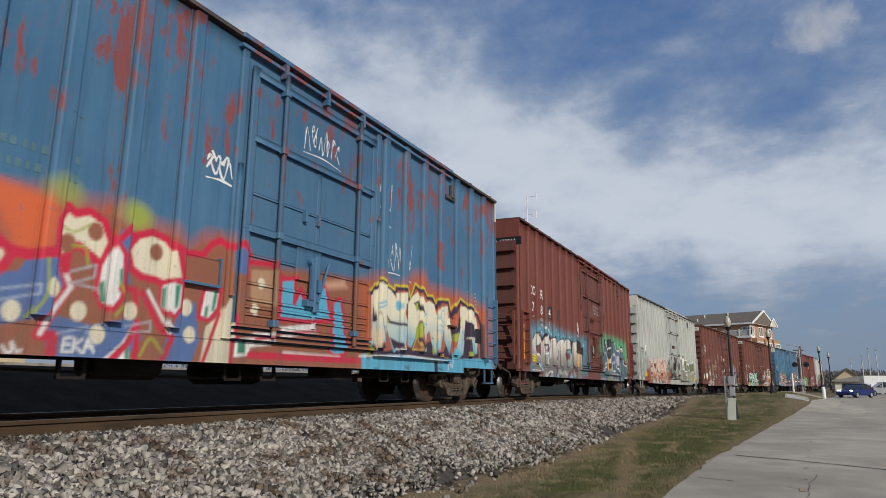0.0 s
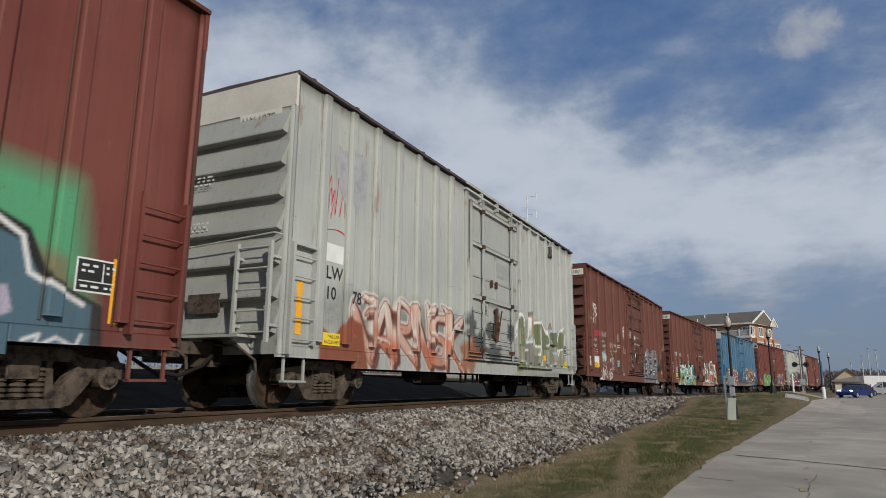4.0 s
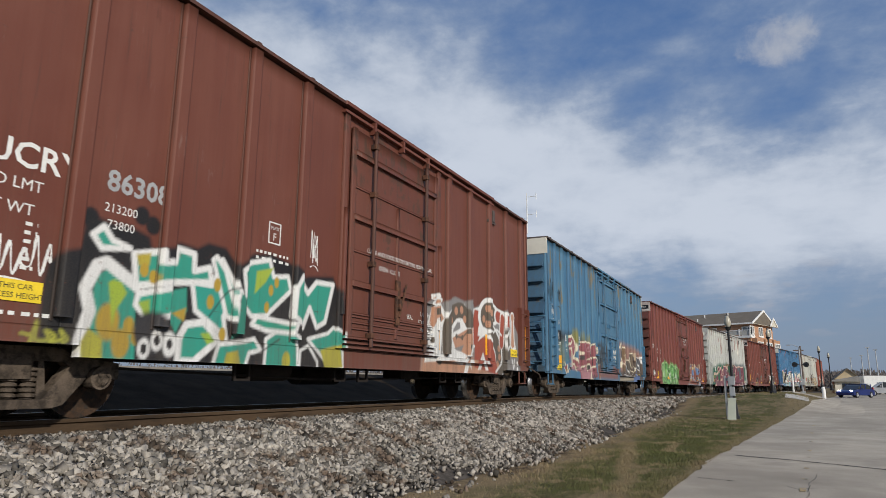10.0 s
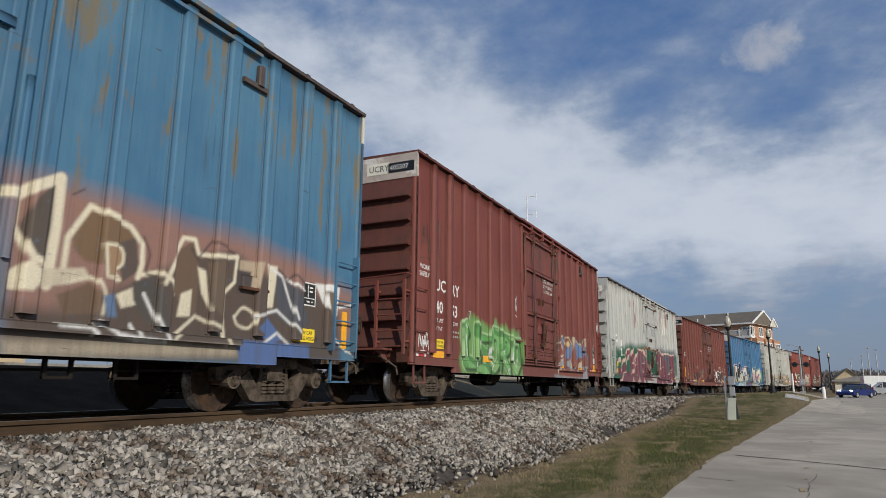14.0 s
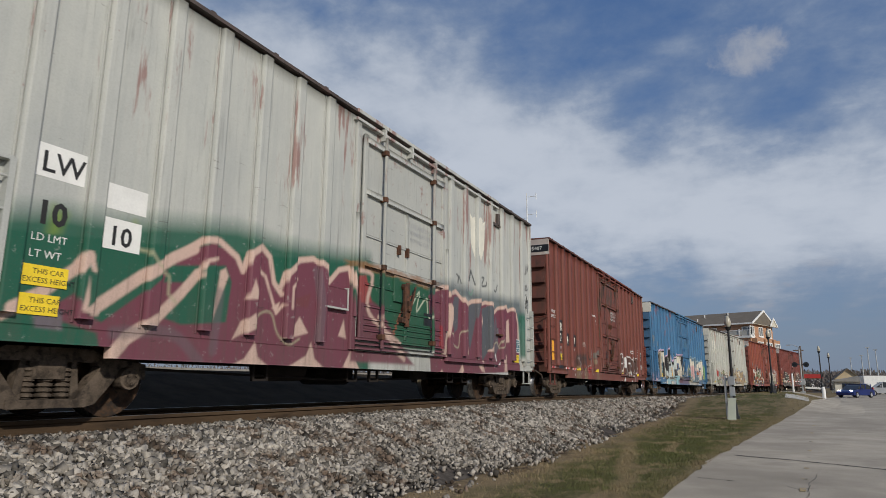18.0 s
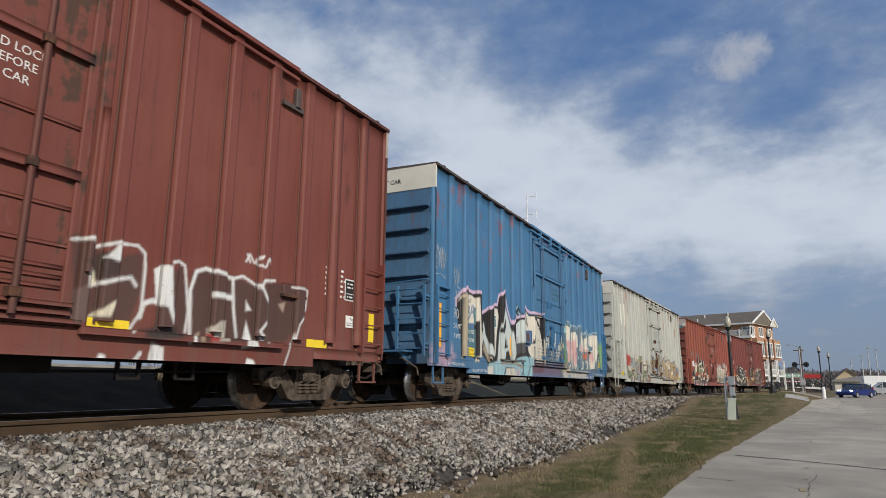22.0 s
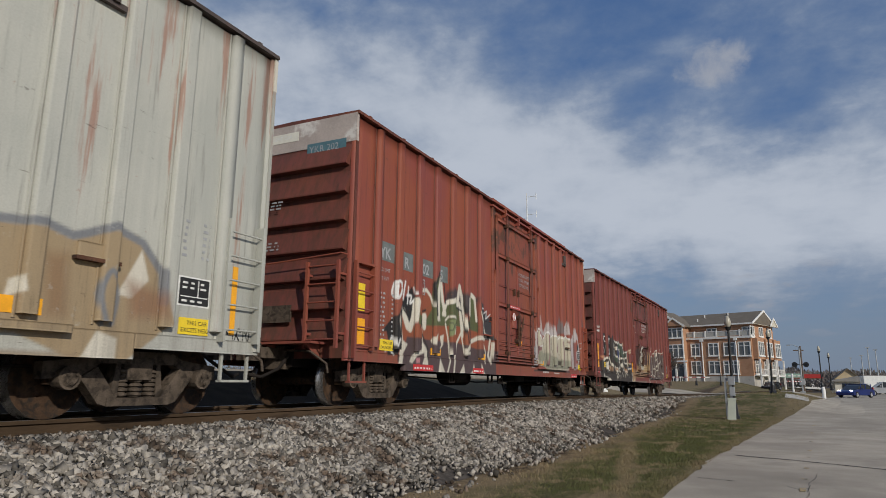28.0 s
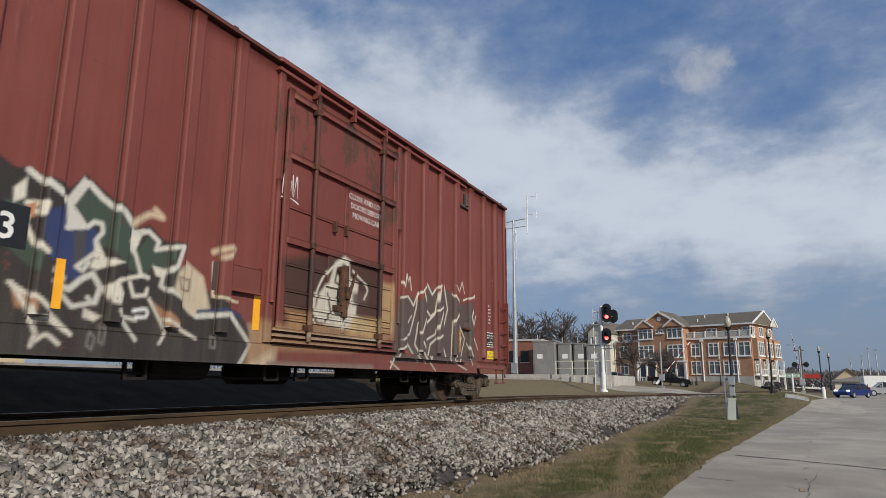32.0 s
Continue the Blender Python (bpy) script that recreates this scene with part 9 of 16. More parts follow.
def seventh_car():
    s = Spray()
    piece(s, 2.4, 6.2, 0.66, 1.82, 5, 77, patches([(0.12, 0.36, 0.10), (0.20, 0.46, 0.16), (0.09, 0.28, 0.08), (0.26, 0.48, 0.18)], 0.5, 2), outline=(0.06, 0.16, 0.05), rim=(0.36, 0.55, 0.28), back=(0.16, 0.34, 0.10), thick=0.22, spikes=2)
    # blue letters with red-brown edges and grey feet
    s.poly([(9.54, 1.87), (10.05, 2.07), (10.6, 1.97), (11.39, 2.06), (12.25, 2.04), (13.42, 2.03), (13.2, 1.67), (11.18, 1.68), (9.6, 1.44)], (0.10,0.09,0.07), 0.15, 0.6)
    s.poly([(9.72, 1.34), (9.83, 1.82), (10.02, 2.01), (10.35, 1.99), (10.69, 1.86), (10.9, 1.97), (11.15, 1.95), (11.49, 1.94), (11.66, 2.05), (11.87, 1.86), (12.26, 1.97), (12.71, 1.8), (13.29, 2.1), (13.38, 1.02), (13.05, 0.57), (9.81, 0.69)], RUST_EDGE, 0.03)
    s.stroke([(9.87, 1.77), (10, 1.85), (9.97, 1.96), (10.18, 2.02), (10.54, 1.93), (10.7, 1.77), (10.75, 2), (10.94, 2.01), (11.11, 1.87), (11.31, 1.98), (11.59, 1.82)], 0.06, (0.46,0.38,0.27))
    s.stroke([(11.61, 1.61), (11.66, 2.05), (11.91, 1.87), (12.26, 1.97), (12.6, 1.79), (12.94, 1.88), (13.29, 2.11), (13.28, 1.84)], 0.06, (0.46,0.38,0.27))
    s.poly([(10.07, 1.87), (10.12, 1.97), (10.39, 1.96), (10.55, 1.84), (10.6, 1.66), (10.45, 1.45), (10.24, 1.54)], SKY_PAINT, 0.03)
    s.poly([(9.96, 1.78), (10.08, 1.78), (10.22, 1.47), (10.11, 1.57)], (0.46,0.40,0.32), 0.03)
    s.poly([(10.73, 1.48), (10.9, 1.7), (10.98, 1.65), (10.94, 1.32), (10.76, 1.24)], SKY_PAINT, 0.03)
    s.poly([(11.07, 1.53), (11.16, 1.85), (11.36, 1.88), (11.56, 1.74), (11.56, 1.25), (11.3, 1.29), (11.14, 1.28)], SKY_PAINT, 0.03)
    s.poly([(11.69, 1.94), (11.87, 1.79), (12.26, 1.93), (12.6, 1.75), (12.77, 1.77), (12.86, 1.38), (12.32, 1.37), (12.18, 1.24), (11.77, 1.49)], SKY_PAINT, 0.03)
    s.poly([(13.01, 1.72), (13.24, 1.92), (13.27, 1.51), (13.1, 1.33)], SKY_PAINT, 0.03)
    s.poly([(13.53, 1.54), (13.87, 1.53), (13.83, 1.14), (13.56, 1.2)], SKY_PAINT, 0.03)
    s.poly([(10.79, 1.78), (10.91, 1.9), (11.05, 1.76), (10.9, 1.67)], (0.50,0.42,0.20), 0.03)
    s.poly([(9.94, 1.03), (10.15, 1.23), (10.39, 1.44), (10.52, 1.46), (10.5, 1.09), (10.2, 0.88)], (0.27,0.29,0.33), 0.03)
    s.poly([(10.77, 1.17), (10.99, 1.26), (11.32, 1.16), (11.43, 0.9), (10.95, 0.87)], (0.27,0.29,0.33), 0.03)
    s.poly([(9.77, 0.8), (9.76, 1.1), (10.13, 1.4), (10.33, 1.4), (9.94, 1.03), (9.86, 0.75)], (0.50,0.44,0.36), 0.03)
    s.poly([(11.25, 1.42), (11.52, 1.25), (11.59, 0.98), (11.34, 0.96)], (0.50,0.44,0.36), 0.03)
    s.poly([(12.34, 1.11), (12.54, 1.28), (12.84, 0.99), (12.36, 0.96)], (0.50,0.44,0.36), 0.03)
    s.stroke([(9.75, 1.13), (10.15, 1.29), (10.48, 1.48)], 0.06, RUST_EDGE)
    s.stroke(rounded([(12.05, 1.52), (12.19, 1.61), (12.26, 1.47), (12.11, 1.38), (12.05, 1.52)], 4), 0.05, RUST_EDGE)
    s.stroke([(11.33, 1.43), (11.63, 1.05), (12.03, 1.23), (12.34, 1.11)], 0.07, RUST_EDGE)
    s.poly([(11.7, 1.2), (12.13, 1.24), (12.02, 0.87), (11.83, 0.86)], (0.27,0.29,0.33), 0.03)
    s.poly([(13.01, 1.08), (13.56, 1.12), (13.67, 0.63), (12.93, 0.61)], (0.30,0.32,0.36), 0.03)
    s.poly([(9.38, 0.75), (10.22, 0.71), (11.71, 0.68), (12.93, 0.69), (12.94, 0.57), (9.41, 0.57)], (0.26,0.28,0.31), 0.06, 0.9)
    s.poly([(11.07, 0.88), (11.21, 1.01), (11.25, 0.89)], (0.42,0.12,0.12), 0.03)
    s.stroke([(9.46, 1.69), (9.72, 1.77), (9.78, 1.75)], 0.03, (0.46,0.40,0.30))
    s.stroke([(9.59, 1.49), (9.81, 1.53)], 0.03, (0.35,0.30,0.28), 0.03, 0.8)
    made = boxcar("crimson-brown boxcar with green graffiti and scorched door", RED_7, s, POSTS_CLOSE, BAND_PALE, False)
    car = made[0]
    for words, u, z in (("UC", 0.95, 2.35), ("RY", 1.72, 2.33), ("40", 0.97, 1.88), ("53", 1.72, 1.86)):
        lettering(car, words, SIDE(u, z), 0.36, STENCIL_WHITE, 0.006)
    lettering(car, "07", SIDE(2.50, 1.86), 0.33, STENCIL_GREY)
    for k, words in enumerate(("WORK", "SAFELY")):
        lettering(car, words, SIDE(0.26 - 0.02 * k, 2.72 - 0.15 * k), 0.14, STENCIL_WHITE, 0.002)
    weights(car, 0.95, 1.68, STENCIL_WHITE, 0.12)
    lettering(car, "212300", SIDE(1.72, 1.66), 0.12, STENCIL_WHITE)
    bars(car, 1.72, 1.5, 0.45, 2, 0.1, STENCIL_GREY)
    height_sign(car, 0.90, 1.12, 0.48)
    tape(car, 0.88, 0.83, 0.52, 0.24)
    red_tapes(car, (0.15, 14.1, 15.2))
    for u in (3.55, 10.0, 12.4):
        tape(car, u, 0.93, 0.5, 0.15)
    tape(car, 14.58, 0.92, 0.42, 0.26)
    tag_marks(car, 0.25, 1.05, 0.45, 0.4, STENCIL_WHITE, 80, 0.05, strokes=6)
    tag_marks(car, 0.3, 3.0, 0.9, 0.9, ROOF_DARK, 81, 0.03, strokes=8)
    tag_marks(car, 15.25, 2.4, 0.35, 0.5, STENCIL_WHITE, 82, 0.05, strokes=5)
    tag_marks(car, 5.7, 2.3, 0.3, 0.6, STENCIL_WHITE, 83, 0.03, strokes=4)
    dimensions(car, 14.0, 2.45, STENCIL_WHITE)
    dimensions(car, 14.75, 2.35, STENCIL_WHITE)
    consolidated(car, 14.55, 1.5)
    height_sign(car, 14.55, 1.24, 0.42, True)
    door_notice(car, 8.2, 3.55, STENCIL_WHITE, 0.14)
    end_words(car, "UCRY", 0.30, 4.80, 0.19, STENCIL_BLACK, EMBLEM)
    end_words(car, "405307", 0.82, 4.80, 0.15, STENCIL_WHITE, BLACK_PAINT)
    finish(made, 6)


def eighth_car():
    s = Spray()
    # green mist above plum arches with flesh edges
    s.poly([(0.38, 1.89), (1.24, 2.1), (1.81, 2.12), (2.55, 2.28), (3.65, 2.46), (4.57, 2.41), (5.38, 2.47), (6.84, 2.6), (6.95, 0.58), (0.58, 0.47)], FOREST, 0.3, 0.95)
    s.poly([(1.15, 2.11), (1.29, 2.06), (1.22, 1.81), (1.12, 1.67)], (0.20,0.30,0.05), 0.15, 0.85)
    s.poly([(2.09, 2.15), (2.1, 1.79), (1.99, 1.52), (2.02, 1.84)], (0.25,0.32,0.05), 0.15, 0.85)
    s.poly([(0.4, 1.74), (6.85, 2.44), (6.95, 0.58), (0.58, 0.47)], FOREST, 0.03)
    s.poly([(1.15, 1.04), (1.47, 1.27), (1.58, 1.08), (1.81, 1.01), (2.26, 1.37), (2.84, 1.93), (3.18, 2.13), (3.58, 2.1), (3.76, 1.9), (3.89, 2.16), (4.17, 2.25), (4.36, 2.04), (4.52, 1.65), (4.73, 2.05), (5.11, 2.29), (5.54, 2.23), (5.74, 1.99), (6.01, 2.21), (6.3, 2.26), (6.52, 0.61), (1.88, 0.52), (1.76, 0.89)], PLUM, 0.03)
    s.poly([(1.09, 1.03), (1.37, 1.09), (1.39, 0.89), (1.11, 0.9)], (0.15,0.13,0.15), 0.03)
    s.poly([(2.55, 1.54), (2.61, 1.75), (3.5, 1.89), (3.62, 1.69), (3.57, 1.16), (2.85, 1.07), (2.52, 1.14), (3.01, 1.6)], FOREST, 0.03)
    s.stroke([(0.83, 1.06), (1.12, 1.23), (1.46, 1.53), (1.54, 1.66)], 0.12, FLESH)
    s.stroke([(1.55, 1.69), (1.61, 1.52), (1.55, 1.12), (1.74, 1.1)], 0.06, FLESH)
    s.stroke([(1.67, 1.12), (2.24, 1.56), (2.68, 1.86), (2.97, 2.02)], 0.14, FLESH)
    s.stroke([(2.68, 1.86), (3.09, 2.15), (3.37, 2.19), (3.69, 2.04), (3.81, 1.87), (3.9, 2.12), (4.13, 2.28), (4.33, 2.15), (4.44, 1.8), (4.61, 1.66)], 0.09, FLESH)
    s.stroke([(4.57, 1.7), (4.67, 1.96), (4.98, 2.22), (5.32, 2.3), (5.62, 2.2), (5.74, 1.99), (6, 2.23), (6.29, 2.31), (6.44, 1.89)], 0.09, FLESH)
    s.stroke([(2.45, 1.07), (2.81, 1.44), (3.04, 1.71)], 0.13, FLESH)
    s.stroke([(3.04, 1.71), (3.13, 1.89), (3.35, 1.96)], 0.05, FLESH)
    s.stroke([(1.87, 0.55), (2.11, 0.86), (2.45, 1.08)], 0.15, FLESH)
    s.poly([(3.33, 1.14), (3.41, 1.81), (3.5, 1.86), (3.56, 1.76)], FLESH, 0.03)
    s.poly([(3.87, 1.49), (3.98, 1.78), (4.12, 1.52)], FLESH, 0.03)
    s.stroke([(4.08, 1.95), (4.26, 1.86), (4.52, 1.37), (4.65, 1.5)], 0.05, FLESH)
    s.poly([(4.42, 1.44), (4.59, 1.54), (4.54, 1.37)], FLESH, 0.03)
    s.stroke([(4.78, 1.47), (4.78, 1.77), (4.94, 1.92)], 0.05, FLESH)
    s.poly([(3.47, 0.52), (3.93, 0.71), (4.12, 0.94), (4.19, 0.74), (4.49, 0.57)], FLESH, 0.03)
    s.poly([(4.73, 0.58), (5.23, 0.8), (5.35, 1.01), (5.44, 0.76), (5.74, 0.6)], FLESH, 0.03)
    s.poly([(3.7, 0.95), (3.83, 1.19), (4.03, 1.32), (4.1, 1.13), (3.89, 1.04)], FLESH, 0.03)
    s.poly([(4.79, 1.02), (5.05, 1.37), (5.27, 1.14)], FLESH, 0.03)
    s.poly([(6.05, 1.15), (6.19, 1.43), (6.27, 1.12)], FLESH, 0.03)
    s.poly([(6.19, 0.65), (6.41, 0.94), (6.69, 0.62)], FLESH, 0.03)
    s.stroke([(2.09, 1.86), (2.28, 1.86), (2.41, 1.72), (2.62, 1.62), (2.63, 1.41), (2.74, 1.33)], 0.035, (0.42,0.40,0.26), 0.04, 0.8)
    s.stroke(rounded([(4.05, 1.13), (4.19, 1.33), (4.42, 1.36), (4.57, 1.09), (4.82, 0.94), (5.07, 1.04)], 4), 0.03, (0.42,0.40,0.26), 0.03, 0.8)
    s.poly([(4.9, 1.61), (5.29, 1.75), (5.24, 1.52), (4.84, 1.52)], (0.17,0.05,0.06), 0.03)
    s.poly([(1.56, 1.52), (1.89, 1.45), (1.6, 1.17)], FOREST, 0.03)
    s.stroke([(0.52, 0.88), (0.79, 0.98), (0.93, 1.07)], 0.08, FLESH)
    s.stroke(rounded([(3.44, 1.52), (3.42, 1.22), (3.37, 0.79)], 4), 0.14, (0.14,0.12,0.14), 0.05, 0.5)
    s.stroke(rounded([(5.4, 2.12), (5.52, 1.6), (5.48, 1.07)], 4), 0.14, (0.14,0.12,0.14), 0.05, 0.5)
    s.stroke(rounded([(1.96, 0.91), (2.7, 0.96), (3.16, 0.65)], 4), 0.14, (0.14,0.12,0.14), 0.05, 0.5)
    s.poly([(6.45, 1.05), (9.5, 1.05), (9.5, 2.35), (6.45, 2.38)], (0.015, 0.10, 0.055), 0.04)
    s.poly([(6.4, 0.75), (8.6, 0.75), (7.8, 1.2), (7.2, 1.75), (6.4, 2.0)], PLUM, 0.06, 0.95)
    s.poly([(6.55, 1.75), (6.95, 1.8), (6.75, 2.25), (6.45, 2.2)], (0.30, 0.06, 0.06), 0.04)
    s.stroke(rounded([(6.45, 2.3), (6.95, 2.28), (6.8, 1.75), (7.1, 1.45), (7.9, 1.15)], 4), 0.09, FLESH, 0.05)
    s.stroke(rounded([(7.2, 1.55), (7.6, 1.15), (8.2, 0.85)], 4), 0.10, FLESH, 0.05)
    s.stroke(rounded([(8.4, 1.9), (8.7, 2.2), (8.6, 1.8), (9.0, 2.1), (9.1, 1.7), (9.3, 2.05)], 4), 0.035, (0.55, 0.60, 0.45))
    s.stroke([(7.7, 1.3), (8.1, 1.9), (8.5, 2.15)], 0.06, (0.30, 0.10, 0.06))
    for k in range(8):
        s.blob(6.5 + 0.4 * k, 2.4 + 0.05 * math.sin(k * 3), 0.3, 0.06, (0.30, 0.14, 0.06), 0.8, 0.7, 0.4)
    # behind the door: tall plum letters
    s.poly([(9.16, 2.41), (9.71, 2.55), (10.22, 2.61), (10.98, 2.62), (11.9, 2.56), (12.77, 2.65), (13.83, 2.65), (14.77, 2.75), (15.16, 1.92), (14.48, 2.02), (11.93, 2.27), (10.26, 2.3), (9.19, 2.2)], (0.10,0.13,0.14), 0.25, 0.9)
    s.poly([(9.09, 2.17), (9.39, 2.34), (9.97, 2.44), (10.15, 2.32), (10.25, 2.36), (10.61, 2.39), (10.94, 2.23), (11.11, 2.17), (11.44, 2.33), (11.92, 2.38), (12.45, 2.41), (12.81, 2.28), (13.05, 2.28), (13.64, 2.39), (14, 2.37), (14.55, 2.32), (14.7, 0.74), (9.32, 0.55)], PLUM, 0.03)
    s.poly([(10.2, 2.16), (10.29, 2.31), (10.69, 2.34), (10.62, 1.61), (10.33, 1.44), (10.2, 1.67)], (0.10,0.10,0.115), 0.03)
    s.poly([(11.11, 2.17), (11.45, 2.28), (11.82, 2.32), (11.31, 1.17), (11.12, 1.69)], (0.10,0.105,0.12), 0.03)
    s.poly([(11.94, 2.19), (12.57, 2.36), (12.71, 2.02), (12.55, 1.29), (12.06, 0.95), (11.89, 1.22), (11.99, 1.67)], (0.09,0.10,0.115), 0.03)
    s.poly([(12.94, 2.14), (13.13, 1.34), (12.81, 0.99), (12.61, 1.29)], (0.12,0.10,0.12), 0.03)
    s.poly([(9.62, 1.62), (9.7, 1.58), (9.74, 1.11), (9.6, 1.09)], (0.30,0.03,0.05), 0.03)
    s.stroke([(9.31, 2.32), (9.66, 2.43), (9.97, 2.46), (10.1, 2.32)], 0.10, FLESH)
    s.stroke([(10.21, 2.38), (10.52, 2.45), (10.85, 2.31), (11.07, 2.19), (11.4, 2.32), (11.92, 2.4)], 0.10, FLESH)
    s.stroke([(11.93, 2.3), (12.23, 2.39), (12.56, 2.39), (12.84, 2.2), (13.05, 2.32), (13.7, 2.45), (13.8, 2.33), (14.07, 2.41), (14.47, 2.31), (14.61, 2.04), (14.6, 1.48)], 0.09, FLESH)
    s.stroke([(11.07, 2.16), (11.12, 1.69), (11.12, 1.35), (11.03, 1.08)], 0.06, FLESH)
    s.poly([(9.8, 0.89), (9.99, 1.81), (10.02, 2.09), (10.13, 2.14), (10.25, 2.05), (10.24, 1.79), (10.1, 1.41), (9.91, 0.98)], FLESH, 0.03)
    s.poly([(11.86, 1.47), (11.93, 1.81), (11.91, 2.07), (12.03, 2.06), (12.09, 1.91), (11.99, 1.67)], FLESH, 0.03)
    s.poly([(13.64, 1.47), (13.71, 2.05), (13.87, 2.12), (13.92, 1.5)], FLESH, 0.03)
    s.poly([(12.35, 1.19), (12.55, 1.29), (12.71, 1.46), (12.7, 1.18)], FLESH, 0.03)
    s.poly([(13.5, 0.71), (13.53, 1.12), (13.69, 1.15), (13.7, 0.71)], FLESH, 0.03)
    s.poly([(11.78, 0.93), (11.83, 1.11), (11.9, 0.87)], FLESH, 0.03)
    s.poly([(9.63, 0.56), (9.83, 0.7), (9.94, 0.55)], FLESH, 0.03)
    s.poly([(10.57, 0.55), (10.86, 0.84), (10.96, 0.69), (10.75, 0.56)], FLESH, 0.03)
    s.poly([(11.79, 0.83), (12.07, 0.86), (12.19, 0.66), (11.99, 0.69)], FLESH, 0.03)
    s.stroke(rounded([(10.19, 1.48), (10.29, 1.44), (10.38, 1.27), (10.67, 1.2), (10.75, 1.5), (11.01, 1.6), (11.1, 1.55)], 4), 0.035, (0.45,0.42,0.30), 0.03, 0.8)
    s.stroke(rounded([(12.72, 1.34), (13, 1.45), (13.13, 1.34), (13.31, 1.52), (13.38, 1.36), (13.14, 1.3)], 4), 0.035, (0.45,0.42,0.30), 0.03, 0.8)
    s.poly([(14.63, 2.33), (15.14, 2.37), (15.21, 1.14), (14.74, 1.12)], (0.02,0.13,0.09), 0.15, 0.9)
    s.stroke([(12.89, 1.12), (12.99, 0.93), (12.82, 0.84)], 0.05, WHITE)
    s.stroke(rounded([(10.57, 2.85), (10.65, 2.81), (10.64, 2.67), (10.69, 2.82), (10.81, 2.68)], 4), 0.05, (0.05,0.055,0.06), 0.03, 0.9)
    s.stroke([(11.26, 2.81), (11.36, 3.06), (11.6, 2.76)], 0.06, (0.05,0.055,0.06))
    s.stroke(rounded([(12.04, 2.99), (12.17, 2.99), (12.03, 2.79), (12.3, 2.82), (12.34, 2.91)], 4), 0.05, (0.05,0.055,0.06), 0.03, 0.9)
    s.stroke(rounded([(12.84, 3.04), (12.76, 2.85), (12.95, 2.75), (13.06, 2.93)], 4), 0.05, (0.05,0.055,0.06), 0.03, 0.9)
    s.stroke(rounded([(11.24, 2.52), (11.38, 2.48), (11.49, 2.61)], 4), 0.05, (0.16,0.28,0.22), 0.03, 0.9)
    s.stroke(rounded([(15.08, 3.53), (15.08, 3.83), (15.21, 3.79), (15.11, 3.67), (15.29, 3.56)], 4), 0.04, (0.05,0.05,0.055), 0.02, 0.95)
    s.stroke([(15.32, 3.57), (15.39, 3.85), (15.46, 3.61)], 0.04, (0.05,0.05,0.055), 0.02, 0.95)
    s.stroke([(15.49, 3.89), (15.53, 3.68), (15.58, 3.86)], 0.04, (0.05,0.05,0.055), 0.02, 0.95)
    s.stroke(rounded([(15.02, 3.31), (15.14, 3.26), (15.01, 3.05), (15.22, 3.07), (15.26, 3.21)], 4), 0.045, (0.05,0.05,0.055), 0.02, 0.95)
    s.stroke(rounded([(15.32, 3.23), (15.31, 3.09), (15.43, 3.13), (15.39, 3.25), (15.48, 3.12)], 4), 0.04, (0.05,0.05,0.055), 0.02, 0.95)
    s.stroke([(15.11, 2.9), (15.37, 2.97)], 0.03, (0.05,0.05,0.055), 0.02, 0.95)
    s.stroke(rounded([(14.92, 0.93), (14.98, 1.04), (14.89, 0.87), (15.07, 0.97), (15.14, 0.86), (15.24, 0.95), (15.41, 0.99)], 4), 0.03, (0.55,0.50,0.42), 0.03, 0.9)
    made = boxcar("pale grey boxcar, red streaks, green and plum graffiti", GREY_B, s, POSTS_CLOSE, GREY_B)
    car = made[0]
    plate(car, 0.92, 2.38, 0.52, 0.34, WHITE_PAINT, "white_patch", SKIN, 0.002)
    lettering(car, "LW", SIDE(0.97, 2.44), 0.30, STENCIL_BLACK, 0.004)
    lettering(car, "10", SIDE(0.98, 1.92), 0.32, STENCIL_BLACK, 0.012)
    plate(car, 1.70, 1.80, 0.48, 0.34, WHITE_PAINT, "white_patch", SKIN, 0.002)
    lettering(car, "10", SIDE(1.77, 1.85), 0.30, STENCIL_BLACK, 0.006)
    plate(car, 1.72, 2.24, 0.50, 0.28, WHITE_PAINT, "white_patch", SKIN, 0.002)
    weights(car, 0.96, 1.74, STENCIL_WHITE, 0.11)
    height_sign(car, 0.90, 1.30, 0.48)
    height_sign(car, 0.92, 1.02, 0.40)
    shield(car, 11.45, 3.35, EMBLEM)
    tag_marks(car, 14.95, 2.3, 0.5, 0.7, STENCIL_BLACK, 96, 0.04, strokes=6)
    door_notice(car, 8.15, 3.45, STENCIL_GREY, 0.13)
    plate(car, 8.9, 1.55, 0.35, 0.25, BLACK_PAINT, "black_panel", SKIN + 0.05, 0.004)
    tape(car, 0.66, 1.1, 0.08, 0.2, None)
    consolidated(car, 14.2, 1.25, STENCIL_TEAL)
    height_sign(car, 14.2, 0.98, 0.42)
    end_words(car, "EXCESS HEIGHT CAR", -1.0, 4.82, 0.13, STENCIL_BLACK)
    end_words(car, "LW 1010", 0.30, 4.60, 0.21, STENCIL_BLACK, EMBLEM)
    finish(made, 7)


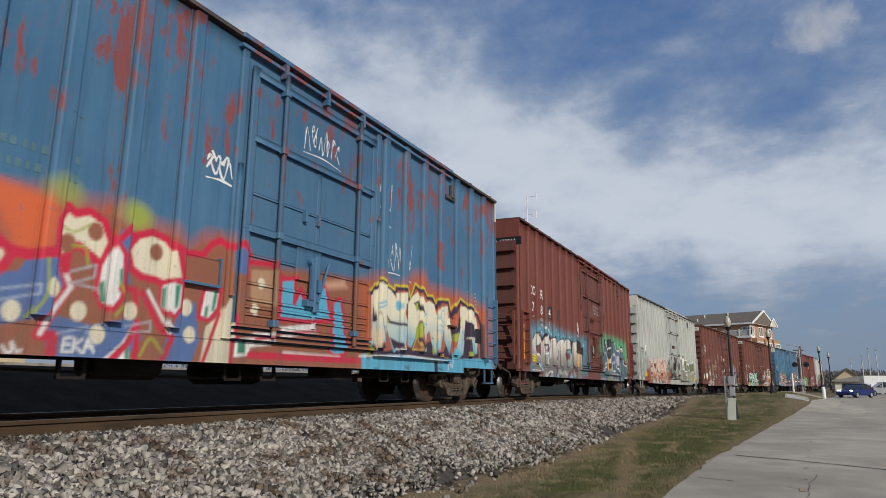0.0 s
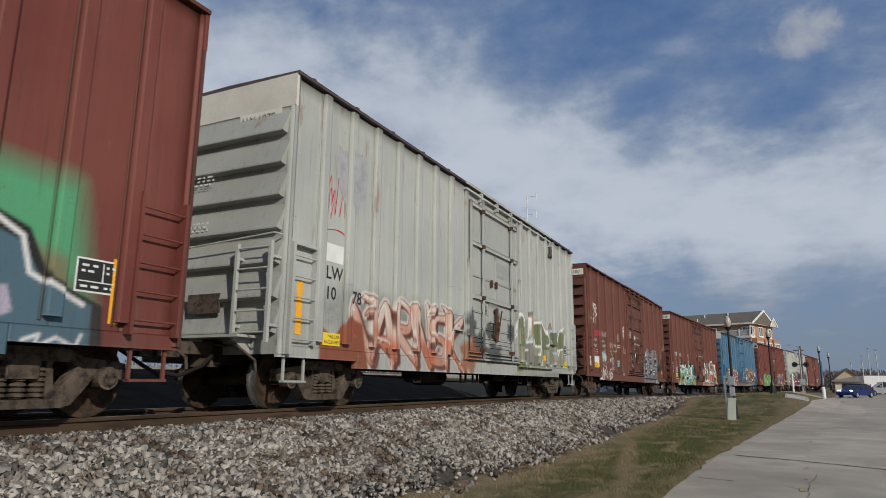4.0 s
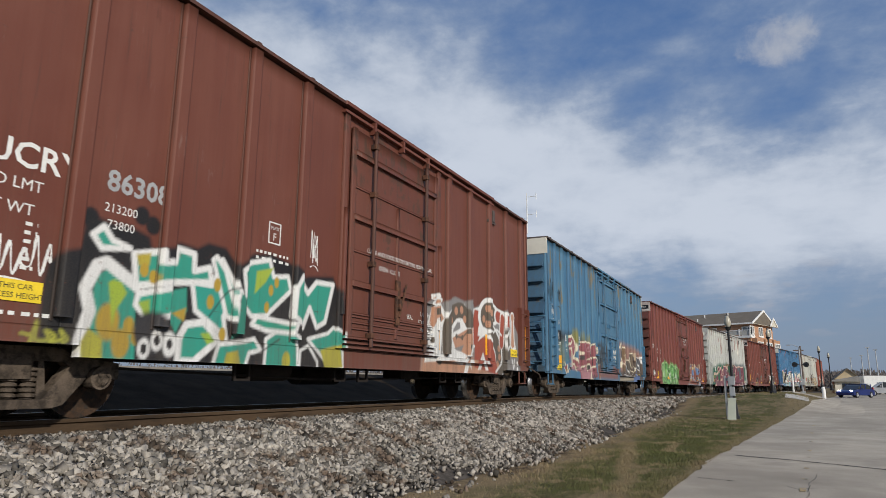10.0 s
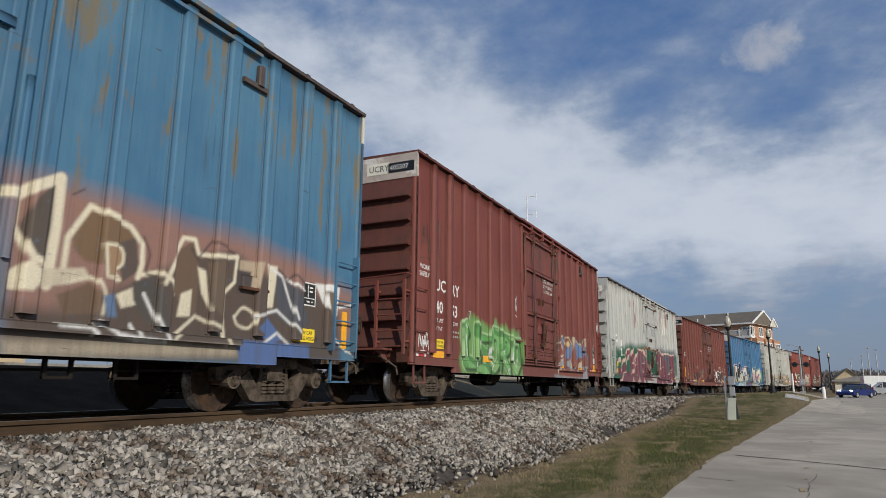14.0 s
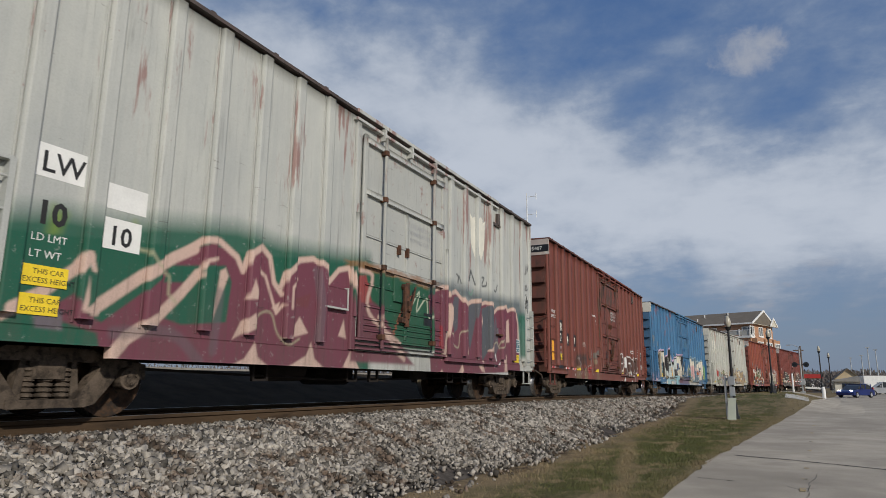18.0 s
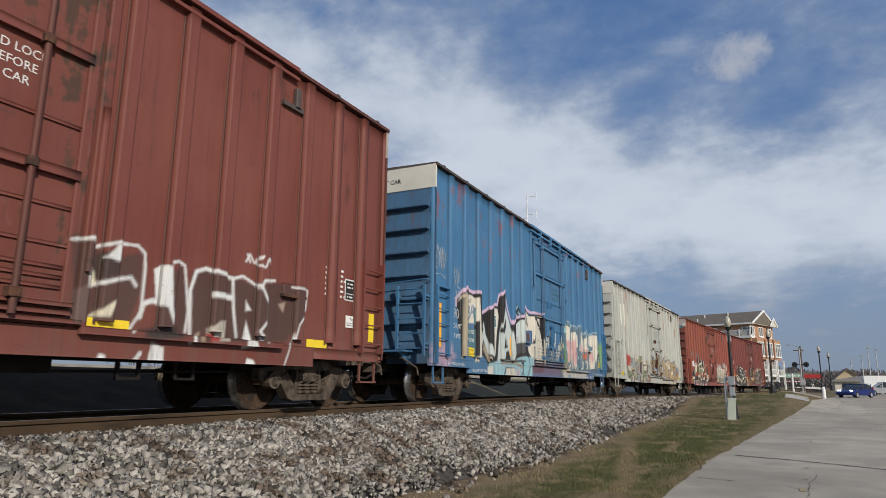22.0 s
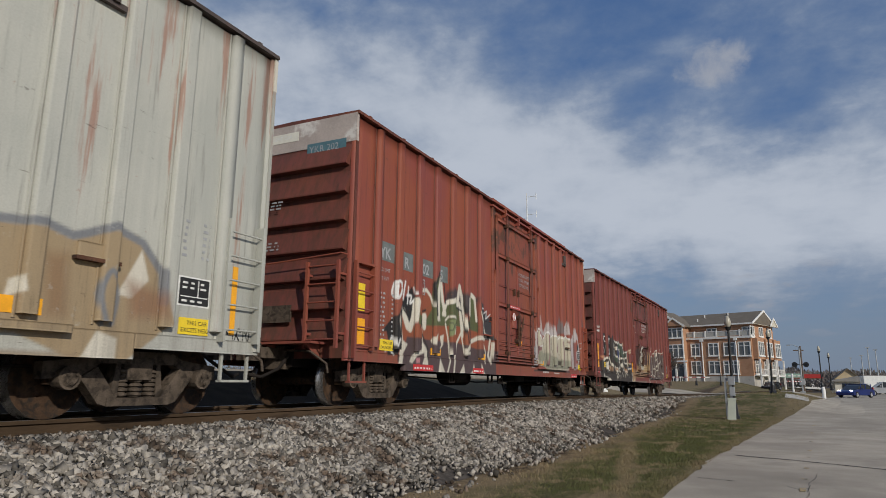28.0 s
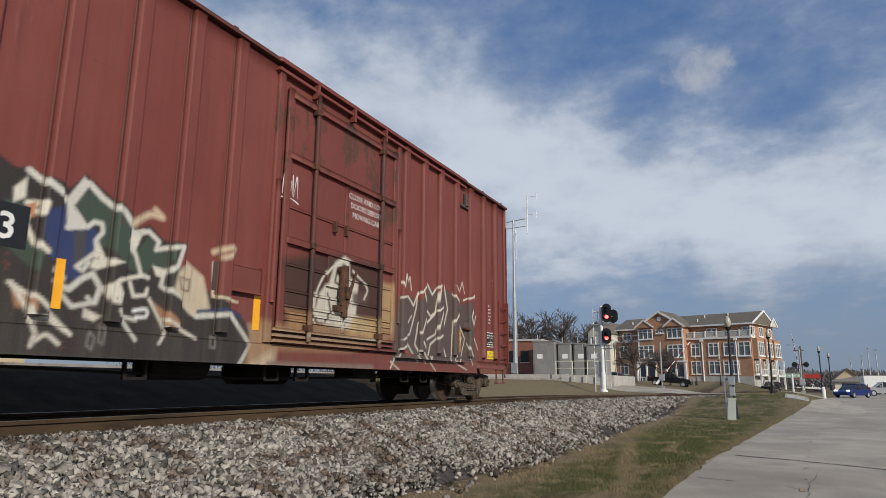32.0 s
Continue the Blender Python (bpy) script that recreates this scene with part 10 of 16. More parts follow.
def ninth_car():
    s = Spray()
    # dull brown panels, soot and marker scrawl
    s.poly([(2.83, 1.23), (3.05, 1.5), (3.41, 1.48), (3.87, 1.55), (4.25, 1.53), (4.33, 1.19), (3.53, 1.12), (2.91, 1.06)], (0.06,0.035,0.03), 0.12, 0.75)
    s.poly([(2.85, 0.54), (3.04, 1.07), (3.27, 1.12), (3.43, 0.98), (3.67, 0.53)], (0.20,0.13,0.075), 0.03)
    s.poly([(3.98, 0.57), (4.15, 1.28), (4.28, 1.29), (4.37, 0.85), (4.49, 0.55)], (0.22,0.14,0.08), 0.03)
    s.poly([(4.49, 0.58), (4.7, 1.23), (5.03, 0.96), (5.07, 0.56)], (0.28,0.06,0.05), 0.06, 0.8)
    s.blob(4.66, 0.95, 0.16, 0.12, (0.42,0.04,0.04), 0.3)
    s.stroke(rounded([(3.1, 1.41), (3.16, 1.2), (3.32, 1.29), (3.24, 1.09), (3.43, 0.95), (3.31, 0.79)], 4), 0.025, (0.42,0.40,0.38), 0.03, 0.9)
    s.stroke(rounded([(3.44, 1.49), (3.51, 1.24), (3.67, 1.13), (3.67, 0.88), (3.53, 0.8)], 4), 0.025, (0.42,0.40,0.38), 0.03, 0.9)
    s.stroke(rounded([(4.24, 1.6), (4.34, 1.33), (4.12, 1.17), (4.19, 0.91), (4.04, 0.77), (3.93, 0.96), (4.04, 1.07)], 4), 0.025, (0.42,0.40,0.38), 0.03, 0.9)
    s.stroke(rounded([(4.61, 0.79), (4.55, 1.07), (4.75, 1.23), (4.75, 1.75)], 4), 0.025, (0.42,0.40,0.38), 0.03, 0.9)
    s.stroke(rounded([(3.41, 1.48), (3.58, 1.31), (3.88, 1.42), (3.99, 1.16), (4.24, 1.25)], 4), 0.06, (0.05,0.03,0.03), 0.03, 0.9)
    s.stroke(rounded([(4.56, 1.65), (4.69, 1.37), (4.97, 1.55), (5.12, 1.12)], 4), 0.05, (0.05,0.03,0.03), 0.03, 0.9)
    s.stroke(rounded([(2.95, 1.3), (3.2, 1.46), (3.35, 1.35), (3.5, 1.05)], 4), 0.05, (0.05,0.03,0.03), 0.03, 0.9)
    s.poly([(5.29, 1.63), (5.99, 1.8), (5.99, 1.47), (5.28, 1.44)], (0.16,0.14,0.12), 0.03)
    s.poly([(5.31, 1.4), (5.95, 1.43), (5.91, 1.22), (5.44, 1.22)], (0.26,0.19,0.12), 0.03)
    s.stroke(rounded([(5.27, 1.28), (5.23, 1.05), (5.14, 0.89), (5.31, 0.79)], 4), 0.025, (0.42,0.40,0.38), 0.03, 0.9)
    s.stroke(rounded([(5.77, 1.45), (5.96, 1.35), (5.86, 1.09), (6.05, 1.02), (5.95, 0.78)], 4), 0.025, (0.42,0.40,0.38), 0.03, 0.9)
    s.poly([(5.73, 0.57), (5.75, 1.01), (6.12, 0.95), (6.22, 0.58)], (0.20,0.13,0.08), 0.06, 0.8)
    s.stroke([(5.38, 3.15), (5.56, 3.07)], 0.04, WHITE)
    s.stroke([(5.54, 2.92), (5.76, 2.91)], 0.035, WHITE)
    s.stroke([(5.84, 2.8), (5.96, 2.85), (5.89, 2.68)], 0.035, WHITE)
    s.stroke(rounded([(3.83, 1.88), (3.9, 1.96), (3.88, 1.82), (4.03, 1.92), (3.97, 1.77)], 4), 0.02, (0.40,0.36,0.33), 0.03, 0.8)
    s.blob(2.74, 0.93, 0.03, 0.05, WHITE, 0.3)
    s.blob(2.83, 0.97, 0.03, 0.05, WHITE, 0.3)
    s.blob(2.77, 0.76, 0.03, 0.05, WHITE, 0.3)
    # thin white letter outlines over dark fill
    s.poly([(9.68, 1.8), (9.88, 1.85), (10.18, 1.68), (10.47, 1.8), (10.59, 1.82), (10.61, 1.4), (10.5, 1.04), (9.8, 0.98)], (0.085,0.045,0.038), 0.05, 0.85)
    s.poly([(11.3, 1.7), (11.49, 1.79), (12, 1.78), (12.33, 1.72), (12.93, 1.81), (13.51, 1.81), (13.43, 1.32), (13.12, 0.98), (11.4, 0.87)], (0.075,0.042,0.036), 0.05, 0.85)
    s.poly([(10.85, 1.08), (10.85, 1.56), (11.14, 1.8), (11.29, 1.5), (11.28, 0.93), (10.71, 0.83)], (0.08,0.045,0.04), 0.05, 0.8)
    s.poly([(9.86, 1.62), (10.12, 1.76), (10.3, 1.65), (10.26, 1.53), (10.05, 1.44)], (0.06,0.035,0.03), 0.03)
    s.poly([(9.75, 1.28), (9.95, 1.39), (9.95, 0.99), (9.8, 0.98)], (0.16,0.10,0.09), 0.03)
    s.poly([(10.09, 1.69), (10.22, 1.85), (10.29, 1.87), (10.3, 1.7), (10.24, 1.67)], WHITE, 0.03)
    s.stroke([(9.68, 1.8), (9.91, 1.86), (10, 1.79), (10.24, 1.88), (10.52, 1.9), (10.62, 1.83), (10.64, 1.65), (10.64, 1.17), (10.49, 0.93)], 0.035, WHITE)
    s.stroke([(9.95, 1.53), (9.96, 1.37), (10.27, 1.48), (10.47, 1.53), (10.54, 1.45)], 0.04, WHITE)
    s.poly([(9.99, 1.05), (10.24, 1.24), (10.28, 1.27), (10.21, 1.07)], CREAM, 0.03)
    s.poly([(9.93, 1.5), (10.01, 1.54), (10.05, 1.41), (9.98, 1.34)], CREAM, 0.03)
    s.poly([(10.76, 1.67), (10.86, 1.74), (10.95, 1.73), (11.01, 1.24), (10.82, 1.31)], WHITE, 0.03)
    s.stroke([(10.63, 1.11), (10.66, 1.26), (10.78, 1.31), (10.96, 1.27), (11.05, 1.09)], 0.06, WHITE)
    s.stroke([(10.96, 1.78), (11.1, 1.82), (11.2, 1.78), (11.3, 1.24), (11.28, 0.99)], 0.035, WHITE)
    s.stroke([(11.36, 0.87), (11.31, 1.5), (11.38, 1.74), (11.53, 1.8), (12, 1.74), (12.05, 1.33), (12.13, 0.99)], 0.05, WHITE)
    s.poly([(11.64, 1.52), (12.03, 1.52), (12.03, 1.45), (11.65, 1.45)], WHITE, 0.03)
    s.stroke([(12, 1.74), (12.18, 1.8), (12.48, 1.7), (12.65, 1.47), (12.65, 1.24), (12.49, 1.08), (12.65, 0.95)], 0.04, WHITE)
    s.poly([(12.26, 1.49), (12.38, 1.36), (12.27, 1.34)], WHITE, 0.03)
    s.stroke([(12.48, 1.67), (12.52, 1.78), (12.82, 1.83)], 0.04, WHITE)
    s.poly([(12.24, 0.93), (12.29, 1.21), (12.46, 0.87), (12.23, 0.84)], WHITE, 0.03)
    s.stroke([(13.16, 1.78), (13.57, 1.78), (13.54, 1.49), (13.32, 1.23), (13.19, 0.83), (13.07, 0.56)], 0.03, WHITE)
    s.poly([(12.91, 1.5), (13.07, 1.55), (13.03, 1.39)], (0.40,0.30,0.24), 0.03)
    s.poly([(10.13, 0.58), (10.17, 0.69), (10.25, 0.67), (10.24, 0.59)], WHITE, 0.03)
    s.poly([(10.77, 0.6), (10.81, 0.84), (10.98, 0.79), (11, 0.61)], WHITE, 0.03)
    s.stroke([(10.59, 0.6), (10.67, 0.71)], 0.05, WHITE)
    s.poly([(12.31, 0.58), (12.34, 0.72), (12.48, 0.69), (12.54, 0.59)], WHITE, 0.03)
    s.poly([(11.61, 1.05), (11.76, 1.16), (11.93, 1.18), (11.92, 0.91), (11.63, 0.89)], (0.50,0.45,0.38), 0.03)
    s.poly([(11.6, 0.98), (11.74, 1.01), (11.75, 0.9), (11.6, 0.89)], (0.40,0.05,0.05), 0.03)
    s.poly([(10.63, 0.97), (11.16, 1.03), (11.16, 0.91), (10.65, 0.87)], (0.03,0.025,0.025), 0.05, 0.9)
    s.poly([(11.43, 0.97), (11.5, 1.01), (11.51, 0.88), (11.44, 0.88)], (0.45,0.32,0.22), 0.03)
    s.stroke([(12.24, 2.11), (12.3, 2.01)], 0.03, WHITE)
    s.stroke([(12.22, 2.01), (12.29, 2.12), (12.38, 2.01)], 0.03, WHITE)
    s.stroke(rounded([(12.48, 2.12), (12.41, 2.03), (12.52, 1.97), (12.59, 2.1), (12.69, 1.92)], 4), 0.03, WHITE)
    made = boxcar("rust-red boxcar with stencilled numbers and yellow reflectors", RED_9, s, POSTS_CLOSE, BAND_PALE, False)
    car = made[0]
    for words, u, z in (("TR", 0.92, 2.20), ("40", 0.90, 1.84), ("54", 1.68, 1.80), ("07", 2.50, 1.80)):
        plate(car, u - 0.05, z - 0.06, 0.56, 0.42, BLACK_PAINT, "stencil_ground", SKIN, 0.002)
        lettering(car, words, SIDE(u, z), 0.38, EMBLEM, 0.006)
    for k, words in enumerate(("WORK", "SAFELY")):
        lettering(car, words, SIDE(0.26 - 0.02 * k, 2.72 - 0.15 * k), 0.14, STENCIL_WHITE, 0.002)
    weights(car, 0.88, 1.58, STENCIL_WHITE, 0.12)
    height_sign(car, 0.90, 1.22, 0.40)
    plate(car, 0.90, 0.84, 0.55, 0.2, BLACK_PAINT, "black_panel")
    lettering(car, "286K", SIDE(2.55, 1.60), 0.12, STENCIL_WHITE)
    plate_f(car, 3.28, 1.78)
    tape(car, 0.24, 1.18, 0.22, 0.62)
    red_tapes(car, (0.12, 1.68, 2.50, 7.0, 8.6))
    for u in (3.05, 5.6, 10.0, 13.6):
        tape(car, u, 0.90, 0.5, 0.15, SIGN_YELLOW)
    tape(car, LONG - 0.42, 1.1, 0.16, 0.5, SIGN_YELLOW)
    door_notice(car, 8.15, 3.50, STENCIL_WHITE, 0.13)
    plate(car, 8.0, 1.75, 0.3, 0.6, ROOF_DARK, "door_label", SKIN + 0.085, 0.004)
    plate(car, 7.3, 1.55, 0.42, 0.26, BLACK_PAINT, "black_panel", SKIN + 0.05, 0.004)
    dimensions(car, 14.0, 2.2, STENCIL_WHITE)
    consolidated(car, 14.55, 1.75)
    height_sign(car, 14.6, 1.3, 0.4, True)
    end_words(car, "EXCESS HEIGHT CAR", -1.2, 4.82, 0.12, STENCIL_GREY)
    end_words(car, "TR 405407", 0.45, 4.76, 0.18, STENCIL_WHITE, BLACK_PAINT)
    finish(made, 8)


def tenth_car():
    s = Spray()
    # black and white angular letters with a pink rim
    s.poly([(1.15, 2.28), (1.46, 2.49), (1.62, 2.6), (2.09, 2.55), (2.37, 2.56), (2.56, 2.58), (2.59, 2.15), (2.88, 2.22), (3.22, 2.31), (3.39, 2.44), (3.68, 2.39), (3.75, 2.68), (3.94, 2.8), (4.17, 2.74), (4.31, 2.37), (4.64, 1.95), (4.79, 2.22), (5.44, 2.25), (5.84, 2.59), (6.16, 2.42), (7.36, 2.53), (7.45, 0.77), (3.06, 0.63), (2.95, 0.95), (2.62, 1.12), (2.37, 1.09), (2.22, 0.96), (1.69, 1.14), (1.59, 1.47), (1.36, 1.49), (1.23, 1.85)], BLACK, 0.03)
    s.stroke([(1.16, 2.14), (1.16, 2.29), (1.46, 2.49), (1.61, 2.61), (2.09, 2.55), (2.33, 2.59), (2.56, 2.58), (2.58, 2.25), (2.51, 2.07), (2.89, 2.2), (3.17, 2.32), (3.37, 2.41), (3.67, 2.43), (3.77, 2.66), (3.95, 2.78), (4.07, 2.86), (4.22, 2.75), (4.43, 2.36), (4.69, 2.04), (4.92, 2.2), (5.58, 2.32), (5.84, 2.64), (6, 2.53), (6.31, 2.49), (7.36, 2.53)], 0.08, (0.62,0.46,0.60))
    s.poly([(1.21, 2.21), (1.57, 2.49), (1.65, 2.42), (1.63, 1.82), (1.6, 0.97), (1.46, 0.96), (1.42, 1.67), (1.39, 2.29)], (0.47,0.40,0.28), 0.03)
    s.poly([(1.39, 2.29), (1.5, 2.35), (1.48, 1.01), (1.43, 1.01)], (0.03,0.035,0.04), 0.03)
    s.poly([(1.7, 2.47), (2.03, 2.47), (2.21, 2.42), (2.35, 2.46), (2.39, 2.11), (2.5, 0.92), (2.19, 0.9), (2.34, 1.09), (2.34, 1.9), (2.18, 1.81), (1.73, 1.78)], EGG, 0.03)
    s.poly([(1.67, 1.77), (2.18, 1.81), (2.19, 1.17), (1.65, 1.2)], (0.10,0.19,0.34), 0.03)
    s.stroke(rounded([(1.8, 2.16), (1.9, 2.18), (1.87, 2.05), (1.95, 2.01), (1.87, 1.9)], 4), 0.06, (0.12,0.19,0.30), 0.03, 0.9)
    s.stroke(rounded([(2.06, 2.22), (2.01, 2.06), (2.14, 2.09), (2.16, 1.96), (2.12, 2.21)], 4), 0.06, (0.12,0.19,0.30), 0.03, 0.9)
    s.stroke([(1.72, 2.29), (1.98, 2.3), (1.79, 2.28), (2.01, 2.37)], 0.02, BLACK, 0.03, 0.8)
    s.poly([(2.45, 0.98), (2.57, 1.5), (2.76, 1.92), (2.87, 1.6), (3.25, 1.24), (3.31, 1.05), (3, 1.15), (2.73, 1.48), (2.58, 1.11)], ICE, 0.03)
    s.poly([(2.49, 1.61), (2.64, 1.9), (2.74, 1.72), (2.61, 1.5)], BLACK, 0.03)
    s.poly([(2.72, 1.22), (2.75, 1.39), (3.14, 1.03), (3.2, 0.9), (3.03, 0.96)], (0.36,0.31,0.21), 0.03)
    s.poly([(3.28, 2.16), (3.35, 2.31), (3.69, 2.32), (3.76, 2.11), (3.61, 1.64), (3.52, 1.13), (3.28, 0.98), (3.3, 1.6)], EGG, 0.03)
    s.poly([(3.64, 0.93), (3.8, 1.67), (4.08, 2.48), (4.18, 2.62), (4.31, 2.37), (4.65, 1.87), (4.88, 1.25), (4.67, 0.99), (4.47, 1.29), (4.1, 1.18), (3.92, 0.95)], ICE, 0.03)
    s.poly([(3.94, 1.31), (4.14, 1.91), (4.41, 1.36)], BLACK, 0.03)
    s.poly([(4.09, 1.37), (4.15, 1.79), (4.35, 1.43)], (0.30,0.27,0.27), 0.03)
    s.poly([(3.84, 1.75), (4.06, 2.13), (4.28, 2.13), (4.18, 2.03), (3.95, 1.69)], BLACK, 0.03)
    s.poly([(4.85, 1.57), (4.94, 1.99), (5.44, 2.2), (5.66, 2.2), (5.79, 1.41), (5, 1.26)], ICE, 0.03)
    s.poly([(5.72, 2.3), (5.85, 2.5), (6.16, 2.37), (7, 2.42), (7.05, 1.53), (6.41, 1.1), (6.08, 1.35)], EGG, 0.03)
    s.stroke([(5.85, 2.5), (6.03, 2.07), (5.72, 2.3)], 0.05, BLACK)
    s.poly([(5.68, 1.89), (6.27, 1.97), (6.3, 1.51), (5.71, 1.45)], (0.09,0.17,0.32), 0.03)
    s.poly([(5.75, 1.85), (5.97, 1.88), (6.06, 1.62), (5.77, 1.59)], (0.10,0.06,0.05), 0.03)
    s.poly([(4.86, 1.49), (5.77, 1.59), (5.79, 1.33), (4.89, 1.17)], (0.07,0.07,0.08), 0.03)
    s.poly([(5.03, 1.67), (5.24, 1.7), (5.26, 1.53), (5.04, 1.51)], (0.45,0.42,0.40), 0.03)
    s.stroke(rounded([(6.37, 1.61), (6.52, 1.91), (7.03, 1.82)], 4), 0.07, BLACK)
    s.poly([(3.03, 0.89), (3.92, 1.02), (4.78, 1.04), (5.53, 1.18), (6.4, 1.19), (6.44, 0.61), (2.99, 0.53)], (0.32,0.52,0.58), 0.03)
    s.stroke([(3.92, 0.95), (4.78, 1), (5.55, 0.88)], 0.10, (0.32,0.31,0.25))
    s.stroke([(3.87, 1.02), (4.33, 0.99), (5.54, 1.05), (5.69, 0.89), (5.44, 0.63)], 0.05, BLACK)
    s.stroke([(4.06, 0.56), (4.24, 0.82), (4.92, 0.81)], 0.06, BLACK)
    s.poly([(4.26, 0.82), (4.92, 0.83), (5, 0.62), (4.26, 0.6)], EGG, 0.03)
    s.poly([(5.04, 0.78), (5.29, 0.83), (5.24, 0.62), (5.06, 0.62)], (0.60,0.42,0.50), 0.03)
    edged(s, rounded([(5.73, 1.23), (6.1, 1.17), (6.19, 0.91), (5.85, 0.59), (5.56, 0.71)], 3), (0.28,0.52,0.58), BLACK, 0.04)
    s.poly([(2.96, 0.82), (3.33, 0.84), (3.31, 0.64), (2.98, 0.63)], EGG, 0.03)
    s.poly([(4.86, 2.23), (4.9, 2.45), (5.21, 2.64), (5.5, 2.35)], BLACK, 0.03)
    s.blob(4.97, 2.34, 0.06, 0.05, (0.22,0.36,0.44), 0.3)
    s.blob(5.1, 2.49, 0.06, 0.05, (0.22,0.36,0.44), 0.3)
    s.blob(5.27, 2.39, 0.06, 0.05, (0.22,0.36,0.44), 0.3)
    s.blob(5.1, 2.29, 0.06, 0.05, (0.22,0.36,0.44), 0.3)
    s.blob(5.39, 2.35, 0.06, 0.05, (0.22,0.36,0.44), 0.3)
    s.blob(5.2, 2.55, 0.06, 0.05, (0.22,0.36,0.44), 0.3)
    s.blob(5.04, 2.31, 0.02, 0.02, (0.5,0.5,0.5), 0.3)
    s.blob(5.15, 2.46, 0.02, 0.02, (0.5,0.5,0.5), 0.3)
    s.blob(5.34, 2.35, 0.02, 0.02, (0.5,0.5,0.5), 0.3)
    s.blob(0.5, 0.98, 0.5, 0.25, (0.55, 0.36, 0.45), 0.9, 0.8, 0.3)
    # door
    s.poly([(6.5, 1.0), (7.4, 1.0), (7.3, 1.6), (6.95, 2.35), (6.5, 2.3)], EGG, 0.05)
    s.stroke(rounded([(6.55, 2.35), (7.0, 2.1), (7.3, 1.6), (7.45, 1.1)], 4), 0.12, BLACK)
    for a, b, c in ((7.6, 1.75, 0.3), (8.0, 1.35, 0.35), (8.3, 1.8, 0.25), (8.6, 1.4, 0.3), (9.0, 1.65, 0.3), (9.2, 1.3, 0.2)):
        s.stroke([(a, b - c), (a + 0.1, b + 0.1), (a + 0.25, b - 0.2), (a + 0.35, b + c)], 0.07, EGG)
        s.stroke([(a + 0.05, b - c - 0.05), (a + 0.3, b - 0.3)], 0.05, (0.05, 0.04, 0.06))
    s.poly([(6.4, 0.66), (9.6, 0.66), (9.6, 1.1), (6.4, 1.1)], (0.20, 0.10, 0.14), 0.2, 0.7)
    s.poly([(7.4, 1.0), (8.6, 1.0), (8.6, 1.4), (7.4, 1.5)], (0.10, 0.16, 0.22), 0.2, 0.7)
    # behind the door: cream letters blushing pink in a grey-blue outline
    s.poly([(9.26, 1.77), (9.6, 1.9), (9.82, 1.01), (9.4, 0.77)], (0.16,0.30,0.10), 0.2, 0.9)
    s.poly([(14.5, 2.08), (15.15, 2.08), (15.3, 1.04), (14.81, 1.1)], (0.20,0.36,0.13), 0.2, 0.85)
    s.poly([(9.49, 2.32), (9.62, 2.5), (9.96, 2.58), (10.48, 2.55), (11.25, 2.49), (11.68, 2.52), (12.18, 2.34), (12.49, 2.41), (12.8, 2.59), (13.06, 2.36), (13.3, 2.41), (13.55, 2.5), (14.1, 2.47), (14.64, 2.39), (14.78, 1.47), (14.24, 0.72), (9.58, 0.5), (9.51, 1.05), (9.8, 1.22)], (0.12,0.19,0.24), 0.03)
    s.stroke([(9.9, 2.55), (10.41, 2.56), (10.56, 2.51), (11.17, 2.45), (11.51, 2.45), (11.68, 2.56), (11.97, 2.45), (12.39, 2.27), (12.64, 2.52), (12.81, 2.51), (13.18, 2.3), (13.42, 2.43), (14.1, 2.47), (14.56, 2.37), (14.71, 2.02)], 0.07, (0.26,0.38,0.46))
    s.poly([(9.68, 2.38), (9.86, 2.4), (10.51, 2.36), (10.55, 2.05), (10.47, 1.55), (10.6, 1.08), (10.36, 0.94), (10.16, 1.04), (9.99, 1.24), (9.75, 1.77)], EGG, 0.03)
    s.poly([(9.76, 1.88), (10.23, 1.92), (10.4, 1.6), (10.4, 1.06), (10.02, 1.19)], BLUSH, 0.1, 0.9)
    s.poly([(10.65, 2.08), (10.7, 2.23), (11.19, 2.3), (11.54, 2.17), (11.58, 1.79), (11.18, 1.66), (11.23, 0.94), (10.82, 0.92), (10.61, 1.57)], EGG, 0.03)
    s.poly([(10.58, 1.81), (10.99, 2.02), (11.2, 1.53), (11.51, 1.64), (11.39, 1.29), (10.87, 1.1)], BLUSH, 0.12, 0.85)
    s.poly([(11.68, 2.09), (11.72, 2.3), (11.99, 2.3), (12.25, 2.13), (12.31, 1.83), (12.27, 1.02), (11.85, 0.92), (11.65, 1.59)], EGG, 0.03)
    s.poly([(11.67, 1.8), (12.22, 1.93), (12.19, 1.3), (11.78, 1.19)], BLUSH, 0.12, 0.85)
    s.poly([(12.37, 1.69), (12.41, 2.08), (12.6, 2.31), (12.89, 2.25), (12.99, 1.78), (12.84, 0.98), (12.52, 0.96)], EGG, 0.03)
    s.poly([(12.37, 1.69), (12.76, 1.82), (12.81, 1.29), (12.49, 1.26)], BLUSH, 0.12, 0.85)
    s.poly([(13.12, 1.96), (13.19, 2.26), (13.43, 2.35), (13.48, 2.02), (13.28, 1.86)], EGG, 0.03)
    s.poly([(13.12, 1.64), (13.42, 1.76), (13.65, 1.28), (13.43, 0.94), (13.2, 1)], EGG, 0.03)
    s.poly([(13.64, 1.36), (13.52, 2.02), (13.69, 2.35), (14.26, 2.37), (14.45, 1.8), (14.1, 1.58), (14, 1.05), (13.73, 1.04)], EGG, 0.03)
    s.poly([(13.13, 1.56), (13.74, 1.8), (13.91, 1.39), (13.28, 1.25)], BLUSH, 0.12, 0.85)
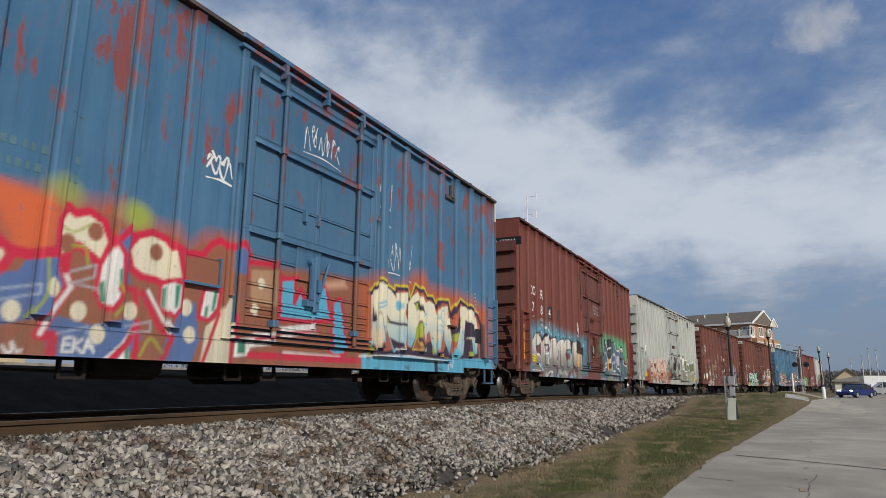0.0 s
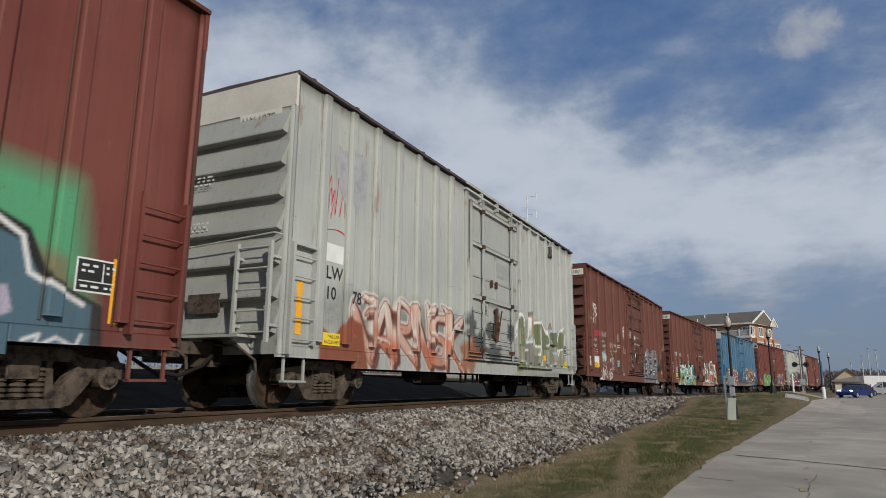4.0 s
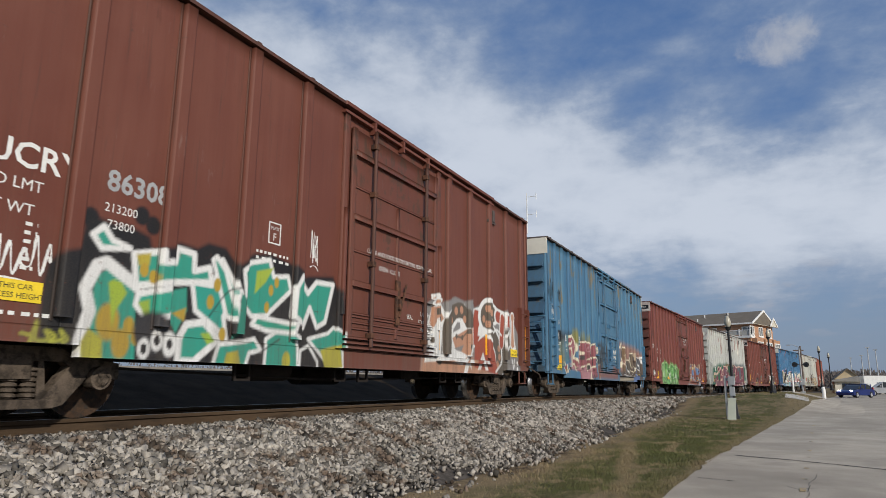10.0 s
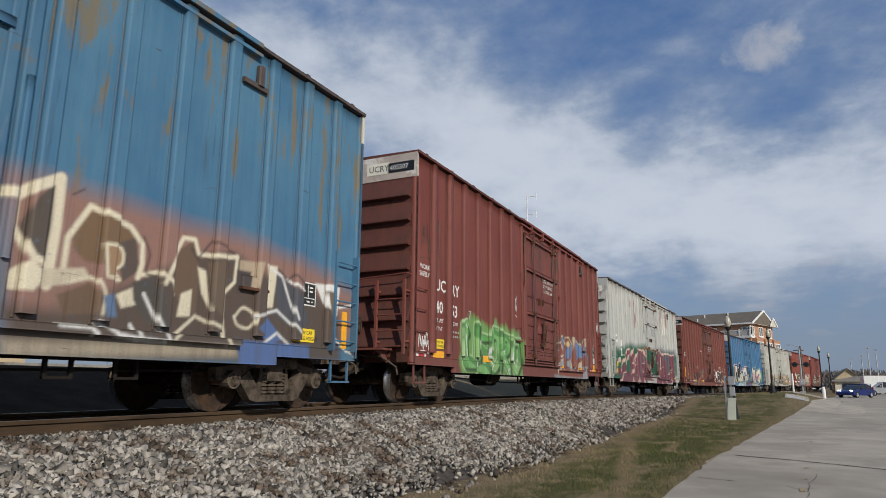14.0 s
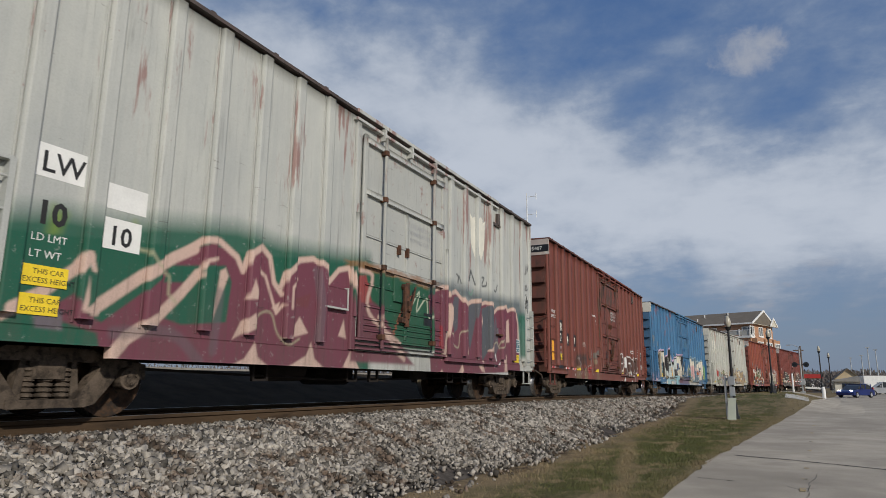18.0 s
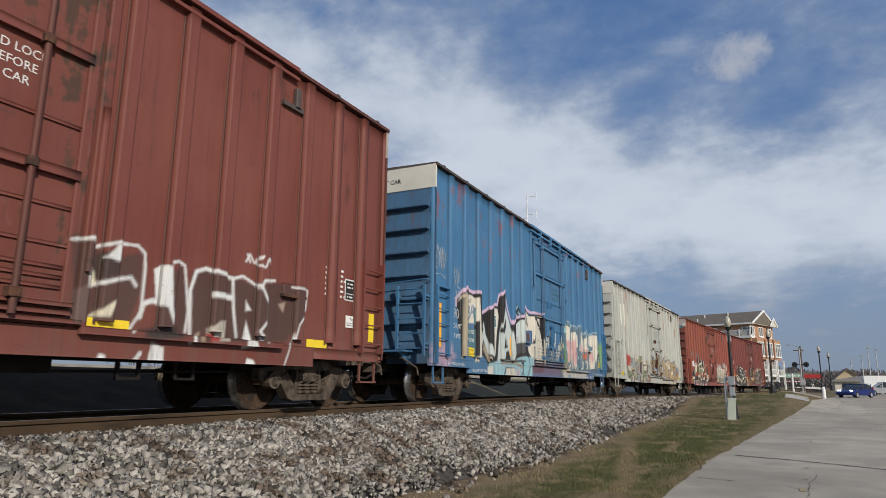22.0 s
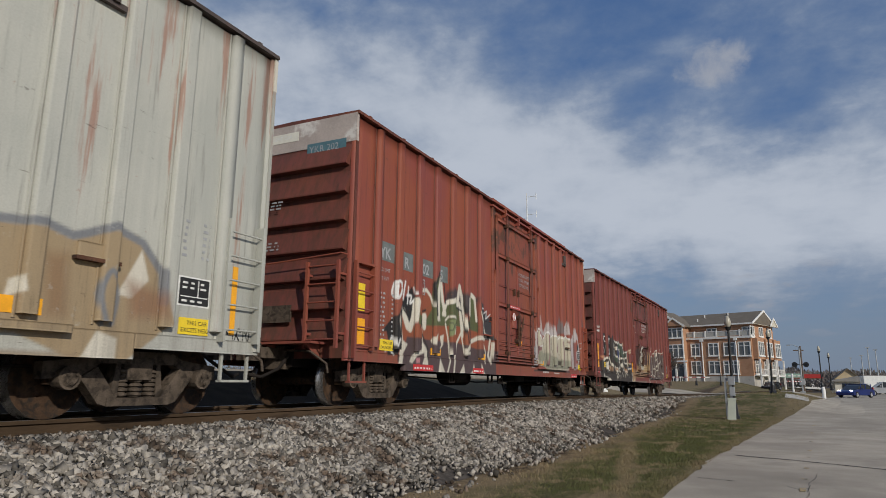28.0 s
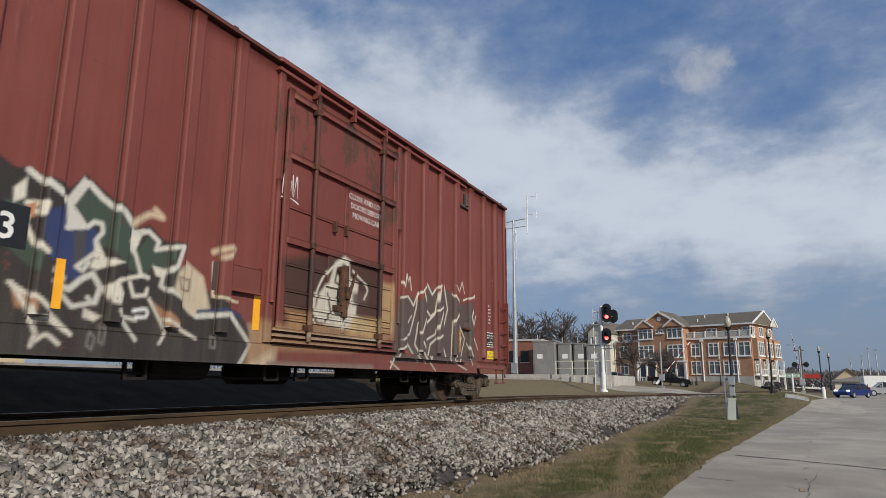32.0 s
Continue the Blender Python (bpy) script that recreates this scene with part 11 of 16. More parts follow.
    s.poly([(9.52, 0.98), (9.8, 1.17), (10.06, 1.37), (10.19, 0.82), (9.54, 0.77)], (0.50,0.42,0.28), 0.15, 0.8)
    s.poly([(10.54, 1.31), (10.71, 1.52), (10.87, 1.1), (11.11, 0.94), (10.69, 0.91)], (0.46,0.44,0.40), 0.03)
    s.stroke([(9.91, 1.01), (10.32, 1.23), (10.51, 1.25)], 0.10, (0.12,0.19,0.24))
    s.stroke([(10.54, 2.37), (10.65, 2.08), (10.56, 1.68), (10.57, 1.32), (10.69, 0.91)], 0.08, (0.12,0.19,0.24))
    s.stroke([(11.01, 1.5), (11.29, 1.41), (11.22, 1.66), (11.65, 1.59), (11.52, 1.17), (11.34, 1.02)], 0.08, (0.12,0.19,0.24))
    s.stroke([(11.61, 1.58), (11.8, 1.47), (11.85, 0.99)], 0.09, (0.12,0.19,0.24))
    edged(s, rounded([(12.17, 1.44), (12.31, 1.61), (12.52, 1.56), (12.59, 1.38), (12.33, 1.31)], 3), (0.50,0.16,0.09), (0.12,0.19,0.24), 0.06)
    s.stroke([(12.21, 1.59), (12.16, 1.33), (12.39, 1.25), (12.31, 1.02)], 0.07, (0.12,0.19,0.24))
    s.blob(9.61, 2.38, 0.05, 0.06, (0.30,0.55,0.62), 0.3)
    s.blob(9.68, 2.26, 0.05, 0.06, (0.30,0.55,0.62), 0.3)
    s.blob(9.66, 2.2, 0.05, 0.06, (0.30,0.55,0.62), 0.3)
    s.blob(11.42, 0.96, 0.05, 0.06, (0.30,0.55,0.62), 0.3)
    s.blob(11.5, 1.03, 0.05, 0.06, (0.30,0.55,0.62), 0.3)
    s.blob(11.59, 1.38, 0.05, 0.06, (0.30,0.55,0.62), 0.3)
    s.blob(12.35, 1.21, 0.05, 0.06, (0.30,0.55,0.62), 0.3)
    s.blob(11.94, 0.99, 0.05, 0.06, (0.30,0.55,0.62), 0.3)
    s.poly([(10.63, 2.52), (10.75, 2.46), (10.69, 2.34), (10.61, 2.42)], (0.28,0.50,0.56), 0.03)
    s.poly([(9.66, 1.64), (9.86, 1.34), (9.99, 1.24), (9.93, 1.46), (9.72, 1.76)], (0.28,0.42,0.50), 0.03)
    s.poly([(9.54, 0.83), (12.33, 0.91), (12.74, 0.86), (12.55, 0.67), (9.56, 0.65)], (0.50,0.48,0.44), 0.03)
    s.poly([(10.23, 0.73), (10.41, 0.77), (10.45, 0.69), (10.27, 0.65)], (0.10,0.28,0.44), 0.03)
    s.poly([(12.84, 0.98), (13.67, 0.99), (13.7, 0.62), (12.88, 0.6)], (0.10,0.17,0.32), 0.03)
    made = boxcar("bright blue boxcar with black and white graffiti lettering", BLUE_C, s, POSTS_CLOSE, BAND_WHITE)
    car = made[0]
    lettering(car, "LW", SIDE(0.98, 2.28), 0.30, STENCIL_GREY)
    lettering(car, "90", SIDE(1.00, 1.84), 0.32, STENCIL_GREY, 0.004)
    weights(car, 0.95, 1.62, STENCIL_WHITE, 0.15)
    plate(car, 2.16, 1.78, 0.34, 0.42, STENCIL_TEAL, "blue_panel", SKIN, 0.003)
    plate(car, 1.70, 1.02, 0.62, 0.66, STENCIL_TEAL, "blue_panel", SKIN, 0.002)
    lettering(car, "214300", SIDE(1.74, 1.55), 0.14, STENCIL_WHITE)
    lettering(car, "71700", SIDE(1.80, 1.36), 0.14, STENCIL_WHITE)
    height_sign(car, 1.68, 1.03, 0.48)
    plate_f(car, 3.32, 1.82, STENCIL_WHITE, STENCIL_TEAL)
    lettering(car, "60K", SIDE(5.62, 1.30), 0.12, STENCIL_WHITE)
    lettering(car, "LIFT AND JACK HERE", SIDE(0.75, 0.80, SKIN + 0.016), 0.09, STENCIL_WHITE)
    lettering(car, "2 INCH HF COMP SHOES", SIDE(2.0, 0.68, SKIN + 0.016), 0.09, STENCIL_WHITE)
    tape(car, 0.30, 1.15, 0.12, 0.95)
    for u in (2.45, 4.55, 7.1, 11.0, 12.7):
        tape(car, u, 1.15, 0.12, 0.5)
    tag_marks(car, 0.15, 2.75, 0.45, 0.6, STENCIL_GREY, 115, 0.03, strokes=5)
    tag_marks(car, 0.95, 2.6, 0.4, 0.5, STENCIL_GREY, 116, 0.03, strokes=4)
    door_notice(car, 8.15, 3.42, STENCIL_TEAL, 0.13)
    consolidated(car, 14.25, 1.40)
    height_sign(car, 14.22, 1.12, 0.54)
    lettering(car, "LIFT AND JACK HERE", SIDE(14.2, 0.80, SKIN + 0.016), 0.09, STENCIL_WHITE)
    lettering(car, "2 INCH HF COMP SHOES", SIDE(12.6, 0.68, SKIN + 0.016), 0.09, STENCIL_WHITE)
    end_words(car, "EXCESS HEIGHT CAR", -0.75, 4.78, 0.145, STENCIL_BLACK)
    finish(made, 9)


def eleventh_car():
    s = Spray()
    piece(s, 2.0, 6.3, 0.74, 1.85, 7, 121, patches([(0.34, 0.12, 0.09), (0.27, 0.31, 0.30), (0.47, 0.39, 0.24), (0.25, 0.29, 0.17), (0.60, 0.55, 0.46)], 0.7, 4), outline=(0.14, 0.10, 0.09), rim=(0.60, 0.56, 0.48), thick=0.24, spikes=5)
    s.blob(2.2, 1.65, 0.25, 0.25, (0.38, 0.06, 0.05), 0.3, 0.95, 0.5)
    piece(s, 6.6, 9.4, 1.05, 1.9, 5, 122, patches([(0.30, 0.30, 0.16), (0.42, 0.24, 0.10), (0.15, 0.22, 0.30)], 0.4, 1), outline=(0.12, 0.09, 0.07), thick=0.2, spikes=3)
    # sand-brown humps in grey outline
    s.poly([(9.61, 1.93), (9.8, 2.06), (10.07, 2.1), (10.38, 2.06), (10.65, 1.97), (10.76, 1.86), (10.89, 1.92), (11.07, 1.96), (11.53, 2.02), (11.93, 1.95), (12.12, 1.84), (12.66, 1.89), (12.93, 1.82), (13.32, 2), (13.69, 2.01), (13.97, 1.71), (14.23, 1.05), (13.68, 0.62), (13.1, 0.6), (12.46, 0.84), (9.77, 0.77)], SAND_PAINT, 0.03)
    s.poly([(9.83, 1.85), (10.27, 1.94), (10.33, 1.49), (9.9, 1.37)], (0.44,0.37,0.25), 0.15, 0.7)
    s.poly([(11.31, 1.84), (11.8, 1.93), (11.83, 1.58), (11.43, 1.46)], (0.44,0.37,0.25), 0.15, 0.7)
    s.stroke([(9.5, 1.67), (9.64, 1.91), (9.8, 2.05), (10.04, 2.11), (10.31, 2.1), (10.61, 1.99), (10.76, 1.89), (10.89, 1.98), (11.1, 2)], 0.10, GREY_PAINT)
    s.stroke([(11.15, 1.94), (11.29, 2.03), (11.7, 2.05), (11.97, 1.92), (12.12, 1.62), (12.19, 1.21)], 0.09, GREY_PAINT)
    s.stroke([(12.07, 1.87), (12.65, 1.93), (12.93, 1.86), (13.09, 1.92), (13.37, 2.05), (13.76, 1.94), (14.05, 1.64), (14.07, 1.3)], 0.09, GREY_PAINT)
    s.stroke([(11.15, 1.94), (11.24, 1.5), (11.23, 1.12), (11.2, 0.86)], 0.09, GREY_PAINT)
    s.stroke([(9.75, 1.32), (10, 1.38), (10.28, 1.42), (10.46, 1.39), (10.56, 1.58), (10.5, 1.81)], 0.08, GREY_PAINT)
    s.stroke(rounded([(10.72, 0.83), (10.71, 1.19), (10.59, 1.35), (10.54, 1.29)], 4), 0.08, GREY_PAINT)
    s.poly([(11.27, 1.44), (11.79, 1.54), (11.81, 1.44), (11.53, 1.34), (11.25, 1.34)], GREY_PAINT, 0.03)
    s.poly([(11.33, 1), (11.89, 1.08), (11.99, 0.98), (11.42, 0.91)], GREY_PAINT, 0.03)
    s.poly([(9.85, 0.96), (10.2, 1.1), (10.41, 1.07), (10.41, 0.87), (9.87, 0.78)], GREY_PAINT, 0.03)
    s.poly([(11.37, 1.98), (11.61, 2.02), (11.67, 1.49), (11.58, 1.55)], EGG, 0.03)
    s.stroke([(10.78, 1.86), (11, 1.62)], 0.05, EGG)
    s.poly([(10.43, 0.93), (10.5, 1.13), (10.64, 1.24), (10.73, 1.07), (10.72, 0.95)], EGG, 0.03)
    s.poly([(12.36, 1.33), (12.46, 1.38), (12.5, 1.24), (12.33, 1.15)], EGG, 0.03)
    s.poly([(13.15, 0.64), (13.3, 0.92), (13.54, 0.85), (13.54, 0.61)], EGG, 0.03)
    s.poly([(10.62, 2.21), (10.81, 2.29), (10.95, 2.19), (10.87, 2.11)], (0.42,0.35,0.24), 0.03)
    s.poly([(13.5, 1.33), (13.76, 1.86), (13.88, 1.53), (13.68, 1.3)], EGG, 0.03)
    s.stroke(rounded([(13.35, 1), (13.26, 1.31), (13.36, 1.56), (13.5, 1.33), (13.47, 1.01)], 4), 0.06, GREY_PAINT)
    s.poly([(10.41, 1.13), (10.54, 1.26), (10.65, 1.15), (10.44, 1.07)], (0.30,0.10,0.06), 0.1, 0.8)
    s.poly([(11.31, 1.22), (11.79, 1.24), (11.88, 1.18), (11.32, 1.12)], (0.26,0.15,0.08), 0.15, 0.7)
    s.poly([(12.68, 1.63), (12.89, 1.66), (12.95, 1.05), (12.74, 1.03)], (0.26,0.15,0.08), 0.15, 0.7)
    s.poly([(13.6, 1.5), (14.13, 1.39), (14.15, 1.13), (13.7, 1.1)], (0.28,0.14,0.08), 0.15, 0.7)
    s.poly([(11.27, 2.2), (11.5, 2.27), (11.52, 2.15), (11.36, 2.12)], SAND_PAINT, 0.03)
    s.stroke([(11.27, 2.17), (11.42, 2.27), (11.52, 2.22), (11.52, 2.14)], 0.04, (0.07,0.06,0.06), 0.03, 0.9)
    s.poly([(9.79, 0.67), (13.1, 0.68), (13.11, 0.57), (9.8, 0.55)], (0.30,0.22,0.14), 0.06, 0.85)
    made = boxcar("cream-grey boxcar with orange rust streaks and sand graffiti", GREY_C, s, POSTS_CLOSE, BAND_WHITE)
    car = made[0]
    for words, u, z in (("UC", 0.95, 2.32), ("RY", 1.72, 2.30), ("10", 0.97, 1.84), ("35", 1.74, 1.82), ("0", 2.50, 1.82)):
        lettering(car, words, SIDE(u, z), 0.34, STENCIL_BLACK, 0.002)
    lettering(car, "214400", SIDE(1.72, 1.64), 0.12, STENCIL_GREY)
    lettering(car, "70800", SIDE(1.76, 1.48), 0.12, STENCIL_GREY)
    weights(car, 0.95, 1.64, STENCIL_GREY, 0.12)
    height_sign(car, 0.95, 0.92, 0.44)
    shield(car, 1.30, 3.15, EMBLEM)
    tape(car, 0.30, 1.05, 0.10, 0.95)
    for u in (10.0, 12.2):
        tape(car, u, 1.02, 0.5, 0.16)
    dimensions(car, 14.2, 2.32, STENCIL_GREY)
    consolidated(car, 14.3, 1.3)
    height_sign(car, 14.35, 0.96, 0.46)
    tape(car, LONG - 0.55, 1.0, 0.09, 0.9)
    tag_marks(car, 14.95, 0.85, 0.6, 0.3, STENCIL_BLACK, 124, 0.03, strokes=5)
    door_notice(car, 8.15, 3.42, STENCIL_GREY, 0.13)
    tag_marks(car, 5.3, 2.4, 0.7, 1.2, WHITE_PAINT, 125, 0.05, strokes=2)
    end_words(car, "EXCESS HEIGHT CAR", -0.75, 4.78, 0.145, STENCIL_BLACK)
    end_words(car, "UCRY", 0.35, 4.50, 0.19, STENCIL_BLACK, EMBLEM)
    finish(made, 10)


def twelfth_car():
    s = Spray()
    # black wing, olive and rust fills, long cream letters
    s.poly([(1.06, 1.32), (1.57, 1.7), (1.64, 1.86), (1.79, 1.95), (2.17, 2.29), (2.35, 2), (2.34, 1.74), (1.81, 1.29), (1.67, 0.93), (1.28, 0.9), (1.33, 1.12), (1.24, 1.33)], BLACK, 0.03)
    s.poly([(5.48, 2.37), (6.18, 2.02), (6.38, 1.48), (5.62, 1.46)], (0.045,0.045,0.05), 0.03)
    s.poly([(3.72, 2.36), (4.02, 2.51), (4.61, 2.47), (4.86, 2.43), (5.47, 2.46), (5.29, 2.07), (3.66, 1.89)], (0.05,0.045,0.05), 0.1, 0.95)
    s.poly([(2.33, 1.81), (3, 2), (3.11, 2.6), (3.38, 2.7), (3.59, 2.11), (4.27, 2.24), (4.43, 1.78), (4.79, 1.83), (4.81, 2.34), (5.25, 2.51), (5.45, 1.75), (5.41, 1.39), (3.07, 1.31), (2.33, 1.55)], MOSS, 0.03)
    s.poly([(1.67, 1.69), (1.85, 1.78), (2.06, 1.45), (2.33, 1.55), (3.04, 1.58), (4.32, 1.68), (5.46, 1.62), (5.36, 1.22), (3.74, 1.16), (2.08, 1.27), (1.76, 1.17)], RUST_FILL, 0.03)
    s.poly([(2.01, 1.29), (3.08, 1.28), (4.36, 1.3), (5.36, 1.22), (6.56, 1.22), (6.6, 0.61), (1.85, 0.51), (1.78, 0.77)], DUSK, 0.03)
    s.poly([(2.33, 2.13), (2.88, 2.29), (3.05, 1.93), (2.78, 1.68), (2.38, 1.75)], RUST_FILL, 0.03, 0.9)
    s.poly([(1.68, 0.76), (1.75, 1.05), (1.85, 1.21), (2.03, 1.14), (1.86, 0.95), (1.83, 0.76)], EGG, 0.03)
    s.stroke([(1.76, 1.23), (1.66, 1.57), (1.72, 1.78), (1.85, 1.75), (2.02, 1.5), (2.13, 1.46), (2.24, 1.66), (2.31, 2)], 0.17, EGG)
    s.poly([(1.64, 1.16), (1.99, 1.16), (1.78, 1.08)], EGG, 0.03)
    s.stroke([(2.52, 1.51), (2.61, 1.72), (2.73, 1.74), (2.71, 1.54)], 0.15, EGG)
    s.stroke([(2.57, 1.45), (2.6, 1.2), (2.77, 1.08), (2.79, 0.89)], 0.10, EGG)
    s.poly([(2.1, 0.81), (2.16, 0.91), (2.46, 1.06), (2.68, 1.14), (2.85, 1.06), (2.88, 0.76), (2.64, 0.78), (2.77, 1.02), (2.4, 0.93), (2.21, 0.78)], EGG, 0.03)
    s.stroke([(2.51, 2.25), (2.79, 2.3), (2.97, 2.2), (3.1, 2.02)], 0.08, EGG)
    s.stroke([(3.2, 1.75), (3.21, 2.33), (3.3, 2.61), (3.44, 2.6), (3.54, 2.17), (3.66, 1.89)], 0.13, EGG)
    s.stroke([(3.57, 1.88), (3.74, 2.14), (4.05, 2.23), (4.39, 2.18), (4.55, 1.8), (4.57, 1.48)], 0.11, EGG)
    s.stroke([(4.28, 2.16), (4.41, 2.59), (4.52, 2.37), (4.59, 1.97), (4.68, 1.65)], 0.13, EGG)
    s.stroke([(4.83, 2), (4.84, 2.34), (4.99, 2.5), (5.26, 2.42), (5.37, 1.91)], 0.12, EGG)
    s.stroke([(4.1, 0.56), (4.17, 0.97), (4.25, 1.29), (4.51, 1.55), (4.39, 2.18)], 0.07, EGG)
    s.stroke([(3.75, 0.55), (3.92, 0.88), (3.81, 1.39), (3.69, 1.67)], 0.06, EGG)
    s.stroke(rounded([(3.68, 1.75), (3.87, 1.85), (4.09, 1.81), (4.01, 1.49)], 4), 0.05, EGG)
    s.poly([(3.86, 1.77), (4.09, 1.81), (4.01, 1.49), (3.86, 1.4)], (0.22,0.26,0.12), 0.03)
    s.stroke([(3.89, 1.72), (4.09, 1.58)], 0.02, (0.05,0.05,0.05))
    s.stroke([(4.07, 1.74), (3.9, 1.55)], 0.02, (0.05,0.05,0.05))
    s.poly([(3.42, 1.39), (3.61, 1.44), (3.58, 1.22), (3.37, 1.06), (3.49, 1.21)], EGG, 0.03)
    s.poly([(3.33, 0.55), (3.43, 0.93), (3.7, 0.59), (3.55, 0.65)], EGG, 0.03)
    s.poly([(2.99, 1.27), (3.19, 1.43), (3.13, 1.18)], EGG, 0.03)
    s.poly([(4.89, 0.58), (5.13, 0.7), (5.19, 0.87), (5.34, 0.59)], EGG, 0.03)
    s.poly([(4.37, 0.6), (4.63, 0.85), (4.71, 0.57)], EGG, 0.03)
    s.poly([(3.35, 1.66), (3.36, 1.99), (3.44, 1.71)], EGG, 0.03)
    s.stroke([(4.67, 1.12), (4.95, 1.35), (5.47, 1.49), (5.83, 1.48)], 0.10, EGG)
    s.stroke([(4.52, 1.47), (4.67, 1.08), (4.85, 1.1)], 0.06, EGG)
    s.stroke([(5.5, 2.11), (5.75, 1.6), (5.98, 1.54)], 0.05, EGG)
    s.stroke([(6.22, 1.47), (6.09, 1.09), (6.25, 0.92), (6.35, 1.39)], 0.10, EGG)
    s.poly([(5.61, 0.59), (5.66, 0.89), (5.9, 0.6)], EGG, 0.03)
    s.stroke([(5.76, 1.43), (5.93, 1.17), (5.88, 0.9)], 0.05, EGG)
    s.stroke([(1.67, 0.82), (1.63, 1.74), (1.77, 1.87), (2.03, 1.69)], 0.05, BLACK)
    s.stroke([(3.15, 1.81), (3.08, 2.44), (3.24, 2.74), (3.6, 2.56), (3.69, 2.13)], 0.05, BLACK)
    s.stroke([(2.41, 1.5), (2.52, 1.81), (2.76, 1.88)], 0.04, BLACK)
    s.stroke([(2.87, 0.89), (2.89, 1.09), (2.57, 1.42)], 0.05, BLACK)
    s.stroke([(4.06, 2.12), (4.52, 2.04), (4.77, 1.33)], 0.04, BLACK)
    s.stroke([(4.63, 2.22), (4.8, 1.67), (4.83, 1.34)], 0.05, BLACK)
    s.stroke(rounded([(1.51, 1.98), (1.4, 2.07), (1.5, 2.28), (1.62, 2.28), (1.64, 2.13), (1.54, 1.99), (1.49, 2.09), (1.51, 2.22)], 4), 0.06, WHITE)
    s.stroke([(1.68, 2.29), (1.78, 2.35), (1.75, 2.06)], 0.05, WHITE)
    s.stroke([(1.91, 2.35), (1.82, 1.99)], 0.05, WHITE)
    s.stroke([(2.03, 2.26), (2, 1.93)], 0.04, WHITE)
    s.stroke(rounded([(1.98, 2.09), (2.15, 2.09), (2.1, 1.95), (2.24, 2.01)], 4), 0.05, WHITE)
    s.stroke([(2.24, 2.28), (2.29, 2.16)], 0.04, WHITE)
    s.stroke(rounded([(1.36, 1.13), (1.45, 1.25), (1.53, 1.09), (1.61, 1.21)], 4), 0.05, WHITE)
    s.stroke([(1.21, 0.98), (1.37, 1.02), (1.5, 0.92)], 0.04, WHITE)
    s.stroke([(5.56, 2.21), (5.78, 2.2), (5.65, 2.04), (6.01, 2.19), (5.95, 1.99), (6.25, 2.13)], 0.03, WHITE)
    s.poly([(2.37, 0.89), (2.52, 0.9), (2.53, 0.8), (2.38, 0.79)], (0.56,0.24,0.26), 0.03)
    # behind the door: pale bubble letters with mauve edges and smoke-like tips
    s.poly([(9.61, 1.6), (9.61, 1.93), (9.51, 2.03), (9.67, 1.94), (9.69, 2.14), (9.79, 1.84), (9.81, 1.41), (9.69, 1.33)], (0.52,0.50,0.49), 0.05, 0.85)
    s.poly([(10.04, 1.8), (10.09, 2.11), (10.11, 2.48), (10.21, 2.13), (10.31, 1.92)], (0.50,0.48,0.47), 0.05, 0.8)
    s.poly([(10.38, 1.86), (10.43, 2.21), (10.56, 1.99), (10.78, 2.19), (10.93, 2.39), (11.06, 1.96)], (0.50,0.48,0.47), 0.05, 0.8)
    s.poly([(11.17, 1.86), (11.21, 2.24), (11.33, 2.12), (11.4, 2.36), (11.55, 2.13), (11.62, 2.35), (11.71, 2.13), (11.86, 2)], (0.52,0.50,0.50), 0.05, 0.85)
    s.poly([(12, 2.02), (12.06, 2.37), (12.21, 2.37), (12.34, 2.7), (12.52, 2.36), (12.75, 2.13)], (0.16,0.15,0.15), 0.07, 0.85)
    s.poly([(12.7, 2.03), (12.77, 2.47), (13, 2.38), (13.23, 2.58), (13.37, 2.12)], (0.50,0.48,0.47), 0.05, 0.8)
    s.poly([(9.32, 1.47), (9.71, 1.55), (9.73, 0.9), (9.37, 0.89)], (0.46,0.43,0.44), 0.03)
    s.stroke([(9.52, 1.31), (9.61, 1.32), (9.6, 1.08)], 0.04, (0.10,0.08,0.08))
    s.poly([(9.7, 1.95), (9.89, 2.07), (10.1, 1.89), (10.26, 1.76), (10.46, 1.88), (10.63, 1.76), (10.84, 1.98), (11, 1.89), (11.1, 1.81), (11.26, 1.93), (11.78, 2), (12.06, 1.96), (12.35, 2.04), (12.67, 1.93), (13.08, 2.05), (13.38, 1.93), (13.44, 0.92), (12.74, 0.87), (11.12, 0.83), (9.86, 0.98), (9.71, 1.33)], PALE_BUB, 0.03)
    s.poly([(9.72, 1.58), (9.81, 1.98), (9.73, 1.83), (9.7, 1.61)], MAUVE_SHADE, 0.03)
    s.poly([(9.75, 1.53), (9.99, 1.54), (10.2, 1.6), (10.15, 1.44), (9.92, 1.31), (9.76, 1.19)], MAUVE_SHADE, 0.03)
    s.stroke(rounded([(9.76, 1.58), (9.78, 1.94), (9.92, 2.06), (10.08, 1.94), (10.18, 1.74)], 4), 0.09, MAUVE_SHADE)
    s.poly([(9.82, 1.23), (10.19, 1.45), (10.3, 1.2), (10.24, 1.02)], (0.26,0.27,0.20), 0.05, 0.9)
    s.poly([(10.32, 1.36), (10.95, 1.38), (12.12, 1.22), (13.42, 1.22), (13.44, 0.94), (10.45, 0.87)], (0.27,0.28,0.21), 0.06, 0.85)
    s.stroke([(9.9, 1.64), (10.04, 1.54), (10.42, 1.59)], 0.035, WHITE)
    s.stroke([(9.73, 1.96), (9.87, 2.05), (10.06, 1.92), (10.18, 1.74)], 0.04, WHITE)
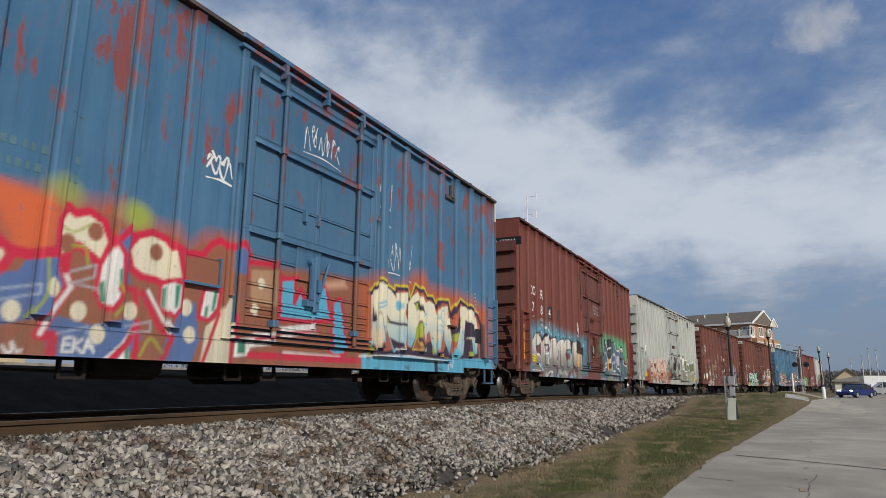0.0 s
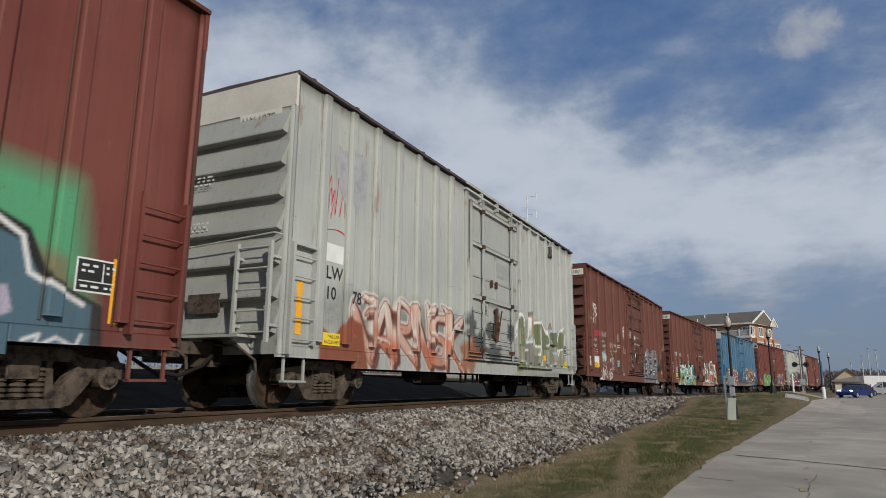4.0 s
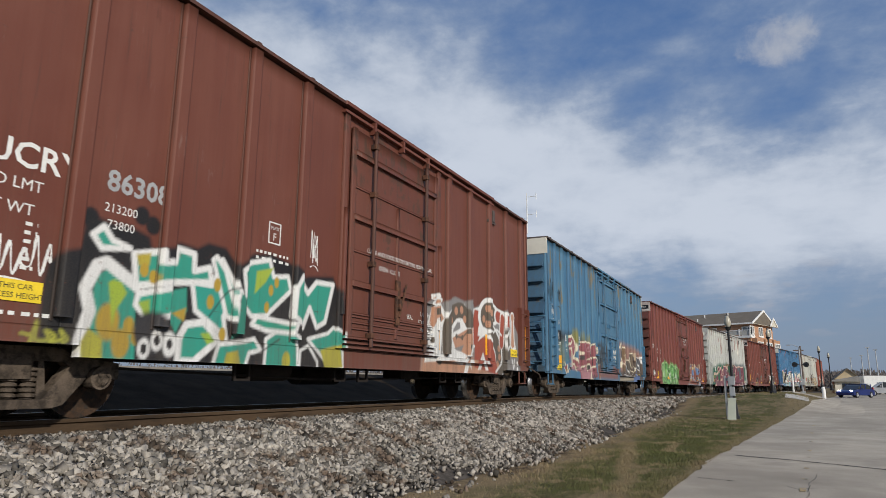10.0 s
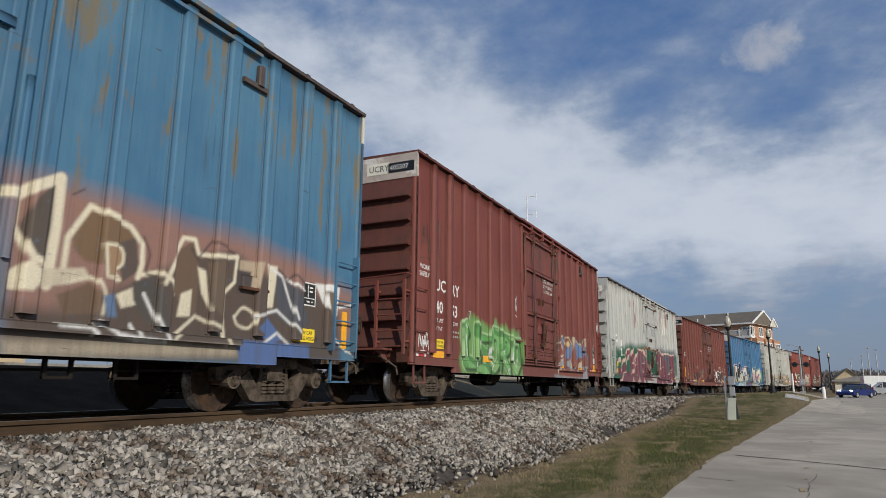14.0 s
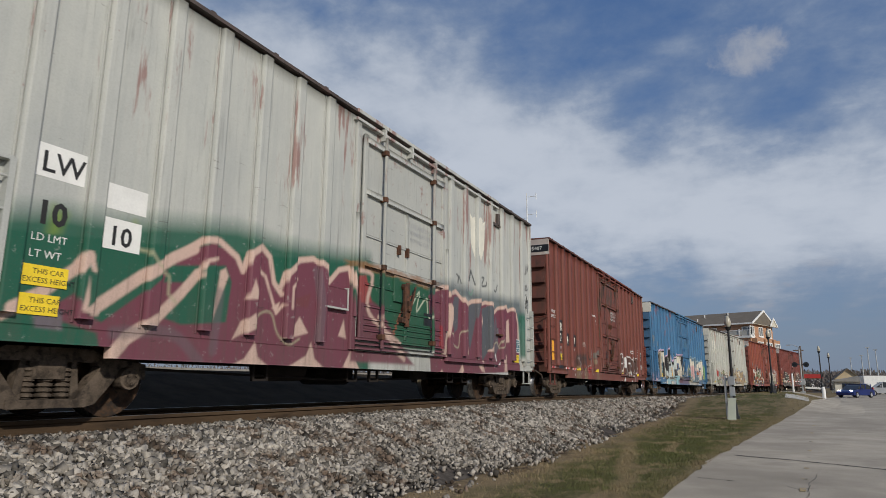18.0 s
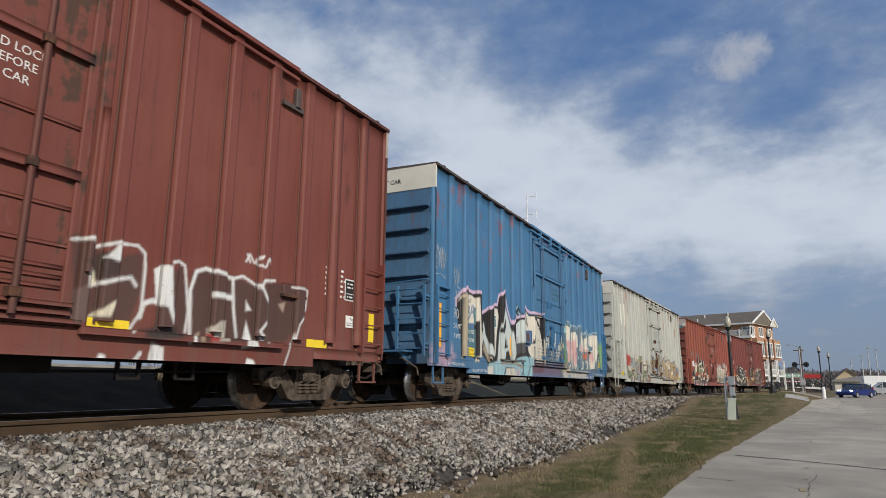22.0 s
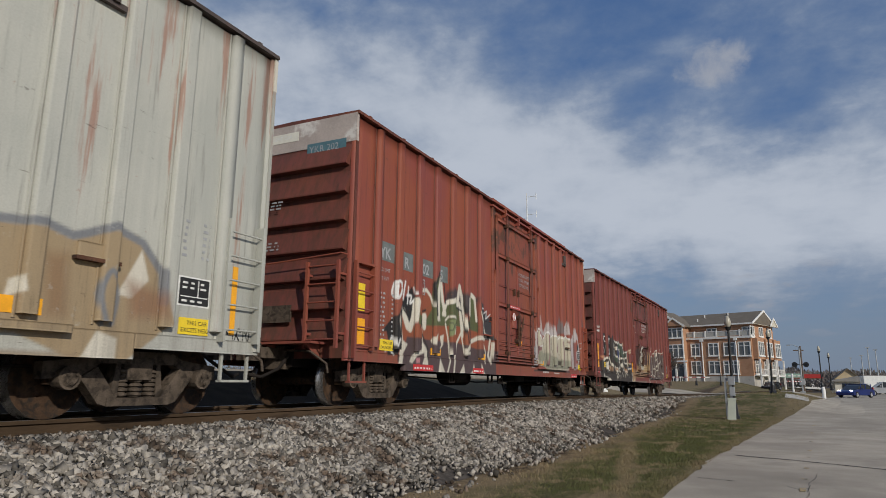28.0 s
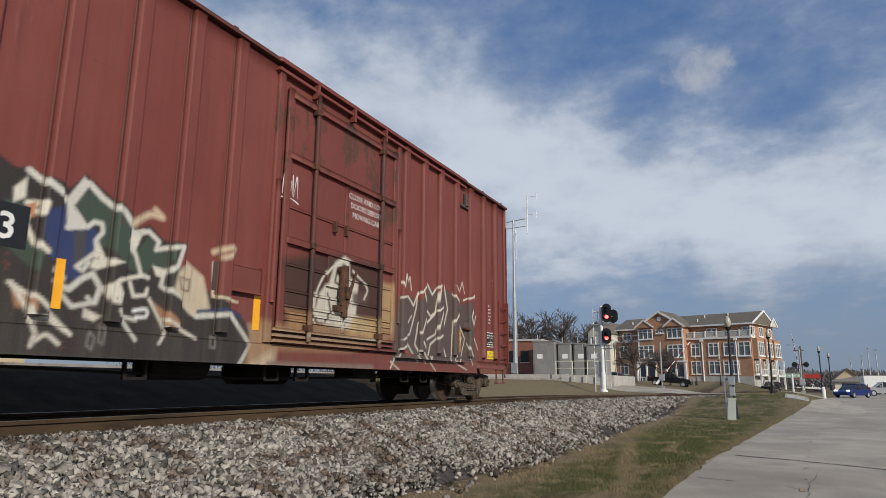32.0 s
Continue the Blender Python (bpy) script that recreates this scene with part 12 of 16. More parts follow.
    s.stroke([(10.44, 1.9), (10.63, 1.8), (10.74, 1.93), (10.89, 2.03), (11.04, 1.94)], 0.04, WHITE)
    s.stroke([(11.13, 1.81), (11.52, 1.97), (11.9, 1.93), (12.04, 1.94)], 0.04, WHITE)
    s.stroke([(12.02, 1.83), (12.36, 1.96), (12.71, 1.88), (13.08, 2.05), (13.34, 1.92)], 0.04, WHITE)
    s.stroke([(10.36, 1.78), (10.46, 1.55)], 0.06, MAUVE_SHADE)
    s.stroke([(10.95, 1.88), (10.96, 1.31), (10.88, 0.96)], 0.08, MAUVE_SHADE)
    s.stroke([(11.15, 1.76), (11.12, 1.32), (11.08, 0.95)], 0.08, MAUVE_SHADE)
    s.stroke([(11.88, 1.81), (11.75, 1.5), (12, 1.3), (11.93, 1)], 0.07, MAUVE_SHADE)
    s.stroke([(12.52, 1.8), (12.58, 1.37), (12.5, 1.04)], 0.07, MAUVE_SHADE)
    s.stroke([(13.28, 1.85), (13.4, 1.51)], 0.06, MAUVE_SHADE)
    s.stroke([(10.59, 1.67), (10.69, 1.28), (10.83, 0.95)], 0.025, (0.06,0.05,0.05))
    s.stroke([(11.46, 1.86), (11.42, 1.52), (11.58, 1.4), (11.49, 0.99)], 0.025, (0.06,0.05,0.05))
    s.stroke([(12.75, 1.75), (12.89, 1.49), (12.79, 1.18)], 0.025, (0.06,0.05,0.05))
    s.stroke([(12.79, 1.61), (13.4, 1.57)], 0.035, (0.06,0.05,0.05))
    s.poly([(12.04, 1.18), (12.45, 1.17), (12.4, 1.03), (12.06, 1.04)], (0.06,0.05,0.04), 0.03)
    s.poly([(12.93, 0.95), (13.13, 0.96), (13.13, 0.85), (12.94, 0.84)], (0.55,0.25,0.25), 0.03)
    s.poly([(14.26, 1.82), (14.76, 1.84), (14.77, 1.6), (14.27, 1.6)], (0.03,0.03,0.035), 0.03)
    s.stroke([(10.33, 1.58), (10.49, 1.57)], 0.03, (0.30,0.15,0.08), 0.03, 0.9)
    s.stroke([(9.61, 0.81), (11.12, 0.83), (13.44, 0.84)], 0.05, (0.06,0.05,0.05), 0.03, 0.9)
    s.stroke([(10.46, 0.78), (11.01, 0.78)], 0.03, WHITE)
    s.stroke([(11.61, 0.77), (12.16, 0.76)], 0.03, WHITE)
    s.poly([(13.65, 2.02), (13.85, 2.02), (13.92, 2.16), (14.01, 2.11), (14.06, 2.39), (14.14, 2.27), (14.22, 2.21), (14.31, 2.25), (14.39, 2.42), (14.47, 2.23), (14.62, 2.21), (14.7, 2.04), (14.65, 1.97), (14.46, 2.01), (14.12, 1.98), (14.03, 1.85), (14.03, 1.46), (14.04, 0.99), (13.8, 0.96)], (0.50,0.48,0.48), 0.05, 0.85)
    s.poly([(14.62, 1.98), (14.68, 2.05), (14.76, 1.77), (14.82, 1.6), (14.79, 1.29), (14.74, 1.14), (14.73, 0.82), (14.63, 1.04), (14.67, 1.39), (14.68, 1.69)], (0.50,0.48,0.48), 0.05, 0.85)
    s.poly([(14.09, 1.57), (14.57, 1.6), (14.59, 1.27), (14.11, 1.26)], (0.50,0.48,0.48), 0.04, 0.85)
    s.poly([(14.07, 1.15), (14.51, 1.17), (14.65, 0.99), (14.05, 0.91)], (0.46,0.43,0.42), 0.05, 0.75)
    s.stroke([(14.18, 1.49), (14.35, 1.49), (14.37, 1.27)], 0.03, (0.20,0.10,0.08), 0.03, 0.8)
    s.stroke([(14.03, 1.85), (14.04, 1.52), (14.06, 1.09)], 0.05, MAUVE_SHADE, 0.03, 0.7)
    s.blob(14.34, 1.13, 0.12, 0.09, (0.20,0.16,0.12), 0.4, 0.8)
    s.poly([(15.29, 2.73), (15.43, 2.82), (15.55, 2.18), (15.45, 1.76), (15.35, 1.88)], (0.12,0.085,0.075), 0.06, 0.8)
    s.stroke([(14.76, 1.86), (14.91, 1.93), (14.91, 1.76), (14.8, 1.68), (14.76, 1.86)], 0.02, (0.50,0.46,0.44), 0.03, 0.8)
    made = boxcar("orange-red boxcar with black and cream graffiti lettering", RED_12, s, POSTS_CLOSE, BAND_PALE)
    car = made[0]
    for words, u, z in (("YK", 0.95, 2.68), ("R", 1.85, 2.62), ("202", 2.44, 2.62), ("35", 3.24, 2.62)):
        plate(car, u - 0.04, z - 0.05, 0.19 * len(words) + 0.2, 0.36, DULL_TEAL, "stencil_ground", SKIN, 0.002)
        lettering(car, words, SIDE(u, z), 0.30, STENCIL_GREY, 0.006)
    plate_f(car, 2.45, 2.18, STENCIL_GREY)
    weights(car, 0.95, 2.42, STENCIL_GREY, 0.11)
    dimensions(car, 0.98, 2.0, STENCIL_GREY)
    dimensions(car, 0.98, 1.5, STENCIL_GREY)
    height_sign(car, 1.0, 0.98, 0.46)
    tape(car, 0.28, 1.62, 0.20, 0.48, SIGN_YELLOW)
    tape(car, 0.28, 1.05, 0.22, 0.44)
    for u in (3.0, 5.45, 10.1):
        tape(car, u, 0.98, 0.45, 0.14)
    plate(car, 7.95, 1.46, 0.50, 0.12, REFLECT_YELLOW, "reflector", SKIN + 0.05, 0.006)
    plate(car, 7.28, 2.42, 0.90, 0.075, REFLECT_RED, "red_label", SKIN + 0.115, 0.004)
    bars(car, 7.31, 2.44, 0.82, 1, 0.06, STENCIL_WHITE, x=SKIN + 0.119)
    round_mark(car, 7.73, 2.20, 0.09, SKIN + 0.096, REFLECT_RED)
    for u, w in ((2.25, 0.85), (5.15, 0.62), (13.6, 0.7)):
        plate(car, u, 0.65, w, 0.12, REFLECT_RED, "red_label", SKIN + 0.012, 0.004)
        bars(car, u + 0.05, 0.68, w - 0.1, 1, 0.09, STENCIL_WHITE, x=SKIN + 0.015)
    plate(car, 6.2, 1.75, 0.45, 0.32, BLACK_PAINT, "placard")
    door_notice(car, 8.15, 3.42, STENCIL_GREY, 0.13)
    plate(car, 8.0, 2.05, 0.13, 0.13, STENCIL_WHITE, "door_label", SKIN + 0.085, 0.004)
    consolidated(car, 14.35, 1.25)
    height_sign(car, 14.6, 0.92, 0.4)
    end_words(car, "EXCESS HEIGHT CAR", -0.9, 4.86, 0.10, STENCIL_WHITE, EMBLEM)
    end_words(car, "YKR 202", 0.45, 4.50, 0.18, STENCIL_GREY, STENCIL_TEAL)
    finish(made, 11)


def thirteenth_car():
    s = Spray()
    # black letters with white edges, blue and green inner fills
    s.poly([(0.56, 1.39), (0.88, 1.5), (1.13, 1.6), (1.42, 1.56), (1.9, 1.71), (2.21, 2.12), (2.12, 2.23), (2.38, 2.59), (2.81, 2.39), (3.08, 2.38), (3.47, 2.32), (3.55, 2.45), (4.11, 2.21), (4.24, 2), (4.84, 2.01), (4.74, 1.75), (5.57, 1.41), (6.2, 0.92), (5.92, 0.6), (0.69, 0.49)], CHARCOAL, 0.03)
    s.poly([(1.34, 2.16), (1.49, 2.14), (1.49, 1.66), (1.37, 1.7)], GREEN_DARK, 0.03)
    s.poly([(0.62, 1.61), (1.04, 1.69), (1.03, 1.53), (0.84, 1.44)], (0.50,0.24,0.12), 0.03)
    s.stroke([(0.84, 1.44), (0.99, 1.46), (1.09, 1.65), (1.2, 1.67), (1.15, 1.44), (1.42, 1.54), (1.53, 1.58)], 0.09, EGG)
    s.poly([(1.13, 1.62), (1.23, 1.67), (1.3, 1.54), (1.2, 1.44)], EGG, 0.03)
    s.poly([(1.4, 2.08), (1.46, 2.07), (1.45, 1.89), (1.39, 1.88)], WHITE, 0.03)
    s.stroke([(1.53, 1.15), (1.43, 1.25), (1.51, 1.35), (1.77, 1.47), (1.86, 1.55)], 0.10, EGG)
    s.stroke([(1.69, 1.37), (1.89, 1.25), (2.17, 1.19)], 0.09, EGG)
    s.stroke(rounded([(1.47, 1.2), (1.6, 1.04), (1.79, 1.06), (1.88, 1.13), (1.81, 1.18)], 4), 0.07, EGG)
    s.poly([(1.48, 1.12), (1.51, 1.32), (1.61, 1.22)], EGG, 0.03)
    s.stroke([(1.94, 1.65), (2.1, 1.52), (2.31, 1.3), (2.55, 1.13), (2.79, 1.15)], 0.09, EGG)
    s.poly([(1.98, 1.63), (2.08, 1.71), (2.03, 1.51)], EGG, 0.03)
    s.poly([(1.35, 0.8), (1.64, 0.79), (2.09, 0.73), (2.39, 0.56), (2.11, 0.61), (1.47, 0.73)], EGG, 0.03)
    s.poly([(1.08, 0.78), (1.1, 0.94), (1.29, 0.77)], EGG, 0.03)
    s.poly([(1.92, 1.28), (2.32, 1.2), (2.34, 1.05), (1.98, 1.08)], (0.40,0.24,0.14), 0.1, 0.85)
    s.poly([(2.58, 2.3), (2.92, 2.43), (3.3, 2.25), (3.51, 2.53), (3.93, 2.31), (4.17, 2.07), (4.35, 2.17), (4.56, 2.03), (4.86, 2.03), (4.73, 1.7), (4.64, 1.53), (5.16, 1.23), (5.66, 1.35), (5.89, 1.28), (6.26, 0.89), (6.01, 0.55), (2.83, 0.49)], CHARCOAL, 0.03)
    s.poly([(2.75, 2.07), (2.94, 2.06), (2.99, 1.75), (3.15, 1.62), (3.12, 1.43), (2.76, 1.67)], GREEN_DARK, 0.03)
    s.poly([(3.11, 2.04), (3.33, 2.14), (3.39, 1.93), (3.66, 1.99), (3.76, 1.9), (3.7, 1.76), (3.61, 1.57), (3.55, 1.41), (3.4, 1.41), (3.29, 1.52), (3.17, 1.61), (3.11, 1.83)], NAVY_PAINT, 0.03)
    s.poly([(3.45, 1.9), (3.6, 1.96), (3.61, 1.63), (3.5, 1.55)], (0.06,0.06,0.07), 0.03)
    s.poly([(3.41, 2.22), (3.58, 2.37), (3.9, 2.26), (4.14, 2.05), (4.05, 1.91), (4.26, 1.68), (4.23, 1.6), (4.01, 1.65), (3.88, 1.8), (3.72, 1.82), (3.77, 2.02), (3.63, 1.99)], GREEN_DARK, 0.03)
    s.poly([(4.2, 1.81), (4.34, 2.02), (4.47, 1.99), (4.47, 1.88), (4.71, 1.92), (4.65, 1.7), (4.44, 1.71), (4.4, 1.63), (4.3, 1.61)], GREEN_DARK, 0.03)
    s.poly([(2.82, 2.2), (2.93, 2.33), (2.94, 2.13), (2.83, 2.05)], EGG, 0.03)
    s.poly([(3.34, 2.22), (3.5, 2.5), (3.58, 2.44), (3.43, 2.17), (3.62, 1.98), (3.38, 1.9)], (0.58,0.56,0.50), 0.03)
    s.stroke([(2.94, 2.4), (3.33, 2.21)], 0.072, (0.60,0.58,0.52))
    s.stroke([(3.57, 2.44), (3.73, 2.33), (3.95, 2.23), (4.15, 2.02)], 0.072, (0.60,0.58,0.52))
    s.stroke([(3.38, 1.93), (3.6, 1.98), (3.67, 2.05), (3.76, 2.05), (3.78, 1.96), (3.71, 1.86), (3.73, 1.74), (3.61, 1.62), (3.53, 1.55), (3.6, 1.52), (3.66, 1.61)], 0.0504, (0.60,0.58,0.52))
    s.stroke([(2.96, 2.08), (3.11, 2.11), (3.09, 2.01), (3, 2.03), (2.96, 1.89), (3.07, 1.71), (3.17, 1.64)], 0.0576, EGG)
    s.poly([(2.96, 2.06), (3.05, 2.12), (3.04, 1.95), (2.98, 1.97)], (0.45,0.20,0.10), 0.03)
    s.poly([(3.68, 1.56), (3.75, 1.84), (3.84, 1.7), (4.02, 1.67), (3.76, 1.55)], EGG, 0.03)
    s.poly([(4.05, 1.91), (4.14, 2.05), (4.29, 2.11), (4.23, 1.92), (4.18, 1.79)], EGG, 0.03)
    s.stroke([(4.08, 1.94), (4.21, 1.79), (4.3, 1.58), (4.4, 1.56)], 0.0504, (0.60,0.58,0.52))
    s.stroke([(4.15, 2.02), (4.35, 2.09), (4.5, 2), (4.47, 1.9), (4.59, 1.94), (4.8, 1.99), (4.73, 1.74), (4.61, 1.64), (4.58, 1.49), (4.82, 1.39), (5.13, 1.19)], 0.0576, (0.60,0.58,0.52))
    s.poly([(4.44, 1.71), (4.62, 1.69), (4.61, 1.58), (4.5, 1.6)], EGG, 0.03)
    s.stroke([(3.27, 1.47), (3.4, 1.41), (3.32, 1.34), (3.48, 1.31), (3.61, 1.44), (3.72, 1.5), (3.82, 1.37), (3.78, 1.21)], 0.0648, (0.60,0.58,0.52))
    s.stroke([(3.27, 1.36), (3.53, 1.14), (3.74, 1.2), (3.69, 1.25)], 0.0504, (0.60,0.58,0.52))
    s.poly([(3.85, 1.34), (3.97, 1.48), (4.05, 1.33), (4.03, 1.21), (3.92, 1.22)], EGG, 0.03)
    s.stroke([(3.87, 1.37), (3.99, 1.47), (4.31, 1.57)], 0.0432, EGG)
    s.stroke([(4.17, 1.47), (4.23, 1.33), (4.39, 1.36), (4.4, 1.43)], 0.0432, EGG)
    s.stroke(rounded([(4.25, 1.17), (4.41, 1.2), (4.42, 1.12), (4.29, 1.1)], 4), 0.04, WHITE)
    s.stroke([(4.03, 1.15), (4.3, 0.85)], 0.0432, (0.60,0.58,0.52))
    s.stroke([(4.06, 1.1), (4.29, 1.07)], 0.04, (0.60,0.58,0.52))
    s.poly([(4.45, 1.32), (4.74, 1.17), (5.03, 0.96), (4.68, 1.04)], (0.38,0.20,0.11), 0.03)
    s.stroke([(4.44, 1.32), (4.64, 1.05), (4.69, 0.95), (4.62, 0.83)], 0.04, EGG)
    s.stroke([(4.65, 1.11), (5.15, 0.92)], 0.04, EGG)
    s.poly([(2.91, 1.27), (3.14, 1.21), (3.15, 1.06), (2.97, 1.08)], (0.36,0.18,0.10), 0.03)
    s.stroke([(2.92, 1.29), (3.08, 1.09), (3.19, 0.84), (3.16, 0.73)], 0.0504, EGG)
    s.stroke([(2.89, 1.3), (3.16, 1.17), (3.54, 0.86)], 0.0432, EGG)
    s.stroke([(3.12, 0.97), (3.28, 1.01), (3.48, 0.89)], 0.04, EGG)
    s.stroke(rounded([(3.2, 0.78), (3.3, 0.84), (3.43, 0.76)], 4), 0.0432, EGG)
    s.poly([(3.66, 1.14), (3.87, 1.07), (3.79, 1.01), (3.66, 1.04)], EGG, 0.03)
    s.stroke([(3.74, 0.89), (3.73, 0.76), (3.79, 0.72), (3.81, 0.84), (3.75, 0.9)], 0.02, (0.24,0.22,0.20))
    s.stroke([(3.86, 0.98), (3.86, 0.81), (3.91, 0.78), (3.93, 0.95), (3.87, 0.99)], 0.02, (0.24,0.22,0.20))
    s.stroke([(5.39, 0.96), (5.39, 0.83), (5.47, 0.82), (5.47, 0.94), (5.39, 0.96)], 0.02, (0.24,0.22,0.20))
    s.poly([(4.75, 1.68), (4.92, 1.84), (5.21, 1.69), (5.39, 1.21), (5.03, 1.21), (4.71, 1.47)], (0.60,0.50,0.36), 0.06, 0.95)
    s.stroke([(4.77, 1.61), (4.99, 1.62), (4.99, 1.48), (4.81, 1.48), (4.77, 1.61)], 0.025, (0.15,0.10,0.08), 0.03, 0.9)
    s.stroke([(4.88, 1.62), (4.89, 1.48)], 0.02, (0.15,0.10,0.08), 0.03, 0.9)
    s.stroke(rounded([(4.12, 2.12), (4.34, 2.29), (4.52, 2.29), (4.41, 2.36)], 4), 0.072, (0.62,0.50,0.34), 0.06, 0.9)
    s.stroke(rounded([(5.34, 2.03), (5.53, 2.11), (5.69, 2.14), (5.61, 2.04), (5.48, 1.98)], 4), 0.072, (0.62,0.50,0.34), 0.06, 0.9)
    s.stroke([(5.35, 1.89), (5.38, 1.47), (5.82, 1.44)], 0.04, (0.62,0.55,0.40))
    s.stroke([(5.16, 1.25), (5.67, 1.33), (5.9, 1.26)], 0.0432, NAVY_PAINT)
    s.stroke([(5.15, 1.19), (5.71, 1.27), (6.1, 0.9), (5.86, 0.55)], 0.0648, (0.60,0.58,0.52))
    s.poly([(6.06, 1.16), (6.66, 1.09), (6.6, 0.63), (6.03, 0.55), (6.17, 0.89)], (0.52,0.42,0.28), 0.12, 0.9)
    # scorched door with a pale rough form
    s.poly([(6.54, 2.14), (7.45, 2.39), (9.19, 2.49), (9.26, 1.17), (6.75, 1.1)], (0.05,0.028,0.022), 0.15, 0.85)
    s.poly([(6.15, 1.29), (6.62, 1.21), (7.53, 1.33), (9.16, 1.37), (9.7, 2.25), (9.75, 1.2), (8.49, 0.89), (6.54, 0.85), (6, 0.6)], (0.34,0.20,0.11), 0.1, 0.9)
    s.poly([(7.83, 2.31), (8.06, 2.45), (8.31, 2.39), (8.32, 2.15), (8.58, 2.05), (8.53, 1.51), (9.16, 1.37), (8.8, 1.24), (7.68, 1.29), (7.39, 1.4), (7.5, 1.76), (7.7, 1.97)], EGG, 0.06, 0.9)
    s.poly([(8.42, 1.88), (8.94, 1.99), (8.87, 1.69), (8.43, 1.69)], (0.10,0.06,0.05), 0.08, 0.9)
    s.stroke([(7.91, 2.23), (7.85, 1.99), (8.09, 1.93), (7.95, 1.73), (8.19, 1.62)], 0.04, (0.06,0.045,0.04))
    s.stroke([(7.72, 1.79), (7.81, 1.53), (7.68, 1.34)], 0.04, (0.06,0.045,0.04))
    s.stroke([(8.24, 2.14), (8.3, 1.67), (8.13, 1.38)], 0.04, (0.06,0.045,0.04))
    s.stroke(rounded([(7.39, 1.31), (7.43, 1.76), (7.69, 2.15), (8.06, 2.4)], 4), 0.04, EGG)
    s.stroke(rounded([(8.4, 2.26), (8.85, 2.03), (8.77, 1.82)], 4), 0.04, EGG)
    s.poly([(6.72, 1.46), (7.25, 1.43), (7.2, 1.13), (6.81, 1.18)], (0.42,0.24,0.11), 0.12, 0.85)
    s.poly([(8.45, 1.5), (9.24, 1.52), (9.26, 1.17), (8.3, 1.19)], (0.50,0.34,0.16), 0.10, 0.85)
    s.poly([(9.31, 2.2), (9.74, 2.2), (9.74, 1.31), (9.31, 1.33)], (0.46,0.30,0.15), 0.10, 0.85)
    s.stroke([(6.51, 1.1), (7.55, 1.08), (9.17, 1.13)], 0.04, (0.62,0.55,0.42), 0.05, 0.8)
    s.stroke([(8.07, 2.31), (8.26, 2.26), (8.08, 2.12), (7.89, 2.14), (8.07, 2.31)], 0.04, (0.05,0.03,0.025), 0.04, 0.9)
    s.stroke([(7.39, 1.75), (7.35, 1.53), (7.53, 1.33)], 0.04, EGG, 0.04, 0.9)
    # behind the door: brown letters with thin cream edges
    s.poly([(9.88, 2.01), (10.4, 2.1), (10.82, 2), (11.2, 2.4), (11.7, 2.29), (12.11, 2.44), (12.85, 2.17), (13.39, 2.29), (13.71, 0.92), (9.77, 0.77)], (0.095,0.07,0.065), 0.05, 0.95)
    s.stroke([(9.92, 1.98), (10.4, 2.08), (10.63, 1.91), (10.81, 2.2), (10.73, 1.85), (10.49, 1.34), (10.12, 1.21)], 0.04, EGG, 0.02, 0.92)
    s.stroke([(9.96, 2.16), (10.03, 2.39), (10.15, 2.23), (10.2, 2.48), (10.32, 2.23), (10.47, 2.47), (10.53, 2.21)], 0.035, EGG, 0.02, 0.92)
    s.stroke([(10.77, 2.12), (11.17, 2.46), (11.43, 2.23), (11.72, 2.47), (11.57, 1.84), (11.07, 1.54)], 0.045, EGG, 0.02, 0.92)
    s.stroke([(10.93, 2.25), (11.11, 1.92), (11.37, 1.77), (11.89, 2.04), (11.58, 1.41), (11.18, 1.27)], 0.04, EGG, 0.02, 0.92)
    s.stroke([(11.96, 2.57), (12.17, 2), (11.85, 1.33), (12.18, 0.84)], 0.045, EGG, 0.02, 0.92)
    s.stroke([(12.4, 2.37), (12.79, 2.1), (12.43, 1.74), (12.35, 0.85)], 0.045, EGG, 0.02, 0.92)
    s.stroke([(12.48, 2.56), (12.72, 2.34), (12.94, 2.71), (13.07, 2.46)], 0.035, EGG, 0.02, 0.92)
    s.stroke([(13, 2.29), (13.66, 2.48), (13.32, 1.93), (13.62, 1.42)], 0.045, EGG, 0.02, 0.92)
    s.stroke([(10.83, 1.59), (10.7, 1.15), (11.14, 0.81)], 0.045, EGG, 0.02, 0.92)
    s.stroke([(10.94, 1.21), (11.24, 0.88), (11.36, 1.19), (11.79, 1.4)], 0.045, EGG, 0.02, 0.92)
    s.stroke([(12.88, 1.42), (12.61, 0.86)], 0.045, EGG, 0.02, 0.92)
    s.stroke([(13.19, 1.31), (13.51, 0.83)], 0.035, EGG, 0.02, 0.92)
    s.stroke([(9.77, 0.67), (10.01, 0.99), (10.39, 1.16), (10.81, 0.82)], 0.04, EGG, 0.02, 0.92)
    s.stroke([(11.07, 1.74), (10.88, 1.39)], 0.035, EGG, 0.02, 0.92)
    s.stroke([(12.76, 1.71), (13.07, 1.41), (12.88, 1.02)], 0.035, EGG, 0.02, 0.92)
    s.stroke([(13.72, 1.99), (13.52, 1.57), (13.85, 1.19)], 0.035, EGG, 0.02, 0.92)
    s.stroke([(10.55, 1.7), (10.37, 1.51)], 0.03, EGG, 0.02, 0.92)
    s.poly([(10.28, 1.11), (10.51, 0.95), (10.22, 0.91)], (0.36,0.07,0.05), 0.03)
    s.poly([(6.43, 0.69), (9.19, 0.72), (9.2, 0.63), (6.45, 0.57)], (0.22,0.16,0.13), 0.05, 0.9)
    s.stroke([(9.77, 0.79), (10.08, 0.65)], 0.03, EGG)
    s.stroke([(11.34, 0.82), (11.6, 0.66)], 0.03, EGG)
    s.stroke([(12.41, 0.88), (13.16, 0.71)], 0.03, EGG)
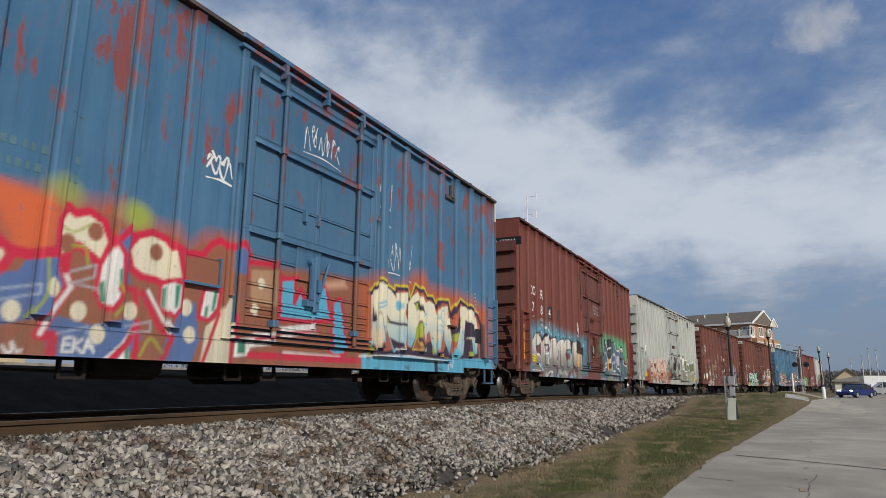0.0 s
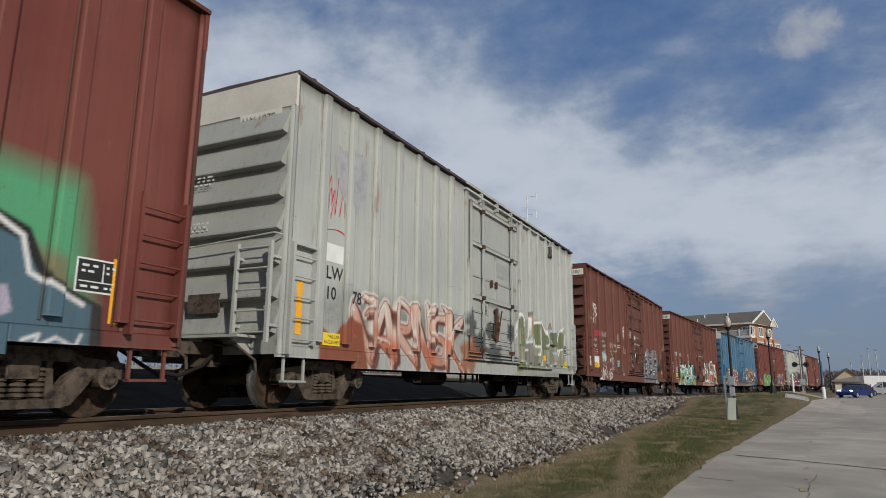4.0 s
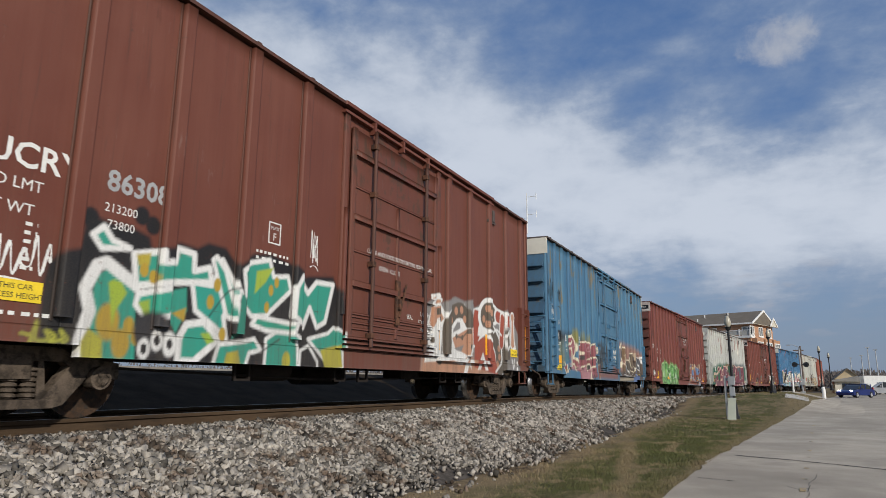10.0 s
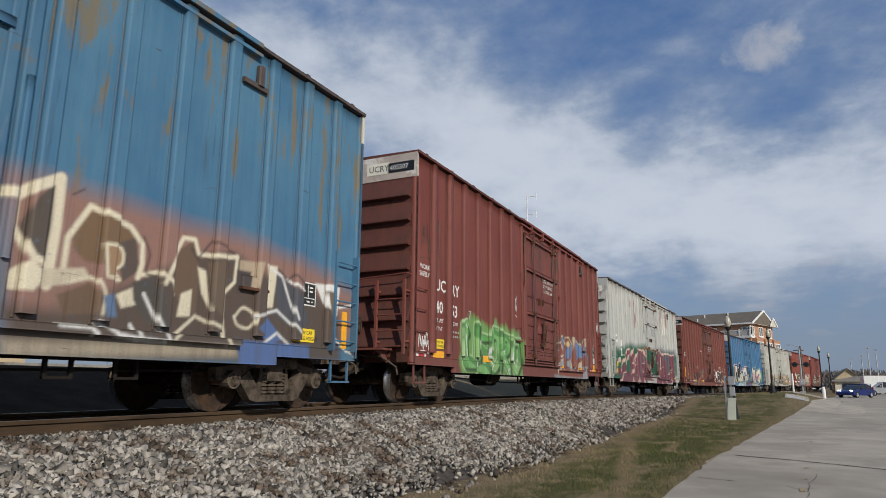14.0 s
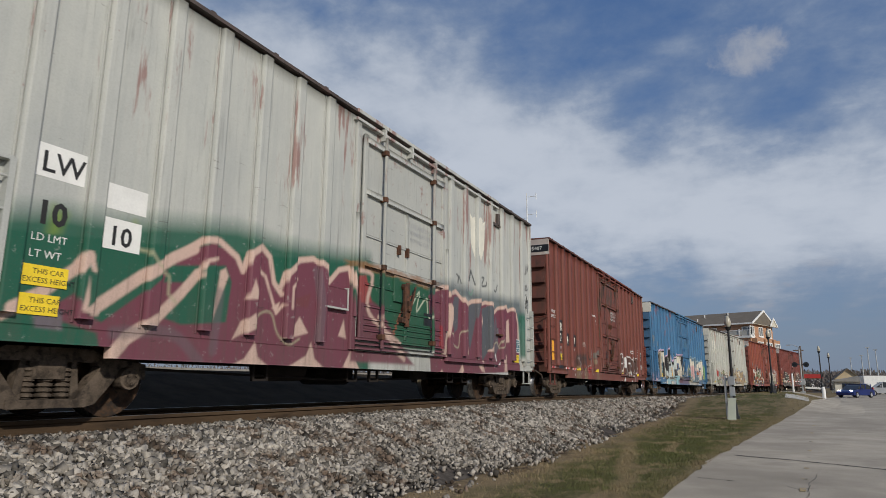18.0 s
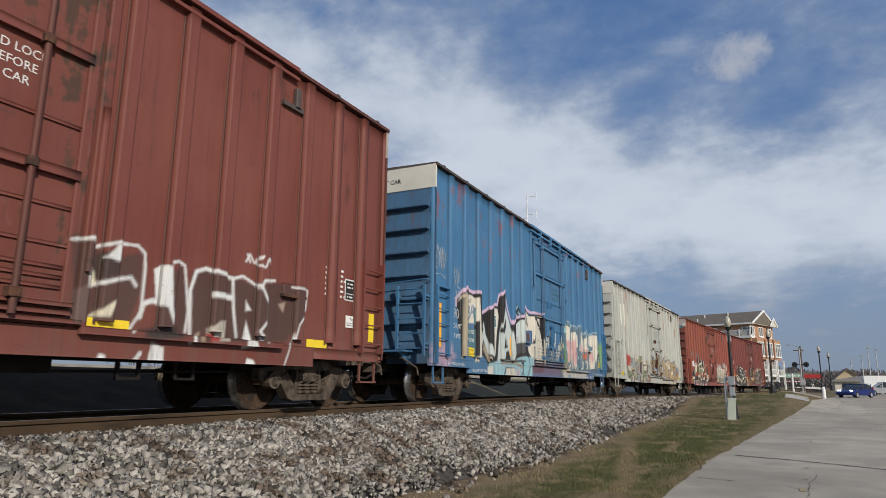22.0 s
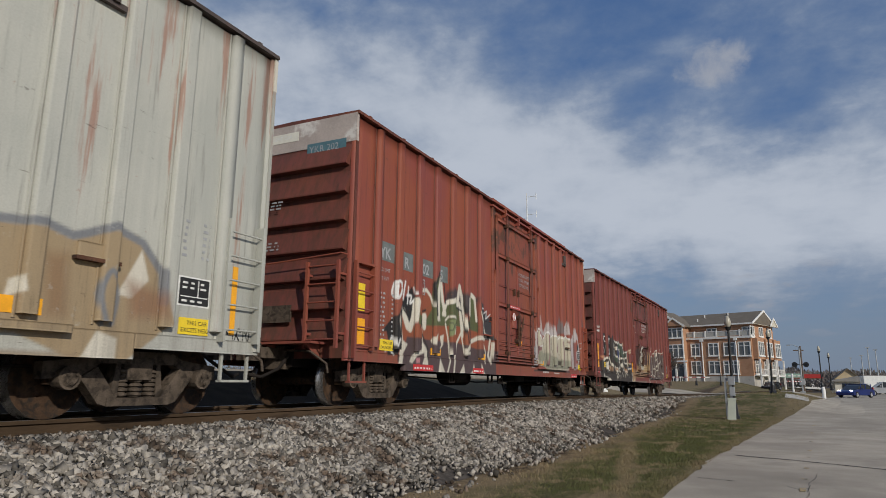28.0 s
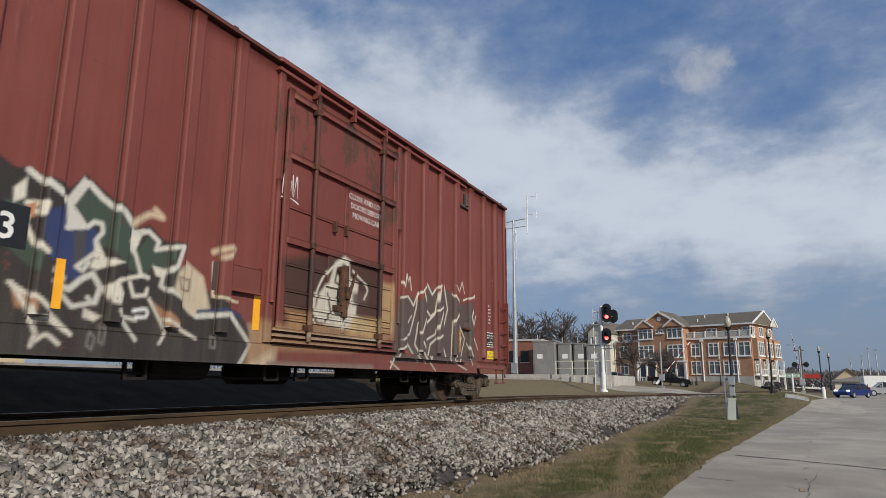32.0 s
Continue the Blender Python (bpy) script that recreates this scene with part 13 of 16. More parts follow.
    made = boxcar("deep red boxcar with black and white angular graffiti", RED_13, s, POSTS_CLOSE, BAND_PALE, False)
    car = made[0]
    plate(car, 0.88, 1.68, 0.64, 0.92, BLACK_PAINT, "stencil_ground", SKIN, 0.002)
    plate(car, 1.70, 1.66, 0.56, 0.90, BLACK_PAINT, "stencil_ground", SKIN, 0.002)
    plate(car, 2.50, 1.62, 0.50, 0.42, BLACK_PAINT, "stencil_ground", SKIN, 0.002)
    for words, u, z in (("UC", 0.95, 2.24), ("RY", 1.74, 2.20), ("40", 0.93, 1.76), ("52", 1.74, 1.74), ("73", 2.53, 1.70)):
        lettering(car, words, SIDE(u, z), 0.36, STENCIL_WHITE, 0.006)
    for k, words in enumerate(("WORK", "SAFELY")):
        lettering(car, words, SIDE(0.26 - 0.02 * k, 2.74 - 0.15 * k), 0.14, STENCIL_WHITE, 0.002)
    height_sign(car, 0.92, 1.18, 0.46)
    tape(car, 0.28, 1.15, 0.15, 0.95)
    red_tapes(car, (0.12,))
    for u in (3.28, 6.12, 10.25, 12.7):
        tape(car, u, 1.1, 0.13, 0.5)
    plate(car, 5.35, 1.55, 0.5, 0.36, ROOF_DARK, "dark_placard")
    door_notice(car, 8.2, 3.50, STENCIL_WHITE, 0.14)
    tag_marks(car, 6.5, 3.1, 0.4, 0.4, STENCIL_WHITE, 147, 0.03, SKIN + 0.05, strokes=4)
    consolidated(car, 14.35, 1.3)
    height_sign(car, 14.4, 1.0, 0.42)
    dimensions(car, 14.1, 2.3, STENCIL_WHITE)
    tag_marks(car, 14.8, 2.9, 0.4, 0.4, STENCIL_WHITE, 148, 0.025, strokes=4)
    end_words(car, "EXCESS HEIGHT CAR", -0.9, 4.86, 0.10, STENCIL_WHITE)
    finish(made, 12)


for build in (first_car, second_car, third_car, fourth_car, fifth_car, sixth_car, seventh_car, eighth_car, ninth_car, tenth_car, eleventh_car, twelfth_car, thirteenth_car):
    build()


# ------------------------------------------------------------------ line of the track
TRACK_X = -7.70


def lay_track():
    """The track runs straight past the road, bends towards it before the crossing and swings back behind the far trees."""
    step = 0.5
    s = np.arange(-60.0, 320.0, step)
    bend = np.interp(s, [22, 30, 40, 50, 60, 80, 100, 120, 140, 200, 210], [0, 0.0058, 0.0034, 0.0021, 0.0024, 0.0018, -0.0003, -0.0023, -0.0043, -0.0043, 0])
    turn = np.cumsum(bend) * step
    x, y = np.cumsum(np.sin(turn)) * step, np.cumsum(np.cos(turn)) * step
    k = int(60 / step)
    q = np.clip((s - 15.0) / 45.0, 0, 1)
    return s, x - x[k] + TRACK_X, y - y[k], -0.30 * q * q * (3 - 2 * q), turn


RUN_S, RUN_X, RUN_Y, RUN_Z, RUN_TURN = lay_track()


def track_at(s):
    """Place on the track's centre line at railhead height, s metres along it."""
    return Vector((float(np.interp(s, RUN_S, RUN_X)), float(np.interp(s, RUN_S, RUN_Y)), float(np.interp(s, RUN_S, RUN_Z))))


def track_x(y):
    return float(np.interp(y, RUN_Y, RUN_X))


def rail_z(y):
    return float(np.interp(y, RUN_Y, RUN_Z))


# ------------------------------------------------------------------ ground
def lift(x, y):
    """Height of the ground: low beside the road, rising to rail height at the crossing."""
    def step(a, b, t):
        t = min(1.0, max(0.0, (t - a) / (b - a)))
        return t * t * (3 - 2 * t)
    low = -0.95 + 0.20 * step(26, 74, y)
    edge = 2.2 + 0.035 * max(0.0, y - 40)
    near_track = 1.0 - step(edge - 2.2, edge + 2.0, x)
    off = x - track_x(y)
    z = low + (-0.30 + 0.22 * step(2.5, 6.0, off) - low) * step(31, 47, y) * near_track
    if x < -6.5:
        lot = -0.38 + 1.10 * step(-10.6, -16.5, x)
        street = min(0.95, -0.05 + 0.07 * max(0.0, -8.0 - x))
        far = step(54, 66, y)
        beyond = lot * (1 - far) + street * far
        k = step(-5.2, -7.4, x)
        z = z * (1 - k) + beyond * k
    if y > 70 and off < -5.0:
        z = max(z, 1.0 * step(5.0, 11.0, -off) * step(92, 112, y))
    if y > 24:
        z = min(z, rail_z(y) - (0.05 if 57 < y < 68 else 0.22) + 0.16 * max(0.0, abs(off) - 2.0) + 0.3 * max(0.0, abs(off) - 5.0))
    return z


def ground_sheet():
    xs = [-2500, -900, -300, -120, -60, -40, -30, -24, -20, -17, -15, -13, -12, -11, -10, -9, -8, -7.4] + [-7.0 + 0.35 * i for i in range(40)] + [8, 10, 13, 18, 26, 40, 80, 200, 600, 2500]
    ys = [-900, -200, -60, -20, -8, 0] + [3 + 1.5 * i for i in range(34)] + [56, 60, 65, 70, 78, 88, 100, 120, 150, 200, 300, 600, 1200, 2600]
    s = Shape()
    n = len(ys)
    s.v = [(x, y, lift(x, y) + (0.03 * noise.noise((x * 0.9, y * 0.9, 0)) if -5 < x < -1.3 and y < 60 else 0.0)) for x in xs for y in ys]
    s.f = [(i * n + j, (i + 1) * n + j, (i + 1) * n + j + 1, i * n + j + 1) for i in range(len(xs) - 1) for j in range(n - 1)]
    return s


def turf_colour(n, pos, green, straw, soil, jitter=0.0):
    """Green turf in the middle of the strip, straw round it, bare soil along the foot of the stones and a worn line across."""
    x, y, z = n.add("ShaderNodeSeparateXYZ", Vector=pos).outputs
    a = n.noise(pos, 0.45, 5.0, 0.6, 0.4)
    b = n.noise(pos, 2.6, 5.0, 0.65, 0.3)
    mottle = n.math("SUBTRACT", n.math("ADD", n.math("MULTIPLY", a, 0.9), n.math("MULTIPLY", b, 0.7)), 0.8)
    # metres east of the foot of the stones
    foot = n.math("ADD", n.math("ADD", x, 4.25), n.math("MULTIPLY", n.math("MAXIMUM", n.math("SUBTRACT", y, 14.0), 0.0), 0.030))
    foot = n.math("ADD", n.math("ADD", foot, n.math("MULTIPLY", mottle, 2.2)), jitter)
    worn = n.math("ABSOLUTE", n.math("ADD", n.math("ADD", x, 1.84), n.math("ADD", n.math("MULTIPLY", n.math("SUBTRACT", y, 9.0), 0.18), n.math("MULTIPLY", mottle, 0.6))))
    edge = n.math("SUBTRACT", n.math("MULTIPLY", n.math("SUBTRACT", y, 8.7), 0.066), n.math("ADD", x, 1.35))
    dry = n.math("MAXIMUM", n.math("MULTIPLY", n.ramp(foot, 1.5, 0.6), n.ramp(x, -7.6, -6.6)), n.math("MULTIPLY", n.ramp(worn, 0.26, 0.05), 0.8))
    dry = n.math("MAXIMUM", dry, n.math("MULTIPLY", n.ramp(n.math("ADD", edge, n.math("MULTIPLY", mottle, 1.5)), 0.55, 0.05), 0.7))
    dry = n.math("MAXIMUM", dry, n.ramp(n.math("ADD", mottle, n.math("MULTIPLY", n.ramp(y, 12.0, 45.0), 0.10)), 0.02, 0.30))
    dry = n.math("MAXIMUM", dry, n.math("MULTIPLY", n.ramp(n.noise(n.stretch(pos, 1.6, 0.7, 1.0), 1.0, 6.0, 0.66, 0.3), 0.50, 0.62), 0.85))
    dry = n.math("MAXIMUM", dry, n.math("MULTIPLY", n.ramp(n.math("ADD", x, mottle), -7.6, -8.6), 0.8))
    col = n.mix(dry, green, straw)
    col = n.mix(n.math("MULTIPLY", n.ramp(foot, 0.50, 0.05), n.ramp(x, -7.6, -6.6)), col, soil)
    return n.mix(n.math("MULTIPLY", n.ramp(n.noise(pos, 1.3, 5.0, 0.7, 0.3), 0.58, 0.72), 0.75), col, soil)


def grass_material():
    m = bpy.data.materials.new("winter_turf")
    m.use_nodes = True
    n = Nodes(m.node_tree)
    pos = n.add("ShaderNodeTexCoord").outputs["Object"]
    a = n.noise(pos, 0.35, 5.0, 0.6, 0.4)
    b = n.noise(pos, 3.0, 4.0, 0.65)
    c = n.noise(pos, 30.0, 3.0, 0.7)
    col = turf_colour(n, pos, (0.0986, 0.0986, 0.0396), (0.273, 0.207, 0.123), (0.0748, 0.0528, 0.037))
    col = n.mix(n.math("MULTIPLY", n.ramp(c, 0.35, 0.7), 0.35), col, (0.06, 0.05, 0.025))
    s = n.add("ShaderNodeBsdfPrincipled", Base_Color=col, Roughness=0.95)
    n.put(s, "Specular IOR Level", 0.15)
    h = n.add("ShaderNodeBump", Height=n.math("ADD", n.math("MULTIPLY", b, 0.5), c), Strength=0.8, Distance=0.04)
    n.put(s, "Normal", h.outputs[0])
    n.put(n.add("ShaderNodeOutputMaterial"), "Surface", s.outputs[0])
    return m


TURF = grass_material()
ASPHALT = material("pale_worn_asphalt", (0.395, 0.352, 0.285), 0.95, 0.0, 0.28, 0.5, 110.0, 0.008, (0.32, 0.285, 0.232), (0.46, 0.72), spec=0.2)
structure("ground", ground_sheet(), TURF, "flat ground of patchy winter grass", True, "ground")


def road_edge(y):
    """Where the pale road begins beside the grass."""
    return float(np.interp(y, [-30, 9.3, 13.7, 18.9, 27.9, 33.0, 39.4, 59.0, 62.0, 77.0, 110, 200], [-1.6, -1.32, -1.12, -0.67, 0.05, 0.55, 1.54, 3.35, 3.6, 5.2, 8.5, 18.0]))


def road_sheet():
    s = Shape()
    ys = [-30, -10, 0, 4, 6] + [7 + 0.3 * i for i in range(60)] + [26 + 2 * i for i in range(20)] + [66, 70, 76, 82, 90, 100, 115, 140, 200]
    xs = [0, 0.5, 1.2, 2.5, 4, 7, 11, 16]
    for y in ys:
        for x in xs:
            wob = 0.10 * noise.noise((y * 0.8, 3.0, 0)) + 0.06 * noise.noise((y * 3.1, 5.0, 0)) if x == 0 else 0.0
            X = road_edge(y) + x + wob
            s.v.append((X, y, lift(X, y) + 0.018 + (0.012 if 1 < x < 12 else 0)))
    n = len(xs)
    s.f = [(j * n + i, j * n + i + 1, (j + 1) * n + i + 1, (j + 1) * n + i) for j in range(len(ys) - 1) for i in range(n - 1)]
    return s


structure("road", road_sheet(), ASPHALT, "pale worn asphalt lane with tar-filled cracks", False, "road")

# ------------------------------------------------------------------ track


def ballast_bed():
    s = Shape()
    ys = [-40, -10] + [2 * i for i in range(0, 120)]
    prof = [(-11.2, None), (-10.0, -0.23), (-9.2, -0.20), (-6.2, -0.20), (-5.95, -0.24), (-5.3, -0.48), (-4.75, -0.72), (-4.1, None)]
    for y in ys:
        for x, z in prof:
            if x > -5.8 and y > 20:
                x -= 0.035 * min(40, y - 20) * (x + 5.8) / 1.7
            near = x > -5.8
            x += track_x(y) - TRACK_X
            g = lift(x, y)
            z = g - 0.02 if z is None else max(z + rail_z(y), g - 0.02)
            if near:
                z = max(z, g + 0.005) if z > g else g - 0.02
            s.v.append((x, y, z))
    n = len(prof)
    s.f = [(j * n + i, j * n + i + 1, (j + 1) * n + i + 1, (j + 1) * n + i) for j in range(len(ys) - 1) for i in range(n - 1)]
    return s


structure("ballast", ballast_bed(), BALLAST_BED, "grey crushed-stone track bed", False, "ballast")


def swept(profile):
    """A closed outline (across, up) drawn along the track."""
    s = Shape()
    n = len(profile)
    stations = [-40.0, 0.0, 15.0] + [18.0 + 3.0 * i for i in range(90)]
    for a in stations:
        p, t = track_at(a), float(np.interp(a, RUN_S, RUN_TURN))
        s.v += [(p.x + u * math.cos(t), p.y - u * math.sin(t), p.z + w) for u, w in profile]
    s.f = [(j * n + i, (j + 1) * n + i, (j + 1) * n + (i + 1) % n, j * n + (i + 1) % n) for j in range(len(stations) - 1) for i in range(n)]
    return s


def rail_shape(x):
    """Flat-bottomed rail, 172 mm high."""
    half = [(0.070, -0.178), (0.070, -0.166), (0.012, -0.148), (0.009, -0.055), (0.036, -0.040), (0.037, -0.008), (0.030, 0.0)]
    return swept([(x + a, b) for a, b in half] + [(x - a, b) for a, b in half[::-1]])


for q in (-0.755, 0.755):
    r = structure("rail", rail_shape(q), RAIL_RUST, "brown rusty steel rail with a polished head", False, "rail")
    part("railhead", swept([(q + 0.026, -0.002), (q + 0.026, 0.0015), (q - 0.026, 0.0015), (q - 0.026, -0.002)]), RAIL_TOP, r, "worn shiny railhead")

TIE = Shape().box(-1.28, 1.28, -0.115, 0.115, -0.36, -0.185, 0.01).mesh("tie", TIE_WOOD)
CHAIR = Shape()
for q in (-0.755, 0.755):
    CHAIR.box(q - 0.17, q + 0.17, -0.10, 0.10, -0.187, -0.176)
    for y in (-0.06, 0.06):
        for x in (-0.085, 0.085):
            CHAIR.box(q + x - 0.015, q + x + 0.015, y - 0.012, y + 0.012, -0.18, -0.145)
CHAIR = CHAIR.mesh("tie_plate", STEEL_DARK)
track_bed = bpy.data.objects["ballast"]
for k in range(110):
    for name, mesh in (("tie", TIE), ("tie_plate", CHAIR)):
        ob = new(name, mesh)
        ob.location = track_at(3.0 + k * 0.53)
        ob.rotation_euler = (0, 0, -float(np.interp(3.0 + k * 0.53, RUN_S, RUN_TURN)))
        ob.parent = track_bed


def train_travel(t):
    """How far the train has come, in metres, t seconds into the clip: it slows a little."""
    q = t / 32.0
    return 222.378 * q - 11.294 * q * q - 6.174 * q ** 3 + 6.927 * q ** 4


PITCH = 17.75
SLACK = [0.35, 0.16, -0.05, 0.16, 0.10, 0.12, 0.09, 0.05, -0.08, -0.10, 0.01, 0.11, -0.04]


def along(rows, t):
    return float(np.interp(t, [r[0] for r in rows], [r[1] for r in rows]))


def motions():
    times = [float(i) for i in range(33)]

    def on_track(s):
        """A car with its front end at s, its two bogies over the rails."""
        a, c = track_at(s + TRUCK_IN), track_at(s + LONG - TRUCK_IN)
        d = (c - a).normalized()
        p = a - d * TRUCK_IN
        return pose(p.x, p.y, p.z, math.degrees(math.asin(d.z)), 0, -math.degrees(math.atan2(d.x, d.y)))

    for k, (car, sets) in enumerate(TRAIN):
        y0 = -0.455 + PITCH * k + SLACK[k]
        walk(car, [(t, on_track(y0 - train_travel(t))) for t in times])
        for w in sets:
            base = Matrix.Translation(w.location)
            walk(w, [(i / 15, base @ Matrix.Rotation(train_travel(i / 15) / WHEEL_R, 4, "X")) for i in range(481)])
    # the pickup rolls down to the crossing once the gates rise
    rows = []
    for t, x in ((0.0, -21.9), (27.0, -21.9), (29.0, -20.2), (30.4, -16.8), (31.2, -14.2), (32.0, -11.9)):
        rows.append((t, pose(x, 90.0, 0.5 * (lift(x - 1.7, 90) + lift(x + 1.7, 90)), 0, math.degrees(math.atan2(lift(x - 1.7, 90) - lift(x + 1.7, 90), 3.4)), -4)))
    walk(pickup, rows)
    # the blue car waits, then creeps forward
    walk(blue_car, [(t, pose(x, y, lift(x, y) + 0.03, 0, 0, 236)) for t, x, y in ((0.0, 7.35, 78.2), (30.6, 7.35, 78.2), (31.3, 7.28, 78.1), (32.0, 7.05, 77.8))])
    for (g, arm, toward), top in zip(GATES, (68.0, 50.0)):
        turn = Matrix.Translation((0, 0, 1.1)) @ Matrix.Rotation(radians(toward), 4, "Z")
        walk(arm, [(t, turn @ Matrix.Rotation(-radians(a), 4, "Y")) for t, a in ((0.0, 0.0), (28.9, 0.0), (29.6, 0.12 * top), (30.8, 0.55 * top), (32.0, top))])
    sky_rows = []
    for t, way in ((0.0, CLOUD_FROM), (32.0, CLOUD_TO)):
        eye = Vector(EYE)
        sky_rows.append((t, look(eye + Vector(way) * 1500, eye)))
    walk(cloud, sky_rows)




# ------------------------------------------------------------------ loose stone and grass
def scatter_stones():
    """Crushed stone on the near shoulder, each lump a faceted solid."""
    rng = np.random.default_rng(5)
    block = np.array([(x, y, z) for z in (-1, 1) for y in (-1, 1) for x in (-1, 1)]) * 0.72
    tri = np.array([(0, 2, 3), (0, 3, 1), (4, 5, 7), (4, 7, 6), (0, 1, 5), (0, 5, 4), (2, 6, 7), (2, 7, 3), (0, 4, 6), (0, 6, 2), (1, 3, 7), (1, 7, 5)])
    prof_x = [-10.6, -10.0, -9.2, -6.2, -5.95, -5.3, -4.75, -4.1]
    prof_z = [-0.34, -0.23, -0.20, -0.20, -0.24, -0.48, -0.72, -0.94]
    zones = [(1.8, 5.5, -6.86, -3.0, 14500, 0.035), (5.5, 12.0, -6.86, -3.55, 28000, 0.035), (12.0, 20.0, -6.86, -3.7, 20000, 0.038), (20.0, 34.0, -6.86, -4.1, 14000, 0.045), (34.0, 58.0, -6.86, -5.0, 6500, 0.065), (4.5, 24, -8.4, -7.0, 4200, 0.038), (4.5, 24, -10.4, -8.5, 2600, 0.045)]
    co, faces, base = [], [], 0
    for y0, y1, x0, x1, n, size in zones:
        x, y = rng.uniform(x0, x1, n), rng.uniform(y0, y1, n)
        # thin out towards the toe of the slope
        shift = np.interp(y, RUN_Y, RUN_X) - TRACK_X
        if x0 > -6.9:
            x = x + shift
        toe = np.maximum(-4.38 - 0.028 * np.maximum(0, y - 14), -6.1 + shift) + 0.35 * np.sin(y * 0.9) * np.sin(y * 0.37 + 1) + 0.16 * np.sin(y * 3.1 + 2)
        keep = rng.random(n) < np.where(x < toe - 0.5, 1.0, np.clip(0.62 - 0.75 * (x - toe + 0.35), 0.03, 1.0)) * np.where(x > toe + 0.7, 0.22, 1.0)
        x, y, shift = x[keep], y[keep], shift[keep]
        z = np.interp(x - shift, prof_x, prof_z) + np.interp(y, RUN_Y, RUN_Z)
        floor_z = np.array([lift(a, b) for a, b in zip(x, y)])
        z = np.where(x - shift > -5.9, np.maximum(z, floor_z), z)
        m = len(x)
        r = size * rng.uniform(0.45, 1.30, m)
        lumps = (block[None] * rng.uniform(0.45, 1.35, (m, 8, 1)) + rng.uniform(-0.22, 0.22, (m, 8, 3))) * (r[:, None, None] * rng.uniform(0.5, 1.4, (m, 1, 3)))
        q = rng.normal(size=(m, 4))
        q /= np.linalg.norm(q, axis=1)[:, None]
        w, a, b, c = q.T
        R = np.stack([1 - 2 * (b * b + c * c), 2 * (a * b - c * w), 2 * (a * c + b * w), 2 * (a * b + c * w), 1 - 2 * (a * a + c * c), 2 * (b * c - a * w), 2 * (a * c - b * w), 2 * (b * c + a * w), 1 - 2 * (a * a + b * b)], -1).reshape(-1, 3, 3)
        lumps = np.einsum("mij,mkj->mki", R, lumps)
        lumps += np.stack([x, y, z + r * 0.25 + rng.uniform(-0.012, 0.03, m)], -1)[:, None, :]
        co.append(lumps.reshape(-1, 3))
        faces.append((tri[None] + (np.arange(m) * 8)[:, None, None]).reshape(-1, 3) + base)
        base += m * 8
    co, faces = np.concatenate(co), np.concatenate(faces)
    me = bpy.data.meshes.new("ballast_stones")
    me.vertices.add(len(co))
    me.vertices.foreach_set("co", co.astype(np.float32).ravel())
    me.loops.add(len(faces) * 3)
    me.loops.foreach_set("vertex_index", faces.astype(np.int32).ravel())
    me.polygons.add(len(faces))
    me.polygons.foreach_set("loop_start", np.arange(0, len(faces) * 3, 3, dtype=np.int32))
    me.polygons.foreach_set("loop_total", np.full(len(faces), 3, dtype=np.int32))
    me.update(calc_edges=True)
    me.materials.append(STONE)
    tagged(new("ballast_stones", me), "crushed grey and white limestone on the track shoulder", "gravel", "", "stuff")


scatter_stones()


def blade_material():
    m = bpy.data.materials.new("grass_blades")
    m.use_nodes = True
    n = Nodes(m.node_tree)
    r = n.add("ShaderNodeNewGeometry").outputs["Random Per Island"]
    pos = n.add("ShaderNodeTexCoord").outputs["Object"]
    col = turf_colour(n, pos, (0.114, 0.128, 0.0458), (0.326, 0.251, 0.15), (0.114, 0.0836, 0.0572), n.math("MULTIPLY", n.math("SUBTRACT", r, 0.5), 0.5))
    col = n.mix(n.math("MULTIPLY", r, 0.4), col, (0.05, 0.045, 0.02))
    s = n.add("ShaderNodeBsdfPrincipled", Base_Color=col, Roughness=0.8)
    n.put(s, "Specular IOR Level", 0.2)
    n.put(n.add("ShaderNodeOutputMaterial"), "Surface", s.outputs[0])
    return m


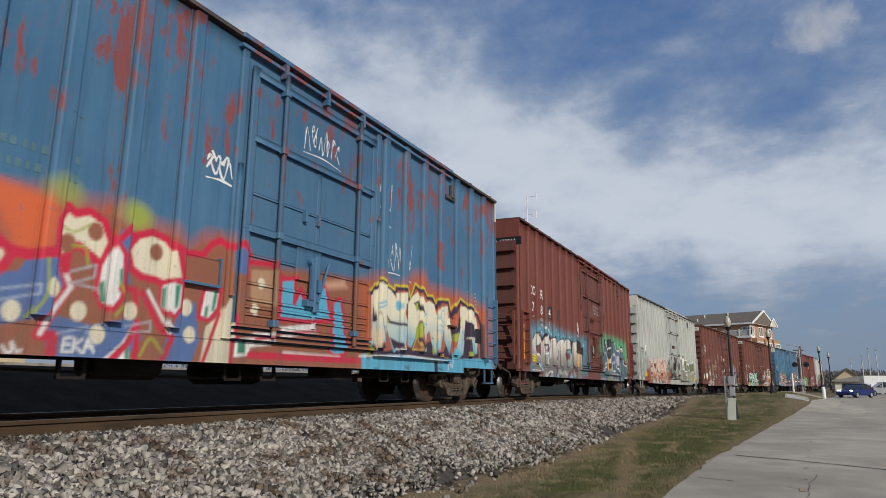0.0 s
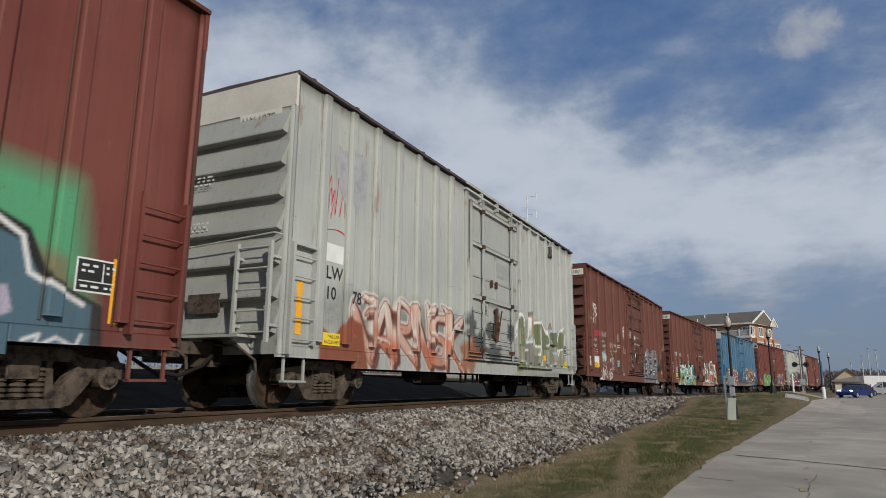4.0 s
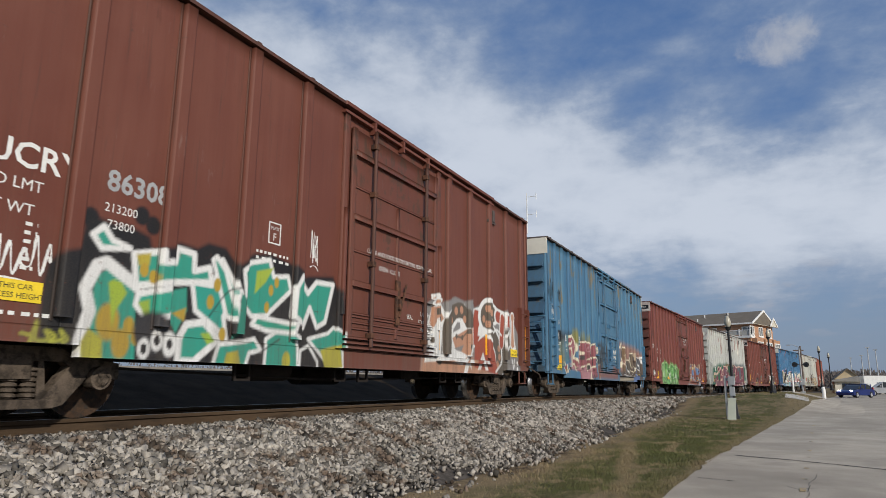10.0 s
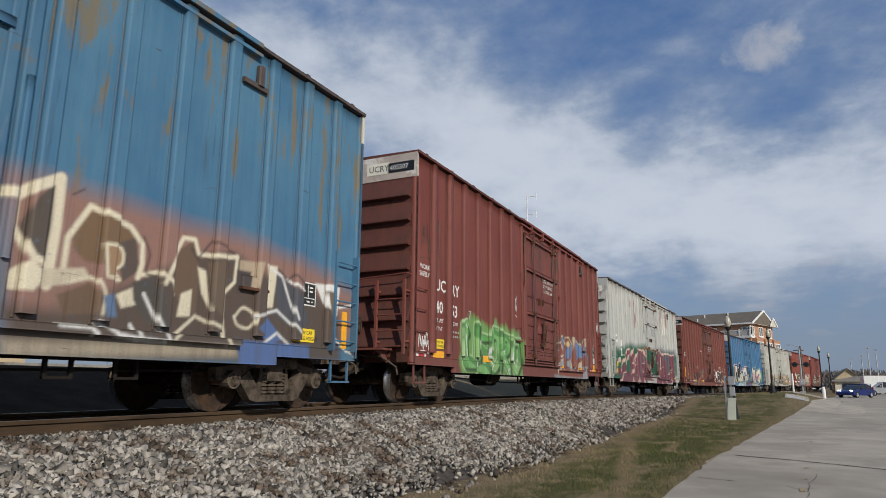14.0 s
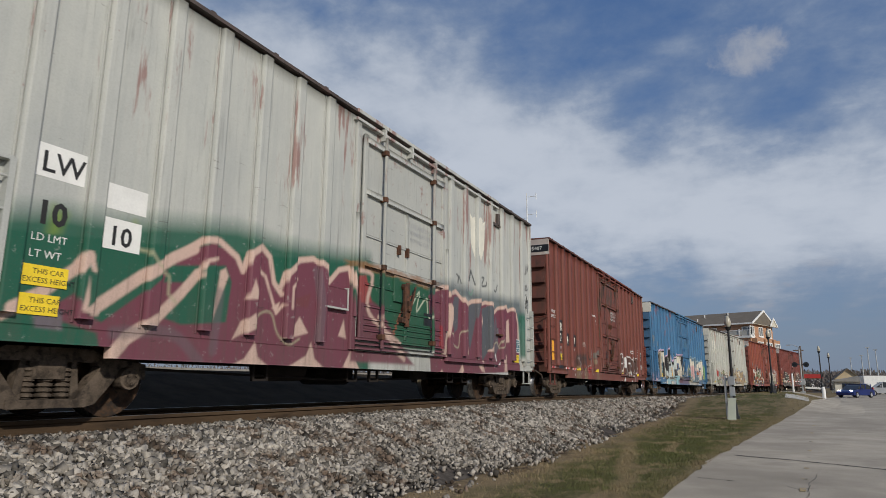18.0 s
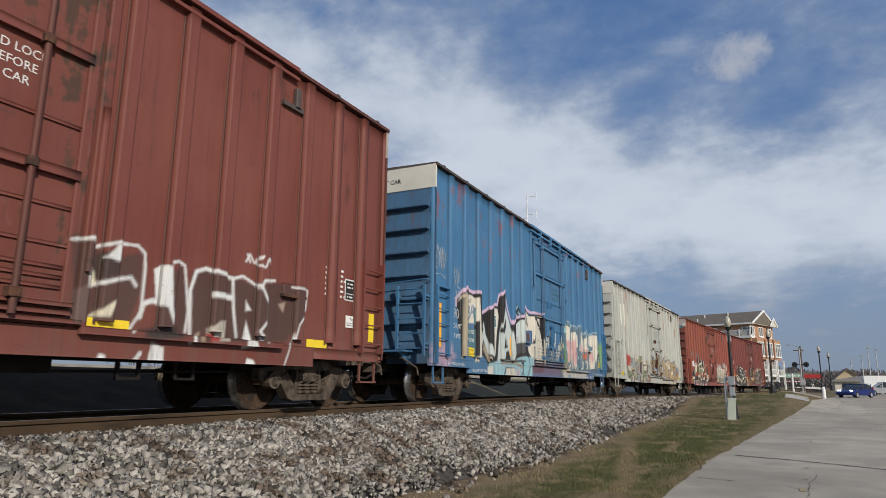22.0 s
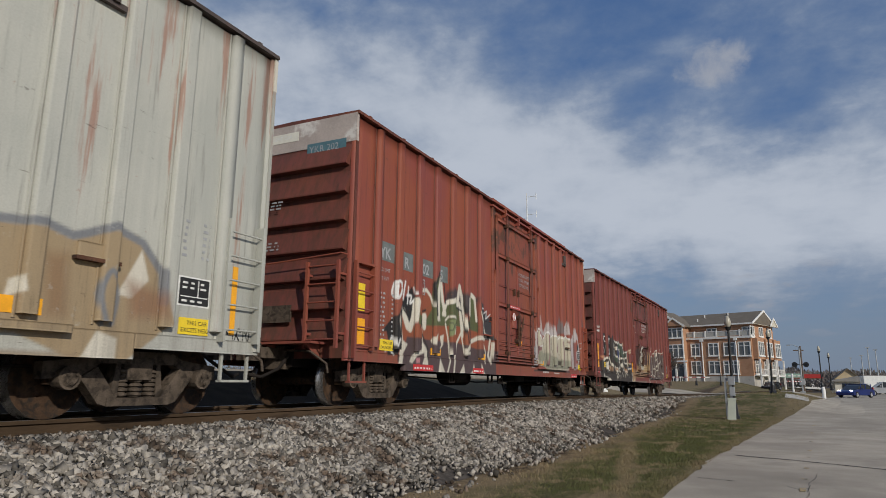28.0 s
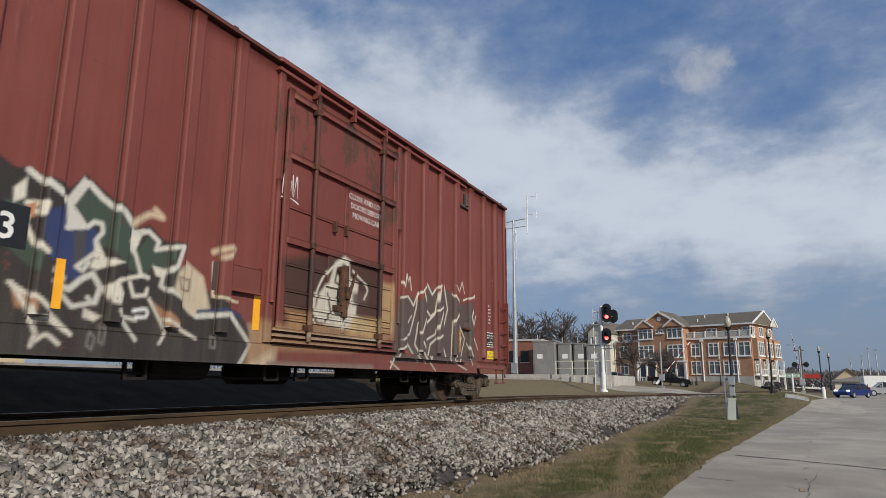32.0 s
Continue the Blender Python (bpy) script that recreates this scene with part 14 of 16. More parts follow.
def scatter_grass():
    """Short winter turf between the stones and the road."""
    rng = np.random.default_rng(9)
    zones = [(6.2, 12.0, 30000, 0.034, 0.006), (12.0, 20.0, 22000, 0.036, 0.009), (20.0, 34.0, 13000, 0.042, 0.016), (34.0, 60.0, 5000, 0.05, 0.03)]
    co, faces, base = [], [], 0
    for y0, y1, n, h, w in zones:
        y = rng.uniform(y0, y1, n)
        left = np.maximum(-4.1 - 0.034 * np.maximum(0, y - 14), -5.6 + np.interp(y, RUN_Y, RUN_X) - TRACK_X) + 0.35 * np.sin(y * 1.3) * np.sin(y * 0.53)
        right = np.array([road_edge(q) for q in y]) + 0.03
        x = left + (right - left) * rng.random(n)
        keep = rng.random(n) < 0.08 + 0.92 * np.clip((x - left - 0.35) / 1.1, 0, 1)
        x, y = x[keep], y[keep]
        m = len(x)
        z = np.array([lift(a, b) + 0.03 * noise.noise((a * 0.9, b * 0.9, 0)) for a, b in zip(x, y)])
        a = rng.uniform(0, 2 * math.pi, m)
        hh = h * rng.uniform(0.4, 1.3, m)
        dx, dy = np.cos(a) * w, np.sin(a) * w
        lx, ly = rng.normal(0, 0.5, m) * hh, rng.normal(0, 0.5, m) * hh
        p0 = np.stack([x - dx, y - dy, z - 0.01], -1)
        p1 = np.stack([x + dx, y + dy, z - 0.01], -1)
        p2 = np.stack([x + lx, y + ly, z + hh], -1)
        co.append(np.stack([p0, p1, p2], 1).reshape(-1, 3))
        faces.append(np.arange(m * 3).reshape(-1, 3) + base)
        base += m * 3
    co, faces = np.concatenate(co), np.concatenate(faces)
    me = bpy.data.meshes.new("turf")
    me.vertices.add(len(co))
    me.vertices.foreach_set("co", co.astype(np.float32).ravel())
    me.loops.add(len(faces) * 3)
    me.loops.foreach_set("vertex_index", faces.astype(np.int32).ravel())
    me.polygons.add(len(faces))
    me.polygons.foreach_set("loop_start", np.arange(0, len(faces) * 3, 3, dtype=np.int32))
    me.polygons.foreach_set("loop_total", np.full(len(faces), 3, dtype=np.int32))
    me.update(calc_edges=True)
    me.materials.append(blade_material())
    tagged(new("grass", me), "short patchy winter grass, half green, half straw-coloured", "grass", "", "stuff")


scatter_grass()

# ------------------------------------------------------------------ road marks
TAR = material("black_crack_sealant", (0.085, 0.075, 0.063), 0.85, 0.0, 0.3, 5.0, 40.0)
FADED_YELLOW = material("worn_yellow_road_paint", (0.40, 0.30, 0.14), 0.9, 0.0, 0.2, 6.0, 50.0, 0.0, (0.24, 0.22, 0.19), (0.45, 0.6))
road = bpy.data.objects["road"]


def on_road(x, y):
    k = x - road_edge(y)
    return lift(x, y) + 0.018 + 0.012 * min(1.0, max(0.0, (k - 0.5) / 0.7)) + 0.004


def crack(pts, width, seed):
    rnd = random.Random(seed)
    s = Shape()
    for (ax, ay), (bx, by) in zip(pts, pts[1:]):
        steps = max(2, int(math.hypot(bx - ax, by - ay) / 0.25))
        line = [(ax + (bx - ax) * i / steps + rnd.uniform(-0.02, 0.02), ay + (by - ay) * i / steps + rnd.uniform(-0.03, 0.03)) for i in range(steps + 1)]
        for p, q in zip(line, line[1:]):
            d = Vector((q[0] - p[0], q[1] - p[1])).normalized()
            w = width * rnd.uniform(0.4, 1.2)
            s.add([(c[0] + e * d.y * w, c[1] - e * d.x * w, on_road(c[0], c[1])) for c, e in ((p, 1), (q, 1), (q, -1), (p, -1))], [(3, 2, 1, 0)])
    part("road_crack", s, TAR, road)


crack([(-0.74, 14.43), (-0.3, 14.2), (0.18, 13.95), (0.9, 13.55), (1.54, 13.18), (3.2, 12.3), (6.5, 10.8)], 0.055, 1)
crack([(0.22, 9.0), (0.30, 9.9), (0.33, 10.6), (0.50, 11.9)], 0.004, 2)
crack([(-1.1, 10.75), (-0.9, 10.7), (-0.55, 10.6)], 0.012, 4)
crack([(-0.85, 12.9), (-0.55, 12.6)], 0.006, 3)
crack([(0.05, 10.3), (0.22, 10.1), (0.4, 10.35)], 0.006, 6)
for y, long in ((9.9, 0.35), (11.2, 0.12), (12.6, 0.2), (14.6, 0.10), (16.0, 0.25), (18.5, 0.3), (21.8, 0.5), (26.0, 0.5)):
    x = 0.24 + 0.055 * (y - 10)
    s = Shape().add([(x + a, y + b * long, on_road(x + a, y + b * long) + 0.002) for a, b in ((-0.04, 0), (0.03, 0.1), (0.045, 0.9), (-0.03, 1.0))], [(0, 1, 2, 3)])
    part("yellow_dash", s, FADED_YELLOW, road)
s = Shape()
for j in range(5):
    for i in range(5):
        x, y = 0.55 + 0.05 * j + i * 0.30, 42.5 + j * 1.6
        s.v.append((x, y, lift(x, y) + 0.02))
s.f = [(j * 5 + i, j * 5 + i + 1, (j + 1) * 5 + i + 1, (j + 1) * 5 + i) for j in range(4) for i in range(4)]
structure("path_patch", s, CONCRETE, "bare pale concrete patch in the grass", False, "pavement")
s = Shape()
for i in range(24):
    for j in range(7):
        x, y = -13.0 + i, 57.5 + 1.6 * j + 0.1 * i
        s.v.append((x, y, lift(x, y) + 0.03))
s.f = [(i * 7 + j, (i + 1) * 7 + j, (i + 1) * 7 + j + 1, i * 7 + j + 1) for i in range(23) for j in range(6)]
structure("crossing_street", s, ASPHALT, "street that climbs to the level crossing", False, "road")
# dark sheet over the bank; the train's shadow is put into its colour
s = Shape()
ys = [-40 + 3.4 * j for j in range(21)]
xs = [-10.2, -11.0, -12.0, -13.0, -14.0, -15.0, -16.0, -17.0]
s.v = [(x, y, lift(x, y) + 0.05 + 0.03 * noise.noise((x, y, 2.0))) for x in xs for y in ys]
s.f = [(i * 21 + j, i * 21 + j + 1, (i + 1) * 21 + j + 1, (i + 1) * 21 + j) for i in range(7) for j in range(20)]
structure("shaded_bank", s, SHADE_GROUND, "dark bare bank beyond the track, train shade painted in", False, "soil")


# ------------------------------------------------------------------ street lamps
GLOBE = material("frosted_lamp_globe", (0.42, 0.39, 0.31), 0.35, 0.0, 0.1, 3.0, 30.0)


def street_lamp(x, y, z, height):
    lamp = thing("street_lamp", "black cast-iron street lamp with a frosted acorn globe", "street lamp", "street lamps", Matrix.Translation((x, y, z)))
    h = height
    part("base", shared("lamp_base", lambda: Shape().lathe([(0.0, 0.0), (0.20, 0.0), (0.20, 0.12), (0.15, 0.18), (0.13, 0.55), (0.09, 0.68), (0.07, 0.8)], "z", 14), BLACK_PAINT), None, lamp)
    part("post", Shape().tube((0, 0, 0.75), (0, 0, h - 0.62), 0.062, 12, 0.048), BLACK_PAINT, lamp)
    part("collar", Shape().lathe([(0.048, h - 0.66), (0.09, h - 0.62), (0.10, h - 0.57), (0.13, h - 0.54), (0.14, h - 0.50), (0.0, h - 0.50)], "z", 14), BLACK_PAINT, lamp)
    part("globe", Shape().lathe([(0.08, h - 0.50), (0.125, h - 0.40), (0.135, h - 0.30), (0.115, h - 0.18), (0.075, h - 0.10), (0.05, h - 0.03), (0.0, h - 0.03)], "z", 16), GLOBE, lamp, "frosted cream acorn globe", True)
    part("finial", Shape().lathe([(0.05, h - 0.035), (0.03, h), (0.0, h + 0.06)], "z", 10), BLACK_PAINT, lamp)


street_lamp(-1.50, 30.0, lift(-1.5, 30.0) - 0.01, 4.27)
street_lamp(-0.03, 47.0, lift(-0.03, 47.0) - 0.01, 4.05)
street_lamp(4.05, 70.0, -0.06, 4.10)
street_lamp(5.80, 85.0, -0.06, 4.10)
street_lamp(-9.45, 98.0, 0.35, 4.1)
street_lamp(-6.4, 99.0, 0.35, 4.0)

# pedestal and meter post beside the first lamp
PALE_GREEN = material("pale_green_fibreglass", (0.50, 0.54, 0.46), 0.55, 0.0, 0.08, 3.0, 40.0)
zz = lift(-1.3, 29.6) - 0.01
ped = thing("utility_pedestal", "pale green fibreglass utility pedestal in the grass", "utility box", "", Matrix.Translation((-1.56, 29.3, zz)))
part("housing", Shape().prism([(-0.16, 0.0), (-0.10, 0.80), (0.16, 0.80), (0.13, 0.0)], -0.14, 0.14, "y"), PALE_GREEN, ped)
part("cap", Shape().prism([(-0.12, 0.80), (-0.12, 0.86), (0.19, 0.86), (0.19, 0.78)], -0.16, 0.16, "y"), PALE_GREEN, ped)
meter = thing("meter_post", "grey galvanised meter post beside a street lamp", "meter post", "", Matrix.Translation((-1.62, 29.72, zz)))
part("post", Shape().box(-0.18, -0.10, -0.04, 0.04, 0, 1.75).box(0.02, 0.10, -0.04, 0.04, 0, 1.72).box(-0.18, 0.10, -0.03, 0.03, 1.55, 1.66), GREY_METAL, meter)
part("meter_box", Shape().box(0.0, 0.22, -0.14, -0.04, 0.95, 1.30, 0.02), GREY_METAL, meter)
part("upper_box", Shape().box(-0.02, 0.24, -0.12, -0.04, 1.38, 1.72, 0.02), GREY_METAL, meter)

# ------------------------------------------------------------------ signal mast
SIGNAL_RED = material("red_signal_lens", (1.0, 0.06, 0.05), 0.3, 0.0, 0.0, 3.0, 30.0, emit=9.0)
DARK_LENS = material("unlit_signal_lens", (0.01, 0.012, 0.014), 0.15, 0.0, 0.1, 3.0, 30.0)


def signal_head(mast, x, y, z, h, away=False):
    q = 1 if away else -1
    head = part("signal_head", Shape().prism([(x + 0.34 * math.sin(a), z + (h / 2 - 0.34) * (1 if math.cos(a) > 0 else -1) + 0.34 * math.cos(a)) for a in (2 * math.pi * (i + 0.5) / 24 for i in range(24))], y - 0.02, y + 0.02, "y"), BLACK_PAINT, mast, "black oval signal backboard")
    part("lamp_housing", Shape().box(x - 0.2, x + 0.2, y + 0.02, y + 0.3, z - h / 2 + 0.15, z + h / 2 - 0.15, 0.05), BLACK_PAINT, head)
    if away:
        return
    for k in range(3):
        c = z + h / 2 - 0.42 - k * (h - 0.84) / 2
        part("lens", Shape().tube((x, y - 0.03, c), (x, y - 0.04, c), 0.135, 16), SIGNAL_RED if k == 2 else DARK_LENS, head, "lit red lens" if k == 2 else "")
        hood = Shape()
        pts = [(0.16 * math.cos(a), 0.16 * math.sin(a)) for a in (math.pi * i / 8 for i in range(9))]
        v = [(x + a, y - 0.02, c + b) for a, b in pts] + [(x + a, y - 0.26, c + b) for a, b in pts]
        hood.add(v, [(i, i + 1, 10 + i, 9 + i) for i in range(8)])
        part("hood", hood, BLACK_PAINT, head)


mz = -0.15
mast = thing("railway_signal", "silver railway signal mast with black heads showing red", "railway signal", "", Matrix.Translation((-11.13, 49.0, mz)))
part("base", Shape().lathe([(0.0, 0.0), (0.28, 0.0), (0.28, 0.12), (0.17, 0.2), (0.17, 1.35), (0.11, 1.5)], "z", 16), WHITE_PAINT, mast)
part("mast_pipe", Shape().tube((0, 0, 1.4), (0, 0, 6.3), 0.12, 12), WHITE_PAINT, mast)
signal_head(mast, 0.50, -0.30, 5.75, 1.40)
signal_head(mast, 0.43, -0.30, 4.05, 1.15)
signal_head(mast, 0.86, 0.25, 5.55, 1.0, True)
s = Shape()
for x in (-0.62, -0.26):
    s.tube((x, 0.1, 0.0), (x, 0.1, 6.1), 0.028)
for k in range(19):
    s.tube((-0.62, 0.1, 0.35 + k * 0.31), (-0.26, 0.1, 0.35 + k * 0.31), 0.016)
part("ladder", s, WHITE_PAINT, mast)
for z in (3.15, 4.9):
    part("platform", Shape().box(-0.65, 0.65, -0.12, 0.55, z, z + 0.05), GREY_METAL, mast)
    part("guard_rail", Shape().path([(-0.65, 0.5, z), (-0.65, 0.5, z + 1.0), (0.6, 0.5, z + 1.0), (0.6, 0.5, z)], 0.022), GREY_METAL, mast)
    part("bracket", Shape().tube((0, 0, z + 0.6), (0.86, 0.0, z + 0.6), 0.03).tube((0.48, 0, z + 0.6), (0.48, -0.3, z + 0.6), 0.03), GREY_METAL, mast)
part("conduit", Shape().tube((0.22, 0.05, 0.2), (0.22, 0.05, 4.2), 0.05), GREY_METAL, mast)
part("control_box", Shape().box(-0.42, -0.02, 0.05, 0.4, 1.05, 2.2, 0.03), GREY_METAL, mast)

# ------------------------------------------------------------------ platform, cabinets and aerial beyond the track
wall = structure("wall_west", Shape().box(-40, -17.4, 61.0, 61.35, -0.3, 1.30).box(-17.4, -12.9, 59.6, 59.95, -0.5, 1.22).box(-17.4, -17.05, 59.95, 61.0, -0.5, 1.3), CONCRETE, "pale concrete retaining wall", False, "retaining wall")
for x in (-16.3, -15.2, -14.1, -13.3):
    part("buttress", Shape().box(x - 0.14, x + 0.14, 59.45, 59.6, -0.5, 1.12), CONCRETE, wall)
structure("platform", Shape().box(-40, -13.0, 61.35, 72, -0.3, 1.22), CONCRETE, "raised concrete yard", False, "pavement")
HANDRAIL = material("cream_pipe_rail", (0.70, 0.66, 0.52), 0.5, 0.0, 0.08, 4.0, 40.0)
rail = thing("guard_railing", "cream pipe railing along a concrete wall", "railing")
for x in (-18.2, -16.6, -15.2, -13.9):
    part("post", Shape().tube((x, 60.6, 1.2), (x, 60.6, 2.55), 0.045), HANDRAIL, rail)
for z in (1.85, 2.5):
    part("rail", Shape().tube((-18.2, 60.6, z), (-13.0, 60.6, z), 0.035), HANDRAIL, rail)
CABINET_GREY = material("grey_steel_cabinet", (0.27, 0.26, 0.24), 0.55, 0.2, 0.12, 1.0, 30.0, 0.0, (0.17, 0.16, 0.15), (0.6, 0.75))
for k, (x0, x1, top, dark) in enumerate(((-21.4, -19.1, 4.55, 0), (-18.9, -17.6, 4.3, 1), (-17.4, -16.5, 4.3, 0), (-16.2, -14.2, 4.15, 1))):
    cab = thing("equipment_cabinet", "tall grey steel equipment cabinet on a concrete yard", "cabinet", "equipment cabinets", Matrix.Translation((0, 63.5 + 0.3 * k, 1.22)))
    part("housing", Shape().box(x0, x1, 0, 1.6, 0, top - 1.22, 0.04), CABINET_GREY, cab)
    part("roof", Shape().box(x0 - 0.08, x1 + 0.08, -0.08, 1.68, top - 1.22, top - 1.12), CABINET_GREY, cab)
    part("door", Shape().box(x0 + 0.15, (x0 + x1) / 2 + 0.5, -0.03, 0.0, 0.15, top - 1.6), CABINET_GREY, cab)
    part("notice", Shape().box(x0 + 0.45, x0 + 1.0, -0.045, -0.03, 1.65, 2.1), WHITE_PAINT, cab)
    part("vent_pipe", Shape().tube((x0 + 0.3, 0.6, top - 1.12), (x0 + 0.3, 0.6, top - 0.5), 0.05), GREY_METAL, cab)
BRICK_BROWN = material("brown_brick", (0.25, 0.10, 0.065), 0.85, 0.0, 0.2, 1.5, 25.0, 0.004, (0.18, 0.075, 0.05), (0.5, 0.7))
shed = thing("brick_shed", "low brown brick utility building with a flat roof", "building", "", Matrix.Translation((-30.5, 66, 1.22)))
part("wall", Shape().box(0, 9.0, 0, 8, 0, 3.6), BRICK_BROWN, shed)
part("roof", Shape().box(-0.15, 9.15, -0.15, 8.15, 3.6, 3.8), CONCRETE, shed)
for x in (5.2, 6.9):
    w = part("window", Shape().box(x, x + 0.9, -0.03, 0.0, 1.4, 2.6), BLACK_PAINT, shed)
    part("sill", Shape().box(x - 0.08, x + 0.98, -0.1, 0.0, 1.3, 1.4), CONCRETE, w)
part("roof_vent", Shape().box(3.4, 4.0, 1, 1.6, 3.8, 4.3), GREY_METAL, shed)
pole = thing("aerial_pole", "tall galvanised steel pole with a dipole aerial", "antenna", "", Matrix.Translation((-22.8, 62.2, 1.21)))
part("pole_shaft", Shape().tube((0, 0, 0), (0, 0, 8.2), 0.26, 12, 0.20).tube((0, 0, 8.2), (0, 0, 15.9), 0.17, 12, 0.10), GREY_METAL, pole)
part("crossbar", Shape().tube((-0.9, 0, 15.7), (1.3, 0, 15.9), 0.05).tube((-0.9, 0, 15.0), (1.3, 0, 15.1), 0.04), GREY_METAL, pole)
part("dipole", Shape().tube((-0.85, 0, 14.3), (-0.85, 0, 16.3), 0.035), GREY_METAL, pole)
part("aerial_mast", Shape().tube((1.5, 0, 14.3), (1.5, 0, 18.6), 0.055), WHITE_PAINT, pole)
for z in (16.3, 18.2):
    part("aerial_arm", Shape().tube((1.5, 0, z), (2.5, 0, z), 0.03).tube((2.5, 0, z - 0.35), (2.5, 0, z + 0.35), 0.035), WHITE_PAINT, pole)
part("feed_line", Shape().path([(0.2, 0, 14.8), (0.3, 0, 13.5), (0.25, 0, 11.5)], 0.04), GREY_METAL, pole)
part("junction_box", Shape().box(-0.3, 0.35, -0.5, -0.2, 0.2, 1.2, 0.03), GREY_METAL, pole)

# ------------------------------------------------------------------ kerb and tan building west of the track
OLD_CONCRETE = material("stained_old_concrete", (0.30, 0.28, 0.25), 0.9, 0.0, 0.25, 1.0, 30.0, 0.004, (0.14, 0.125, 0.11), (0.5, 0.7), spec=0.15)
structure("kerb_west", Shape().box(-17.4, -17.0, -40, 58, 0.3, 0.84), OLD_CONCRETE, "pale concrete kerb above the shaded bank", False, "kerb")
TAN = material("tan_stucco", (0.52, 0.42, 0.27), 0.85, 0.0, 0.08, 0.8, 30.0, 0.003)
hall = thing("tan_building", "long tan stucco building with a parapet", "building", "", Matrix.Translation((-46, -34, 0.6)))
part("wall", Shape().box(0, 16, 0, 52.2, 0, 6.6), TAN, hall)
part("parapet", Shape().box(-0.15, 16.15, -0.15, 52.35, 6.6, 6.9), CONCRETE, hall)
part("string_course", Shape().box(15.99, 16.08, 0, 52.2, 3.9, 4.1), CONCRETE, hall)
for k in range(9):
    y = 4 + k * 5.4
    w = part("window", Shape().box(15.98, 16.04, y, y + 1.8, 1.4, 3.2), BLACK_PAINT, hall)
    part("sill", Shape().box(16.0, 16.14, y - 0.1, y + 1.9, 1.28, 1.4), CONCRETE, w)

# ------------------------------------------------------------------ apartment house
BRICK_RED = material("orange_brick_facade", (0.42, 0.235, 0.14), 0.85, 0.0, 0.12, 0.7, 18.0, 0.004, (0.35, 0.185, 0.105), (0.5, 0.7))
TRIM = material("white_trim", (0.80, 0.79, 0.75), 0.5, 0.0, 0.05, 2.0, 30.0)
SHINGLE = material("brown_grey_shingle", (0.15, 0.128, 0.10), 0.9, 0.0, 0.15, 1.0, 25.0, 0.01)
CREAM_SIDING = material("cream_siding", (0.60, 0.57, 0.48), 0.7, 0.0, 0.06, 1.0, 30.0)


def glass_material(name, behind):
    m = bpy.data.materials.new(name)
    m.use_nodes = True
    n = Nodes(m.node_tree)
    s = n.add("ShaderNodeBsdfPrincipled", Base_Color=behind, Roughness=0.08)
    n.put(s, "Specular IOR Level", 0.8)
    n.put(n.add("ShaderNodeOutputMaterial"), "Surface", s.outputs[0])
    return m


GLASS = glass_material("window_glass", (0.03, 0.035, 0.04, 1))
# pane colour holds pale curtains and a painted-in reflection of the sky
HOUSE_GLASS = glass_material("curtain_reflection_glass", (0.13, 0.135, 0.13, 1))
CURTAIN = material("pale_curtain", (0.45, 0.44, 0.40), 0.9, 0.0, 0.1, 3.0, 30.0)


def facade_window(house, x, z, w, h, panes, y=0.0, side=False):
    """Framed window on the front (side=False) or on the east end."""
    def box(a0, a1, d0, d1, b0, b1, s):
        return s.box(a0, a1, y - d1, y - d0, b0, b1) if not side else s.box(y + d0, y + d1, a0, a1, b0, b1)
    t = 0.13
    at = lambda a, d, c: (y + d, a, c) if side else (a, y - d, c)
    v = []
    for d in (0.0, 0.10):
        for q in (0.0, t):
            v += [at(x + q, d, z + q), at(x + w - q, d, z + q), at(x + w - q, d, z + h - q), at(x + q, d, z + h - q)]
    ring = lambda i, j: [(i + k, i + (k + 1) % 4, j + (k + 1) % 4, j + k) for k in range(4)]
    win = part("window", Shape().add(v, ring(8, 12) + ring(0, 8) + ring(12, 4) + ring(4, 0)), TRIM, house, "white-framed window")
    for k in range(1, panes):
        c = x + (w - t) * k / panes
        part("mullion", box(c, c + t, 0.0, 0.09, z + t, z + h - t, Shape()), TRIM, win)
    if h > 1.5:
        part("transom", box(x + t, x + w - t, 0.0, 0.07, z + h * 0.68, z + h * 0.68 + 0.08, Shape()), TRIM, win)
    for k in range(panes):
        c0, c1 = x + (w - t) * k / panes + t, x + (w - t) * (k + 1) / panes
        part("pane", box(c0, c1, 0.005, 0.03, z + t, z + h - t, Shape()), HOUSE_GLASS, win)
    part("sill", box(x - 0.08, x + w + 0.08, 0.0, 0.16, z - 0.1, z, Shape()), TRIM, win)


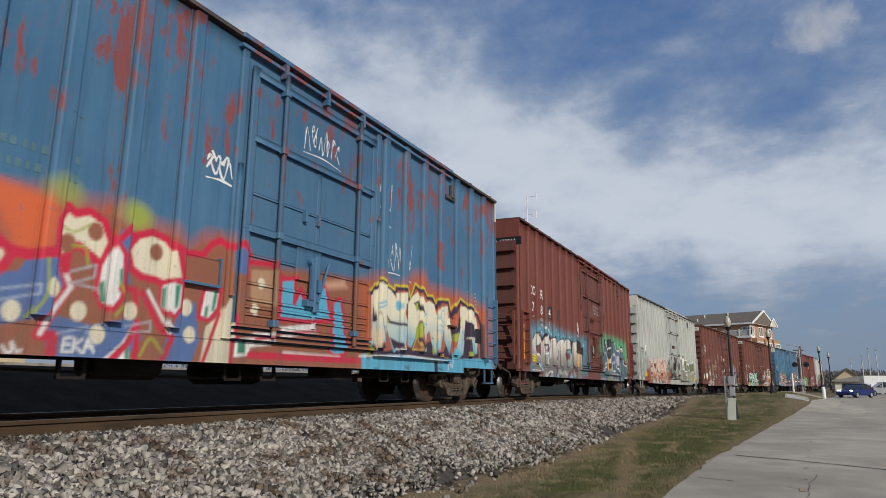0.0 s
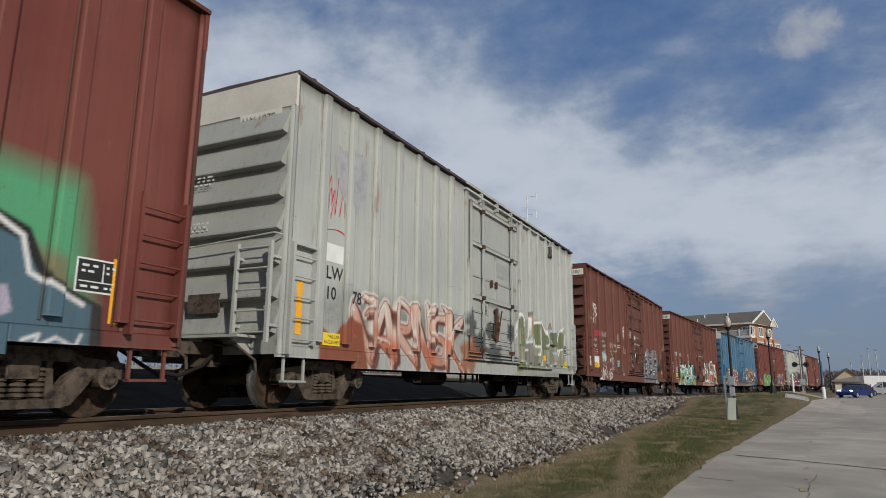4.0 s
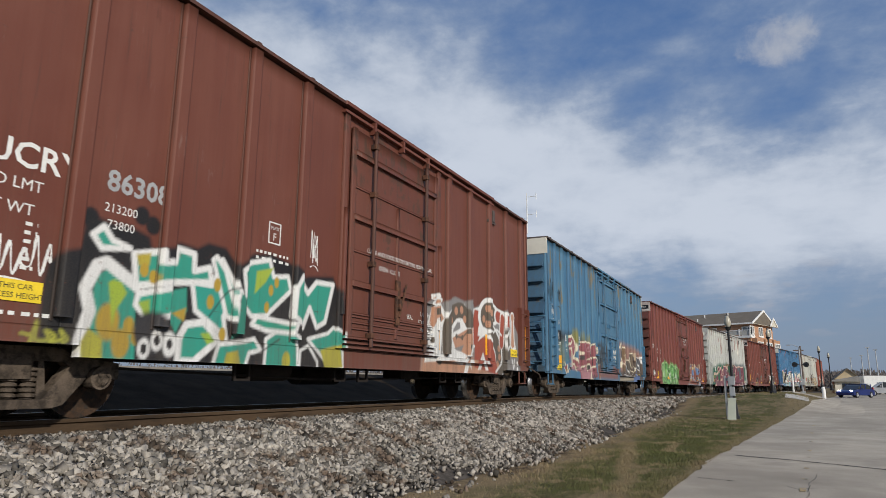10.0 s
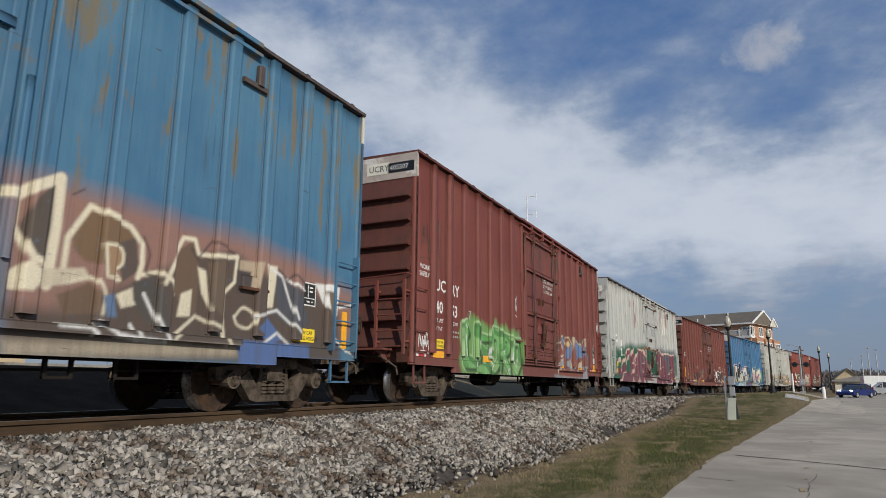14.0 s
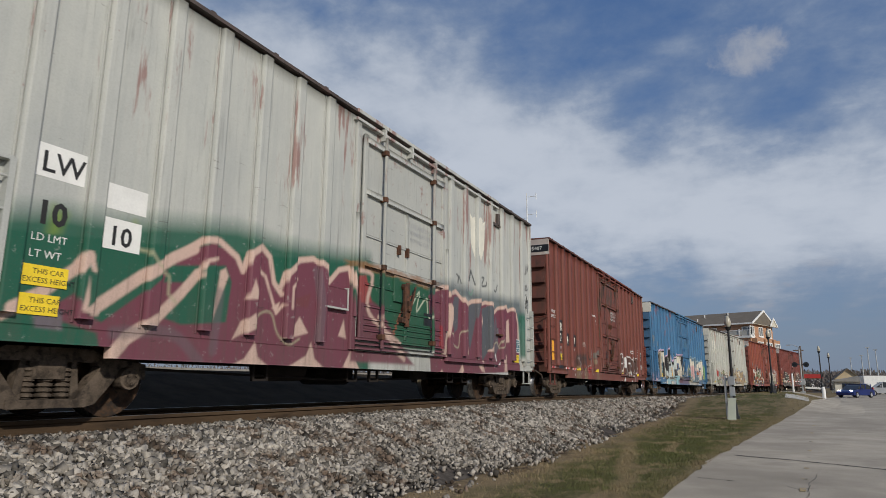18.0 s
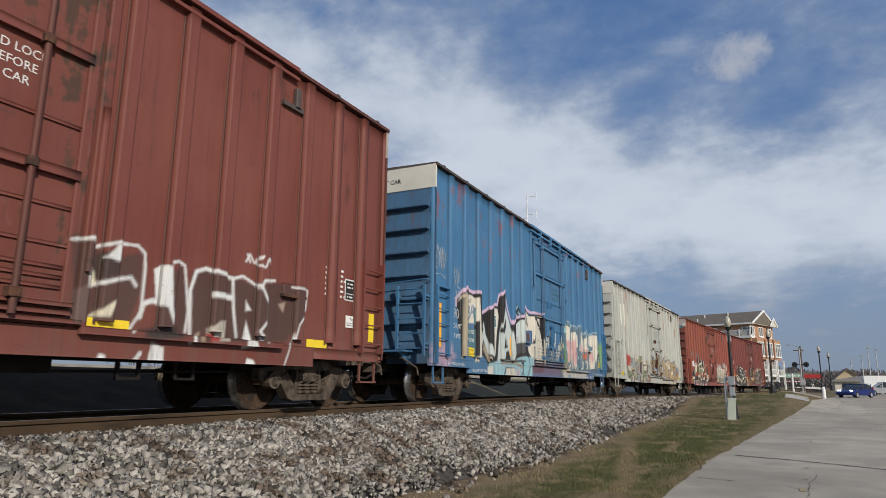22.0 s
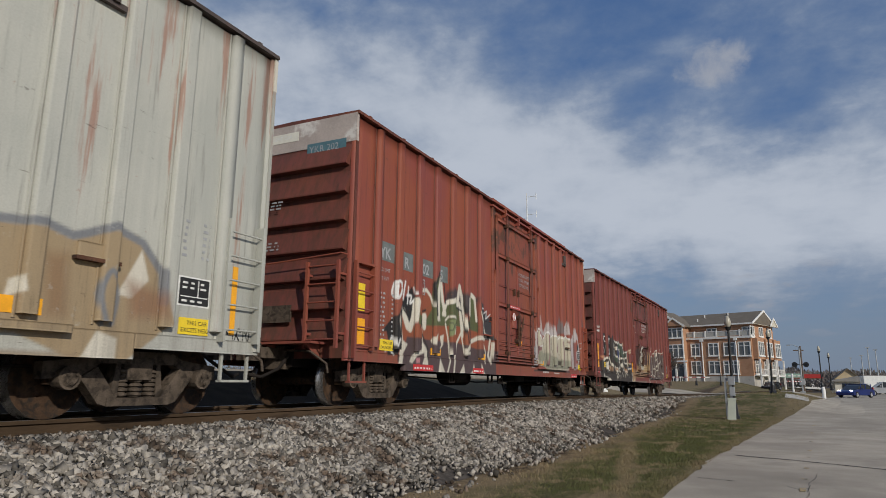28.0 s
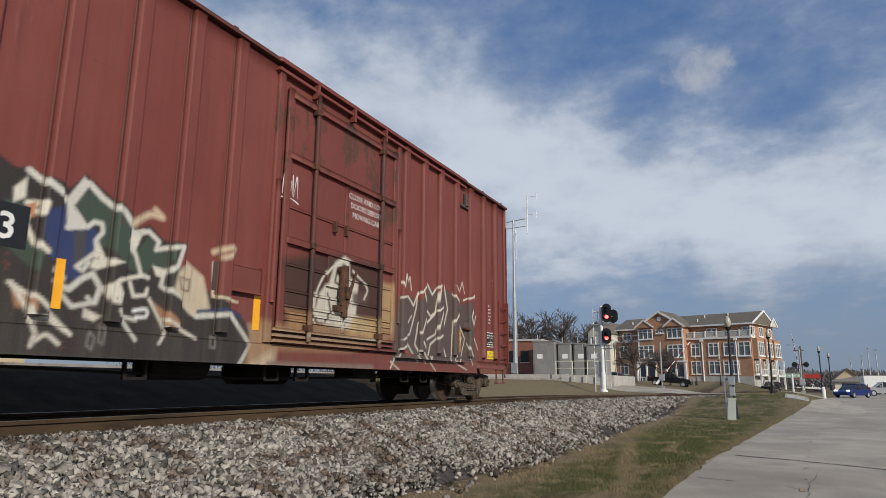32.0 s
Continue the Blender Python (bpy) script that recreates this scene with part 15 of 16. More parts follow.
def apartment():
    h = thing("apartment_house", "three-storey orange brick apartment house with white trim", "apartment building", "", pose(-26.9, 128.8, -0.05, 0, 0, -18.35) @ Matrix.Diagonal((1.15, 1.15, 1.11, 1)))
    L, D = 22.2, 10.6
    e, r = 9.75, 11.95
    part("base_wall", Shape().box(-0.03, L + 0.03, -0.06, D, -0.6, 1.75), CONCRETE, h, "pale stone base")
    part("wall", Shape().box(0, L, 0, D, 1.75, 7.65), BRICK_RED, h)
    part("upper_wall", Shape().box(0.3, L - 0.4, 1.3, D, 7.65, e), BRICK_RED, h)
    part("deck_cornice", Shape().box(-0.1, L + 0.15, -0.18, 1.3, 7.45, 7.75), TRIM, h)
    # hipped roof
    v = [(-0.6, 0.7, e), (L + 0.2, 0.7, e), (L + 0.2, D + 0.5, e), (-0.6, D + 0.5, e), (-0.6, 5.6, r), (L + 0.2, 5.6, r)]
    part("roof", Shape().add(v, [(0, 1, 5, 4), (2, 3, 4, 5), (1, 2, 5), (3, 0, 4), (3, 2, 1, 0)]), SHINGLE, h, "brown-grey shingle roof")
    part("eave_board", Shape().box(-0.62, L + 0.22, 0.62, 0.70, e - 0.18, e + 0.05), TRIM, h)
    # gabled bay
    b0, b1 = 5.2, 12.6
    part("bay_wall", Shape().prism([(b0, 0.5), (b0, e), ((b0 + b1) / 2, 12.15), (b1, e), (b1, 0.5)], -1.3, 1.2, "y"), BRICK_RED, h)
    for q in (-1, 1):
        m = (b0 + b1) / 2
        a = (m + q * 4.2, e - 0.25)
        part("gable_roof", Shape().prism([(m, 12.35), (m, 12.12), a, (a[0], a[1] + 0.23)], -1.55, 4.2, "y"), SHINGLE, h)
        part("barge_board", Shape().prism([(m, 12.37), (m, 11.98), (a[0], a[1] - 0.15), (a[0], a[1] + 0.24)], -1.62, -1.54, "y"), TRIM, h)
        c = m + q * 2.45
        part("small_gable", Shape().prism([(c - 1.5, e - 0.1), (c, 10.85), (c + 1.5, e - 0.1)], -1.75, -1.3, "y"), BRICK_RED, h)
        for p in (-1, 1):
            part("barge_board", Shape().prism([(c, 11.05), (c, 10.75), (c + p * 1.65, e - 0.25), (c + p * 1.65, e + 0.05)], -1.85, -1.74, "y"), TRIM, h)
        facade_window(h, c - 1.25, 7.75, 2.5, 1.65, 3, -1.3)
        facade_window(h, c - 1.3, 4.65, 2.6, 2.1, 3, -1.3)
        # porch at street level
        part("porch_opening", Shape().box(c - 1.5, c + 1.5, -1.34, -1.30, 0.9, 3.7), GLASS, h)
        for x in (c - 1.55, c, c + 1.55):
            part("porch_post", Shape().box(x - 0.11, x + 0.11, -1.6, -1.38, 0.3, 3.8), TRIM, h)
        part("porch_rail", Shape().box(c - 1.5, c + 1.5, -1.55, -1.47, 1.55, 1.65), TRIM, h)
        for k in range(11):
            x = c - 1.4 + k * 0.28
            part("baluster", Shape().box(x - 0.03, x + 0.03, -1.54, -1.48, 0.75, 1.55), TRIM, h)
        part("band_course", Shape().box(c - 1.7, c + 1.7, -1.42, -1.3, 3.95, 4.2), TRIM, h)
    part("round_vent", Shape().tube(((b0 + b1) / 2, -1.36, 11.0), ((b0 + b1) / 2, -1.30, 11.0), 0.36, 16), TRIM, h)
    for x in (8.45, 9.2):
        facade_window(h, x - 0.25, 8.6, 0.6, 0.65, 1, -1.3)
    for x in (b0, b1):
        part("corner_board", Shape().box(x - 0.1, x + 0.1, -1.36, -1.28, 0.8, e), TRIM, h)
    # plain stretch east of the bay
    for x, w in ((13.2, 1.45), (15.9, 1.6), (18.2, 1.7)):
        facade_window(h, x, 4.85, w, 2.0, 2)
    facade_window(h, 20.3, 4.75, 1.8, 2.15, 2)
    for x, w, n in ((13.1, 1.6, 2), (15.8, 1.7, 2), (18.0, 2.3, 3)):
        facade_window(h, x, 2.05, w, 2.05, n)
    for x in (15.3, 20.6):
        facade_window(h, x, 7.9, 1.6, 1.35, 2, 1.3)
    for x in (1.0,):
        facade_window(h, x, 4.85, 1.5, 2.0, 2)
        facade_window(h, x, 2.05, 1.5, 2.0, 2)
        facade_window(h, x, 7.9, 1.5, 1.35, 2, 1.3)
    for x in (15.0, 20.05, 0.2):
        part("downpipe", Shape().tube((x, -0.12, 0.6), (x, -0.12, 7.5), 0.09).box(x - 0.25, x + 0.25, -0.3, 0.0, 7.1, 7.45), TRIM, h)
    # deck railing on the second-floor roof
    part("deck_rail", Shape().box(b1 + 0.1, L + 0.1, -0.12, -0.04, 8.55, 8.65), TRIM, h)
    part("deck_rail", Shape().box(-0.1, b0 - 0.1, -0.12, -0.04, 8.55, 8.65), TRIM, h)
    for x in (12.2, 13.9, 15.6, 17.3, 19.0, 20.7, 22.2, 0.0, 1.7, 3.3):
        part("rail_post", Shape().box(x - 0.09, x + 0.09, -0.17, 0.01, 7.75, 8.75), TRIM, h)
    part("glass_rail", Shape().box(b1 + 0.1, L + 0.1, -0.09, -0.07, 7.85, 8.5), CURTAIN, h)
    # east end: bays with white windows, balconies and gables
    for y0 in (0.4, 3.9, 7.4):
        part("bay", Shape().box(L, L + 0.7, y0, y0 + 2.7, 4.3, 7.4), BRICK_RED, h)
        facade_window(h, y0 + 0.2, 4.75, 2.3, 2.15, 3, L + 0.7, True)
        part("balcony", Shape().box(L, L + 1.0, y0 - 0.2, y0 + 2.9, 1.75, 1.95), TRIM, h)
        part("balcony_rail", Shape().box(L + 0.9, L + 1.0, y0 - 0.2, y0 + 2.9, 2.75, 2.85), TRIM, h)
        for k in range(9):
            part("baluster", Shape().box(L + 0.92, L + 0.98, y0 - 0.15 + k * 0.37, y0 - 0.09 + k * 0.37, 1.95, 2.75), TRIM, h)
        for y in (y0 - 0.1, y0 + 2.8):
            part("column", Shape().box(L + 0.8, L + 1.0, y - 0.1, y + 0.1, -0.4, 4.3), TRIM, h)
        facade_window(h, y0 + 0.4, 2.05, 1.9, 2.05, 2, L + 0.02, True)
        facade_window(h, y0 + 0.5, 7.85, 1.7, 1.5, 2, L - 0.38, True)
    part("end_gable", Shape().prism([(0.9, e - 0.1), (5.6, r - 0.12), (10.3, e - 0.1)], L - 0.9, L + 0.12, "x"), CREAM_SIDING, h)
    for y, w, top, x in ((5.6, 5.0, r + 0.1, L + 0.12), (9.2, 1.6, 11.1, L + 0.30)):
        for q in (-1, 1):
            part("barge_board", Shape().prism([(y, top), (y, top - 0.3), (y + q * w, e - 0.25), (y + q * w, e + 0.05)], x, x + 0.12, "x"), TRIM, h)
    part("small_gable", Shape().prism([(7.7, e - 0.1), (9.2, 10.95), (10.7, e - 0.1)], L + 0.12, L + 0.30, "x"), CREAM_SIDING, h)
    # cream wing at the west end
    part("cream_wing", Shape().prism([(-3.6, -0.5), (-3.6, 9.3), (-1.8, 11.0), (0.0, 9.3), (0.0, -0.5)], -2.2, 6.0, "y"), CREAM_SIDING, h, "cream sided gable wing")
    for q in (-1, 1):
        part("gable_roof", Shape().prism([(-1.8, 11.25), (-1.8, 11.0), (-1.8 + q * 2.1, 9.0), (-1.8 + q * 2.1, 9.25)], -2.5, 6.2, "y"), SHINGLE, h)
    facade_window(h, -3.1, 7.2, 0.9, 1.5, 1, -2.2)
    facade_window(h, -1.2, 7.2, 0.9, 1.5, 1, -2.2)
    facade_window(h, -2.6, 4.4, 1.5, 1.9, 2, -2.2)
    facade_window(h, -2.6, 1.6, 1.5, 1.9, 2, -2.2)
    for x, y in ((14.0, 4.0), (17.5, 4.4), (13.5, 2.4), (2.0, 3.0)):
        z = e + (r - e) * (y - 0.7) / 4.9
        part("roof_vent", Shape().tube((x, y, z - 0.1), (x, y, z + 0.45), 0.10), TRIM, h)


apartment()


# ------------------------------------------------------------------ vehicles
RUBBER = material("black_tyre_rubber", (0.015, 0.015, 0.015), 0.85, 0.0, 0.2, 6.0, 40.0)
ALLOY = material("silver_wheel_alloy", (0.5, 0.5, 0.5), 0.35, 0.8, 0.1, 6.0, 40.0)
CAR_BLUE = material("metallic_blue_car_paint", (0.006, 0.024, 0.17), 0.3, 0.35, 0.1, 2.0, 60.0, coat=0.8)
CAR_BLACK = material("black_car_paint", (0.01, 0.01, 0.011), 0.25, 0.2, 0.1, 2.0, 60.0, coat=0.8)
CAR_SILVER = material("silver_car_paint", (0.45, 0.46, 0.47), 0.35, 0.5, 0.1, 2.0, 60.0, coat=0.6)
HEADLIGHT = material("glowing_headlight", (1.0, 0.97, 0.9), 0.3, 0.0, 0.0, 2.0, 30.0, emit=3.0)
TAIL_RED = material("red_tail_lamp", (0.4, 0.01, 0.01), 0.3, 0.0, 0.1, 2.0, 30.0)


def vehicle(name, label, category, paint, lower, cabin, width, wheel_r, axles, m, lit=True):
    """A road vehicle from its side outlines, nose towards +x."""
    car = thing(name, label, category, "", m)
    w = width / 2
    body = Shape().prism(lower, -w + 0.06, w - 0.06, "y")
    body.prism([(x * 0.985, 0.02 + z * 0.96) for x, z in lower], -w, w, "y")
    part("body", body, paint, car)
    mid = sum(x for x, z in cabin) / len(cabin)
    part("glasshouse", Shape().prism(cabin, -w + 0.14, w - 0.14, "y"), GLASS, car, "dark tinted windows")
    top = max(z for x, z in cabin)
    roof = [x for x, z in cabin if z > top - 0.12]
    part("roof_panel", Shape().box(min(roof) - 0.02, max(roof) + 0.02, -w + 0.13, w - 0.13, top - 0.03, top + 0.03, 0.05), paint, car)
    for q in (-1, 1):
        for x in (min(x for x, z in cabin) + 0.35, mid, max(x for x, z in cabin) - 0.75):
            part("pillar", Shape().box(x - 0.05, x + 0.05, q * (w - 0.13) - 0.015, q * (w - 0.13) + 0.015, min(z for _, z in cabin), top), paint, car)
        part("mirror", Shape().box(max(roof) + 0.35, max(roof) + 0.5, q * w - 0.06 + 0.06 * q, q * w + 0.06 + 0.06 * q, top - 0.52, top - 0.38, 0.02), paint, car)
        for a in axles:
            wheel = part("wheel", Shape().lathe([(wheel_r * 0.62, -0.1), (wheel_r * 0.95, -0.1), (wheel_r, -0.06), (wheel_r, 0.06), (wheel_r * 0.95, 0.1), (wheel_r * 0.62, 0.1)], "y", 18), RUBBER, car)
            wheel.location = (a, q * (w - 0.08), wheel_r)
            part("rim", Shape().lathe([(0.0, 0.07 * q), (wheel_r * 0.2, 0.10 * q), (wheel_r * 0.55, 0.07 * q), (wheel_r * 0.64, 0.10 * q)], "y", 14), ALLOY, wheel)
        nose, tail = max(x for x, z in lower), min(x for x, z in lower)
        part("headlamp", Shape().box(nose - 0.30, nose - 0.02, q * (w - 0.26) - 0.12, q * (w - 0.26) + 0.12, wheel_r * 2 + 0.02, wheel_r * 2 + 0.12, 0.04), HEADLIGHT if lit else ALLOY, car)
        part("tail_lamp", Shape().box(tail - 0.01, tail + 0.12, q * (w - 0.2) - 0.1, q * (w - 0.2) + 0.1, wheel_r * 2 + 0.1, wheel_r * 2 + 0.4), TAIL_RED, car)
    part("bumper", Shape().box(max(x for x, z in lower) - 0.1, max(x for x, z in lower) + 0.04, -w + 0.1, w - 0.1, wheel_r * 0.8, wheel_r * 1.5, 0.03), paint, car)
    return car


HATCH_LOW = [(-1.86, 0.24), (-1.93, 0.40), (-1.93, 0.66), (-1.84, 0.82), (0.85, 0.81), (1.45, 0.74), (1.82, 0.62), (1.93, 0.48), (1.88, 0.24)]
HATCH_TOP = [(-1.84, 0.82), (-1.62, 1.08), (-1.20, 1.27), (-0.60, 1.34), (-0.05, 1.31), (0.35, 1.17), (1.05, 0.80)]
TRUCK_LOW = [(-2.7, 0.45), (-2.72, 1.05), (-0.95, 1.08), (1.2, 1.10), (2.45, 1.02), (2.65, 0.85), (2.65, 0.42)]
TRUCK_TOP = [(-1.05, 1.06), (-0.85, 1.72), (0.35, 1.74), (1.15, 1.09)]
SUV_LOW = [(-2.2, 0.35), (-2.22, 1.0), (1.1, 1.02), (2.05, 0.92), (2.2, 0.7), (2.2, 0.35)]
SUV_TOP = [(-2.12, 1.0), (-1.85, 1.62), (0.2, 1.66), (1.12, 1.01)]
blue_car = vehicle("hatchback_car", "small metallic blue hatchback car with lit headlights", "car", CAR_BLUE, HATCH_LOW, HATCH_TOP, 1.70, 0.31, (-1.25, 1.25), Matrix.Identity(4))
pickup = vehicle("pickup_truck", "black pickup truck rolling down the street", "pickup truck", CAR_BLACK, TRUCK_LOW, TRUCK_TOP, 1.85, 0.38, (-1.7, 1.75), Matrix.Identity(4))
vehicle("parked_suv", "silver sport utility car parked by the street", "car", CAR_SILVER, SUV_LOW, SUV_TOP, 1.85, 0.36, (-1.35, 1.4), pose(11.9, 95, lift(11.9, 95), 0, 0, 190), False)
vehicle("parked_sedan", "grey car parked beside the apartment house", "car", CAR_SILVER, HATCH_LOW, HATCH_TOP, 1.75, 0.32, (-1.25, 1.25), pose(-19.6, 95, lift(-19.6, 95), 0, 0, -10), False)
vehicle("parked_sedan", "dark car parked by the balconies", "car", CAR_BLACK, HATCH_LOW, HATCH_TOP, 1.75, 0.32, (-1.25, 1.25), pose(-0.2, 116, lift(-0.2, 116) - 0.05, 0, 0, 250), False)

# ------------------------------------------------------------------ level crossing
ARM_RED = material("red_gate_stripe", (0.28, 0.04, 0.04), 0.5, 0.0, 0.1, 4.0, 30.0)


def crossing_gate(x, y, z, height, length, toward, count=11):
    """Mast with flashers and a striped arm; the arm is keyed to rise."""
    g = thing("crossing_gate", "silver level-crossing mast with a striped arm", "crossing gate", "crossing gates", Matrix.Translation((x, y, z)))
    part("mast", Shape().tube((0, 0, 0), (0, 0, height), 0.075, 10), GREY_METAL, g)
    part("foot", Shape().box(-0.22, 0.22, -0.22, 0.22, 0, 0.16, 0.03), GREY_METAL, g)
    part("flasher_bar", Shape().tube((-0.62, 0, 2.75), (0.62, 0, 2.75), 0.035), BLACK_PAINT, g)
    for q in (-0.5, 0.5) if toward > 90 else ():
        lamp = part("flasher", Shape().tube((q, -0.08, 2.75), (q, -0.11, 2.75), 0.26, 16), BLACK_PAINT, g)
        part("lens", Shape().tube((q, -0.115, 2.75), (q, -0.13, 2.75), 0.13, 12), DARK_LENS, lamp)
    part("gearbox", Shape().box(-0.25, 0.25, -0.2, 0.25, 0.75, 1.35, 0.04), GREY_METAL, g)
    arm = part("gate_arm", Shape().box(-0.9, -0.2, -0.05, 0.05, -0.10, 0.10).box(-0.2, length, -0.02, 0.02, -0.035, 0.035), WHITE_PAINT, g, "white and red striped arm")
    for k in range(count):
        if k % 2:
            part("red_stripe", Shape().box(length * k / count, length * (k + 1) / count, -0.024, 0.024, -0.039, 0.039), ARM_RED, arm)
    return g, arm, toward


GATES = [crossing_gate(2.62, 75.0, lift(2.62, 75) - 0.02, 4.35, 4.9, 252.0), crossing_gate(-10.0, 70.0, lift(-10.0, 70) - 0.02, 4.6, 4.6, 18.0)]
for x, y, h, wide in ((3.63, 62.0, 1.0, 0.13), (1.44, 60.0, 1.55, 0.07), (4.4, 74.0, 0.9, 0.11)):
    b = thing("bollard", "white-painted round steel bollard", "bollard", "bollards", Matrix.Translation((x, y, lift(x, y) - 0.06)))
    part("post", Shape().lathe([(0.0, 0.0), (wide, 0.0), (wide, h - 0.08), (wide * 0.6, h), (0.0, h)], "z", 12), WHITE_PAINT, b)
SIGN_GREEN = material("pale_green_sign", (0.30, 0.46, 0.38), 0.5, 0.0, 0.08, 3.0, 30.0)
sg = thing("roadside_sign", "pale green roadside sign board on two posts", "sign", "", Matrix.Translation((1.7, 140.0, 0.5)) @ Matrix.Scale(1.6, 4))
for x in (0.2, 1.9):
    part("post", Shape().box(x - 0.06, x + 0.06, -0.06, 0.06, 0, 0.95), TRIM, sg)
part("board", Shape().box(-0.1, 2.2, -0.12, -0.06, 0.85, 1.32), SIGN_GREEN, sg)
for k in range(4):
    part("unreadable_bar", Shape().box(0.1 + 0.5 * k, 0.42 + 0.5 * k, -0.13, -0.12, 1.0, 1.12), TRIM, sg)

# ------------------------------------------------------------------ far buildings and poles
ROOF_RED = material("bright_red_metal_roof", (0.42, 0.035, 0.03), 0.5, 0.0, 0.1, 1.0, 20.0)
shop = thing("red_roofed_shop", "low white shop with a bright red roof", "building", "", Matrix.Translation((6.7, 250, -0.7)) @ Matrix.Scale(1.67, 4))
part("wall", Shape().box(0, 4.6, 0, 6, -0.8, 2.2), TRIM, shop)
part("roof", Shape().prism([(-0.3, 2.1), (0.1, 2.9), (4.6, 2.9), (4.9, 2.1)], -0.4, 6.4, "y"), ROOF_RED, shop)
for x in (0.5, 1.9, 3.3):
    part("window", Shape().box(x, x + 0.9, -0.05, 0.0, 0.5, 1.6), GLASS, shop)
sh2 = thing("low_pale_building", "long low pale building with a grey roof", "building", "", Matrix.Translation((8.8, 122, -0.7)))
part("wall", Shape().box(0, 22, 0, 8, 0, 1.9), CREAM_SIDING, sh2)
part("roof", Shape().prism([(-0.4, 1.8), (-0.4, 1.95), (4.0, 2.75), (22.4, 2.75), (22.4, 1.8)], -0.5, 8.5, "y"), CABINET_GREY, sh2)
for k in range(6):
    part("window", Shape().box(1 + 3.4 * k, 2.6 + 3.4 * k, -0.05, 0.0, 0.7, 1.5), GLASS, sh2)
tr = thing("white_trailer", "white box trailer parked by the street", "trailer", "", pose(13.6, 112, -0.75, 0, 0, 8))
part("box", Shape().box(-2.2, 2.2, -1.0, 1.0, 0.6, 2.6, 0.05), WHITE_PAINT, tr)
for x in (-0.5, 0.5):
    part("wheel", Shape().tube((x, -1.02, 0.35), (x, -0.8, 0.35), 0.35, 14), RUBBER, tr)
part("drawbar", Shape().tube((2.2, 0, 0.6), (3.3, 0, 0.5), 0.06), BLACK_PAINT, tr)
house = thing("gabled_house", "small tan gabled house beyond the crossing", "house", "", Matrix.Translation((13.0, 178, -0.8)))
part("wall", Shape().prism([(0, 0), (0, 2.8), (2.6, 5.0), (5.2, 2.8), (5.2, 0)], 0, 6, "y"), TAN, house)
for q in (-1, 1):
    part("roof", Shape().prism([(2.6, 5.25), (2.6, 5.0), (2.6 + q * 3.0, 2.45), (2.6 + q * 3.0, 2.7)], -0.4, 6.4, "y"), SHINGLE, house)
part("window", Shape().box(1.9, 3.3, -0.05, 0.0, 1.0, 2.2), GLASS, house)
for x, y, h in ((16.8, 160, 7.4), (18.0, 160, 9.0), (19.6, 162, 8.6), (26.5, 200, 7.0), (28.5, 205, 6.5), (17.6, 190, 8.0)):
    p = thing("light_mast", "slim pale light mast in a car park", "light mast", "light masts", Matrix.Translation((x, y, -0.9)))
    part("shaft", Shape().tube((0, 0, 0), (0, 0, h), 0.13, 8, 0.08), GREY_METAL, p)
    part("lamp_head", Shape().box(-0.35, 0.35, -0.2, 0.2, h, h + 0.18), GREY_METAL, p)
up = thing("utility_pole", "wooden utility pole with a crossarm", "utility pole", "", Matrix.Translation((2.9, 79, -0.1)))
TIMBER = material("weathered_pole_timber", (0.13, 0.10, 0.08), 0.9, 0.0, 0.25, 3.0, 30.0)
part("pole_shaft", Shape().tube((0, 0, 0), (0, 0, 4.6), 0.11, 8, 0.08), TIMBER, up)
part("crossarm", Shape().box(-0.7, 0.3, -0.05, 0.05, 4.1, 4.22), TIMBER, up)
part("lamp_arm", Shape().path([(0, 0, 4.4), (-0.6, 0, 4.75), (-1.0, 0, 4.75)], 0.03).box(-1.25, -0.9, -0.1, 0.1, 4.68, 4.78), GREY_METAL, up)

# ------------------------------------------------------------------ bare trees and woods
BARK = material("grey_brown_bark", (0.10, 0.08, 0.065), 0.95, 0.0, 0.3, 3.0, 30.0, 0.01)
TWIG = material("bare_twigs", (0.12, 0.098, 0.085), 0.95, 0.0, 0.3, 1.0, 20.0, island=0.4)


def bare_tree(x, y, z, height, spread, seed):
    rnd = random.Random(seed)
    tree = thing("bare_tree", "leafless winter tree with a dense crown of fine twigs", "tree", "bare trees", Matrix.Translation((x, y, z)))
    trunk, twigs = Shape(), Shape()
    thin = 0.0030 * height

    def grow(p, d, length, r, level):
        q = p + d * length
        r = max(r, thin)
        (trunk if level < 2 else twigs).tube(p, q, r, 7 if level < 2 else 3, max(thin * 0.6, r * 0.62))
        if level == 4:
            return
        for k in range((6, 6, 5, 5)[level]):
            t = rnd.uniform(0.45, 1.0)
            e = (d + Vector((rnd.gauss(0, 1) * spread, rnd.gauss(0, 1) * spread, rnd.gauss(0.15, 0.5))) * 0.75).normalized()
            grow(p + d * length * t, e, length * rnd.uniform(0.5, 0.75), r * 0.5, level + 1)

    grow(Vector((0, 0, -0.1)), Vector((rnd.uniform(-0.06, 0.06), 0, 1)).normalized(), height * 0.42, height * 0.032, 0)
    part("trunk", trunk, BARK, tree)
    part("crown", twigs, TWIG, tree, "fine brown twigs")


bare_tree(-16.5, 92, lift(-16.5, 92) - 0.05, 7.4, 1.0, 3)
bare_tree(-12.2, 93, lift(-12.2, 93) - 0.05, 5.6, 0.9, 5)
bare_tree(-13.6, 94, lift(-13.6, 94) - 0.05, 5.8, 0.9, 6)
for k, (x, y, h) in enumerate(((-47, 140, 19), (-53, 150, 19), (-40, 138, 17.0), (-35, 145, 16.0), (-60, 146, 19), (-30, 150, 14))):
    bare_tree(x, y, 0.6, h, 0.8, 20 + k)


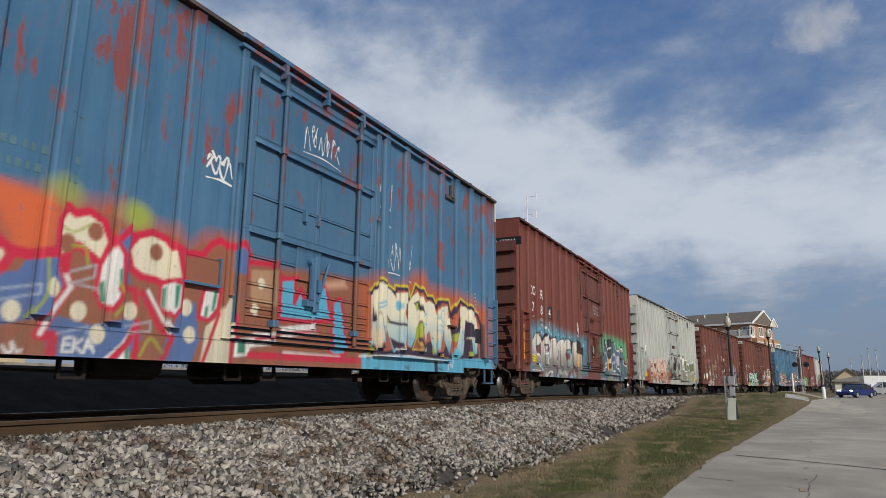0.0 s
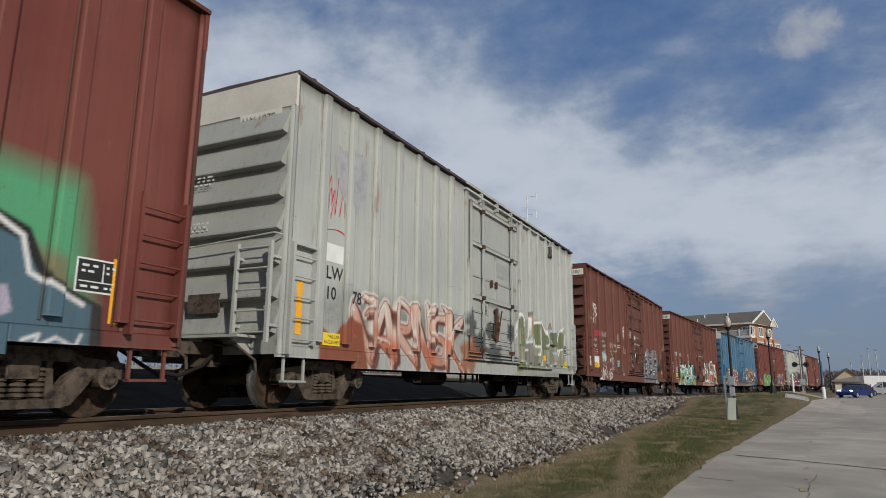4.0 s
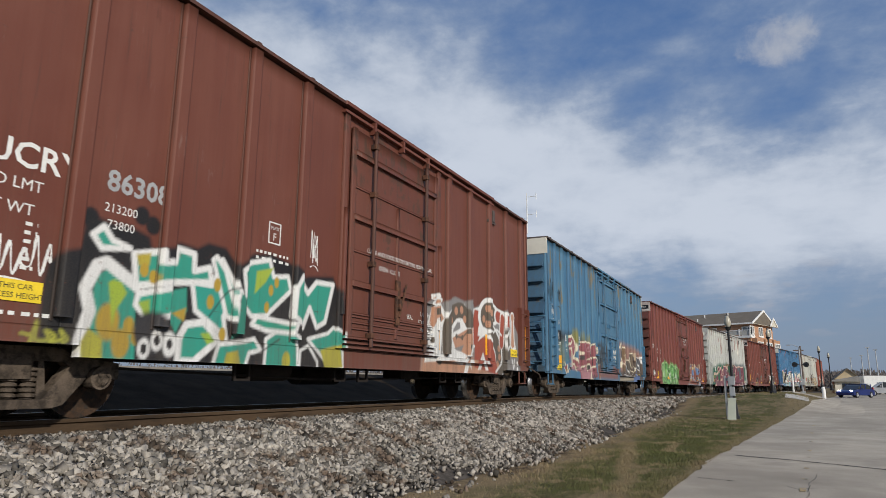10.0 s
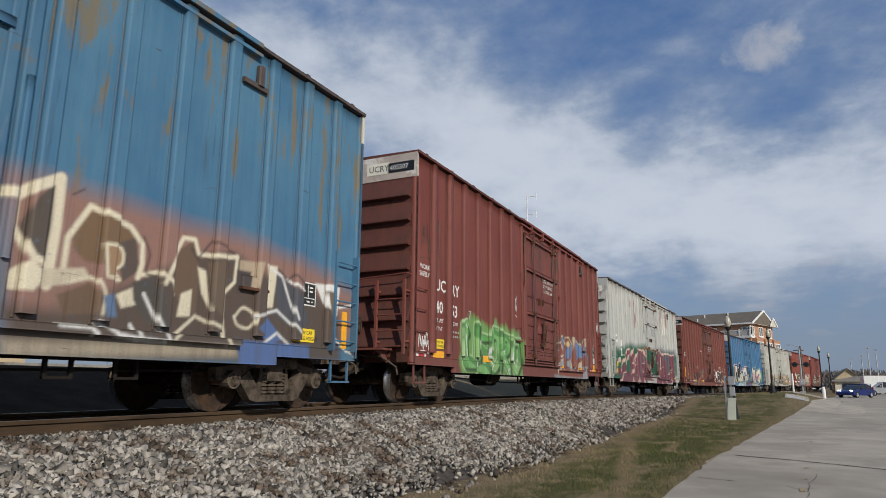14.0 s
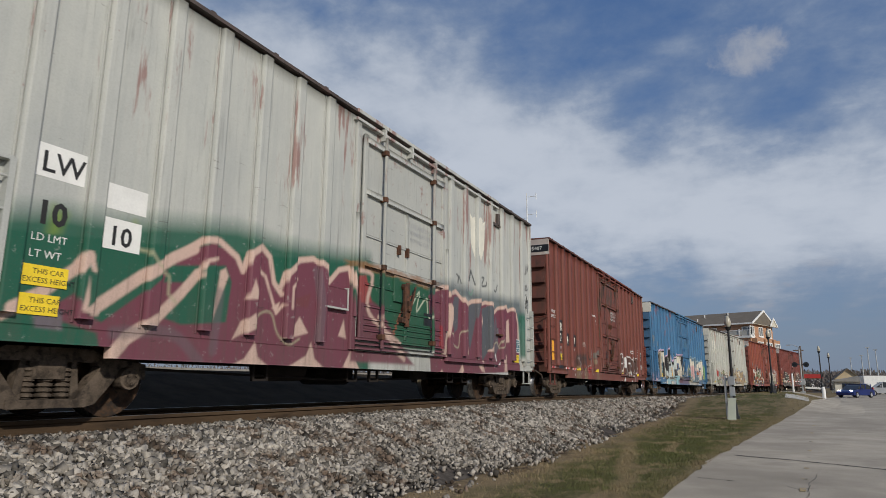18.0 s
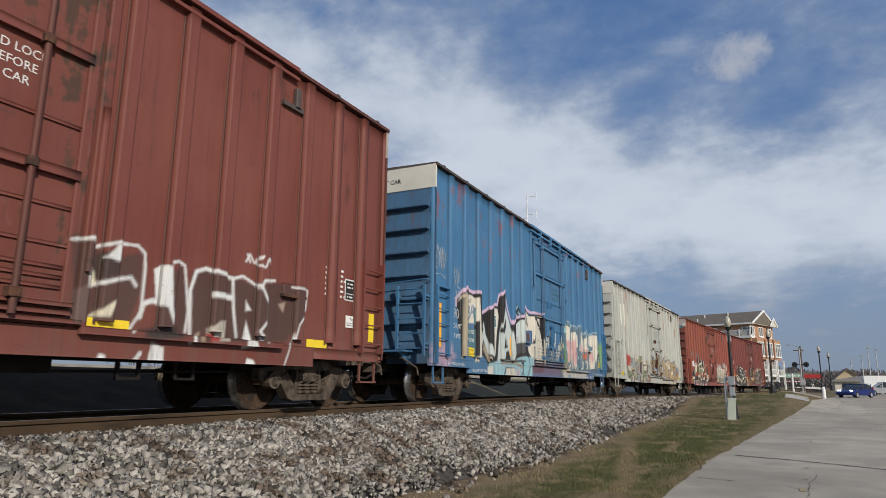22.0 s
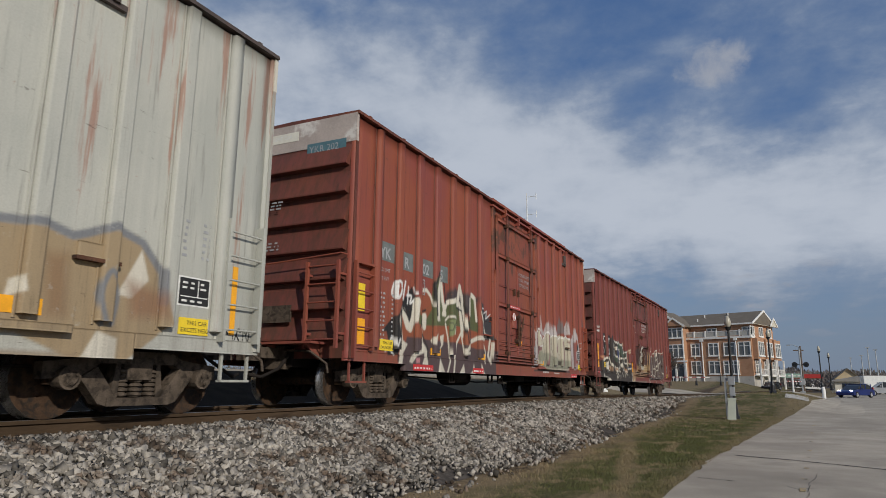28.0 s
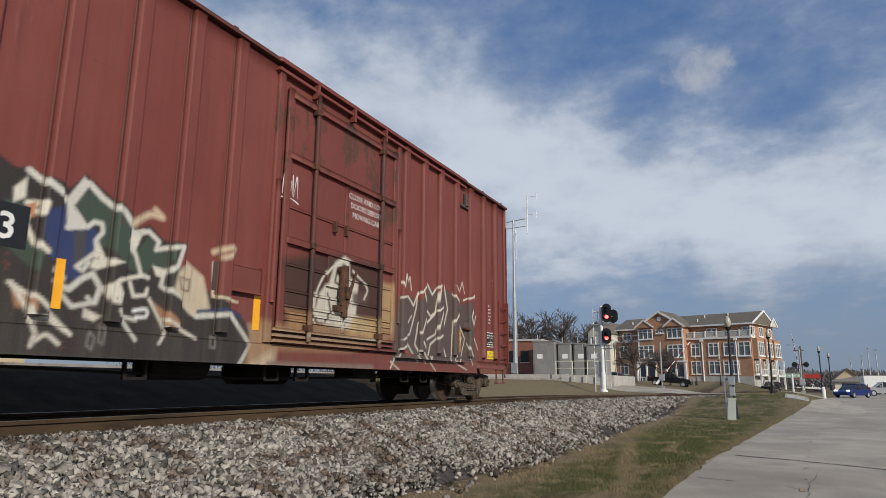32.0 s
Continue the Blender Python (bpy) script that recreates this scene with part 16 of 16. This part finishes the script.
def far_woods():
    """Wooded rise along the skyline: countless small brown and dull green clumps."""
    rng = np.random.default_rng(12)
    s = Shape()
    bands = [(-100, -30, 165, 190, 13.0, 5200, 0.5), (-40, 150, 330, 420, 9.0, 13000, 0.9), (60, 420, 360, 520, 11.0, 6500, 1.2), (-420, -80, 300, 420, 18.0, 4000, 1.2), (-2, 34, 205, 222, 2.4, 3500, 0.28)]
    for x0, x1, y0, y1, top, n, r in bands:
        x, y = rng.uniform(x0, x1, n), rng.uniform(y0, y1, n)
        crest = top * (0.74 + 0.16 * np.sin(x * 0.045 + 1) + 0.08 * np.sin(x * 0.21) + 0.06 * np.sin(x * 0.9))
        z = 0.1 + crest * rng.random(n) ** 0.7 * rng.uniform(0.75, 1.0, n)
        for a, b, c, (p, q, h, e) in zip(x, y, z, rng.normal(size=(n, 4))):
            w, tall = r * (0.25 + 0.2 * abs(p)), r * (0.9 + 0.5 * abs(q))
            s.add([(a - w, b, c - tall * 0.5), (a + w, b + 0.4 * h, c - tall * 0.4), (a + 0.5 * w * e, b, c + tall * 0.6), (a - 0.3 * w * h, b + 0.3, c + tall * 0.2)], [(0, 1, 2), (0, 2, 3)])
    me = s.mesh("far_woods", WOODS)
    tagged(new("far_woods", me), "distant bare brown winter woods on a low rise", "woods", "", "stuff")
    h = Shape()
    xs = list(range(-600, 900, 25))
    for x in xs:
        t = 6.5 + 2.0 * math.sin(x * 0.012) + 1.5 * math.sin(x * 0.05)
        h.v += [(x, 380, -1.0), (x, 470, t), (x, 640, t * 1.1), (x, 700, -1.0)]
    h.f = [(i * 4 + j, (i + 1) * 4 + j, (i + 1) * 4 + j + 1, i * 4 + j + 1) for i in range(len(xs) - 1) for j in range(3)]
    structure("hill", h, WOODS, "low wooded hill on the horizon", True, "hill")


# woodland brown lightened so that its colour holds the haze of distance
WOODS = material("hazed_winter_woodland", (0.15, 0.132, 0.125), 0.95, 0.0, 0.2, 0.05, 1.0, 0.0, (0.10, 0.10, 0.085), (0.5, 0.65), island=0.3, spec=0.05)
far_woods()


# ------------------------------------------------------------------ a drifting puff of cloud
def puff_material():
    m = bpy.data.materials.new("soft_cloud")
    m.use_nodes = True
    n = Nodes(m.node_tree)
    pos = n.add("ShaderNodeTexCoord").outputs["Object"]
    r = n.vmath("DOT_PRODUCT", n.stretch(pos, 1 / 84, 1 / 62, 0), n.stretch(pos, 1 / 84, 1 / 62, 0))
    d = n.noise(pos, 0.018, 6.0, 0.6, 0.3)
    a = n.math("MULTIPLY", n.ramp(n.math("SUBTRACT", n.math("ADD", n.math("MULTIPLY", d, 1.6), 0.12), n.math("MULTIPLY", r, 0.85)), 0.18, 1.05), 0.60)
    em = n.add("ShaderNodeEmission", Color=(0.66, 0.67, 0.70, 1), Strength=0.78)
    tr_ = n.add("ShaderNodeBsdfTransparent")
    mx = n.add("ShaderNodeMixShader")
    n.put(mx, "i0", a), n.put(mx, "i1", tr_.outputs[0]), n.put(mx, "i2", em.outputs[0])
    n.put(n.add("ShaderNodeOutputMaterial"), "Surface", mx.outputs[0])
    return m


s = Shape()
for i in range(12):
    for j in range(10):
        s.v.append((-130 + 260 * i / 11, -95 + 190 * j / 9, 6 * math.sin(i * 0.9) * math.sin(j * 1.1)))
s.f = [(i * 10 + j, (i + 1) * 10 + j, (i + 1) * 10 + j + 1, i * 10 + j + 1) for i in range(11) for j in range(9)]
cloud = tagged(new("cloud", s.mesh("cloud", puff_material(), True)), "small soft white cloud drifting across the sky", "cloud", "", "structure")
CLOUD_FROM, CLOUD_TO = (0.091, 0.8892, 0.4483), (-0.0531, 0.902, 0.4284)

motions()
